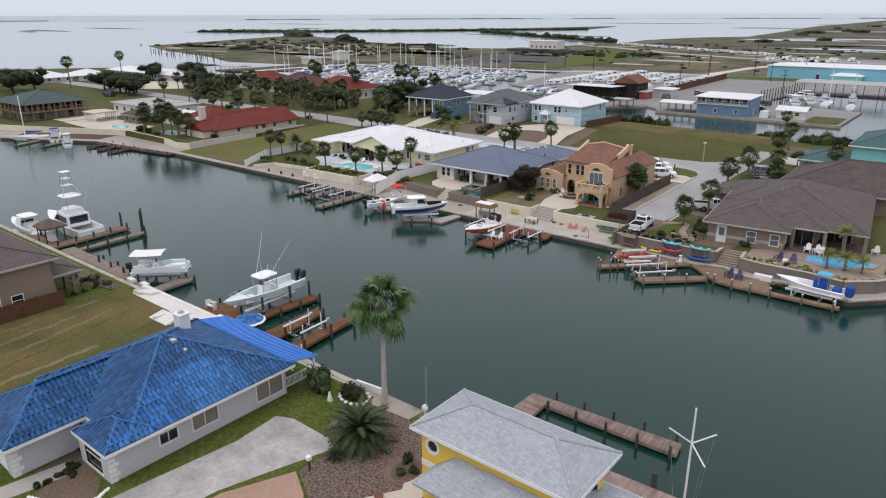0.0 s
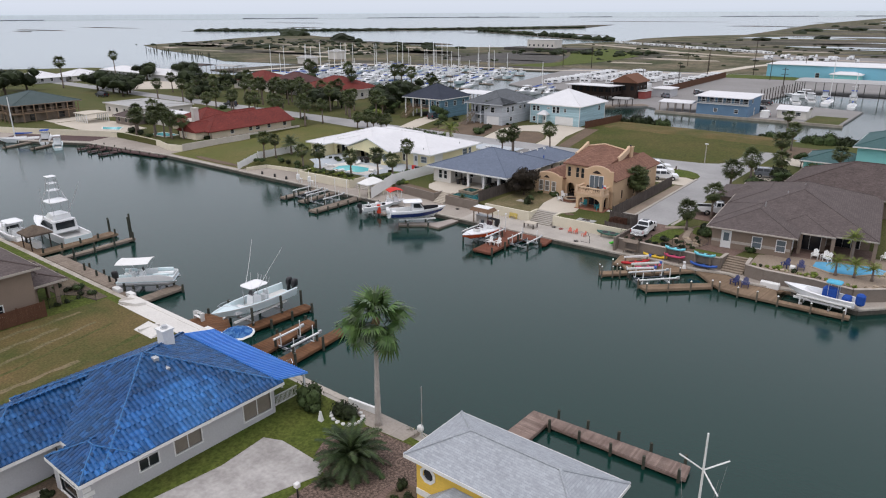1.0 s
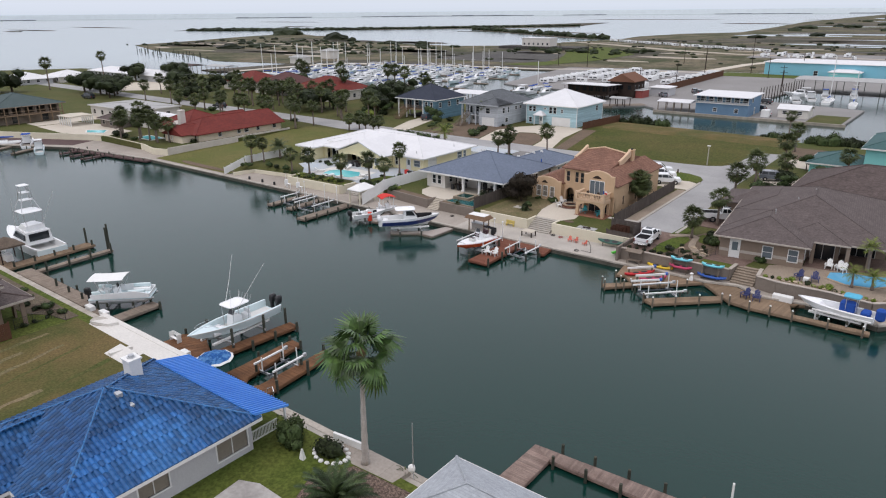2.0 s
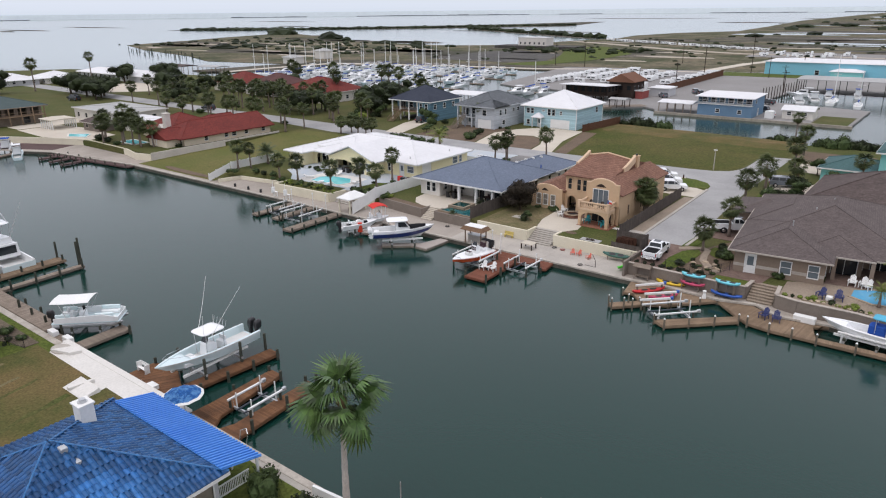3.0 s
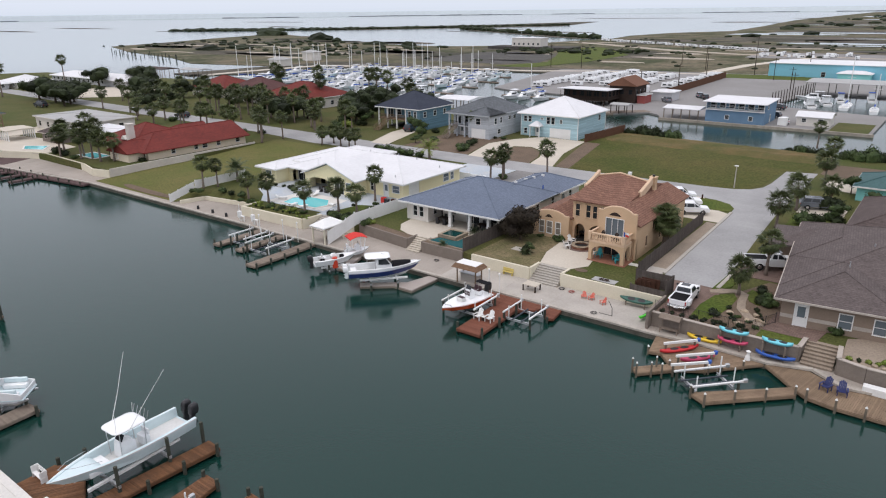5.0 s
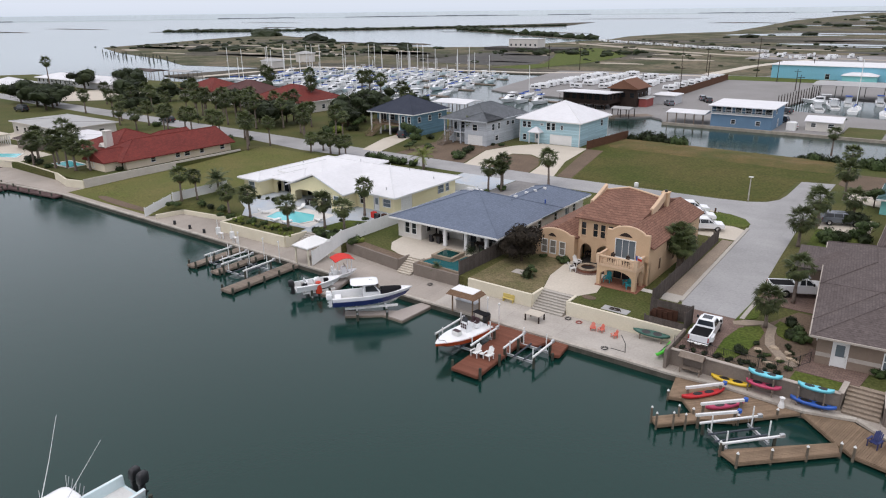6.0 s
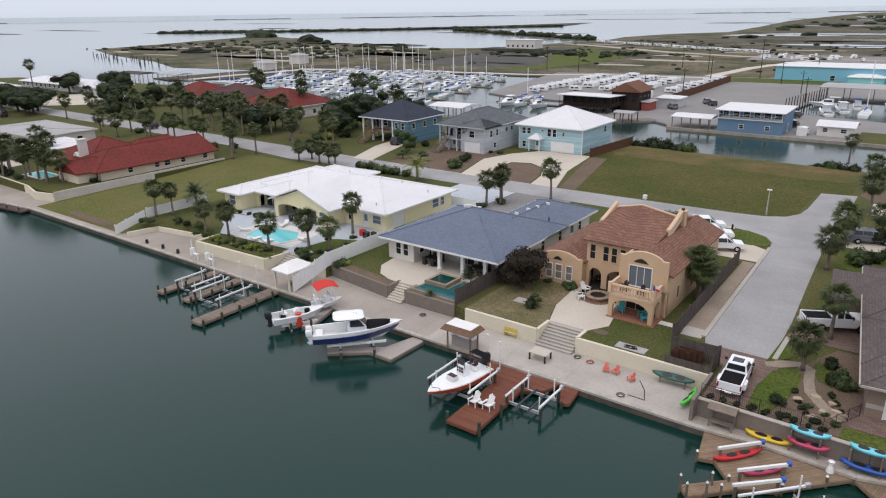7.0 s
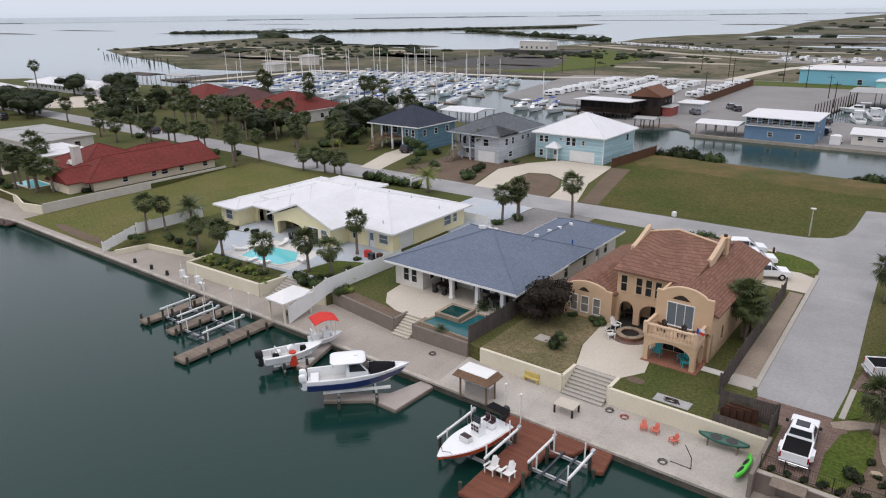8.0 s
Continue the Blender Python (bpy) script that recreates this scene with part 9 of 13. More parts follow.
for x, y, r in ((-84.4, -50.4, 0.6), (-86.6, -50.0, 0.7), (-82.6, -50.2, 0.6), (-80.4, -49.8, 0.5), (-79.4, -51.6, 0.45), (-79.3, -52.8, 0.45), (-79.6, -50.4, 0.4), (-90.6, -49.8, 0.6), (-94.4, -49.6, 0.5)):
    bush(x, y, NG, r, r * 0.9, "leaf_oak", "low dark shrub along the near seawall")
oak(-121.5, -47.8, 1.2, 1.2, 0.8, True)
for i in range(5):
    bush(-48.4 - 0.02 * i, -69.0 + 0.62 * i, NG, 0.42, 0.4, "leaf_oak", "low clipped hedge shrub against the house wall")
    bush(-49.2 + 0.35 * i, -66.6 - 0.12 * i, NG, 0.36, 0.34, "leaf_oak", "low dark shrub in the front bed")

# planting along the edge of the pool garden
random.seed(151)
for i in range(20):
    k = i / 19
    bush(-105.2 + 12.0 * k + random.uniform(-0.25, 0.25), 3.5 + 0.5 * k + random.uniform(-0.3, 0.9), G, random.uniform(0.25, 0.5), random.uniform(0.25, 0.55), random.choice(("leaf", "leaf_lime", "leaf_lime", "leaf_oak")))
for x, y, r in ((-91.6, 7.4, 0.8), (-90.6, 6.9, 0.9), (-88.4, 6.4, 1.0), (-88.0, 8.6, 0.9), (-86.4, 6.6, 0.9), (-92.0, 12.6, 0.5), (-89.8, 15.0, 0.55), (-106.8, 13.6, 0.7), (-108.4, 14.4, 0.8)):
    bush(x, y, G, r, r, random.choice(("leaf", "leaf_oak")))
# shrubs of the mulch bed on the near bank
for x, y, r in ((-89.0, -48.9, 0.6), (-86.3, -49.4, 0.5), (-82.1, -49.2, 0.8), (-84.6, -50.6, 0.45), (-91.4, -49.6, 0.55), (-93.6, -50.2, 0.7), (-79.6, -49.0, 0.6)):
    bush(x, y, NG, r, r * 0.9, "leaf")
# more palms and trees among the far houses
for x, y, h, s in ((-146.9, 39.4, 6.6, 1.25), (-251.7, 64.4, 6.0, 1.2), (-240.3, 80.0, 6.4, 1.2), (-200.9, 65.8, 6.6, 1.25), (-200.2, 73.1, 6.2, 1.2), (-169.9, 72.8, 7.2, 1.2), (-147.3, 56.2, 5.0, 1.1), (-195.4, 68.8, 6.8, 1.2), (-190.2, 71.0, 6.2, 1.2), (-205.4, 70.2, 6.0, 1.2), (-188.0, 61.3, 6.6, 1.1), (-183.0, 69.0, 7.0, 1.2), (-230.8, 61.3, 6.0, 1.2), (-221.8, 62.5, 6.4, 1.2), (-210.8, 60.4, 5.6, 1.2), (-176.4, 66.4, 6.2, 1.2), (-174.0, 44.0, 5.6, 1.2), (-168.6, 46.4, 5.0, 1.2), (-163.0, 44.2, 5.4, 1.1), (-158.2, 47.4, 5.2, 1.2), (-197.6, 46.8, 5.2, 1.2), (-142.6, 61.8, 6.2, 1.2), (-137.8, 59.2, 5.6, 1.1), (-170.2, 70.6, 6.4, 1.2), (-178.6, 73.4, 6.2, 1.2), (-192.2, 76.2, 6.6, 1.2), (-161.6, 8.0, 6.0, 1.1), (-169.8, 5.4, 4.8, 1.2)):
    palm(x, y, G, h, s)
for x, y, s in ((-165.4, 70.2, 0.9), (-155.2, 76.4, 1.0), (-188.4, 55.6, 0.8), (-201.6, 71.0, 0.9), (-144.0, 70.8, 1.0)):
    oak(x, y, G, s, 0.9, True)

# trees along the side street
for x, y, s in ((-31.4, 43.6, 0.75), (-29.6, 33.0, 0.65), (-32.6, 62.0, 0.85), (-28.0, 52.0, 0.9), (-30.4, 24.8, 0.45)):
    oak(x, y, G, s, 0.9, True)

# ---- boats ----
def hull_form(L, Bm, H, k):
    """Half-beam, chine half-beam, sheer, chine and keel heights at k (0 stern, 1 bow)."""
    t = max(0.0, (k - 0.38) / 0.62)
    b = Bm / 2 * (1 - t ** 2.5) ** 0.86 * (0.93 + 0.07 * min(1, k * 4))
    u = max(0.0, (k - 0.66) / 0.34)
    return b, b * (0.86 - 0.50 * t ** 1.6), H * (1 + 0.24 * k ** 2.2), H * (0.30 + 0.36 * t * t), H * 0.80 * u ** 2.6


def hull_side(L, Bm, H, k, f):
    """A point of the flared topsides: f 0 at the chine, 1 at the sheer; the stem rakes forward."""
    b, c, zs, zc, zk = hull_form(L, Bm, H, k)
    t = max(0.0, (k - 0.38) / 0.62)
    w = max(0.012, c + (b - c) * f ** (1 + 0.9 * t))
    return w, -L / 2 + L * k + 0.06 * L * k ** 6 - 0.10 * L * k ** 7 * (1 - f), zc + (zs - zc) * f


def hull_mesh(bm, L, Bm, H, floor=0.42, fore=0.66, n=22):
    rows = []
    for i in range(n + 1):
        k = i / n
        b, c, zs, zc, zk = hull_form(L, Bm, H, k)
        side = [hull_side(L, Bm, H, k, f) for f in (1.0, 0.93, 0.5, 0.08, 0.0)]
        b = side[0][0]
        g = min(0.2, b * 0.45)
        zf = floor * H if k < fore else min(zs - 0.05, floor * H + (zs - floor * H) * ((k - fore) / 0.08))
        y, yc = side[0][1], side[-1][1]
        out = [(w + (0.03 if j == 1 else 0.0), yy, z) for j, (w, yy, z) in enumerate(side)]
        rows.append([(-w, yy, z) for w, yy, z in out] + [(0, yc - 0.04 * L * k ** 6, min(zk, zc - 0.005))] + out[::-1]
                    + [(b - g * 0.3, y, zs + 0.025), (b - g, y, zs + 0.012), (b - g * 1.15, y, zf), (-(b - g * 1.15), y, zf), (-(b - g), y, zs + 0.012), (-(b - g * 0.3), y, zs + 0.025)])
    loft(bm, rows)
    bmesh.ops.recalc_face_normals(bm, faces=bm.faces[:])
    for e in bm.edges:
        e.smooth = e.calc_face_angle(0) < 0.6


def hull_band(bm, L, Bm, H, f0, f1, k0=0.0, k1=1.0, n=22, off=0.012):
    """A painted band proud of the topsides, between two heights of them."""
    fs = [f0 + (f1 - f0) * j / 3 for j in range(4)]
    for s in (-1, 1):
        rows = []
        for i in range(n + 1):
            k = k0 + (k1 - k0) * i / n
            q = [hull_side(L, Bm, H, k, f) for f in fs]
            rows.append([(s * (w + off + 0.02), y, z) for w, y, z in q] + [(s * max(0.0, w - 0.01), y, z) for w, y, z in q[::-1]])
        loft(bm, rows)
    bmesh.ops.recalc_face_normals(bm, faces=bm.faces[:])
    for e in bm.edges:
        e.smooth = e.calc_face_angle(0) < 0.6


def outboard(t, x, y, z, s=1.0, mat="black"):
    bm = B()
    cowl = [(0.9, 0.10), (1.0, 0.22), (1.0, 0.5), (0.9, 0.68), (0.6, 0.78)]
    loft(bm, [[(x + q[0] * k, y - 0.32 * s + q[1] * k - 0.10 * s * (h - 0.1), z + h * s) for q in rounded(-0.2 * s, 0.2 * s, -0.31 * s, 0.31 * s, 0.11 * s, 3)] for k, h in cowl])
    m = part("outboard_motor", bm, M[mat], t, smooth=True, at_world=False)
    bm = B()
    bevel_box(bm, x - 0.09 * s, x + 0.09 * s, y - 0.42 * s, y - 0.08, z - 0.75 * s, z + 0.16 * s, 0.03)
    box(bm, x - 0.03, x + 0.03, y - 0.55 * s, y - 0.05, z - 0.62 * s, z - 0.5 * s)
    part("leg", bm, M[mat], m, at_world=False)


def ttop(t, x0, x1, y0, y1, zf, zt, mat="gel_white", label="", crown=0.10):
    """A hard top with rounded corners and a slight crown, on bent pipes."""
    cx, cy = (x0 + x1) / 2, (y0 + y1) / 2
    ring = rounded(x0, x1, y0, y1, min(x1 - x0, y1 - y0) * 0.24, 5)
    bm = B()
    loft(bm, [[(cx + (x - cx) * k, cy + (y - cy) * k, zt + z) for x, y in ring] for k, z in ((0.96, 0.0), (1.0, 0.03), (1.0, 0.07), (0.95, 0.11), (0.72, 0.11 + crown * 0.6), (0.35, 0.11 + crown))])
    for e in bm.edges:
        e.smooth = e.calc_face_angle(0) < 0.6
    top = part("hard_top", bm, M[mat], t, label, smooth=True, at_world=False)
    for x, y in ((x0 + 0.15, y0 + 0.25), (x1 - 0.15, y0 + 0.25), (x0 + 0.15, y1 - 0.35), (x1 - 0.15, y1 - 0.35)):
        bm = B()
        bent(bm, [(x * 0.8, y, zf), (x * 0.9, y, (zf + zt) / 2), (x, y, zt + 0.01)], 0.035, 6)
        part("pipe", bm, M["alu"], top, at_world=False)
    return top


def console(t, y, zf, w=0.8, d=0.8, h=1.05, mat="gel_white", seat=True):
    bm = B()
    rows = [[(-w / 2, y - d / 2, zf), (w / 2, y - d / 2, zf), (w / 2, y + d / 2, zf), (-w / 2, y + d / 2, zf)], [(-w / 2, y - d / 2, zf + h * 0.8), (w / 2, y - d / 2, zf + h * 0.8), (w * 0.42, y + d * 0.4, zf + h * 0.85), (-w * 0.42, y + d * 0.4, zf + h * 0.85)],
            [(-w * 0.42, y - d * 0.2, zf + h), (w * 0.42, y - d * 0.2, zf + h), (w * 0.36, y + d * 0.3, zf + h), (-w * 0.36, y + d * 0.3, zf + h)]]
    loft(bm, rows)
    c = part("console", bm, M[mat], t, at_world=False)
    bm = B()
    loft(bm, [[(-w * 0.4, y + d * 0.32, zf + h), (w * 0.4, y + d * 0.32, zf + h), (w * 0.4, y + d * 0.3, zf + h), (-w * 0.4, y + d * 0.3, zf + h)], [(-w * 0.36, y + d * 0.1, zf + h + 0.4), (w * 0.36, y + d * 0.1, zf + h + 0.4), (w * 0.36, y + d * 0.08, zf + h + 0.4), (-w * 0.36, y + d * 0.08, zf + h + 0.4)]])
    part("windscreen", bm, M["glass"], c, at_world=False)
    bm = B()
    bent(bm, [(0.16 * math.cos(a), y - d / 2 - 0.08 - 0.03 * math.sin(a), zf + h * 0.75 + 0.16 * math.sin(a)) for a in [6.283 * i / 10 for i in range(11)]], 0.015, 5)
    part("wheel", bm, M["chrome"], c, at_world=False)
    if seat:
        bm = B()
        bevel_box(bm, -w * 0.45, w * 0.45, y - d / 2 - 1.1, y - d / 2 - 0.6, zf, zf + 0.75, 0.05)
        bevel_box(bm, -w * 0.42, w * 0.42, y - d / 2 - 1.12, y - d / 2 - 0.98, zf + 0.76, zf + 1.15, 0.04)
        part("leaning_seat", bm, M[mat], t, at_world=False)
    return c


def deck_part(t, L, Bm, H, floor, k0, k1, mat="deck_white", lift=0.012):
    bm = B()
    left, right = [], []
    for i in range(9):
        k = k0 + (k1 - k0) * i / 8
        hb, hc, hs, hz, _ = hull_form(L, Bm, H, k)
        b = max(0.04, min(hb - 0.2, hc + (hb - hc) * max(0.0, (floor * H - hz) / (hs - hz)) - 0.04) if floor * H > hz else hc * 0.5)
        y = -L / 2 + L * k
        left.append((-b, y))
        right.append((b, y))
    prism(bm, right + left[::-1], floor * H - 0.01, floor * H + lift)
    return part("deck", bm, M[mat], t, at_world=False)


def boat_base(label, x, y, z, rz, L, Bm, H, hull="gel_white", floor=0.42, fore=0.66, name="motor_boat", cat="boat"):
    t = thing(name, label, cat, x, y, z, rz)
    bm = B()
    hull_mesh(bm, L, Bm, H, floor, fore)
    part("hull", bm, M[hull], t, smooth=True, at_world=False)
    deck_part(t, L, Bm, H, floor, 0.02, fore)
    return t


def cradle(x, y, z, rz, L, w, low=0.9, label="galvanised boat lift cradle on dark piles"):
    """The lift under a boat: beams and bunks on four piles."""
    t = thing("boat_lift", label, "boat lift", x, y, 0, rz)
    for s in (-1, 1):
        bm = B()
        box(bm, -w / 2 - 0.5, w / 2 + 0.5, s * L * 0.2 - 0.09, s * L * 0.2 + 0.09, z - 0.32, z - 0.1)
        part("cross_beam", bm, M["alu"], t, at_world=False)
        bm = B()
        bevel_box(bm, s * w * 0.3 - 0.1, s * w * 0.3 + 0.1, -L * 0.36, L * 0.36, z - 0.1, z + 0.12, 0.02)
        part("bunk", bm, M["white"], t, at_world=False)
        for k in (-0.2, 0.2):
            bm = B()
            tube(bm, (s * (w / 2 + 0.35), k * L, -2.5), (s * (w / 2 + 0.35), k * L, z + low), 0.13, n=8)
            part("dock_post", bm, M["pile"], t, at_world=False)
    return t


def white_console_boat():
    x, y, rz, L, Bm, H, z = -61.95, -40.6, 183, 9.4, 2.75, 1.2, 1.65
    t = boat_base("pale aqua and white centre console boat with hard top", x, y, z, rz, L, Bm, H, "gel_pale")
    bm = B()
    hull_band(bm, L, Bm, H, 0.86, 1.0)
    part("gunwale", bm, M["gel_white"], t, at_world=False)
    console(t, 0.1, 0.58, 1.0, 1.1, 1.2)
    ttop(t, -1.0, 1.0, -1.3, 1.1, 0.58, 2.75)
    bm = B()
    bevel_box(bm, -0.75, 0.75, 1.4, 3.0, 0.58, 0.98, 0.06)
    part("bow_seat", bm, M["gel_white"], t, at_world=False)
    for s in (-0.42, 0.42):
        outboard(t, s, -L / 2, 0.95, 1.15)
    for s in (-1, 1):
        bm = B()
        bent(bm, [(s * 0.95, 0.2, 2.6), (s * 1.5, -0.9, 4.4), (s * 2.3, -2.2, 6.6)], [0.03, 0.022, 0.012], 5)
        part("outrigger", bm, M["white"], t, at_world=False)
    for px, py, h in ((-0.8, 0.9, 4.6), (0.7, -1.2, 3.6)):
        bm = B()
        tube(bm, (px, py, 2.8), (px, py - 0.1, h), 0.014, n=4)
        part("antenna", bm, M["white"], t, at_world=False)
    bm = B()
    for i in range(5):
        tube(bm, (-0.8 + 0.4 * i, -1.32, 2.8), (-0.8 + 0.4 * i, -1.5, 3.35), 0.022, n=5)
    part("rod_holders", bm, M["alu"], t, at_world=False)
    bm = B()
    bent(bm, [(-1.0, 2.2, 1.62), (-0.55, 3.7, 1.85), (0, 4.5, 1.95), (0.55, 3.7, 1.85), (1.0, 2.2, 1.62)], 0.02, 5)
    part("bow_rail", bm, M["chrome"], t, at_world=False)
    cradle(x, y, z + 0.02, rz, L, 2.9, 1.3)


def navy_boat():
    x, y, rz, L, Bm, H, z = -70.6, -4.9, -43, 8.9, 2.9, 1.6, 1.6
    t = boat_base("navy and white cabin boat with hard top, out of the water", x, y, z, rz, L, Bm, H)
    t.scale = (0.9, 0.88, 0.85)
    bm = B()
    hull_band(bm, L, Bm, H, 0.06, 0.60, off=0.10)
    part("navy_band", bm, M["gel_navy"], t, "navy blue painted topsides", at_world=False)
    bm = B()
    loft(bm, [[(-1.1, -0.9, 0.66), (1.1, -0.9, 0.66), (1.05, 1.2, 0.66), (-1.05, 1.2, 0.66)], [(-1.1, -0.9, 2.1), (1.1, -0.9, 2.1), (0.95, 1.1, 2.0), (-0.95, 1.1, 2.0)], [(-1.05, -0.8, 3.0), (1.05, -0.8, 3.0), (0.85, 0.35, 3.0), (-0.85, 0.35, 3.0)]])
    cab = part("cabin", bm, M["gel_white"], t, at_world=False)
    bm = B()
    for s in (-1, 1):
        loft(bm, [[(s * 1.085, -0.6, 2.15), (s * 1.05, 0.9, 2.1), (s * 0.98, 0.35, 2.85), (s * 1.07, -0.6, 2.85)], [(s * 1.12, -0.6, 2.15), (s * 1.1, 0.9, 2.1), (s * 1.02, 0.35, 2.85), (s * 1.11, -0.6, 2.85)]])
    loft(bm, [[(-0.85, 1.13, 2.06), (0.85, 1.13, 2.06), (0.78, 0.45, 2.9), (-0.78, 0.45, 2.9)], [(-0.85, 1.17, 2.06), (0.85, 1.17, 2.06), (0.78, 0.49, 2.9), (-0.78, 0.49, 2.9)]])
    part("cabin_window", bm, M["glass"], cab, at_world=False)
    ttop(t, -1.25, 1.25, -2.3, 0.95, 2.6, 3.02, crown=0.14)
    bm = B()
    box(bm, -0.35, 0.35, -1.2, -0.75, 3.17, 3.20)
    part("hatch", bm, M["glass"], t, at_world=False)
    bm = B()
    disc(bm, (0, 0.05, 3.16), 0.24, 0.2, 12, 0.16)
    part("radar_dome", bm, M["gel_white"], t, at_world=False)
    bm = B()
    cover = [(1.25, 1.22), (2.0, 1.12), (2.7, 0.92), (3.3, 0.62), (3.65, 0.25)]
    loft(bm, [[(-w, yy, 1.70 + 0.055 * yy), (-w * 0.55, yy, 1.92 + 0.055 * yy), (0, yy, 1.98 + 0.055 * yy), (w * 0.55, yy, 1.92 + 0.055 * yy), (w, yy, 1.70 + 0.055 * yy)] for yy, w in cover])
    bmesh.ops.recalc_face_normals(bm, faces=bm.faces[:])
    part("bow_cover", bm, M["canvas_black"], t, "black canvas bow cover", at_world=False)
    for s in (-0.5, 0.5):
        outboard(t, s, -L / 2, 1.1, 1.1, "gel_white")
    bm = B()
    bevel_box(bm, -1.0, 1.0, -4.2, -3.4, 0.66, 1.25, 0.06)
    part("stern_seat", bm, M["gel_white"], t, at_world=False)
    cradle(x, y, z + 0.02, rz, L * 0.85, 2.5, 0.0)


def red_top_boat():
    x, y, rz, L, Bm, H, z = -79.0, -4.5, -30, 5.0, 2.1, 0.95, 1.15
    t = boat_base("white bay boat with outboard and console", x, y, z, rz, L, Bm, H)
    console(t, 0.0, 0.4, 0.7, 0.8, 1.0)
    outboard(t, 0, -L / 2, 0.7, 1.1)
    for i in range(4):
        bm = B()
        tube(bm, (-0.7 + 0.4 * i, -1.2, 0.8), (-0.75 + 0.42 * i, -1.7, 2.1 + 0.1 * (i % 2)), 0.014, n=4)
        part("fishing_rod", bm, M["black"], t, at_world=False)
    bm = B()
    bevel_box(bm, -0.5, 0.5, 1.0, 1.7, 0.4, 0.75, 0.05)
    part("cooler", bm, M["gel_white"], t, at_world=False)
    for k, (px, py) in enumerate(((-0.45, -1.5), (0.45, -1.5), (0.0, 1.0))):
        bm = B()
        bevel_box(bm, px - 0.25, px + 0.25, py - 0.25, py + 0.25, 0.42, 0.95 + 0.1 * k, 0.05)
        part("seat", bm, M["canvas_black"] if k else M["grey_metal"], t, at_world=False)
    cradle(x, y, z + 0.02, rz, L, 2.2, 0.5)
    c = thing("canopy_boat", "small white boat under a red canvas canopy", "boat", -78.9, -0.6, W + 0.15, -26)
    bm = B()
    hull_mesh(bm, 3.0, 1.5, 0.6)
    part("hull", bm, M["gel_white"], c, at_world=False)
    deck_part(c, 3.0, 1.5, 0.6, 0.42, 0.02, 0.66)
    bm = B()
    arc = [(-1.15 + 2.3 * i / 8, 0.32 * math.sin(math.pi * i / 8)) for i in range(9)]
    loft(bm, [[(-1.05, yy, 2.32 + zz), (-0.5, yy, 2.40 + zz), (0.5, yy, 2.40 + zz), (1.05, yy, 2.32 + zz), (1.05, yy, 2.28 + zz), (-1.05, yy, 2.28 + zz)] for yy, zz in arc][::-1])
    bmesh.ops.recalc_face_normals(bm, faces=bm.faces[:])
    k = part("canopy", bm, M["canvas_red"], c, "bright red canvas canopy", at_world=False)
    for px in (-0.9, 0.9):
        for py in (-0.8, 0.8):
            bm = B()
            tube(bm, (px * 0.6, py, 0.5), (px, py * 1.1, 2.34), 0.05, n=6)
            part("canopy_pole", bm, M["gel_white"], k, at_world=False)
    console(c, 0.1, 0.42, 0.7, 0.6, 0.9)
    bm = B()
    bent(bm, [(-0.6, -1.4, 0.55), (-0.6, -1.4, 1.0), (0.6, -1.4, 1.0), (0.6, -1.4, 0.55)], 0.025, 6)
    part("stern_rail", bm, M["chrome"], c, at_world=False)
    buoy = thing("life_buoy_stand", "bright orange-red float stand at the quay edge", "float", -78.4, -4.9, 0.0)
    bm = B()
    tube(bm, (-78.4, -4.9, -2.4), (-78.4, -4.9, 1.0), 0.1, n=8)
    part("post", bm, M["pile"], buoy)
    bm = B()
    tube(bm, (-78.4, -4.9, 1.0), (-78.4, -4.9, 2.3), 0.36, 0.30, 12)
    part("float", bm, plain("orange_red_plastic", (0.62, 0.055, 0.02)), buoy)


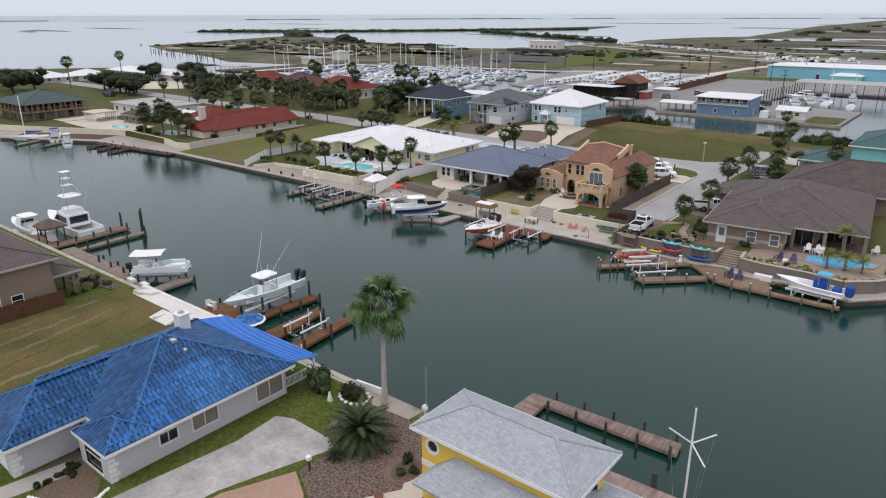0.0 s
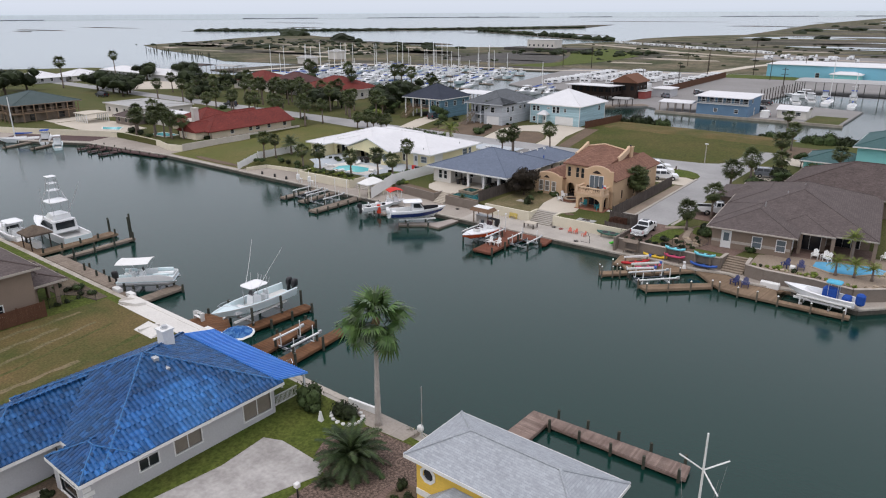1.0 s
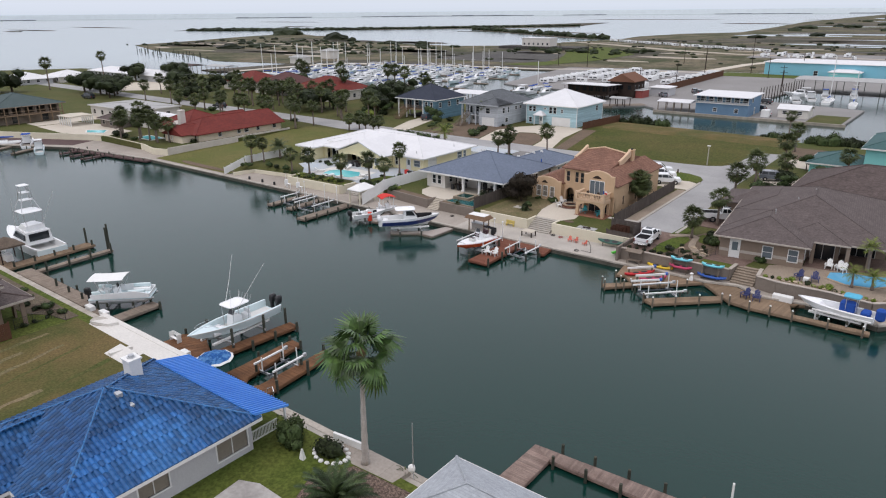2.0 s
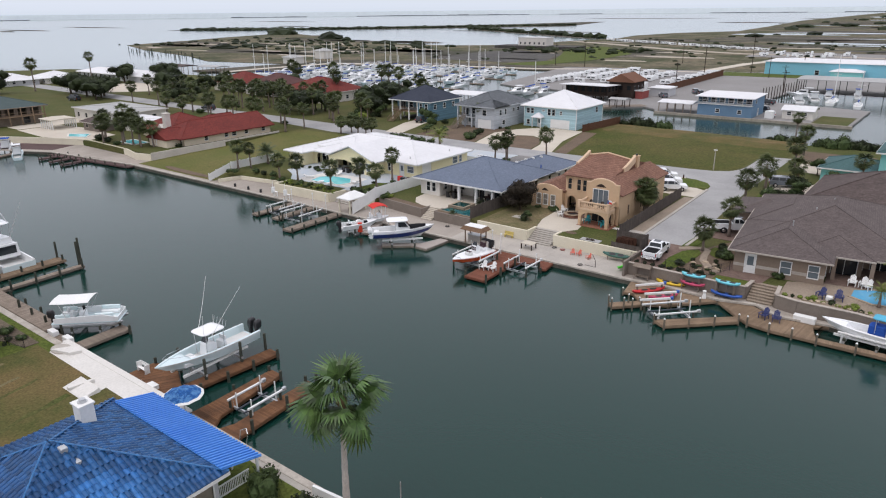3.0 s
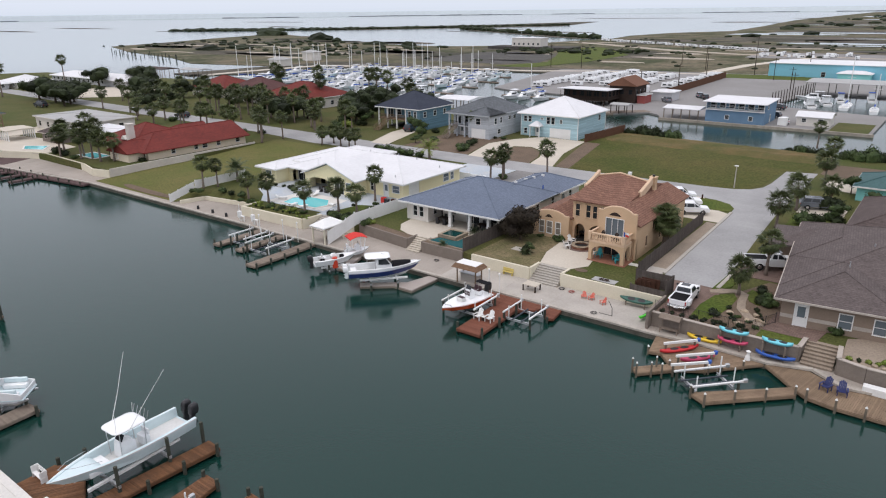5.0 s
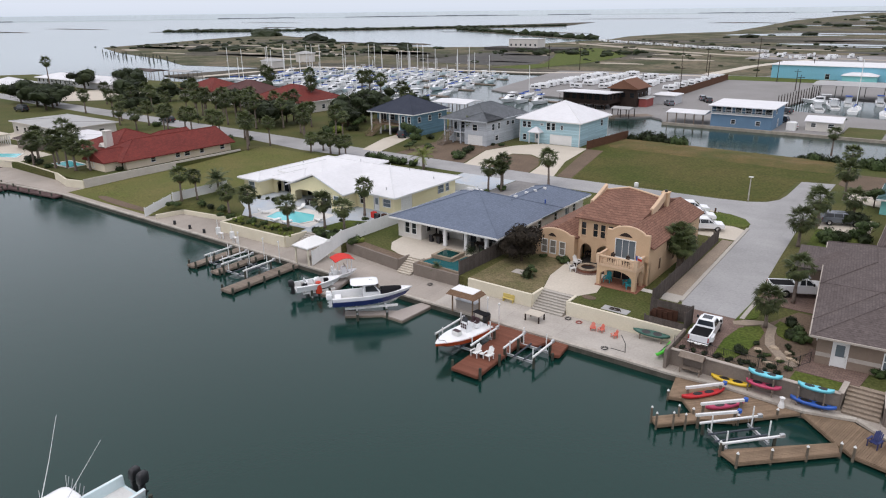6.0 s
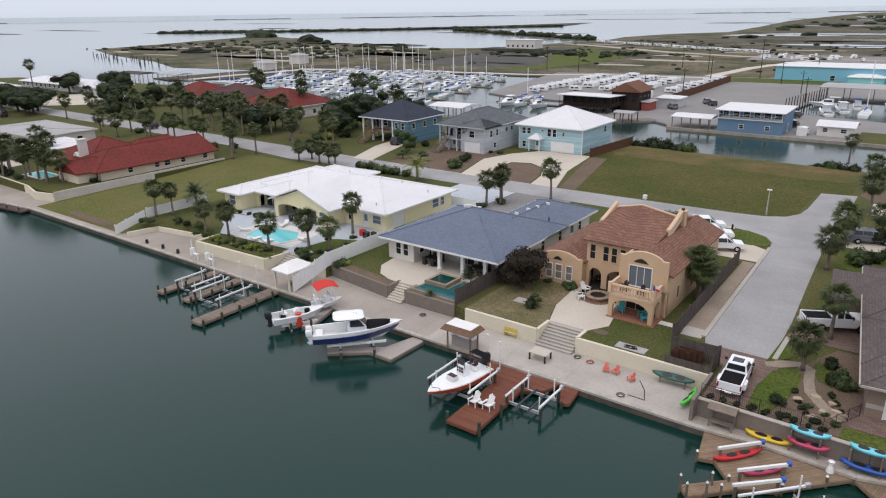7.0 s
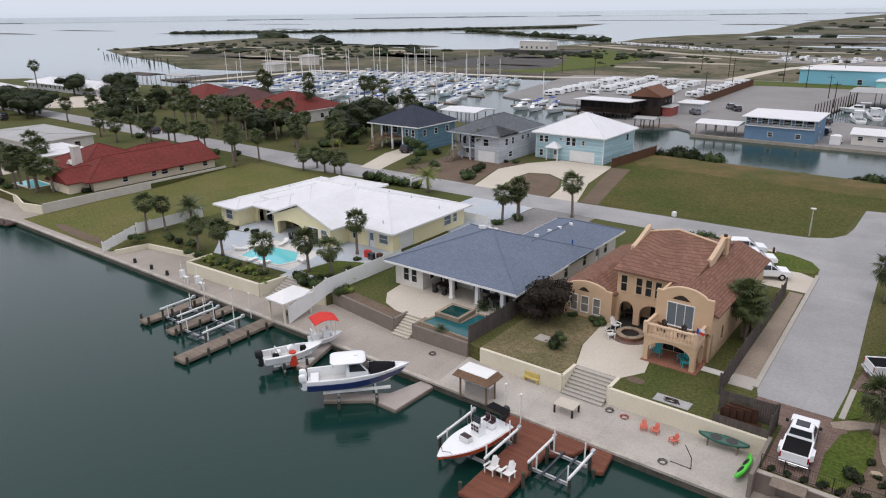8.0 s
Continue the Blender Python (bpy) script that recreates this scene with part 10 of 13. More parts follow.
def orange_skiff():
    x, y, rz, L, Bm, H, z = -58.3, -5.9, 172, 6.1, 2.55, 0.8, 1.35
    t = boat_base("white flats boat with orange-red hull on a lift", x, y, z, rz, L, Bm, H, "gel_orange", 0.86, 0.99)
    bm = B()
    hull_band(bm, L, Bm, H, 0.85, 1.0, off=0.02)
    part("gunwale", bm, M["gel_white"], t, at_world=False)
    bm = B()
    pts = [(max(0.04, hull_form(L, Bm, H, k)[0] - 0.02), -L / 2 + L * k + 0.06 * L * k ** 6, hull_form(L, Bm, H, k)[2]) for k in [i / 12 for i in range(13)]]
    loft(bm, [[(-w, yy, zz + 0.012), (w, yy, zz + 0.012), (w, yy, zz + 0.03), (-w, yy, zz + 0.03)] for w, yy, zz in pts])
    bmesh.ops.recalc_face_normals(bm, faces=bm.faces[:])
    part("casting_deck", bm, M["gel_white"], t, at_world=False)
    console(t, -0.6, 0.86, 0.8, 0.7, 1.0, "gel_white", False)
    maroon = plain("dark_maroon_vinyl", (0.05, 0.02, 0.025), 0.5)
    for i in range(2):
        bm = B()
        bevel_box(bm, -0.5 + 0.52 * i, -0.02 + 0.52 * i, -2.0, -1.55, 0.87, 1.35, 0.05)
        seat = part("seat", bm, M["gel_white"], t, at_world=False)
        bm = B()
        bevel_box(bm, -0.48 + 0.52 * i, -0.04 + 0.52 * i, -2.0, -1.86, 1.36, 1.85, 0.04)
        part("seat_back", bm, maroon, seat, at_world=False)
        for k in range(3):
            bm = B()
            bevel_box(bm, -0.47 + 0.14 * k + 0.52 * i, -0.35 + 0.14 * k + 0.52 * i, -1.83, -1.56, 1.353, 1.42, 0.015)
            part("cushion", bm, maroon, seat, at_world=False)
    bm = B()
    bevel_box(bm, -0.42, 0.42, 0.35, 0.95, 0.9, 1.3, 0.05)
    cooler = part("cooler", bm, M["deck_white"], t, at_world=False)
    for k in range(3):
        bm = B()
        bevel_box(bm, -0.38 + 0.26 * k, -0.14 + 0.26 * k, 0.42, 0.88, 1.303, 1.34, 0.01)
        part("pad", bm, maroon, cooler, at_world=False)
    for k in range(6):
        bm = B()
        u, v = -0.34 + 0.25 * (k % 3), 1.25 + 0.27 * (k // 3)
        bevel_box(bm, u, u + 0.18, -0.245, -0.215, v, v + 0.2, 0.01)
        part("console_pad", bm, maroon, t, at_world=False)
    bm = B()
    bent(bm, [(-0.8, -2.7, 0.9), (-0.8, -2.6, 1.9), (0.8, -2.6, 1.9), (0.8, -2.7, 0.9)], 0.03, 6)
    part("stern_rail", bm, M["black"], t, at_world=False)
    bm = B()
    bent(bm, [(-0.45, -0.3, 1.7), (-0.4, -0.4, 2.4), (0.4, -0.4, 2.4), (0.45, -0.3, 1.7)], 0.025, 6)
    part("grab_rail", bm, M["black"], t, at_world=False)
    bm = B()
    bent(bm, [(-0.5, 2.5, 0.92), (-0.42, 2.62, 1.15), (0.0, 2.95, 1.2), (0.42, 2.62, 1.15), (0.5, 2.5, 0.92)], 0.022, 6)
    part("bow_rail", bm, M["black"], t, at_world=False)
    bm = B()
    bevel_box(bm, -0.85, 0.85, -3.15, -2.35, 1.93, 1.98, 0.02)
    part("stern_top", bm, M["canvas_black"], t, "small black canvas top", at_world=False)
    outboard(t, 0, -L / 2, 0.75, 1.25, "black")
    boat_lift(-58.4, -5.0, 0, 4.4, 4.0, 2.0, label="boat lift with white side beams under a flats boat", low=1.15)


def blue_cover_boat():
    x, y, rz, L, Bm, H, z = -16.9, -1.75, 86, 6.6, 2.2, 0.95, 1.35
    t = boat_base("white skiff with royal blue covers on a lift", x, y, z, rz, L, Bm, H)
    bm = B()
    bevel_box(bm, -0.5, 0.5, -1.6, -0.2, 0.43, 1.75, 0.15)
    part("console_cover", bm, M["canvas_blue"], t, "royal blue canvas console cover", at_world=False)
    bm = B()
    bevel_box(bm, -0.6, 0.6, -2.9, -2.1, 0.43, 1.2, 0.12)
    part("seat_cover", bm, M["canvas_blue"], t, "royal blue canvas seat cover", at_world=False)
    ttop(t, -0.7, 0.7, -1.9, -0.4, 0.43, 2.35, "canvas_cyan", "light blue canvas top")
    bm = B()
    bevel_box(bm, -0.4, 0.4, -L / 2 - 0.85, -L / 2 - 0.02, 0.45, 1.75, 0.2)
    part("motor_cover", bm, M["canvas_blue"], t, "royal blue canvas motor cover", at_world=False)
    cradle(x, y, z + 0.02, rz, L, 2.3, 0.2)
    k = thing("lift_beam", "white lift beam along the boat", "boat lift", -16.4, -2.75, 0, 86)
    bm = B()
    bevel_box(bm, -0.1, 0.1, -2.6, 2.6, 1.7, 1.86, 0.02)
    part("beam", bm, M["white"], k, at_world=False)
    for s in (-2.2, 2.2):
        bm = B()
        tube(bm, (0, s, -2.5), (0, s, 1.7), 0.09, n=8)
        part("dock_post", bm, M["white"], k, at_world=False)


def pontoon():
    x, y, rz, L = -78.6, -42.9, -46, 6.6
    t = thing("pontoon_boat", "white pontoon boat with a flat canvas canopy", "boat", x, y, 1.25, rz)
    for s in (-1, 1):
        bm = B()
        tube(bm, (s * 0.85, -L / 2, 0.3), (s * 0.85, L / 2 - 0.9, 0.3), 0.3, n=12)
        tube(bm, (s * 0.85, L / 2 - 0.92, 0.3), (s * 0.85, L / 2, 0.48), 0.3, 0.08, 12)
        part("float", bm, M["alu"], t, at_world=False)
    bm = B()
    bevel_box(bm, -1.25, 1.25, -L / 2, L / 2 - 0.2, 0.55, 0.68, 0.03)
    part("deck", bm, M["gel_pale"], t, at_world=False)
    for s in (-1, 1):
        bm = B()
        loft(bm, [[(s * 1.2, yy, 0.68), (s * 1.26, yy, 0.68), (s * 1.3, yy, zz), (s * 1.2, yy, zz)] for yy, zz in ((-L / 2 + 0.3, 1.2), (-0.6, 1.3), (1.6, 1.42), (L / 2 - 0.3, 1.1))])
        bmesh.ops.recalc_face_normals(bm, faces=bm.faces[:])
        part("side_panel", bm, M["gel_white"], t, at_world=False)
    bm = B()
    bevel_box(bm, -1.2, 1.2, L / 2 - 0.36, L / 2 - 0.28, 0.68, 1.08, 0.02)
    part("bow_gate", bm, M["gel_white"], t, at_world=False)
    bm = B()
    loft(bm, [[(u, yy, 2.72 + 0.12 * math.cos(u * 1.1) + 0.05 * math.sin(yy)) for u in (-1.25, -0.8, -0.3, 0.3, 0.8, 1.25)] + [(u, yy, 2.69 + 0.12 * math.cos(u * 1.1) + 0.05 * math.sin(yy)) for u in (1.25, 0.8, 0.3, -0.3, -0.8, -1.25)] for yy in (-3.1, -2.2, -1.2, -0.2, 0.5)])
    bmesh.ops.recalc_face_normals(bm, faces=bm.faces[:])
    c = part("canopy", bm, M["white"], t, at_world=False)
    for px in (-1.15, 1.15):
        for py in (-2.4, 0.6):
            bm = B()
            bent(bm, [(px, py * 0.5 - 0.6, 1.2), (px, py, 2.77)], 0.035, 6)
            part("canopy_pole", bm, M["alu"], c, at_world=False)
    console(t, -0.6, 0.68, 0.7, 0.6, 0.9)
    for px, py, ln in ((-0.85, 1.7, 0.9), (0.85, 1.7, 0.9), (-0.85, -2.2, 0.7), (0.85, -2.2, 0.7)):
        bm = B()
        bevel_box(bm, px - 0.3, px + 0.3, py - ln, py + ln, 0.68, 1.08, 0.07)
        seat = part("bench_seat", bm, M["gel_white"], t, at_world=False)
        k = 1 if px > 0 else -1
        bm = B()
        bevel_box(bm, px + k * 0.16 - 0.1, px + k * 0.16 + 0.1, py - ln, py + ln, 1.08, 1.5, 0.06)
        part("backrest", bm, M["gel_pale"], seat, at_world=False)
    outboard(t, 0, -L / 2, 0.75, 1.1)
    cradle(x, y, 1.28, rz, L, 2.4, 0.3)


def sportfisher():
    x, y, rz, L, Bm, H = -108.2, -40.3, 90, 12.8, 4.0, 1.9
    t = boat_base("white sport fishing yacht with flybridge and tuna tower", x, y, -0.05, rz, L, Bm, H, "gel_white", 0.5, 0.42)
    def tier(nm, y0, y1, w, z0, z1, rake, mat="gel_white"):
        bm = B()
        loft(bm, [[(-w, y0, z0), (w, y0, z0), (w * 0.8, y1, z0), (-w * 0.8, y1, z0)], [(-w * 0.92, y0, z1), (w * 0.92, y0, z1), (w * 0.66, y1 - rake, z1), (-w * 0.66, y1 - rake, z1)]])
        return part(nm, bm, M[mat], t, at_world=False)
    cab = tier("saloon", -3.0, 2.8, 1.65, 1.7, 3.4, 1.6)
    bm = B()
    for s in (-1, 1):
        loft(bm, [[(s * 1.4, -2.6, 2.3), (s * 1.2, 1.6, 2.3), (s * 1.1, 0.6, 3.1), (s * 1.36, -2.6, 3.1)], [(s * 1.68, -2.6, 2.3), (s * 1.5, 1.6, 2.3), (s * 1.42, 0.6, 3.1), (s * 1.64, -2.6, 3.1)]])
    box(bm, -1.25, 1.25, -3.07, -3.0, 2.2, 3.2)
    part("saloon_window", bm, M["glass"], cab, at_world=False)
    tier("flybridge", -2.4, 0.8, 1.25, 3.42, 4.15, 0.9)
    ttop(t, -1.35, 1.35, -2.7, 0.2, 4.1, 5.9)
    bm = B()
    for s in (-1, 1):
        for yy in (-2.2, 0.2):
            bent(bm, [(s * 1.2, yy, 5.95), (s * 0.72, yy * 0.45 - 0.6, 7.4), (s * 0.55, yy * 0.3 - 0.8, 8.9)], 0.06, 6)
    tower = part("tower", bm, M["alu"], t, at_world=False)
    for z0, w in ((7.35, 0.72), (8.35, 0.6)):
        bm = B()
        bevel_box(bm, -w, w, -1.55, -0.35, z0, z0 + 0.1, 0.04)
        part("platform", bm, M["gel_white"], tower, at_world=False)
    bm = B()
    bevel_box(bm, -0.62, 0.62, -1.6, -0.3, 9.3, 9.4, 0.04)
    part("tower_top", bm, M["gel_white"], tower, at_world=False)
    for s in (-0.5, 0.5):
        for yy in (-1.4, -0.55):
            bm = B()
            tube(bm, (s, yy, 8.4), (s, yy, 9.32), 0.04, n=5)
            part("tower_post", bm, M["alu"], tower, at_world=False)
    for s in (-1, 1):
        bm = B()
        bent(bm, [(s * 1.7, -0.5, 3.6), (s * 2.6, -3.6, 8.5)], [0.04, 0.015], 5)
        part("outrigger", bm, M["white"], t, at_world=False)
    bm = B()
    box(bm, -1.9, 1.9, -L / 2 - 0.035, -L / 2 - 0.004, 1.0, 1.7)
    part("transom_panel", bm, M["gel_pale"], t, at_world=False)
    t2 = boat_base("white cabin boat moored beside the sport yacht", -111.9, -44.9, 0.5, 92, 8.0, 2.8, 1.3)
    console(t2, 0.0, 0.55, 1.4, 1.6, 1.3)
    bm = B()
    loft(bm, [[(-1.1, -0.6, 1.0), (1.1, -0.6, 1.0), (0.8, 2.4, 1.0), (-0.8, 2.4, 1.0)], [(-1.0, -0.6, 2.2), (1.0, -0.6, 2.2), (0.6, 1.4, 2.0), (-0.6, 1.4, 2.0)]])
    cab2 = part("cabin", bm, M["gel_white"], t2, at_world=False)
    bm = B()
    box(bm, -0.8, 0.8, -0.66, -0.61, 1.25, 2.05)
    part("cabin_window", bm, M["glass"], cab2, at_world=False)
    ttop(t2, -1.1, 1.1, -2.2, 0.6, 0.55, 2.7)
    outboard(t2, 0, -4.0, 0.9, 1.1)
    cradle(-111.9, -44.9, 0.52, 92, 8.0, 2.7, 0.3)


white_console_boat()
navy_boat()
red_top_boat()
orange_skiff()
blue_cover_boat()
pontoon()
sportfisher()


# ---- moored boats of the marina ----
def sail_proto(L, h, hull, label):
    t = boat_base(label, 0, 0, 0.25, 0, L, L * 0.3, 1.4, hull, 0.8, 0.95, "sailing_boat")
    bm = B()
    loft(bm, [[(-0.9, -L * 0.2, 1.2), (0.9, -L * 0.2, 1.2), (0.6, L * 0.2, 1.2), (-0.6, L * 0.2, 1.2)], [(-0.7, -L * 0.18, 1.8), (0.7, -L * 0.18, 1.8), (0.45, L * 0.16, 1.75), (-0.45, L * 0.16, 1.75)]])
    part("coach_roof", bm, M["gel_white"], t, at_world=False)
    bm = B()
    tube(bm, (0, L * 0.1, 1.7), (0, L * 0.1, h), 0.15, 0.11, 6)
    box(bm, -1.1, 1.1, L * 0.1 - 0.04, L * 0.1 + 0.04, h * 0.62, h * 0.62 + 0.08)
    part("mast", bm, M["white"], t, at_world=False)
    bm = B()
    tube(bm, (0, L * 0.08, 2.6), (0, -L * 0.36, 2.5), 0.22, 0.14, 7)
    part("boom_cover", bm, M["canvas_blue"], t, at_world=False)
    return t


def motor_proto(L, hull, canvas, label):
    t = boat_base(label, 0, 0, 0.25, 0, L, L * 0.31, 1.5, hull, 0.6, 0.5)
    bm = B()
    w = L * 0.12
    loft(bm, [[(-w, -L * 0.15, 1.3), (w, -L * 0.15, 1.3), (w * 0.7, L * 0.28, 1.5), (-w * 0.7, L * 0.28, 1.5)], [(-w * 0.9, -L * 0.15, 2.9), (w * 0.9, -L * 0.15, 2.9), (w * 0.6, L * 0.08, 2.8), (-w * 0.6, L * 0.08, 2.8)]])
    c = part("cabin", bm, M["gel_white"], t, at_world=False)
    bm = B()
    loft(bm, [[(-w * 1.0, -L * 0.1, z), (w * 1.0, -L * 0.1, z), (w * 0.82, L * 0.13, z), (-w * 0.82, L * 0.13, z)] for z in (2.05, 2.55)])
    part("cabin_window", bm, M["glass"], c, at_world=False)
    bm = B()
    bevel_box(bm, -w, w, -L * 0.32, -L * 0.02, 3.4, 3.52, 0.05)
    k = part("hard_top", bm, M[canvas], t, at_world=False)
    bm = B()
    for sx in (-1, 1):
        bm = B()
        bent(bm, [(sx * w * 0.9, -L * 0.3, 1.0), (sx * w * 0.9, -L * 0.3, 3.42), (sx * w * 0.9, -L * 0.05, 3.42), (sx * w * 0.9, -L * 0.05, 2.8)], 0.05, 5)
        part("top_pipe", bm, M["alu"], k, at_world=False)
    return t


random.seed(21)
PROTO = [sail_proto(10.5, 15.5, "gel_white", "white sailing boat moored in the marina"), sail_proto(8.5, 11.5, "gel_white", "white sailing boat moored in the marina"), motor_proto(10, "gel_white", "gel_white", "white motor cruiser moored in the marina"),
         motor_proto(8, "gel_white", "canvas_blue", "white motor boat with a blue top"), motor_proto(7, "gel_pale", "gel_white", "pale motor boat moored in the marina")]
for i, p in enumerate(PROTO):
    p["group"] = "moored marina boats"
    p.matrix_basis = pose(-300 + 7 * i, 150, 0.2, 0, 0, 180)
piers = [(131, -226, -170, 7), (152, -288, -176, 8), (174, -303, -180, 9), (196, -306, -184, 9), (219, -296, -192, 8), (159, -158, -133, 4)]
for yy, xa, xb, reach in piers:
    dock("marina_pier", "long grey timber marina pier", [([(xa, yy - 1), (xb, yy - 1), (xb, yy + 1), (xa, yy + 1)], 90)], 0.9, "wood_grey", [(xa + 9 * k, yy + 1.3, 2.4) for k in range(int((xb - xa) / 9))], 1.0)
    x = xa + 3
    while x < xb - 2:
        for s in (-1, 1):
            if random.random() < 0.8 and not (yy == 131 and s < 0):
                k = random.choices(range(5), (4, 4, 4, 4, 4))[0]
                copy_thing(PROTO[k], pose(x + random.uniform(-0.6, 0.6), yy + s * (6.2 + random.uniform(-0.6, 1.2)), random.uniform(0.1, 0.35), 0, 0, (0 if s > 0 else 180) + random.uniform(-6, 6)))
        x += random.uniform(4.6, 7.4)
for x, y, rz, k in ((-194.4, -12.0, 150, 1), (-189.6, -7.6, 60, 3), (-178.6, -9.6, 65, 4), (-208, -22, 70, 3), (-60, 182, 20, 2), (-57, 190, 20, 2), (-54, 200, 10, 3), (-62, 200, 100, 2), (-50, 184, 0, 0), (-42, 178, 5, 1), (-46, 206, 10, 3)):
    copy_thing(PROTO[k], pose(x, y, 0.22, 0, 0, rz))

# ---- vehicles ----
def wheels(t, xs, ys, r=0.4, w=0.26):
    for y in ys:
        for s in (-1, 1):
            bm = B()
            tube(bm, (s * (xs - w), y, r), (s * xs, y, r), r, r, 16)
            ty = part("wheel", bm, M["tyre"], t, at_world=False)
            bm = B()
            tube(bm, (s * (xs - 0.03), y, r), (s * (xs + 0.015), y, r), r * 0.62, r * 0.5, 12)
            part("rim", bm, M["chrome"], ty, at_world=False)


def body(bm, prof, w0, w1, cut=0.0):
    """A car shell from a side profile of (y, z): narrower towards the top."""
    zs = [p[1] for p in prof]
    lo, hi = min(zs), max(zs)
    wid = lambda z: w0 + (w1 - w0) * max(0.0, (z - lo) / (hi - lo)) ** 2
    loft(bm, [[(-wid(z), y, z) for y, z in prof], [(wid(z), y, z) for y, z in prof]])
    bmesh.ops.recalc_face_normals(bm, faces=bm.faces[:])
    bmesh.ops.bevel(bm, geom=[e for e in bm.edges if e.calc_face_angle(0) > 0.5], offset=0.05, segments=2, affect="EDGES")


def pickup(x, y, z, rz, label, paint="car_white", dually=True, L=5.9):
    t = thing("pickup_truck", label, "truck", x, y, z, rz)
    h = L / 2
    P = M[paint]
    bm = B()
    body(bm, [(-h + 2.35, 0.5), (h - 0.15, 0.5), (h, 0.7), (h - 0.02, 1.15), (h - 0.25, 1.28), (h - 1.55, 1.33), (-h + 2.35, 1.33)], 0.98, 0.94)
    part("body", bm, P, t, at_world=False)
    bm = B()
    box(bm, -0.97, -0.85, -h + 0.05, -h + 2.34, 0.6, 1.33)
    box(bm, 0.85, 0.97, -h + 0.05, -h + 2.34, 0.6, 1.33)
    box(bm, -0.85, 0.85, -h + 2.26, -h + 2.34, 0.6, 1.33)
    box(bm, -0.85, 0.85, -h + 0.05, -h + 2.26, 0.6, 0.78)
    part("cargo_bed", bm, P, t, at_world=False)
    bm = B()
    box(bm, -0.86, 0.86, -h + 0.06, -h + 2.28, 1.18, 1.27)
    part("bed_liner", bm, plain("bed_liner_black", (0.010, 0.010, 0.011), 0.95), t, "black bed liner", at_world=False)
    bm = B()
    bevel_box(bm, -0.94, 0.94, -h - 0.02, -h + 0.048, 0.62, 1.33, 0.02)
    part("tailgate", bm, P, t, at_world=False)
    if dually:
        for s in (-1, 1):
            bm = B()
            k = [(s * 0.97, -h + 0.75), (s * 1.18, -h + 0.9), (s * 1.18, -h + 1.75), (s * 0.97, -h + 1.9)]
            prism(bm, k if s > 0 else k[::-1], 0.55, 1.05)
            part("rear_fender", bm, P, t, at_world=False)
    cy0, cy1 = -h + 2.36, h - 1.5
    bm = B()
    loft(bm, [[(-0.94, cy0, 1.32), (0.94, cy0, 1.32), (0.94, cy1, 1.32), (-0.94, cy1, 1.32)], [(-0.76, cy0 + 0.15, 1.95), (0.76, cy0 + 0.15, 1.95), (0.74, cy1 - 0.75, 1.95), (-0.74, cy1 - 0.75, 1.95)], [(-0.7, cy0 + 0.25, 2.0), (0.7, cy0 + 0.25, 2.0), (0.68, cy1 - 0.85, 2.0), (-0.68, cy1 - 0.85, 2.0)]])
    cab = part("cab", bm, P, t, at_world=False)

    def pane(q, name):
        bm = B()
        c = sum((Vector(v) for v in q), Vector()) / len(q)
        n = (Vector(q[1]) - Vector(q[0])).cross(Vector(q[2]) - Vector(q[0])).normalized()
        if n.dot(c - Vector((0, (cy0 + cy1) / 2, 1.4))) < 0:
            n = -n
        loft(bm, [[Vector(v) - n * 0.01 for v in q], [Vector(v) + n * 0.015 for v in q]])
        part(name, bm, M["glass"], cab, at_world=False)
    pane([(-0.76, cy0 + 0.02, 1.42), (0.76, cy0 + 0.02, 1.42), (0.68, cy0 + 0.13, 1.9), (-0.68, cy0 + 0.13, 1.9)], "rear_window")
    pane([(-0.84, cy1 - 0.1, 1.4), (0.84, cy1 - 0.1, 1.4), (0.7, cy1 - 0.68, 1.9), (-0.7, cy1 - 0.68, 1.9)], "windscreen")
    ym = (cy0 + cy1) / 2 - 0.15
    for s in (-1, 1):
        pane([(s * 0.925, cy0 + 0.2, 1.4), (s * 0.925, ym - 0.05, 1.4), (s * 0.785, ym - 0.05, 1.88), (s * 0.785, cy0 + 0.3, 1.88)], "side_window")
        pane([(s * 0.925, ym + 0.05, 1.4), (s * 0.925, cy1 - 0.25, 1.4), (s * 0.785, cy1 - 0.75, 1.88), (s * 0.785, ym + 0.05, 1.88)], "side_window")
    bm = B()
    box(bm, -0.45, 0.45, cy0 + 0.45, cy0 + 1.35, 2.0, 2.012)
    part("sunroof", bm, M["glass"], cab, at_world=False)
    wheels(t, 1.0, (-h + 1.32, h - 1.0), 0.42)
    bm = B()
    bevel_box(bm, -0.98, 0.98, -h - 0.18, -h - 0.021, 0.42, 0.62, 0.03)
    part("rear_bumper", bm, M["chrome"], t, at_world=False)
    bm = B()
    bevel_box(bm, -0.98, 0.98, h - 0.05, h + 0.1, 0.4, 0.62, 0.03)
    part("front_bumper", bm, M["chrome"], t, at_world=False)
    for s in (-1, 1):
        bm = B()
        box(bm, s * 0.9 - 0.06, s * 0.9 + 0.06, -h - 0.035, -h - 0.021, 0.8, 1.25)
        part("tail_light", bm, plain("red_lens", (0.35, 0.01, 0.01), 0.2), t, at_world=False)
        bm = B()
        box(bm, s * 0.78 - 0.16, s * 0.78 + 0.16, h - 0.02, h + 0.015, 0.82, 1.08)
        part("headlight", bm, M["chrome"], t, at_world=False)
        bm = B()
        bevel_box(bm, s * 1.12 - 0.1, s * 1.12 + 0.1, cy1 - 0.45, cy1 - 0.33, 1.4, 1.68, 0.02)
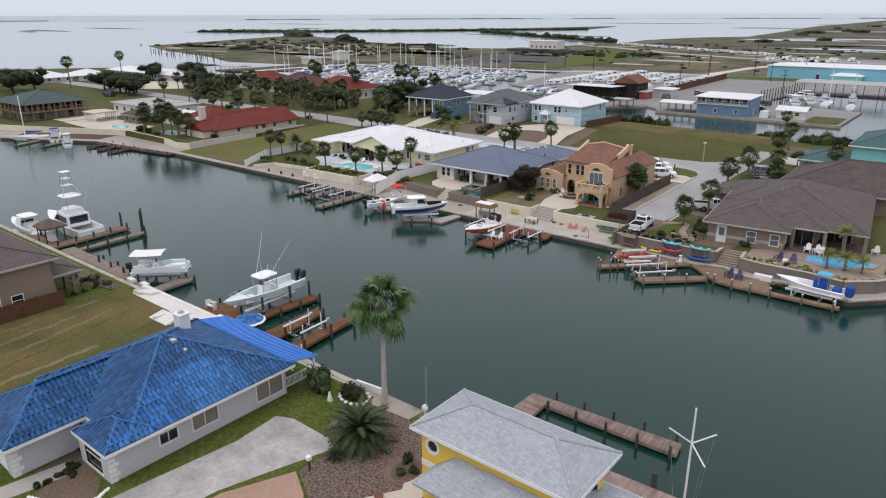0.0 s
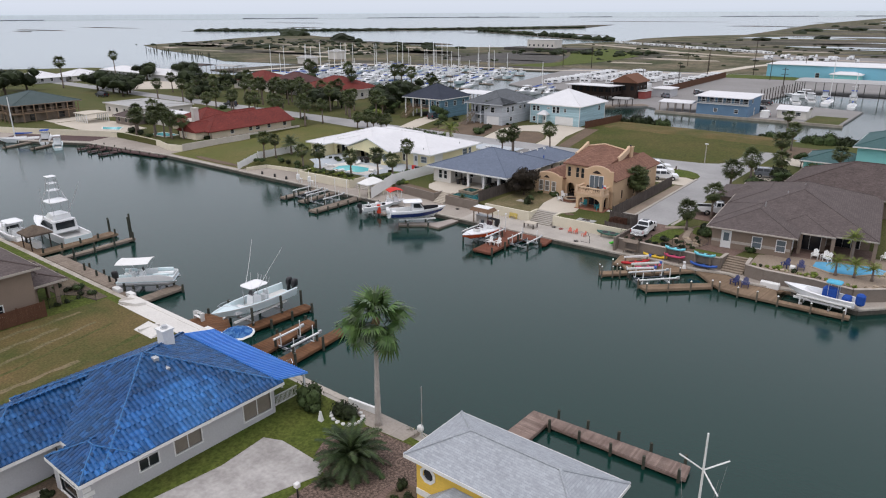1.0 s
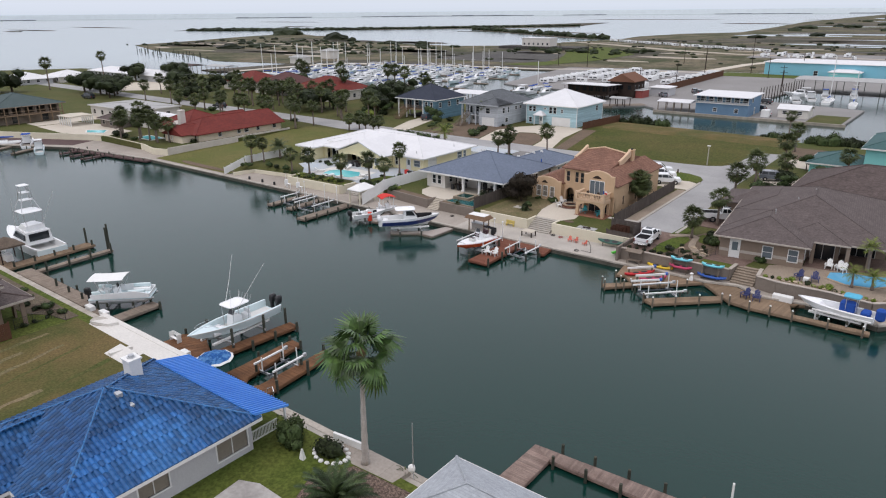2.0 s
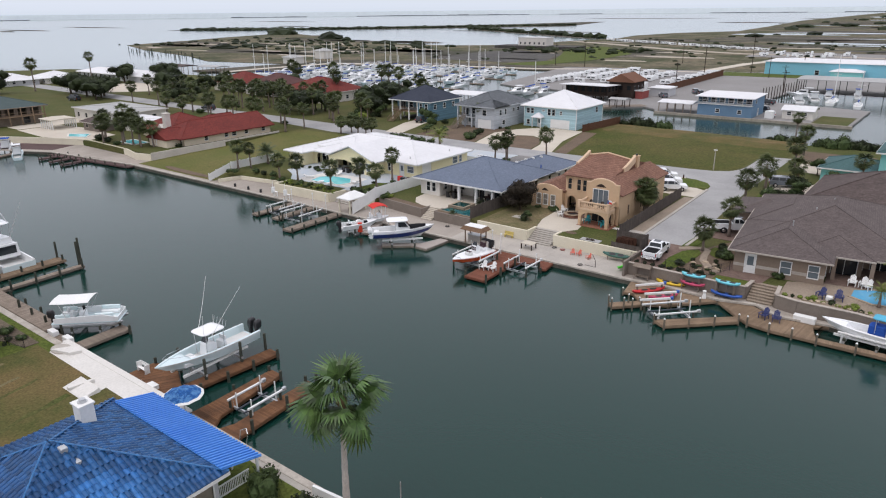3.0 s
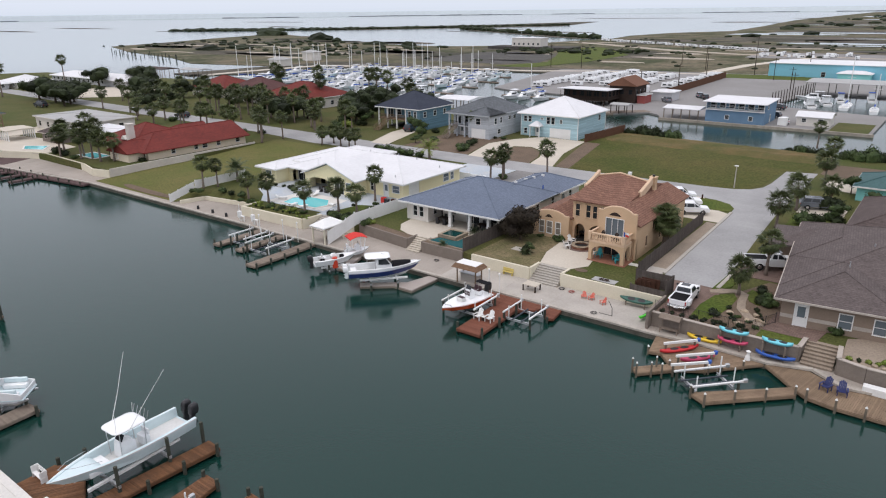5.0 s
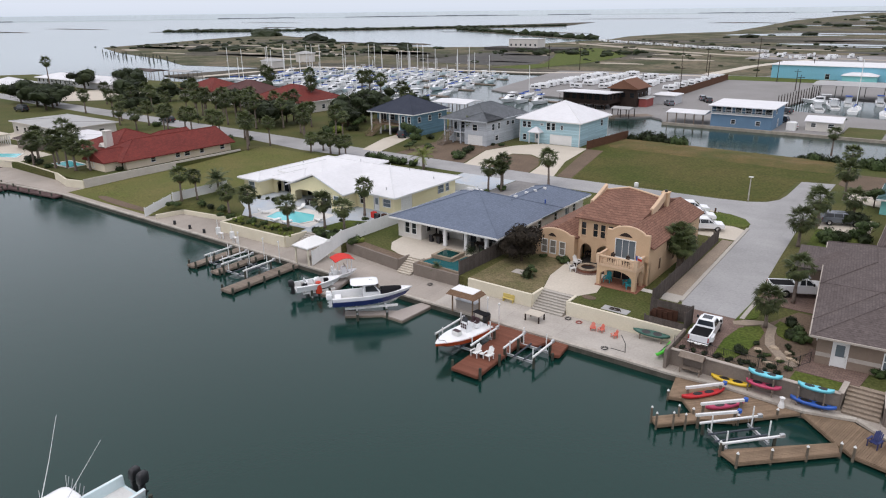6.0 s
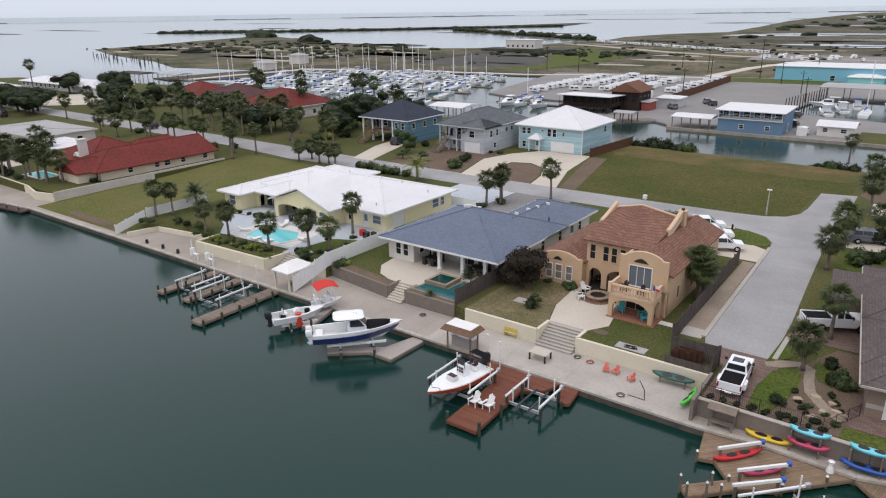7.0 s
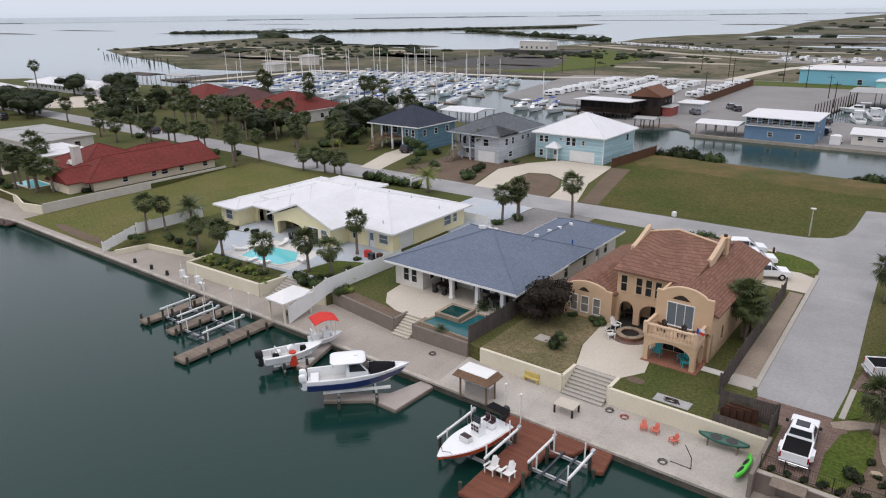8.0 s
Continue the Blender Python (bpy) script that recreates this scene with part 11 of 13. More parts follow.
        tube(bm, (s * 0.9, cy1 - 0.4, 1.45), (s * 1.06, cy1 - 0.4, 1.5), 0.025, n=5)
        part("side_mirror", bm, M["black"], t, at_world=False)
    bm = B()
    box(bm, -0.26, 0.26, -h - 0.2, -h - 0.185, 0.46, 0.58)
    part("blank_plate", bm, M["white"], t, at_world=False)
    return t


def suv(x, y, z, rz, label, paint="car_white", L=5.0):
    t = thing("suv", label, "car", x, y, z, rz)
    h = L / 2
    P = M[paint]
    bm = B()
    body(bm, [(-h, 0.45), (h - 0.1, 0.45), (h, 0.65), (h - 0.1, 0.98), (h - 1.35, 1.1), (-h + 0.03, 1.12), (-h - 0.02, 0.8)], 0.95, 0.92)
    part("body", bm, P, t, at_world=False)
    bm = B()
    loft(bm, [[(-0.91, -h + 0.1, 1.1), (0.91, -h + 0.1, 1.1), (0.91, h - 1.2, 1.1), (-0.91, h - 1.2, 1.1)], [(-0.74, -h + 0.4, 1.7), (0.74, -h + 0.4, 1.7), (0.72, h - 2.0, 1.7), (-0.72, h - 2.0, 1.7)], [(-0.68, -h + 0.5, 1.76), (0.68, -h + 0.5, 1.76), (0.66, h - 2.15, 1.76), (-0.66, h - 2.15, 1.76)]])
    c = part("cabin", bm, P, t, at_world=False)

    def pane(q, nm):
        bm = B()
        loft(bm, [[Vector(v) for v in q], [Vector(v) + (Vector((0, 0, 0.0)) + (Vector(v) - Vector((0, (q[0][1] + q[2][1]) / 2, 0))).normalized() * 0.001) for v in q]])
        part(nm, bm, M["glass"], c, at_world=False)
    for s in (-1, 1):
        for a, b, a2, b2 in ((-h + 0.3, -h + 1.35, -h + 0.52, -h + 1.35), (-h + 1.43, -h + 2.45, -h + 1.43, -h + 2.4), (-h + 2.53, h - 1.45, -h + 2.5, h - 2.1)):
            q = [(s * 0.90, a, 1.18), (s * 0.90, b, 1.18), (s * 0.765, b2, 1.65), (s * 0.765, a2, 1.65)]
            bm = B()
            loft(bm, [[Vector(v) for v in q], [Vector(v) + Vector((s * 0.012, 0, 0.004)) for v in q]])
            part("side_window", bm, M["glass"], c, at_world=False)
    for q, d in (([(-0.8, h - 1.27, 1.16), (0.8, h - 1.27, 1.16), (0.68, h - 1.93, 1.66), (-0.68, h - 1.93, 1.66)], Vector((0, 0.01, 0.012))), ([(-0.8, -h + 0.12, 1.2), (0.8, -h + 0.12, 1.2), (0.68, -h + 0.37, 1.66), (-0.68, -h + 0.37, 1.66)], Vector((0, -0.012, 0.006)))):
        bm = B()
        loft(bm, [[Vector(v) for v in q], [Vector(v) + d for v in q]])
        part("windscreen", bm, M["glass"], c, at_world=False)
    wheels(t, 0.96, (-h + 0.95, h - 0.95), 0.37)
    for s in (-1, 1):
        bm = B()
        box(bm, s * 0.78 - 0.12, s * 0.78 + 0.12, -h - 0.03, -h + 0.0, 0.8, 1.05)
        part("tail_light", bm, plain("red_lens", (0.35, 0.01, 0.01), 0.2), t, at_world=False)
    return t


pickup(-39.7, 5.6, G + 0.045, 3, "white crew-cab pickup with black cargo bed on brick pavers").scale = (0.9, 0.9, 0.9)
pickup(-34.9, 20.6, G + 0.045, -62, "white pickup truck parked beside a palm", dually=False, L=5.7)
suv(-35.2, 50.0, G + 0.035, -70, "grey SUV parked in a drive under palms", "car_grey")
suv(-53.4, 44.6, G + 0.035, -62, "white SUV parked beside the stucco house", L=4.6)
suv(-51.5, 41.2, G + 0.035, -62, "white SUV parked beside the stucco house", L=4.6)
suv(-49.3, 37.4, G + 0.035, -62, "white SUV parked beside the stucco house", L=4.6)
suv(-128.6, 70.4, G + 0.035, 12, "dark SUV in the drive of the raised house", "car_dark", 4.8)
suv(-198, 52.4, G + 0.03, 95, "dark car parked on the street", "car_dark", 4.8)
pickup(-219, 1.0, G, 60, "white pickup parked beside the green-roofed building", dually=False, L=5.6)
suv(-262, 42, G, 100, "dark car parked under trees", "car_dark", 4.8)
suv(-258, 40.5, G, 100, "dark car parked under trees", "car_dark", 4.8)
for x, y, rz, pnt in ((-92, 182, 30, "car_dark"), (-95, 186, 25, "car_grey"), (-63.6, 150, 80, "car_dark"), (-66, 168, 60, "car_dark"), (-58.6, 140.8, 20, "car_white"), (-100, 168, 40, "car_grey"), (-103, 172, 45, "car_white")):
    suv(x, y, 1.07, rz, "car parked in the marina yard", pnt, 4.8)


def trailer_proto(L, label):
    t = thing("camper_trailer", label, "camper", -118, 188, 1.0, 0, "parked campers")
    bm = B()
    body(bm, [(-L / 2, 0.6), (L / 2 - 0.3, 0.6), (L / 2, 1.2), (L / 2 - 0.5, 3.2), (-L / 2 + 0.1, 3.2)], 1.25, 1.2)
    part("body", bm, M["gel_white"], t, at_world=False)
    for a, b in ((-L * 0.38, -L * 0.06), (L * 0.06, L * 0.34)):
        bm = B()
        box(bm, -1.27, 1.27, a, b, 1.6, 2.35)
        part("window", bm, M["glass"], t, at_world=False)
    bm = B()
    box(bm, -1.262, 1.262, -L * 0.45, L * 0.42, 1.1, 1.35)
    part("stripe", bm, M["grey_metal"], t, at_world=False)
    bm = B()
    box(bm, -0.4, 0.4, -0.6, 0.4, 3.19, 3.45)
    part("roof_vent", bm, M["white"], t, at_world=False)
    for a in (-0.9, 0.0):
        bm = B()
        tube(bm, (-1.3, a, 0.36), (1.3, a, 0.36), 0.36, n=12)
        part("wheel", bm, M["tyre"], t, at_world=False)
    return t


random.seed(22)
RV = [trailer_proto(8.5, "white camper trailer parked in the yard"), trailer_proto(10.5, "long white camper trailer parked in the yard"), trailer_proto(6.8, "short white camper trailer parked in the yard")]
for i, p in enumerate(RV):
    p.matrix_basis = pose(-118, 184 + 4 * i, 1.0, 0, 0, 80) @ Matrix.Scale(0.78, 4)
for xa, n in ((-115, 16), (-127, 14), (-138, 15), (-149, 17), (-160, 17)):
    for k in range(n):
        if random.random() < 0.86:
            copy_thing(random.choice(RV), pose(xa + 0.16 * k * (1 if xa > -120 else -0.4) + random.uniform(-0.6, 0.6), (206 if xa > -120 else 200 if xa > -150 else 188) + 4.0 * k, 1.0, 0, 0, 84 + random.uniform(-6, 6)) @ Matrix.Scale(0.78, 4))
for k in range(46):
    f = k / 45
    copy_thing(random.choice(RV), pose(-318 + 178 * f, 594 - 122 * f + random.uniform(-5, 5), 0.75, 0, 0, random.uniform(0, 180)) @ Matrix.Scale(0.78, 4))
for k in range(44):
    copy_thing(random.choice(RV), pose(random.uniform(-132, -20), random.choice((412, 424, 436, 448)) + random.uniform(-2, 2), 0.75, 0, 0, random.uniform(-20, 20)) @ Matrix.Scale(0.78, 4))

# ---- far houses, marina buildings and the bay ----
def open_shed(name, label, x0, x1, y0, y1, z0, z1, mat, cols=4, rise=0.5, post="wood_grey", cat="shelter"):
    """A roof on posts."""
    s = thing(name, label, cat, (x0 + x1) / 2, (y0 + y1) / 2, z0)
    bm = B()
    ym = (y0 + y1) / 2
    loft(bm, [[(x, y0, z1 - 0.15), (x, y1, z1 - 0.15), (x, y1, z1), (x, ym, z1 + rise), (x, y0, z1)] for x in (x0, x1)])
    bmesh.ops.recalc_face_normals(bm, faces=bm.faces[:])
    part("roof", bm, M[mat], s)
    for i in range(cols):
        for y in (y0 + 0.4, y1 - 0.4):
            x = x0 + 0.4 + (x1 - x0 - 0.8) * i / (cols - 1)
            bm = B()
            box(bm, x - 0.1, x + 0.1, y - 0.1, y + 0.1, z0, z1 - 0.15)
            part("post", bm, M[post], s)
    return s


R3 = lambda n, L, v0=0.8, v1=2.0, w=1.2: row(n, L, w, v0, v1)
simple_house("tiled_house", "cream house with a red hip roof among palms", -246, -228, 88, 104, G, 5.4, M["offwhite"], M["roof_red"], 0.42, south=R3(3, 18), east=R3(3, 16))
simple_house("shingled_house", "house with a maroon shingle hip roof among palms", -224, -205, 86, 102, G, 5.6, M["offwhite"], M["roof_maroon"], 0.46, south=R3(3, 19), east=R3(3, 16))
simple_house("tiled_house", "pale house with a red hip roof among palms", -200, -178, 82, 100, G, 5.6, M["offwhite"], M["roof_red"], 0.42, south=R3(4, 22), east=[("g", 3, 6, 0, 2.3), ("w", 9, 10.2, 0.8, 2.0)])
simple_house("pavilion_house", "raised timber house with a green slate hip roof", -233, -215.5, -4, 12, G, 7.0, M["wood_grey"], M["roof_green"], 0.30, 1.4, M["wood_grey"], south=row(6, 17.5, 2.2, 2.4, 4.2, "o") + row(3, 17.5, 1.6, 0.3, 2.0, "w"), east=row(5, 15.6, 2.2, 2.6, 4.4, "o") + row(2, 15.6, 1.6, 0.3, 2.0, "w"))
def wrap_balcony():
    b = thing("raised_deck", "brown timber balcony round the raised house", "balcony", -224, -5, G)
    for x0, x1, y0, y1 in ((-235, -213.6, -5.9, -4.01), (-215.48, -213.6, -4.0, 12)):
        bm = B()
        box(bm, x0, x1, y0, y1, 4.75, 4.95)
        part("balcony_floor", bm, M["wood_tan"], b)
    for (ax, ay), (bx, by) in (((-235, -5.85), (-213.65, -5.85)), ((-213.65, -5.85), (-213.65, 12))):
        n = int(math.hypot(bx - ax, by - ay) / 2.6)
        for i in range(n + 1):
            x, y = ax + (bx - ax) * i / n, ay + (by - ay) * i / n
            bm = B()
            box(bm, x - 0.11, x + 0.11, y - 0.11, y + 0.11, G, 7.1)
            part("post", bm, M["wood_tan"], b)
        for z in (5.3, 5.9):
            bm = B()
            tube(bm, (ax, ay, z), (bx, by, z), 0.06, n=5)
            part("handrail", bm, M["wood_tan"], b)


wrap_balcony()
open_shed("pool_pavilion", "cream flat-roofed pavilion with white columns", -205, -198, 6.5, 13.2, G, 5.0, "drive", 6, 0.15, "white", "pavilion")
simple_house("flat_house", "pale house with a low flat grey roof", -215, -190.5, 20.5, 34, G, 5.5, M["offwhite"], M["grey_metal"], 0.05, 0.5, M["offwhite"], south=R3(5, 22), east=R3(3, 11.6))
simple_house("flat_house", "low pale wing with a flat white roof", -189.6, -176.5, 17.5, 26.5, G, 4.7, M["offwhite"], M["roof_white"], 0.04, 0.4, M["offwhite"], south=R3(3, 13))
simple_house("garden_house", "low garden house with a dark hip roof", -192.6, -185.2, 12.0, 16.6, G, 4.5, M["wall_greige"], M["roof_umber"], 0.4, 0.6, M["band"], south=R3(2, 7.4))
simple_house("long_building", "long pale waterfront building with a white metal roof", -352, -290, 87, 101, G, 5.0, M["grey_render"], M["roof_white"], 0.22, 0.8, south=R3(12, 46, 1.0, 2.2, 1.6), east=R3(3, 12.6), category="building")
simple_house("waterfront_house", "pale grey waterfront house with a white roof", -345, -330, 44, 60, G, 4.6, M["grey_render"], M["roof_white"], 0.3, 0.8, south=R3(4, 15), east=R3(4, 15.6))
simple_house("waterfront_house", "white waterfront house with a low white roof", -342, -328, 62, 76, G, 4.8, M["offwhite"], M["roof_white"], 0.3, 0.8, south=R3(3, 14), east=R3(3, 13.6))
open_shed("boat_shed", "dark open boat shed over the inlet", -362, -344, 136, 146, 0.4, 4.2, "roof_umber", 5, 0.8)
open_shed("boat_shed", "dark open boat shed over the inlet", -342, -326, 144, 153, 0.4, 4.0, "grey_metal", 5, 0.6)
simple_house("long_building", "long cyan sheet-metal warehouse with a white roof", -94.5, -6, 281, 302, 1.0, 6.6, M["cyan"], M["roof_white"], 0.10, 0.5, M["white"], south=row(2, 88, 1.6, 0.4, 2.4), category="building")
simple_house("small_building", "small pale aqua hut with a white roof", -66, -54, 274, 280, 1.0, 3.6, M["aqua"], M["roof_white"], 0.3, 0.5, category="building")
open_shed("covered_slips", "long grey sheet roof over boat slips", -66, 10, 206, 223, -1.5, 6.0, "grey_metal", 12, 0.4, "pile")
open_shed("picnic_shelter", "white-roofed open shelter on the bulkhead", -89.0, -78.6, 133.6, 142, 1.0, 3.9, "roof_white", 5, 0.5)
open_shed("covered_dock", "white-roofed open dock shelter in the marina", -161.5, -148.5, 123.5, 134.5, -1.5, 3.0, "roof_white", 5, 0.6)


def marina_building():
    h = thing("marina_office", "slate blue two-storey marina building with a white roof", "building", -70, 141, 1.0)
    x0, x1, y0, y1 = -77.2, -62.2, 134.2, 147.0
    D = M["marina_blue"]
    openings(h, (x0, y0), (x1, y0), 1.0, 4.2, D, [("w", 5.2, 6.2, 1.0, 2.0), ("w", 11.2, 12.2, 1.0, 2.0)], M["white"])
    openings(h, (x1, y0 + 0.2), (x1, y1 - 0.2), 1.0, 6.3, D, [("d", 6, 7, 0, 2.1), ("w", 3, 4.2, 3.8, 5.0)], M["white"])
    openings(h, (x1, y1), (x0, y1), 1.0, 6.3, D, [], M["white"])
    openings(h, (x0, y1 - 0.2), (x0, y0 + 0.2), 1.0, 6.3, D, row(3, 12.4, 1.2, 3.8, 5.0), M["white"])
    openings(h, (x0 + 0.2, y0 + 2.0), (x1 - 0.2, y0 + 2.0), 4.2, 6.3, D, row(6, 14.6, 1.5, 0.5, 1.7), M["white"])
    bm = B()
    box(bm, x0, x1, y0 - 0.3, y0 + 2.2, 4.2, 4.42)
    part("balcony_floor", bm, M["white"], h)
    bm = B()
    for v in (4.75, 5.3):
        box(bm, x0, x1, y0 - 0.28, y0 - 0.2, v, v + 0.08)
    for i in range(7):
        x = x0 + 0.1 + (x1 - x0 - 0.2) * i / 6
        box(bm, x - 0.06, x + 0.06, y0 - 0.3, y0 - 0.18, 4.42, 6.3)
    part("balcony_railing", bm, M["white"], h)
    bm = B()
    loft(bm, [[(x, y0 - 0.9, 6.25), (x, y1 + 0.6, 6.55), (x, y1 + 0.6, 6.75), (x, y0 - 0.9, 6.45)] for x in (x0 - 0.8, x1 + 0.6)])
    bmesh.ops.recalc_face_normals(bm, faces=bm.faces[:])
    part("roof", bm, M["roof_white"], h)
    k = thing("boat_house", "white cabin with a shallow curved roof on the spit", "building", -51.5, 143, 1.0)
    openings(k, (-55.4, 139.6), (-47.6, 139.6), 1.0, 3.4, M["offwhite"], [("w", 1.2, 2.2, 1.0, 1.9), ("w", 5, 6.2, 1.0, 1.9)], M["white"])
    openings(k, (-47.6, 139.8), (-47.6, 145.8), 1.0, 3.4, M["offwhite"], [], M["white"])
    openings(k, (-47.6, 146), (-55.4, 146), 1.0, 3.4, M["offwhite"], [], M["white"])
    openings(k, (-55.4, 145.8), (-55.4, 139.8), 1.0, 3.4, M["offwhite"], [], M["white"])
    bm = B()
    loft(bm, [[(x, 139.2 + 7.2 * i / 8, 3.4 + 1.0 * math.sin(math.pi * i / 8)) for i in range(9)] + [(x, 146.4 - 7.2 * i / 8, 3.25 + 0.9 * math.sin(math.pi * i / 8)) for i in range(9)] for x in (-55.8, -47.2)])
    bmesh.ops.recalc_face_normals(bm, faces=bm.faces[:])
    part("roof", bm, M["roof_white"], k)
    bm = B()
    bevel_box(bm, -59.4, -57.2, 137.0, 138.6, 1.0, 3.0, 0.03)
    single("storage_box", bm, M["white"], "white storage box on the bulkhead", "box")


def restaurant():
    h = thing("stilt_restaurant", "dark brown timber building on posts with white and red-brown roofs", "building", -119, 157, 1.0)
    D = M["dark_wood"]
    x0, x1, y0, y1, f = -128, -112.5, 147, 158, 2.8
    for i in range(6):
        for y in (y0 + 0.3, y0 + 5, y1 - 0.3):
            bm = B()
            x = x0 + 0.3 + (x1 - x0 - 0.6) * i / 5
            box(bm, x - 0.15, x + 0.15, y - 0.15, y + 0.15, -2.0, f)
            part("post", bm, D, h)
    openings(h, (x0, y0 + 2.2), (x1, y0 + 2.2), f, f + 2.7, D, row(6, x1 - x0, 1.7, 0.9, 2.4), D)
    openings(h, (x1, y0 + 2.4), (x1, y1), f, f + 2.7, D, row(3, 8.6, 1.6, 0.9, 2.4), D)
    openings(h, (x1 - 0.2, y1), (x0, y1), f, f + 2.7, D, [], D)
    openings(h, (x0, y1 - 0.2), (x0, y0 + 2.4), f, f + 2.7, D, [], D)
    bm = B()
    box(bm, x0 - 0.4, x1 + 0.4, y0 - 0.2, y1, f - 0.25, f)
    part("floor_deck", bm, D, h)
    bm = B()
    for v in (0.4, 0.7, 1.0):
        box(bm, x0 - 0.3, x1 + 0.3, y0 - 0.15, y0 - 0.08, f + v, f + v + 0.07)
    for i in range(12):
        x = x0 + (x1 - x0) * i / 11
        box(bm, x - 0.05, x + 0.05, y0 - 0.16, y0 - 0.06, f, f + 2.6)
    part("railing", bm, D, h)
    bm = B()
    loft(bm, [[(x, y0 - 0.8, f + 3.1), (x, y1 + 0.4, f + 2.65), (x, y1 + 0.4, f + 2.8), (x, y0 - 0.8, f + 3.3)] for x in (x0 - 1, x1 + 1)])
    bmesh.ops.recalc_face_normals(bm, faces=bm.faces[:])
    part("white_roof", bm, M["roof_white"], h, "white sheet roof")
    openings(h, (-116, 158.2), (-107.2, 158.2), 1.0, 6.6, D, row(3, 8.8, 1.3, 2.9, 4.3), D)
    openings(h, (-107.2, 158.4), (-107.2, 168), 1.0, 6.6, D, row(3, 9.6, 1.3, 2.9, 4.3), D)
    openings(h, (-107.4, 168), (-116, 168), 1.0, 6.6, D, [], D)
    openings(h, (-116, 167.8), (-116, 158.4), 1.0, 6.6, D, [], D)
    bm = B()
    hip(bm, -116.8, -106.4, 157.4, 168.8, 6.7, 0.5, 0.2, "y0y1")
    part("brown_roof", bm, plain("red_brown_shingle", (0.17, 0.085, 0.055), 0.85), h, "red-brown gabled roof")
    open_shed("dock_hut", "small open hut with a grey roof on the landing", -105.4, -99.6, 134.6, 139.6, 1.0, 3.6, "grey_metal", 3, 0.4, "dark_wood")
    simple_house("shed", "grey shed with a white roof in the yard", -106, -99, 170, 177, 1.0, 3.8, M["grey_render"], M["roof_white"], 0.15, 0.4, category="shed")
    simple_house("shed", "faded red shed in the yard", -107, -104.5, 160, 166, 1.0, 3.6, plain("faded_red_paint", (0.32, 0.09, 0.08), 0.7), M["grey_metal"], 0.15, 0.3, category="shed")


simple_house("long_building", "white boxy building on a dark platform by the basin", -322, -296, 432, 444, 2.8, 9.0, M["offwhite"], M["roof_white"], 0.04, 0.3, south=row(6, 26, 1.6, 1.0, 2.6), category="building")
slab("platform_basin", rect(-340, -268, 424, 446), -1.0, 2.8, M["mud"], label="dark platform under the white building", category="platform")
simple_house("shed", "pale shed with a grey roof by the causeway", -352, -342, 210, 218, 0.9, 4.6, M["offwhite"], M["grey_metal"], 0.3, 0.5, category="shed")
simple_house("shed", "small white house on the point", -370, -361, 252, 260, 0.9, 6.0, M["offwhite"], M["grey_metal"], 0.3, 0.5, category="shed")
marina_building()
restaurant()
fence("wooden_fence", "long tall brown fence beside the campers", (-105.5, 178), (-107.5, 262), 1.0, 2.6, "fence_brown", w=1.2, posts=6)


def pole(x, y, z, h, cross=True, label="dark timber utility pole"):
    p = thing("utility_pole", label, "pole", x, y, z, 15, "utility poles")
    bm = B()
    tube(bm, (0, 0, -0.5), (0, 0, h), 0.17, 0.11, 7)
    part("shaft", bm, M["dark_wood"], p, at_world=False)
    if cross:
        bm = B()
        box(bm, -1.2, 1.2, -0.06, 0.06, h - 0.9, h - 0.75)
        part("crossarm", bm, M["dark_wood"], p, at_world=False)


for x, y, h in ((-100.6, 282, 17), (-113, 252, 11), (-109, 205, 9.5), (-88, 262, 9), (-112, 175, 9), (-75, 230, 8), (-69.4, 205, 8), (-128, 300, 11), (-150, 330, 10), (-79, 286, 10), (-186, 280, 12), (-205, 282, 12)):
    pole(x, y, 1.0, h)
for k in range(16):
    pole(-70.0 + 0.35 * k, 178 + 2.4 * k, 0.0, 5.0, False, "slim grey mooring pole beside the lot")


def street_lamp(x, y, z, h, label="pale grey street lamp"):
    p = thing("street_lamp", label, "street lamp", x, y, z)
    bm = B()
    tube(bm, (0, 0, 0), (0, 0, h), 0.11, 0.06, 8)
    part("pole", bm, M["concrete"], p, at_world=False)
    bm = B()
    bevel_box(bm, -0.32, 0.32, -0.14, 0.14, h, h + 0.16, 0.03)
    part("lamp_head", bm, M["white"], p, at_world=False)


street_lamp(-48.5, 56.0, G, 3.6)
bm = B()
bevel_box(bm, -66.1, -65.5, 54.6, 55.1, G, G + 0.7, 0.05)
single("utility_box", bm, M["white"], "pale utility box on the lawn verge", "box")
bm = B()
tube(bm, (-50.6, 46.4, G), (-50.6, 46.4, G + 0.7), 0.14, 0.12, 8)
single("fire_hydrant", bm, M["rust"], "dark red hydrant on the lawn", "hydrant")

# scrub, flats and ponds of the marsh
random.seed(31)
def scatter(name, label, n, area, r, mat, z=0.7, tall=0.5):
    bm = B()
    for i in range(n):
        x, y = area(random.random(), random.random())
        s = r * random.uniform(0.4, 1.4)
        blob(bm, (x, y, z + s * tall * 0.4), (s * random.uniform(0.8, 1.5), s, s * tall), i, 0.6, 1)
    return single(name, bm, M[mat], label, "scrub", kind="stuff")


def patch(name, label, cx, cy, rx, ry, z, mat, seed):
    pts = []
    for i in range(20):
        a = 2 * math.pi * i / 20
        k = 1 + 0.45 * noise.noise(Vector((math.cos(a) * 1.6 + seed, math.sin(a) * 1.6, seed * 0.7)))
        pts.append((cx + rx * k * math.cos(a), cy + ry * k * math.sin(a)))
    slab(name, pts, 0.2, z, M[mat], label=label, category="marsh")


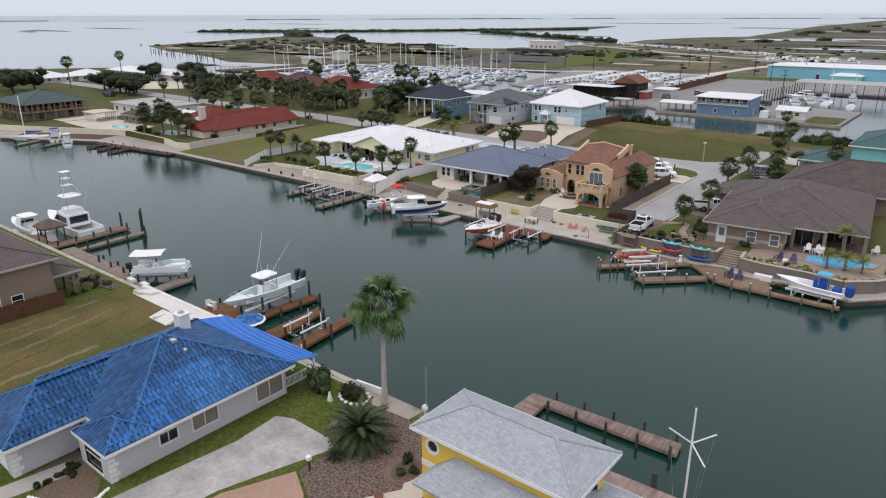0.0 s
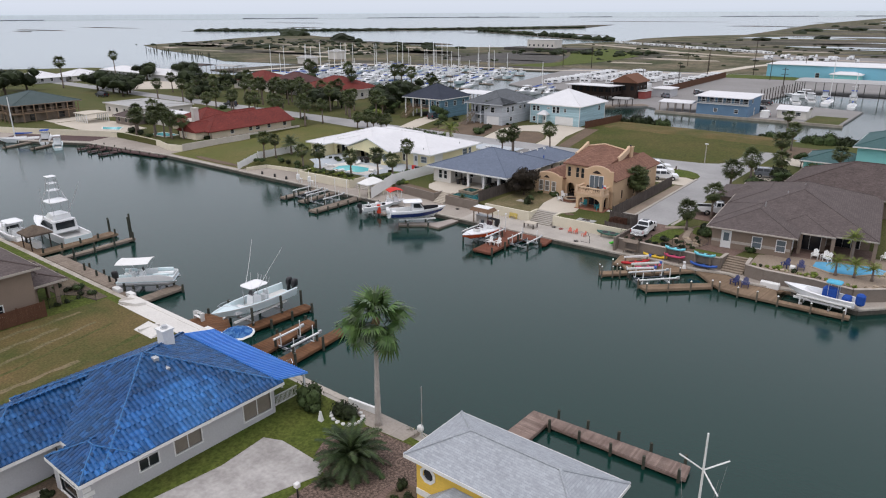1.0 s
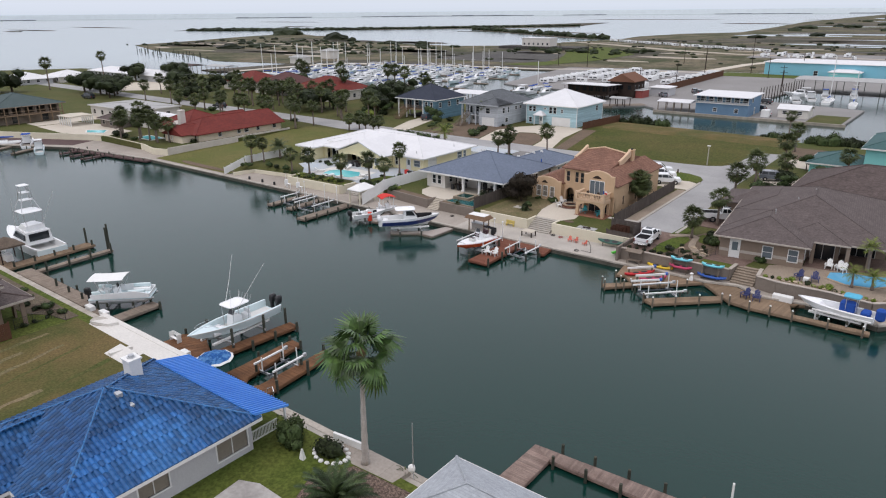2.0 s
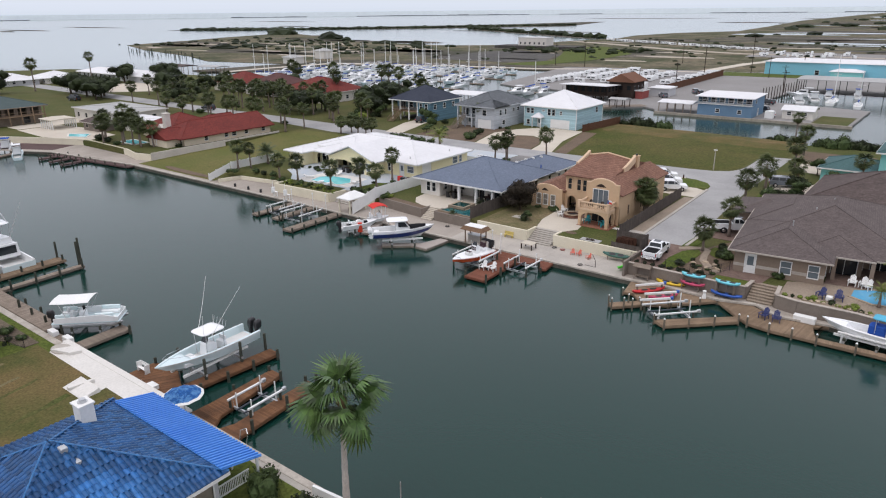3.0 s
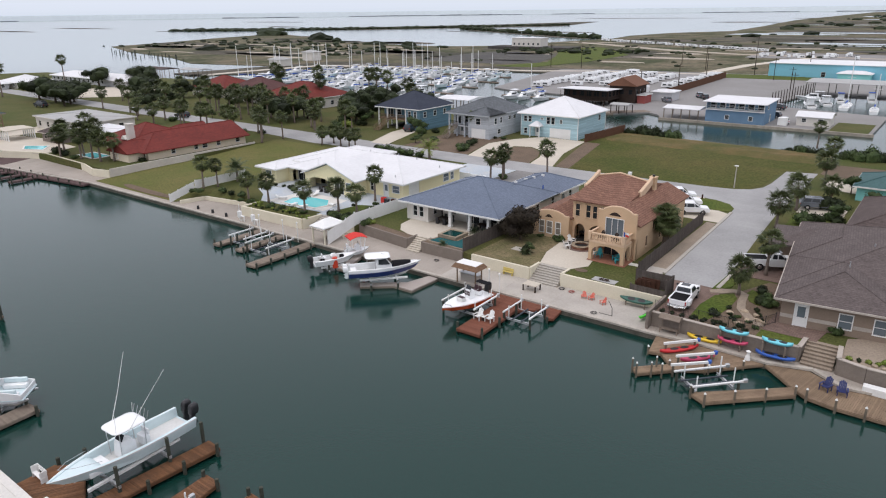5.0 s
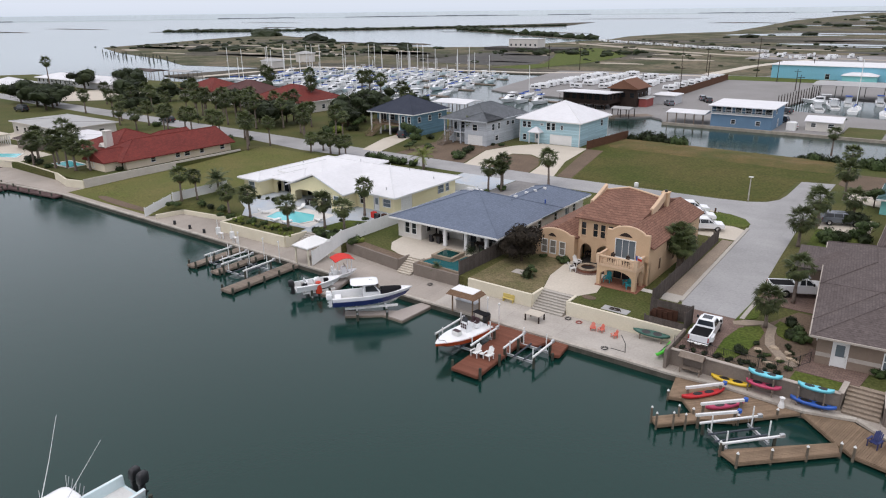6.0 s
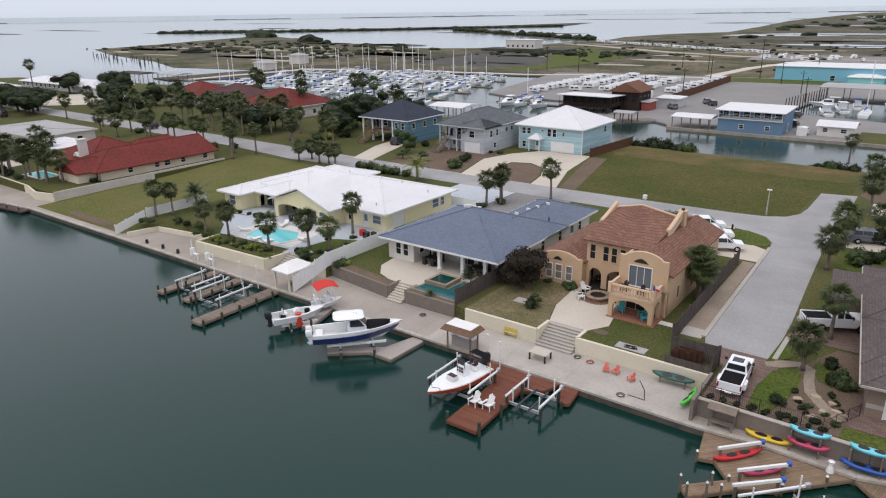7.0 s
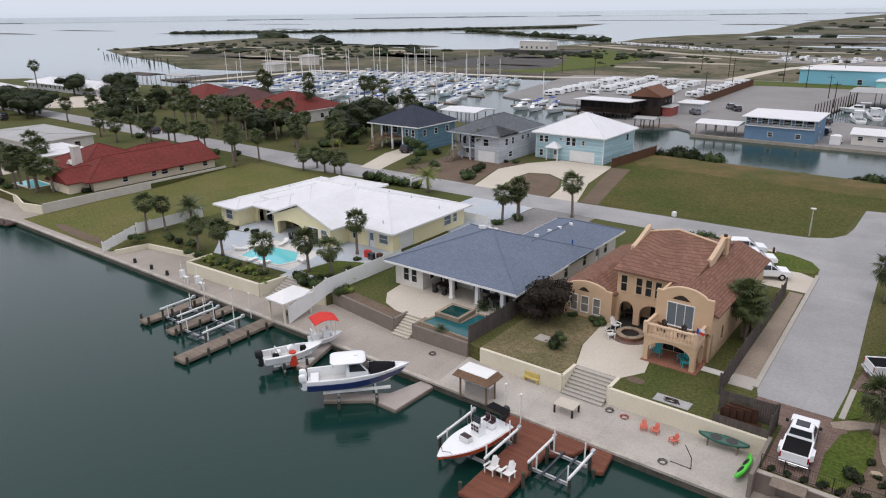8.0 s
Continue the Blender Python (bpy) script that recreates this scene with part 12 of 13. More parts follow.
for i in range(22):
    patch("marsh_grass", "darker marsh grass", random.uniform(-330, 200), random.uniform(310, 640), random.uniform(30, 70), random.uniform(10, 26), 0.785, "marsh_brown", i + 110)
for i in range(26):
    patch("marsh_grass", "brown marsh grass by the ponds", random.uniform(-290, 420), random.uniform(640, 1900), random.uniform(60, 170), random.uniform(24, 70), 0.787, "marsh_brown", i + 170)
for i in range(14):
    patch("sand_flat", "pale sandy flat in the marsh", random.uniform(-300, 60), random.uniform(300, 620), random.uniform(10, 26), random.uniform(3, 7), 0.80, "sand", i)
patch("sand_flat", "pale sandy flat in the marsh", -172, 378, 22, 7, 0.81, "sand", 3.3)
patch("sand_flat", "pale sandy flat in the marsh", -187, 333, 14, 5, 0.81, "sand", 4.4)
patch("marsh_pond", "shallow pond in the marsh", -205, 815, 60, 26, 0.82, "water", 5.1)
patch("marsh_pond", "shallow pond in the marsh", -110, 603, 40, 12, 0.82, "water", 6.2)
for i in range(30):
    patch("marsh_pond", "shallow pond in the marsh", random.uniform(-250, 420), random.uniform(680, 2100), random.uniform(40, 130), random.uniform(12, 50), 0.82, "water", i + 30)
for i in range(26):
    patch("marsh_pond", "narrow pond in the marsh", random.uniform(-80, 380), random.uniform(470, 900), random.uniform(16, 60), random.uniform(3, 9), 0.825, "water", i + 310)
for i in range(30):
    patch("marsh_grass", "dark wet marsh grass", random.uniform(-120, 420), random.uniform(455, 1000), random.uniform(20, 80), random.uniform(4, 14), 0.80, "mud", i + 350)
for i in range(6):
    patch("marsh_pond", "wide pond in the far marsh", random.uniform(-200, 500), random.uniform(2200, 3400), random.uniform(150, 300), random.uniform(80, 160), 0.82, "water", i + 230)
for i in range(20):
    x = random.uniform(-650, -380)
    patch("sand_flat", "pale sandy flat on the point", x, max(random.uniform(232, 420), 272 + max(0.0, -592 - x) * 0.45), random.uniform(10, 34), random.uniform(3, 7), 0.80, "sand", i + 60)
for i in range(20):
    x = random.uniform(-690, -370)
    patch("marsh_grass", "darker marsh grass", x, max(random.uniform(250, 500), 285 + max(0.0, -592 - x) * 0.75), random.uniform(20, 50), random.uniform(8, 22), 0.79, "marsh_brown", i + 90)
scatter("scrub", "low dark scrub on the point", 170, lambda a, b: (-730 + 350 * a, 300 + 200 * b * (1 - 0.4 * a)), 2.6, "leaf_oak")
scatter("scrub", "low scrub in the marsh", 170, lambda a, b: (-320 + 420 * a, 300 + 340 * b), 1.8, "leaf_oak")
scatter("spit_scrub", "scrub along the narrow spit", 120, lambda a, b: (-346 - 375 * a, 636 + 284 * a + 14 * b - 7), 4.0, "leaf_oak", 0.6, 0.8)
scatter("island_scrub", "dark scrub along the long island", 420, lambda a, b: (-1190 + 500 * a + 30 * b, 668 + 400 * a * a + 90 * a + 50 * b), 7.0, "leaf_oak", 0.5, 0.38)
scatter("far_scrub", "dark scrub of the far marsh", 240, lambda a, b: (-280 + 700 * a, 700 + 1900 * b), 7.0, "leaf_oak", 0.5, 0.4)
scatter("shore_scrub", "scrub by the pond bank", 60, lambda a, b: (-310 + 100 * a, 380 + 60 * b), 2.4, "leaf_oak", 0.7, 0.7)
blobs = B()
for x, y, r, h in ((-805, 585, 24, 9), (-615, 500, 15, 7), (-640, 512, 8, 4), (-545, 335, 12, 4), (-547, 306, 13, 4), (-430, 432, 8, 4), (-480, 445, 10, 3), (-560, 470, 6, 4)):
    blob(blobs, (x, y, 0.6), (r, r * 0.8, h), x, 0.4, 3)
single("dune_scrub", blobs, M["leaf_oak"], "rounded scrub-covered mounds on the point", "scrub", kind="stuff")
bm = B()
for i in range(34):
    a = i / 33
    x, y = -592 + 150 * a + random.uniform(-8, 8), 246 - 38 * a + random.uniform(-9, 9)
    tube(bm, (x, y, -1), (x, y, random.uniform(2.2, 4.6)), 0.28, n=6)
single("old_piles", bm, M["pile"], "rows of old dark piles in the bay", "piles", kind="stuff")
bm = B()
for x0, y0, L, wd in ((-1560, 560, 260, 10), (-1700, 760, 300, 12), (-1500, 500, 90, 8), (-700, 560, 60, 6), (-1240, 980, 120, 8), (-420, 1500, 160, 12), (-340, 2000, 240, 14), (-1900, 1500, 420, 14), (-900, 2100, 500, 14), (-560, 820, 240, 5), (-660, 930, 120, 4)):
    d = Vector((0.86, 0.5))
    blob(bm, (x0, y0, 0), (L / 2, wd, 1.6), x0, 0.5, 2)
single("low_islands", bm, M["marsh_brown"], "thin low marsh islands in the bay", "island", kind="stuff")
# far shore strips, with haze put into their colour
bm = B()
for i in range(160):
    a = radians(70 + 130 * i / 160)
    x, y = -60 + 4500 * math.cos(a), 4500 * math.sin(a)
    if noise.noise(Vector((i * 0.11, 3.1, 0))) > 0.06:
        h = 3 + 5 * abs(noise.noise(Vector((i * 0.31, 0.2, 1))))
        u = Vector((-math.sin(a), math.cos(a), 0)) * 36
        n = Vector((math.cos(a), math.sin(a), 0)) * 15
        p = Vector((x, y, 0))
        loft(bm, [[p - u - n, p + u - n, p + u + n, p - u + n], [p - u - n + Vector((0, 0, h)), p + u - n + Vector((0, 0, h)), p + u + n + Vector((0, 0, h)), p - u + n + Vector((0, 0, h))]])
tagged(part("backdrop_shore", bm, M["hazy_shore"]), "thin far shore of the bay, greyed by painted haze", "shore", kind="structure")

# the last of the bay, up to the horizon: upright ring, sky sheen painted in
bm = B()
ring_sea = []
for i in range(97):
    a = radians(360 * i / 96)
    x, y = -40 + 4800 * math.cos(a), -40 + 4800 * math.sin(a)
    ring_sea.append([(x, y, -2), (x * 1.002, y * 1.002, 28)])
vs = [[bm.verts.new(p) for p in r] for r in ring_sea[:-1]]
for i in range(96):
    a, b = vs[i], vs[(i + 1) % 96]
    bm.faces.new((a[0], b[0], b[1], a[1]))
tagged(part("backdrop_sea", bm, M["far_sea_haze"]), "upright backdrop ring below the horizon, painted with the far bay's pale sheen and haze", "water", kind="structure")

# ---- garden furniture and quay clutter ----
random.seed(41)
def gazebo():
    t = thing("gazebo", "white peaked canopy on posts at the quay", "gazebo", -86.0, 1.8, W)
    bm = B()
    hip(bm, -87.7, -84.9, -0.4, 3.6, 3.55, 0.6, 0.14)
    part("canopy", bm, M["white"], t)
    for x in (-87.4, -85.2):
        for y in (-0.1, 3.3):
            bm = B()
            bevel_box(bm, x - 0.1, x + 0.1, y - 0.1, y + 0.1, W, 3.43, 0.02)
            part("post", bm, M["wall_cream"], t)
    bm = B()
    bevel_box(bm, -87.0, -85.6, 1.2, 2.0, W + 0.4, W + 0.48, 0.02)
    for x in (-86.9, -85.7):
        box(bm, x - 0.05, x + 0.05, 1.3, 1.9, W, W + 0.4)
    single("bench", bm, M["wood_grey"], "small grey timber bench under the canopy", "bench")


def rect3(x0, x1, y0, y1, z):
    return [(x0, y0, z), (x1, y0, z), (x1, y1, z), (x0, y1, z)]


def bar_hut():
    t = thing("bar_hut", "small quay bar with a brown-edged white roof", "bar", -62.0, 0.0, W)
    bm = B()
    loft(bm, [rect3(-63.7, -60.2, -1.1, 1.1, 3.15), rect3(-63.35, -60.55, -0.75, 0.8, 3.62)])
    r = part("roof", bm, M["thatch"], t)
    r["label"] = "brown timber roof edge"
    bm = B()
    box(bm, -63.3, -60.6, -0.7, 0.75, 3.625, 3.66)
    part("roof_sheet", bm, M["white"], r)
    for x in (-63.2, -60.7):
        for y in (-0.6, 0.6):
            bm = B()
            box(bm, x - 0.06, x + 0.06, y - 0.06, y + 0.06, W, 3.2)
            part("post", bm, M["wood_tan"], t)
    bm = B()
    bevel_box(bm, -63.3, -60.95, 0.15, 0.85, W, W + 1.0, 0.03)
    c = part("counter", bm, M["block"], t)
    bm = B()
    box(bm, -63.4, -60.85, 0.05, 0.95, W + 1.003, W + 1.07)
    part("worktop", bm, M["alu"], c)


def adirondack(x, y, z, rz, mat, label, size=1.0):
    t = thing("garden_chair", label, "chair", x, y, z, rz, "reclining garden chairs")
    t.scale = (size, size, size)
    bm = B()
    loft(bm, [[(-0.28, -0.28, 0.30), (0.28, -0.28, 0.30), (0.28, 0.28, 0.38), (-0.28, 0.28, 0.38)], [(-0.28, -0.28, 0.34), (0.28, -0.28, 0.34), (0.28, 0.28, 0.42), (-0.28, 0.28, 0.42)]])
    part("seat", bm, mat, t, at_world=False)
    bm = B()
    for i in range(5):
        x0 = -0.27 + 0.11 * i
        hh = 0.95 + 0.08 * (2 - abs(i - 2))
        loft(bm, [[(x0, -0.26, 0.34), (x0 + 0.1, -0.26, 0.34), (x0 + 0.1, -0.23, 0.34), (x0, -0.23, 0.34)], [(x0, -0.55, hh), (x0 + 0.1, -0.55, hh), (x0 + 0.1, -0.52, hh), (x0, -0.52, hh)]])
    part("backrest", bm, mat, t, at_world=False)
    for s in (-1, 1):
        bm = B()
        box(bm, s * 0.36 - 0.07, s * 0.36 + 0.07, -0.36, 0.36, 0.54, 0.58)
        part("armrest", bm, mat, t, at_world=False)
        for y0 in (-0.3, 0.28):
            bm = B()
            box(bm, s * 0.34 - 0.03, s * 0.34 + 0.03, y0 - 0.04, y0 + 0.04, 0, 0.54)
            part("leg", bm, mat, t, at_world=False)
    return t


def small_table(x, y, z, w, d, h, mat, label, name="garden_table"):
    t = thing(name, label, "table", x, y, z)
    bm = B()
    bevel_box(bm, x - w / 2, x + w / 2, y - d / 2, y + d / 2, z + h - 0.08, z + h, 0.02)
    part("tabletop", bm, mat, t)
    for sx in (-1, 1):
        for sy in (-1, 1):
            bm = B()
            a, b = x + sx * (w / 2 - 0.1), y + sy * (d / 2 - 0.1)
            box(bm, a - 0.06, a + 0.06, b - 0.06, b + 0.06, z, z + h - 0.08)
            part("leg", bm, M["dark_wood"], t)


gazebo()
bar_hut()
adirondack(-55.9, -7.1, 1.06, 175, M["white"], "white slatted reclining chair on the red deck")
adirondack(-54.7, -6.9, 1.06, 175, M["white"], "white slatted reclining chair on the red deck")
small_table(-55.3, -7.0, 1.06, 0.4, 0.4, 0.45, M["white"], "small white side table on the red deck")
small_table(-55.2, 2.3, W, 1.7, 1.3, 0.8, M["drive"], "square pale-topped table on the quay")
CORAL = plain("coral_plastic", (0.62, 0.15, 0.10), 0.5)
for x, y, rz in ((-49.5, 3.5, 200), (-48.7, 3.6, 170), (-47.2, 3.2, 150)):
    adirondack(x, y, W, rz, CORAL, "coral red plastic chair on the quay", 0.68)
bm = B()
bevel_box(bm, -60.4, -59.0, 4.45, 4.75, W + 0.38, W + 0.45, 0.02)
box(bm, -60.4, -59.0, 4.7, 4.76, W + 0.5, W + 0.85)
for x in (-60.3, -59.15):
    box(bm, x, x + 0.08, 4.45, 4.75, W, W + 0.38)
    box(bm, x, x + 0.08, 4.69, 4.75, W + 0.38, W + 0.86)
single("bench", bm, plain("yellow_paint", (0.58, 0.46, 0.14), 0.6), "yellow wooden bench against the garden wall", "bench")


def hose(x, y, mat, label):
    bm = B()
    for k in range(3):
        r = 0.22 + 0.05 * k
        bent(bm, [(x + r * math.cos(a), y + r * math.sin(a), W + 0.03 + 0.045 * k) for a in [6.283 * i / 18 for i in range(19)]], 0.022, 5)
    single("hose_coil", bm, mat, label, "hose")


hose(-51.3, 4.2, plain("red_rubber", (0.30, 0.04, 0.03)), "coiled red hose on the quay")
hose(-52.6, 4.4, M["black"], "coiled dark hose on the quay")
hose(-47.0, 0.6, M["black"], "coiled dark rope on the quay")
hose(-69.4, 3.6, M["black"], "coiled dark hose on the quay")


def firepit():
    t = thing("fire_pit", "round stone fire pit on the patio", "fire pit", -55.5, 14.9, G + 0.04)
    n = 20
    for i in range(n):
        a, b = 6.283 * i / n, 6.283 * (i + 0.94) / n
        bm = B()
        prism(bm, [(-55.5 + r * math.cos(t_), 14.9 + r * math.sin(t_)) for r, t_ in ((0.85, a), (1.2, a), (1.2, b), (0.85, b))], G + 0.04, G + 0.36)
        o = part("ring_stone", bm, M["brickred"], t)
    for i in range(n):
        a, b = 6.283 * i / n, 6.283 * (i + 0.96) / n
        bm = B()
        prism(bm, [(-55.5 + r * math.cos(t_), 14.9 + r * math.sin(t_)) for r, t_ in ((0.8, a), (1.26, a), (1.26, b), (0.8, b))], G + 0.363, G + 0.43)
        part("coping_stone", bm, M["stone"], t)
    bm = B()
    disc(bm, (-55.5, 14.9, G + 0.04), 0.84, 0.2, 20)
    part("ash_bed", bm, M["black"], t)
    bm = B()
    prism(bm, ellipse(-55.5, 14.9, 1.75, 1.75), G - 0.1, G + 0.052)
    part("paver_ring", bm, M["pavers"], t)


firepit()
for x, y, rz in ((-57.2, 15.6, 250), (-56.8, 13.6, 310)):
    adirondack(x, y, G + 0.05, rz, M["white"], "white chair beside the fire pit")
TEAL = plain("teal_cushion", (0.05, 0.33, 0.36), 0.8)
for x, y, rz in ((-52.2, 12.7, 180), (-50.0, 12.8, 150), (-49.6, 12.2, 120)):
    adirondack(x, y, G + 0.08, rz, TEAL, "teal cushioned chair under the porch arch")
for x, y, rz in ((-51.9, 12.6, 180), (-50.2, 12.5, 180)):
    adirondack(x, y, 5.005, rz, M["dark_wood"], "dark wooden chair on the balcony", 0.85)
small_table(-57.0, 18.6, G + 0.05, 1.2, 0.8, 0.75, M["dark_wood"], "dark table in the arcade")
bm = B()
bevel_box(bm, -49.9, -47.2, 5.9, 7.0, G, G + 0.05, 0.01)
single("garden_mat", bm, M["grey_metal"], "worn pale grey mat lying on the lawn", "mat")
bm = B()
for i in range(7):
    a = i * 0.9
    bent(bm, [(-48.5 + random.uniform(-0.8, 0.8), 6.4 + random.uniform(-0.35, 0.35), G + 0.08), (-48.5 + random.uniform(-0.8, 0.8), 6.4 + random.uniform(-0.35, 0.35), G + 0.1), (-48.5 + random.uniform(-0.8, 0.8), 6.4 + random.uniform(-0.3, 0.3), G + 0.08)], 0.03, 5)
single("rope_heap", bm, M["dark_wood"], "tangled dark netting on the mat", "netting")
bm = B()
prism(bm, ellipse(-52.0, 7.8, 0.75, 0.5, 14), G - 0.05, G + 0.04)
single("manhole_cover", bm, M["dirt"], "round brown cover in the lawn", "cover")
bm = B()
for i in range(6):
    box(bm, -45.0 + 0.08 * i, -44.9 + 0.45 * i, 6.0 + 0.16 * i, 6.1 + 0.16 * i, G + 0.1, G + 1.0 + 0.12 * (i % 3))
box(bm, -45.1, -42.4, 5.9, 7.0, G, G + 0.12)
single("scrap_rack", bm, M["rust"], "rusty stacked metal inside the enclosure", "scrap")
bm = B()
loft(bm, [[(-49.0, 11.5, 6.0), (-48.98, 11.5, 6.0), (-48.98, 11.52, 6.0), (-49.0, 11.52, 6.0)], [(-48.7, 11.0, 7.0), (-48.68, 11.0, 7.0), (-48.68, 11.02, 7.0), (-48.7, 11.02, 7.0)]])
flag = thing("flag", "red white and blue flag on the balcony corner", "flag", -48.9, 11.5, 5.95)
part("staff", bm, M["wood_tan"], flag)
for nm, mat, z0, z1, k in (("red_stripe", M["canvas_red"], 6.25, 6.5, 0.2), ("white_stripe", M["white"], 6.505, 6.75, 0.2), ("blue_panel", M["canvas_blue"], 6.25, 6.75, 0.0)):
    bm = B()
    loft(bm, [[(-48.72 + k, 11.2, z0), (-48.52 + k * 2.2, 11.1, z0 - 0.05), (-48.52 + k * 2.2, 11.1, z1 - 0.05), (-48.72 + k, 11.2, z1)], [(-48.72 + k, 11.22, z0), (-48.52 + k * 2.2, 11.12, z0 - 0.05), (-48.52 + k * 2.2, 11.12, z1 - 0.05), (-48.72 + k, 11.22, z1)]])
    part(nm, bm, mat, flag)


def kayak(x, y, z, rz, col, L=3.6, tilt=0.0, label=""):
    t = thing("kayak", label or col.replace("_", " ") + " plastic kayak lying on the dock", "kayak", x, y, z, rz, "kayaks")
    bm = B()
    rows = []
    for i in range(13):
        k = i / 12
        w = 0.38 * max(0.03, math.sin(math.pi * k)) ** 0.55
        z0 = 0.16 * (2 * k - 1) ** 4
        rows.append([(-w, L * (k - 0.5), z0 + 0.2), (-w * 0.7, L * (k - 0.5), z0 + 0.03), (w * 0.7, L * (k - 0.5), z0 + 0.03), (w, L * (k - 0.5), z0 + 0.2), (w * 0.7, L * (k - 0.5), z0 + 0.3), (-w * 0.7, L * (k - 0.5), z0 + 0.3)])
    loft(bm, rows)
    bmesh.ops.recalc_face_normals(bm, faces=bm.faces[:])
    bm.transform(Matrix.Rotation(radians(tilt), 4, "Y"))
    part("hull", bm, KAYAK[col], t, smooth=True, at_world=False)
    for yy in (-0.5, 0.55):
        bm = B()
        prism(bm, ellipse(0, yy, 0.22, 0.42, 14), 0.29, 0.325)
        bm.transform(Matrix.Rotation(radians(tilt), 4, "Y"))
        part("cockpit", bm, M["black"], t, at_world=False)


kayak(-37.4, -2.0, 1.01, -38, "red", 3.9)
kayak(-35.5, -2.7, 1.01, -40, "pink", 3.4, label="dark red plastic kayak lying on the dock")
kayak(-36.1, 0.95, W + 0.02, -88, "yellow", 3.1)
for x, c, lo in ((-33.8, "pink", W + 0.62), (-30.2, "blue", W + 0.25)):
    rack = thing("kayak_rack", "timber kayak rack against the garden wall", "rack", x, 0.85, W)
    for s in (-0.9, 0.9):
        bm = B()
        box(bm, x + s - 0.05, x + s + 0.05, 0.55, 0.65, W, W + 1.75)
        box(bm, x + s - 0.05, x + s + 0.05, 1.05, 1.15, W, W + 1.75)
        for v in (lo - 0.1 - W, 1.5):
            box(bm, x + s - 0.05, x + s + 0.05, 0.4, 1.2, W + v, W + v + 0.08)
        part("upright", bm, M["wood_grey"], rack)
    kayak(x + 0.2, 0.72, lo, -88, c, 3.2 if c == "blue" else 2.6, label=c + " kayak on the lower rack")
    kayak(x + 0.2, 0.72, W + 1.58, -88, "cyan", 2.5, label="pale cyan kayak on the upper rack")
kayak(-42.15, 2.7, W + 0.32, -4, "green", 3.0, -42, "bright green kayak leaning on the end wall")
kayak(-44.2, 4.75, W + 0.55, -86, "dark_green", 3.4, 30, "dark green kayak on a wall bracket")
for x in (-45.2, -43.2):
    bm = B()
    box(bm, x - 0.05, x + 0.05, 4.3, 5.15, W + 0.42, W + 0.5)
    box(bm, x - 0.05, x + 0.05, 4.35, 4.45, W, W + 0.42)
    single("wall_bracket", bm, M["wood_grey"], "timber trestle under a kayak", "bracket")
bm = B()
box(bm, -46.6, -45.2, 1.0, 1.06, W, W + 0.05)
bent(bm, [(-45.2, 1.0, W), (-45.25, 1.0, W + 0.9), (-45.9, 1.6, W + 1.3)], 0.035, 6)
single("light_stand", bm, M["iron"], "thin dark light stand at the quay edge", "lamp")
for x in (-39.4,):
    t = thing("covered_bench", "grey shingled roof over a garden bench", "bench", x, 0.9, W)
    bm = B()
    loft(bm, [[(-40.3, y, z) for y, z in ((0.2, 2.75), (0.75, 3.05), (1.25, 2.75), (1.25, 2.68), (0.2, 2.68))], [(-38.3, y, z) for y, z in ((0.2, 2.75), (0.75, 3.05), (1.25, 2.75), (1.25, 2.68), (0.2, 2.68))]])
    bmesh.ops.recalc_face_normals(bm, faces=bm.faces[:])
    part("roof", bm, M["wood_grey"], t)
    for xx in (-40.1, -38.5):
        bm = B()
        box(bm, xx - 0.05, xx + 0.05, 0.95, 1.05, W, 2.69)
        box(bm, xx - 0.05, xx + 0.05, 0.35, 0.43, W, W + 0.65)
        part("post", bm, M["wood_grey"], t)
    bm = B()
    box(bm, -40.05, -38.55, 0.4, 0.94, W + 0.4, W + 0.46)
    part("seat", bm, M["wood_grey"], t)
bm = B()
loft(bm, [[(-32.0 + r * math.cos(a), -0.1 + r * math.sin(a), z) for a in [6.283 * i / 10 for i in range(10)]] for r, z in ((0.25, W - 0.2), (0.2, W + 0.1), (0.12, W + 0.3), (0.14, W + 0.5), (0.22, W + 0.62), (0.1, W + 0.7))])
single("garden_pedestal", bm, M["white"], "white cast garden pedestal on the dock", "ornament")
NAVY = plain("navy_plastic", (0.02, 0.03, 0.12), 0.5)
for x, y, rz in ((-25.6, -1.8, 160), (-24.4, -1.9, 190)):
    adirondack(x, y, 1.01, rz, NAVY, "navy blue reclining chair on the boardwalk")
for x, y, rz in ((-21.6, 3.2, 160), (-20.0, 3.4, 190)):
    adirondack(x, y, G + 0.03, rz, NAVY, "navy blue reclining chair by the pool")
for x, y, rz in ((-19.6, 8.6, 180), (-18.6, 8.7, 170), (-18.2, 8.2, 150), (-12.9, 12.6, 170)):
    adirondack(x, y, G + 0.06, rz, M["white"], "white reclining chair under the porch")
bm = B()
bevel_box(bm, -23.2, -21.2, -0.6, 0.1, 1.0, 1.65, 0.04)
single("dock_box", bm, M["white"], "white fibreglass dock box on the boardwalk", "box")
bm = B()
bevel_box(bm, -21.1, -20.5, 2.8, 3.4, G + 0.03, G + 0.45, 0.04)
single("side_table", bm, M["white"], "white cube table by the pool", "table")
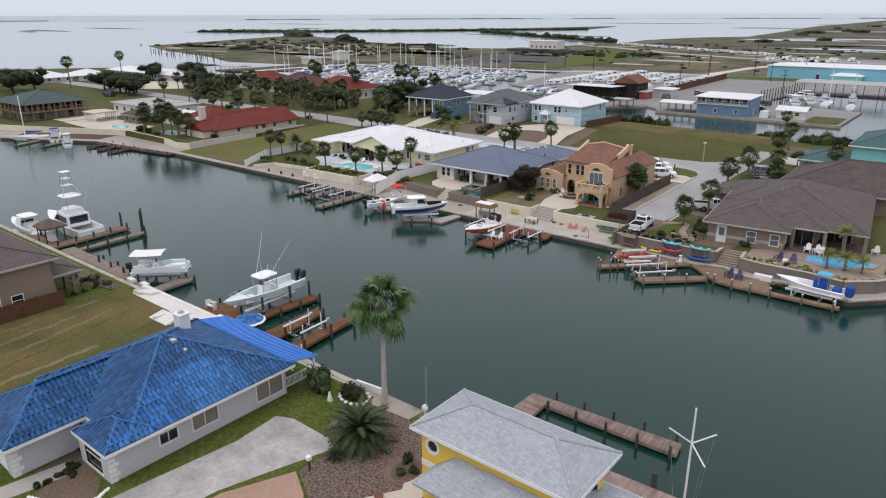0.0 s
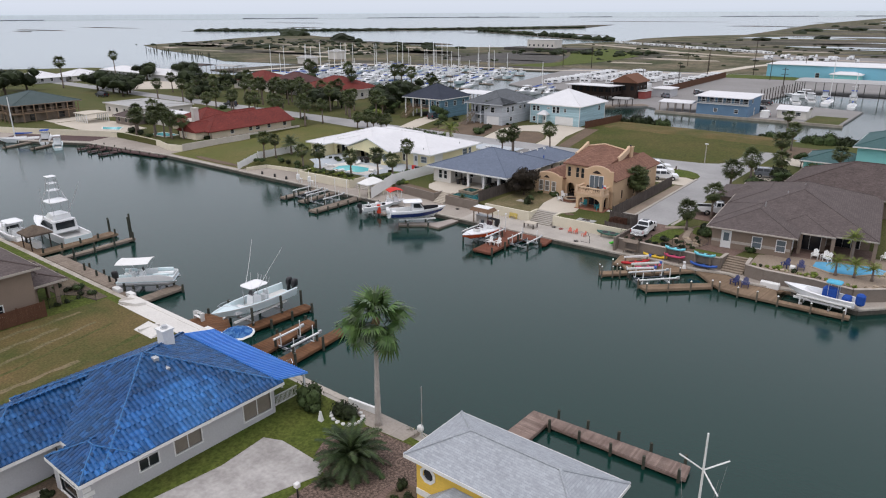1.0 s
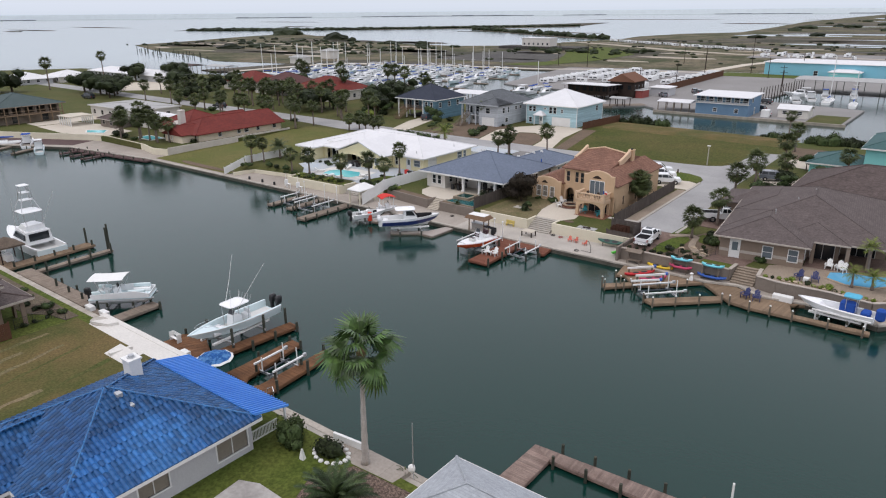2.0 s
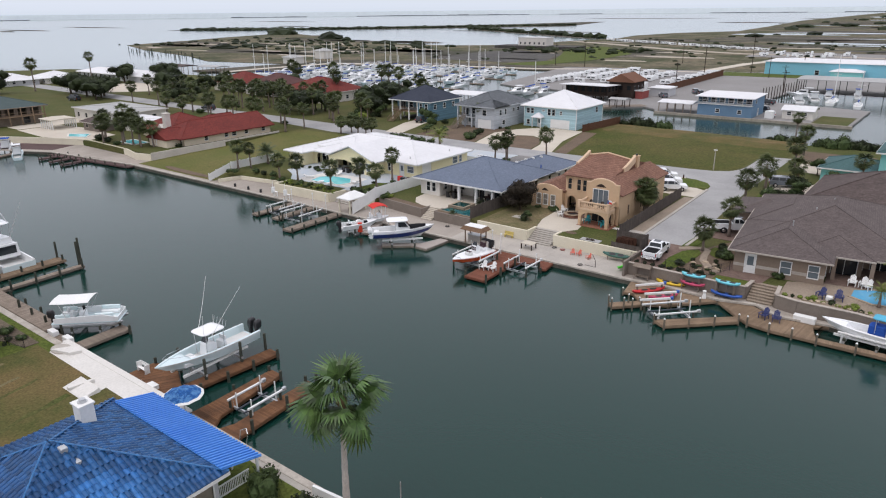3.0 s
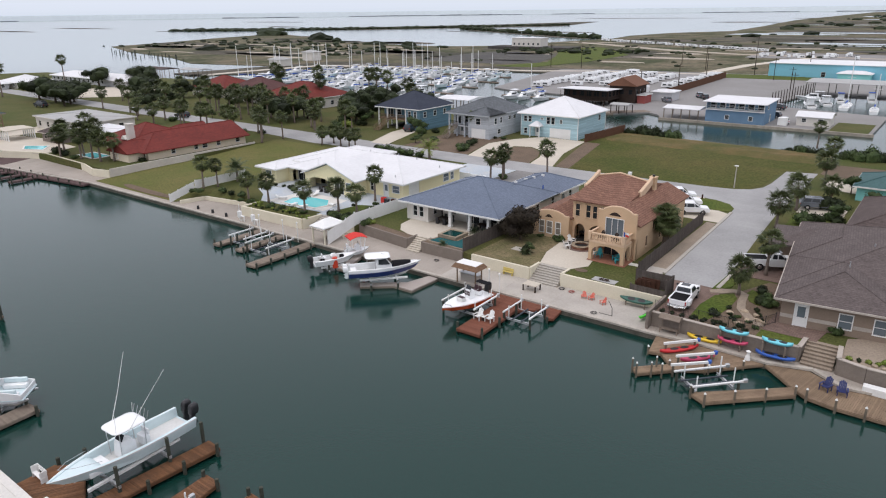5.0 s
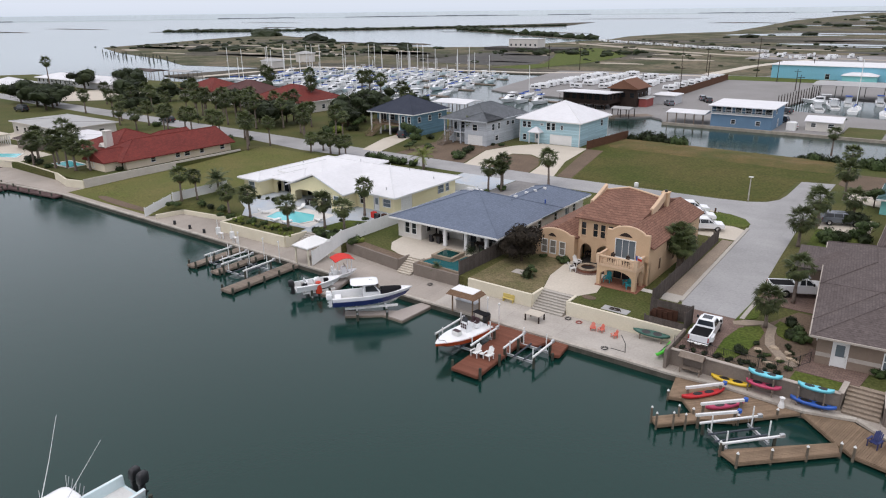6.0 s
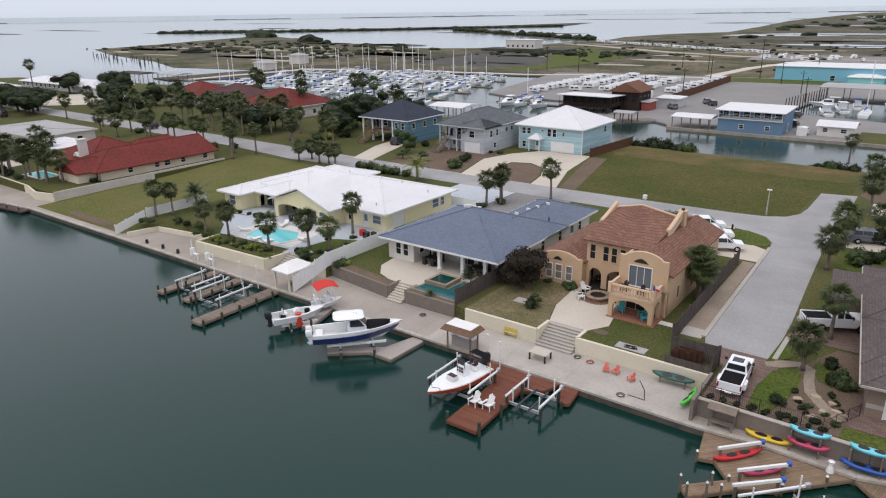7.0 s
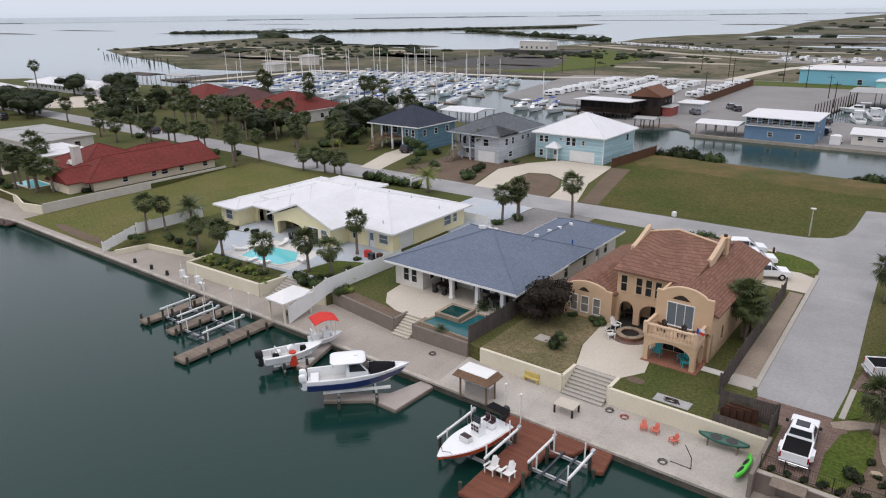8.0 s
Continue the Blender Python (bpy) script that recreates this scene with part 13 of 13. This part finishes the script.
for i in range(26):
    bm = B()
    a = i / 25
    x, y = -22.6 + 13.5 * a + random.uniform(-0.2, 0.2), 1.5 + 0.3 * math.sin(9 * a) + (5.6 * max(0, a - 0.72) / 0.28) + random.uniform(-0.2, 0.2)
    blob(bm, (x, y, G + 0.1), (random.uniform(0.2, 0.4), random.uniform(0.15, 0.3), random.uniform(0.12, 0.24)), i, 0.6, 1)
    single("garden_rock", bm, M["stone"], "tan boulder in the pool planting", "rock", "garden rocks")
for i, (x, y) in enumerate(((-34.2, 6.6), (-33.4, 4.6), (-35.2, 5.4), (-32.6, 5.2), (-33.0, 6.2), (-34.0, 3.4), (-32.0, 4.9))):
    bm = B()
    blob(bm, (x, y, G + 0.12), (random.uniform(0.25, 0.5), random.uniform(0.2, 0.35), random.uniform(0.18, 0.32)), i + 40, 0.6, 1)
    single("garden_rock", bm, M["stone"], "tan boulder beside the curving path", "rock", "garden rocks")
# pool terrace of the white-roofed house
for x, y, rz in ((-104.4, 9.0, 120), (-99.8, 7.2, 180), (-97.8, 7.4, 170), (-94.6, 10.6, 260), (-101.6, 13.6, 20)):
    t = thing("sun_lounger", "white sun lounger beside the pool", "lounger", x, y, G + 0.045, rz, "loungers by the pool")
    bm = B()
    bevel_box(bm, -0.3, 0.3, -0.9, 0.5, 0.28, 0.36, 0.03)
    part("mattress", bm, M["white"], t, at_world=False)
    bm = B()
    loft(bm, [[(-0.3, 0.5, 0.28), (0.3, 0.5, 0.28), (0.3, 0.5, 0.36), (-0.3, 0.5, 0.36)], [(-0.3, 1.0, 0.6), (0.3, 1.0, 0.6), (0.3, 0.95, 0.68), (-0.3, 0.95, 0.68)]])
    part("backrest", bm, M["white"], t, at_world=False)
    for sx in (-0.25, 0.25):
        for sy in (-0.75, 0.4):
            bm = B()
            box(bm, sx - 0.025, sx + 0.025, sy - 0.025, sy + 0.025, 0, 0.28)
            part("leg", bm, M["alu"], t, at_world=False)
for x, y, z in ((-75.6, 13.6, G + 0.04), (-69.4, 14.0, G + 0.04), (-102, 16.6, G + 0.055)):
    small_table(x, y, z, 1.8, 1.0, 0.74, M["dark_wood"], "dark dining table under the porch")
    for k in (-0.6, 0.6):
        for s in (-1, 1):
            bm = B()
            bevel_box(bm, x + k - 0.24, x + k + 0.24, y + s * 0.85 - 0.24, y + s * 0.85 + 0.24, z, z + 0.45, 0.03)
            bevel_box(bm, x + k - 0.24, x + k + 0.24, y + s * 1.05 - 0.04, y + s * 1.05 + 0.04, z + 0.452, z + 0.95, 0.02)
            single("patio_chair", bm, M["black"], "black wicker chair at the porch table", "chair", "porch chairs")
for i, (x, y, c) in enumerate(((-88.6, 16.2, "car_dark"), (-87.6, 16.6, "rust"), (-86.4, 16.4, "car_dark"), (-89.6, 16.6, "canvas_red"))):
    bm = B()
    bevel_box(bm, x - 0.4, x + 0.4, y - 0.3, y + 0.3, G + 0.03, G + 0.9, 0.06)
    single("grill_cart", bm, M[c], "covered grill and bins beside the wall", "grill")
for x, y in ((-114.6, 0.6), (-110.8, 0.6), (-107.4, 0.6)):
    bm = B()
    tube(bm, (x, y, W), (x, y, W + 0.55), 0.22, 0.18, 10)
    single("quay_planter", bm, M["black"], "black round planter on the quay", "planter", "quay planters")
for x, y in ((-103.8, 0.4), (-100.6, 0.3)):
    t = thing("fish_stand", "white fish-cleaning stand at the quay edge", "stand", x, y, W)
    bm = B()
    tube(bm, (x, y, W), (x, y, W + 2.6), 0.04, n=6)
    part("pole", bm, M["white"], t)
    bm = B()
    bevel_box(bm, x - 0.25, x + 0.25, y - 0.2, y + 0.3, W + 0.5, W + 1.5, 0.05)
    part("cabinet", bm, M["white"], t)
    bm = B()
    box(bm, x + 0.3, x + 1.1, y - 0.2, y + 0.2, W + 0.8, W + 0.86)
    box(bm, x + 0.34, x + 0.38, y - 0.1, y + 0.1, W, W + 0.8)
    box(bm, x + 1.0, x + 1.04, y - 0.1, y + 0.1, W, W + 0.8)
    part("table", bm, M["white"], t)
for x, y in ((-96.9, -1.4), (-92.2, -1.2), (-89.6, -0.9), (-58.9, -0.6), (-57.2, -1.2)):
    bm = B()
    tube(bm, (x, y, 0.95), (x, y, 3.6), 0.05, n=6)
    bevel_box(bm, x - 0.1, x + 0.1, y - 0.1, y + 0.1, 3.6, 3.8, 0.03)
    single("dock_light", bm, M["white"], "white dock light pole", "lamp", "dock lights")

# ---- near bank details ----
slab("pad_near", [(-40.6, -46.7), (-34.6, -46.7), (-34.8, -48.3), (-38.3, -48.5), (-40.2, -47.7)], NG - 0.3, NG + 0.02, M["walk"], label="pale concrete pad beside the tall palm", category="pad")
slab("path_bed", ellipse(-31.0, -52.9, 1.2, 1.7), NG - 0.2, NG + 0.065, M["pavers"], label="rounded brick-edged planting bed", category="bed")
slab("bed_soil", ellipse(-30.9, -52.9, 0.85, 1.25), NG - 0.2, NG + 0.085, M["dirt"], label="dark soil in the rounded bed", category="bed")
slab("drive_near", [(-43.0, -54.2), (-41.6, -53.6), (-36.9, -53.7), (-36.6, -54.6), (-39.0, -62.0), (-41.0, -80), (-44.4, -80), (-43.6, -66), (-42.6, -58)], NG - 0.3, NG + 0.03, M["drive_old"], label="grey weathered concrete drive", category="drive")
slab("drive_yellow", [(-38.6, -62.0), (-36.6, -57.6), (-34.4, -58.8), (-28.8, -64), (-28.8, -80), (-40.6, -80)], NG - 0.3, NG + 0.035, M["salmon"], label="salmon concrete drive of the yellow house", category="drive")
slab("gravel_garden", [(-39.4, -51.4), (-38.0, -48.6), (-29.6, -48.2), (-28.2, -49.6), (-28.2, -63.8), (-34.0, -58.8), (-36.5, -57.4), (-36.3, -54.4), (-38.6, -53.2)], NG - 0.3, NG + 0.045, M["gravel"], label="reddish-brown pebble garden", category="gravel")
slab("garden_path", [(-31.2, -56.8), (-29.2, -58.4), (-28.3, -57.6), (-28.3, -50.8), (-30.4, -51.0), (-30.9, -52.6), (-29.8, -54.6)], NG - 0.3, NG + 0.06, M["drive"], label="small concrete path round shrubs", category="path")
slab("front_path", [(-49.6, -66.4), (-48.0, -66.8), (-48.6, -70.2), (-50.0, -76), (-51.2, -76)], NG - 0.3, NG + 0.04, M["concrete"], label="concrete front path", category="path")
slab("front_bed", [(-50.4, -65.2), (-45.8, -66.2), (-44.4, -67.2), (-45.4, -68.8), (-47.6, -69.6), (-48.4, -68.2), (-50.2, -68.6)], NG - 0.2, NG + 0.03, M["dirt"], label="dark mulched front bed", category="bed")
pts = [(-44.6, -66.3), (-44.2, -67.3), (-45.0, -68.6), (-46.6, -69.4), (-48.0, -69.9)]
for i in range(22):
    k = i / 22 * (len(pts) - 1)
    j = int(k)
    x, y = [pts[j][c] + (pts[j + 1][c] - pts[j][c]) * (k - j) for c in (0, 1)]
    bm = B()
    blob(bm, (x, y, NG + 0.08), (0.16, 0.14, 0.12), i + 70, 0.5, 1)
    single("edging_stone", bm, M["white"], "white painted edging stone of the front bed", "stone", "edging stones")
for i in range(16):
    a = 6.283 * i / 16
    bm = B()
    blob(bm, (-40.2 + 1.35 * math.cos(a), -48.6 + 1.0 * math.sin(a), NG + 0.08), (0.2, 0.18, 0.12), i + 90, 0.5, 1)
    single("edging_stone", bm, M["white"], "white edging stone round a shrub", "stone", "edging stones")
garden_wall("parapet_near", "low white curved wall on the seawall", [(-41.4, -47.2), (-38.4, -46.9), (-38.2, -47.5)], NG - 0.3, NG + 0.55, "white", 0.2)
t = thing("path_light", "small white garden lamp on a black post", "lamp", -35.9, -57.0, NG)
bm = B()
tube(bm, (-35.9, -57.0, NG), (-35.9, -57.0, NG + 0.9), 0.06, n=6)
part("post", bm, M["black"], t)
bm = B()
bevel_box(bm, -36.07, -35.73, -57.17, -56.83, NG + 0.9, NG + 1.22, 0.04)
part("lantern", bm, M["white"], t)
bm = B()
loft(bm, [[(-41.6, -50.3, NG), (-41.2, -50.3, NG), (-41.2, -50.0, NG), (-41.6, -50.0, NG)], [(-41.45, -50.2, NG + 0.8), (-41.35, -50.2, NG + 0.8), (-41.35, -50.1, NG + 0.8), (-41.45, -50.1, NG + 0.8)]])
single("garden_ornament", bm, M["white"], "small white garden ornament on the lawn", "ornament")
bm = B()
tube(bm, (-30.3, -56.2, NG), (-30.3, -56.2, NG + 0.35), 0.22, 0.32, 12)
single("clay_pot", bm, M["brickred"], "round terracotta pot in the pebble garden", "pot")


def flag_mast(x, y, z, h):
    t = thing("mast", "white flag mast with a crossed yard", "mast", x, y, z)
    bm = B()
    tube(bm, (x, y, z - 2), (x, y, z + h), 0.09, 0.06, 8)
    part("pole", bm, M["white"], t)
    bm = B()
    bent(bm, [(x - 1.3, y - 0.6, z + h * 0.62 + 0.9), (x, y, z + h * 0.62), (x + 1.2, y - 0.9, z + h * 0.62 - 0.7)], 0.05, 6)
    bent(bm, [(x + 1.2, y + 0.8, z + h * 0.62 + 0.7), (x, y, z + h * 0.62)], 0.05, 6)
    part("yard", bm, M["white"], t)
    for dx, dy in ((-1.2, -0.5), (1.1, -0.8), (1.1, 0.7)):
        bm = B()
        tube(bm, (x + dx, y + dy, z + h * 0.62 + 0.3), (x + dx * 0.5, y + dy * 0.5, z - 0.5), 0.012, n=4)
        part("halyard", bm, M["alu"], t)


flag_mast(-15.6, -43.3, 1.0, 6.6)
t = thing("dock_light", "tall thin pole with a white lamp housing at the seawall", "lamp", -34.2, -46.9, W + 0.1)
bm = B()
tube(bm, (-34.2, -46.9, W + 0.1), (-34.2, -46.9, W + 4.4), 0.035, n=6)
part("pole", bm, M["alu"], t)
bm = B()
blob(bm, (-34.35, -46.9, W + 0.9), (0.26, 0.26, 0.32), 2, 0.1, 2)
part("lamp_housing", bm, M["white"], t)
bm = B()
for i in range(6):
    d = Vector((math.cos(i), math.sin(i), 0)) * 1.1
    loft(bm, [[(-34.9 + d.x * k - d.y * 0.06 * (1 - k), -46.9 + d.y * k * 0.4, NG - 0.1 + 0.25 * math.sin(3 * k)), (-34.9 + d.x * k + d.y * 0.06 * (1 - k), -46.85 + d.y * k * 0.4, NG - 0.1 + 0.25 * math.sin(3 * k))] for k in (0.05, 0.5, 0.95)], caps=False, closed=False)
single("fallen_fronds", bm, M["frond"], "fallen green fronds on the seawall", "fronds")


def umbrella(x, y, z, r, h, mat):
    t = thing("patio_umbrella", "blue and white patterned patio umbrella on the dock walk", "umbrella", x, y, z)
    n = 10
    def at(a, k, dip):
        return (x + r * k * math.cos(a), y + r * k * math.sin(a), z + h - 0.62 * k ** 1.35 - dip)
    for i in range(n):
        a, b = 6.283 * i / n, 6.283 * (i + 1) / n
        for k0, k1, nm, m in ((0.0, 0.88, "panel", mat), (0.88, 1.0, "hem", M["white"])):
            bm = B()
            rows = []
            for k in (k0, (k0 + k1) / 2, k1):
                edge = [at(a, k, 0), at((a + b) / 2, k * 0.985, 0.09 * k), at(b, k, 0)]
                rows.append(edge + [(px, py, pz - 0.025) for px, py, pz in edge[::-1]])
            if k0 == 0:
                rows[0] = [at(a + (b - a) * q, 0.02, d) for q, d in ((0, 0), (0.5, 0), (1, 0), (1, 0.025), (0.5, 0.025), (0, 0.025))]
            loft(bm, rows)
            bmesh.ops.recalc_face_normals(bm, faces=bm.faces[:])
            part(nm, bm, m, t)
    bm = B()
    tube(bm, (x, y, z), (x, y, z + h - 0.03), 0.035, n=6)
    part("pole", bm, M["white"], t)


umbrella(-56.0, -46.9, NG - 0.1, 1.55, 2.35, M["canopy_blue"])
bm = B()
bevel_box(bm, -62.9, -61.9, -46.2, -45.6, 1.05, 1.45, 0.03)
single("dock_box", bm, M["white"], "white dock box on the platform", "box")
bm = B()
bevel_box(bm, -66.3, -64.9, -45.1, -44.8, 1.4, 1.46, 0.01)
for k in range(3):
    box(bm, -66.3, -64.9, -44.7 + 0.02 * k, -44.67 + 0.02 * k, 1.55 + 0.12 * k, 1.64 + 0.12 * k)
for x in (-66.25, -65.0):
    box(bm, x, x + 0.06, -45.1, -44.65, 1.05, 1.9)
single("bench", bm, M["white"], "white slatted bench on the platform", "bench")
bm = B()
loft(bm, [[(-67.5, -50.8, NG + 0.02), (-64.3, -50.8, NG + 0.02), (-64.3, -49.25, NG + 0.02), (-67.5, -49.25, NG + 0.02)], [(-67.4, -50.7, NG + 0.1), (-64.4, -50.7, NG + 0.1), (-64.4, -49.25, NG + 0.4), (-67.4, -49.25, NG + 0.4)]])
single("boat_ramp", bm, M["walk_white"], "pale concrete ramp block behind the walk", "ramp")
bm = B()
prism(bm, ellipse(-74.4, -47.7, 1.2, 0.8, 14), NG - 0.2, NG + 0.14)
single("planter_ring", bm, M["concrete"], "low round concrete planter at the walk's end", "planter")
bm = B()
bent(bm, [(-50.4, -46.2, 1.1), (-50.4, -46.0, 1.9), (-50.0, -45.8, 2.1), (-49.6, -46.0, 1.9), (-49.6, -46.2, 1.1)], 0.035, 6)
single("ladder_rail", bm, M["chrome"], "bright bent ladder rail at the seawall", "ladder")
hut = thing("thatched_hut", "small thatched shelter on the dock", "hut", -104.0, -45.4, 1.0)
bm = B()
hip(bm, -105.0, -101.6, -46.6, -43.4, 3.2, 0.6, 0.2)
part("thatch", bm, M["thatch_grey"], hut)
for x in (-104.6, -102.0):
    for y in (-46.2, -43.8):
        bm = B()
        tube(bm, (x, y, 0.9), (x, y, 3.1), 0.08, n=7)
        part("post", bm, M["dark_wood"], hut)
bm = B()
bevel_box(bm, -104.0, -102.6, -45.5, -44.7, 1.0, 1.9, 0.04)
part("cabinet", bm, M["white"], hut)
for x, y in ((-77.0, -46.0), (-79.6, -46.2)):
    bm = B()
    bevel_box(bm, x - 0.6, x + 0.6, y - 0.3, y + 0.3, 1.0, 1.5, 0.04)
    single("dock_box", bm, M["white"], "white dock box at the seawall", "box")

# ---- glazed roof tiles of the blue house ----
def blue_tiles():
    roof = [o for o in bpy.data.objects if o.name.startswith("roof") and o.data.materials and o.data.materials[0] == M["blue_tile"]][0]
    w, l = 0.34, 0.44
    bm = B()
    prof = [(-w / 2, 0.0), (-w * 0.40, 0.050), (-w * 0.18, 0.098), (w * 0.06, 0.098), (w * 0.26, 0.050), (w * 0.36, 0.0), (w / 2, 0.0)]
    loft(bm, [[(u, 0, v + 0.026) for u, v in prof] + [(u, 0, v + 0.004) for u, v in prof[::-1]], [(u, l * 0.55, v * 0.97 + 0.015) for u, v in prof] + [(u, l * 0.55, v * 0.97 - 0.006) for u, v in prof[::-1]], [(u, l + 0.05, v * 0.8 + 0.004) for u, v in prof] + [(u, l + 0.05, v * 0.8 - 0.02) for u, v in prof[::-1]]])
    bmesh.ops.recalc_face_normals(bm, faces=bm.faces[:])
    tile = mesh_from("roof_tile", bm, M["blue_tile"])
    tv, tf = [v.co.copy() for v in tile.vertices], [list(p.vertices) for p in tile.polygons]
    verts, faces, near = [], [], 0
    pitch = BLUE_PITCH
    ang = math.atan(pitch)

    def zroof(x, y):
        best = -9
        for x0, x1, y0, y1 in BLUE_RECTS:
            d = min(x - x0, x1 - x, y - y0, y1 - y)
            if d >= 0:
                best = max(best, 4.38 + pitch * d)
        return best
    for x0, x1, y0, y1 in BLUE_RECTS:
        half = min(x1 - x0, y1 - y0) / 2
        for (ax, ay), (bx, by) in (((x1, y0), (x1, y1)), ((x0, y0), (x1, y0)), ((x1, y1), (x0, y1)), ((x0, y1), (x0, y0))):
            L = math.hypot(bx - ax, by - ay)
            d = Vector((bx - ax, by - ay, 0)) / L
            n = Vector((-d.y, d.x, 0))
            slope = n * math.cos(ang) + Vector((0, 0, math.sin(ang)))
            up = d.cross(slope)
            rows = int(half / math.cos(ang) / l) + 1
            for r in range(rows):
                s = r * l
                inset = s * math.cos(ang)
                cnt = int((L - 2 * inset) / w)
                for c in range(cnt):
                    u = inset + (L - 2 * inset - cnt * w) / 2 + (c + 0.5) * w
                    p = Vector((ax, ay, 4.385)) + d * u + slope * s
                    q = p + slope * l * 0.5
                    if zroof(q.x, q.y) > q.z + 0.06 or inset > half:
                        continue
                    jig = random.uniform(-0.012, 0.012)
                    mm = Matrix(((d.x, slope.x, up.x, p.x + jig), (d.y, slope.y, up.y, p.y + jig), (d.z, slope.z, up.z, p.z), (0, 0, 0, 1)))
                    if near < 300 and x1 > -44.2 and d.y > 0.9 and -66.0 < p.y < -55.5 and r < 9:
                        o = part("roof_tile", tile, None, roof)
                        o.matrix_basis = mm
                        near += 1
                    else:
                        k = len(verts)
                        verts += [mm @ v for v in tv]
                        faces += [[i + k for i in f] for f in tf]
    me = bpy.data.meshes.new("tile_field")
    me.from_pydata(verts, [], faces)
    me.materials.append(M["blue_tile"])
    o = part("tile_field", me, None, roof)
    o["kind"] = "stuff"


random.seed(51)
blue_tiles()
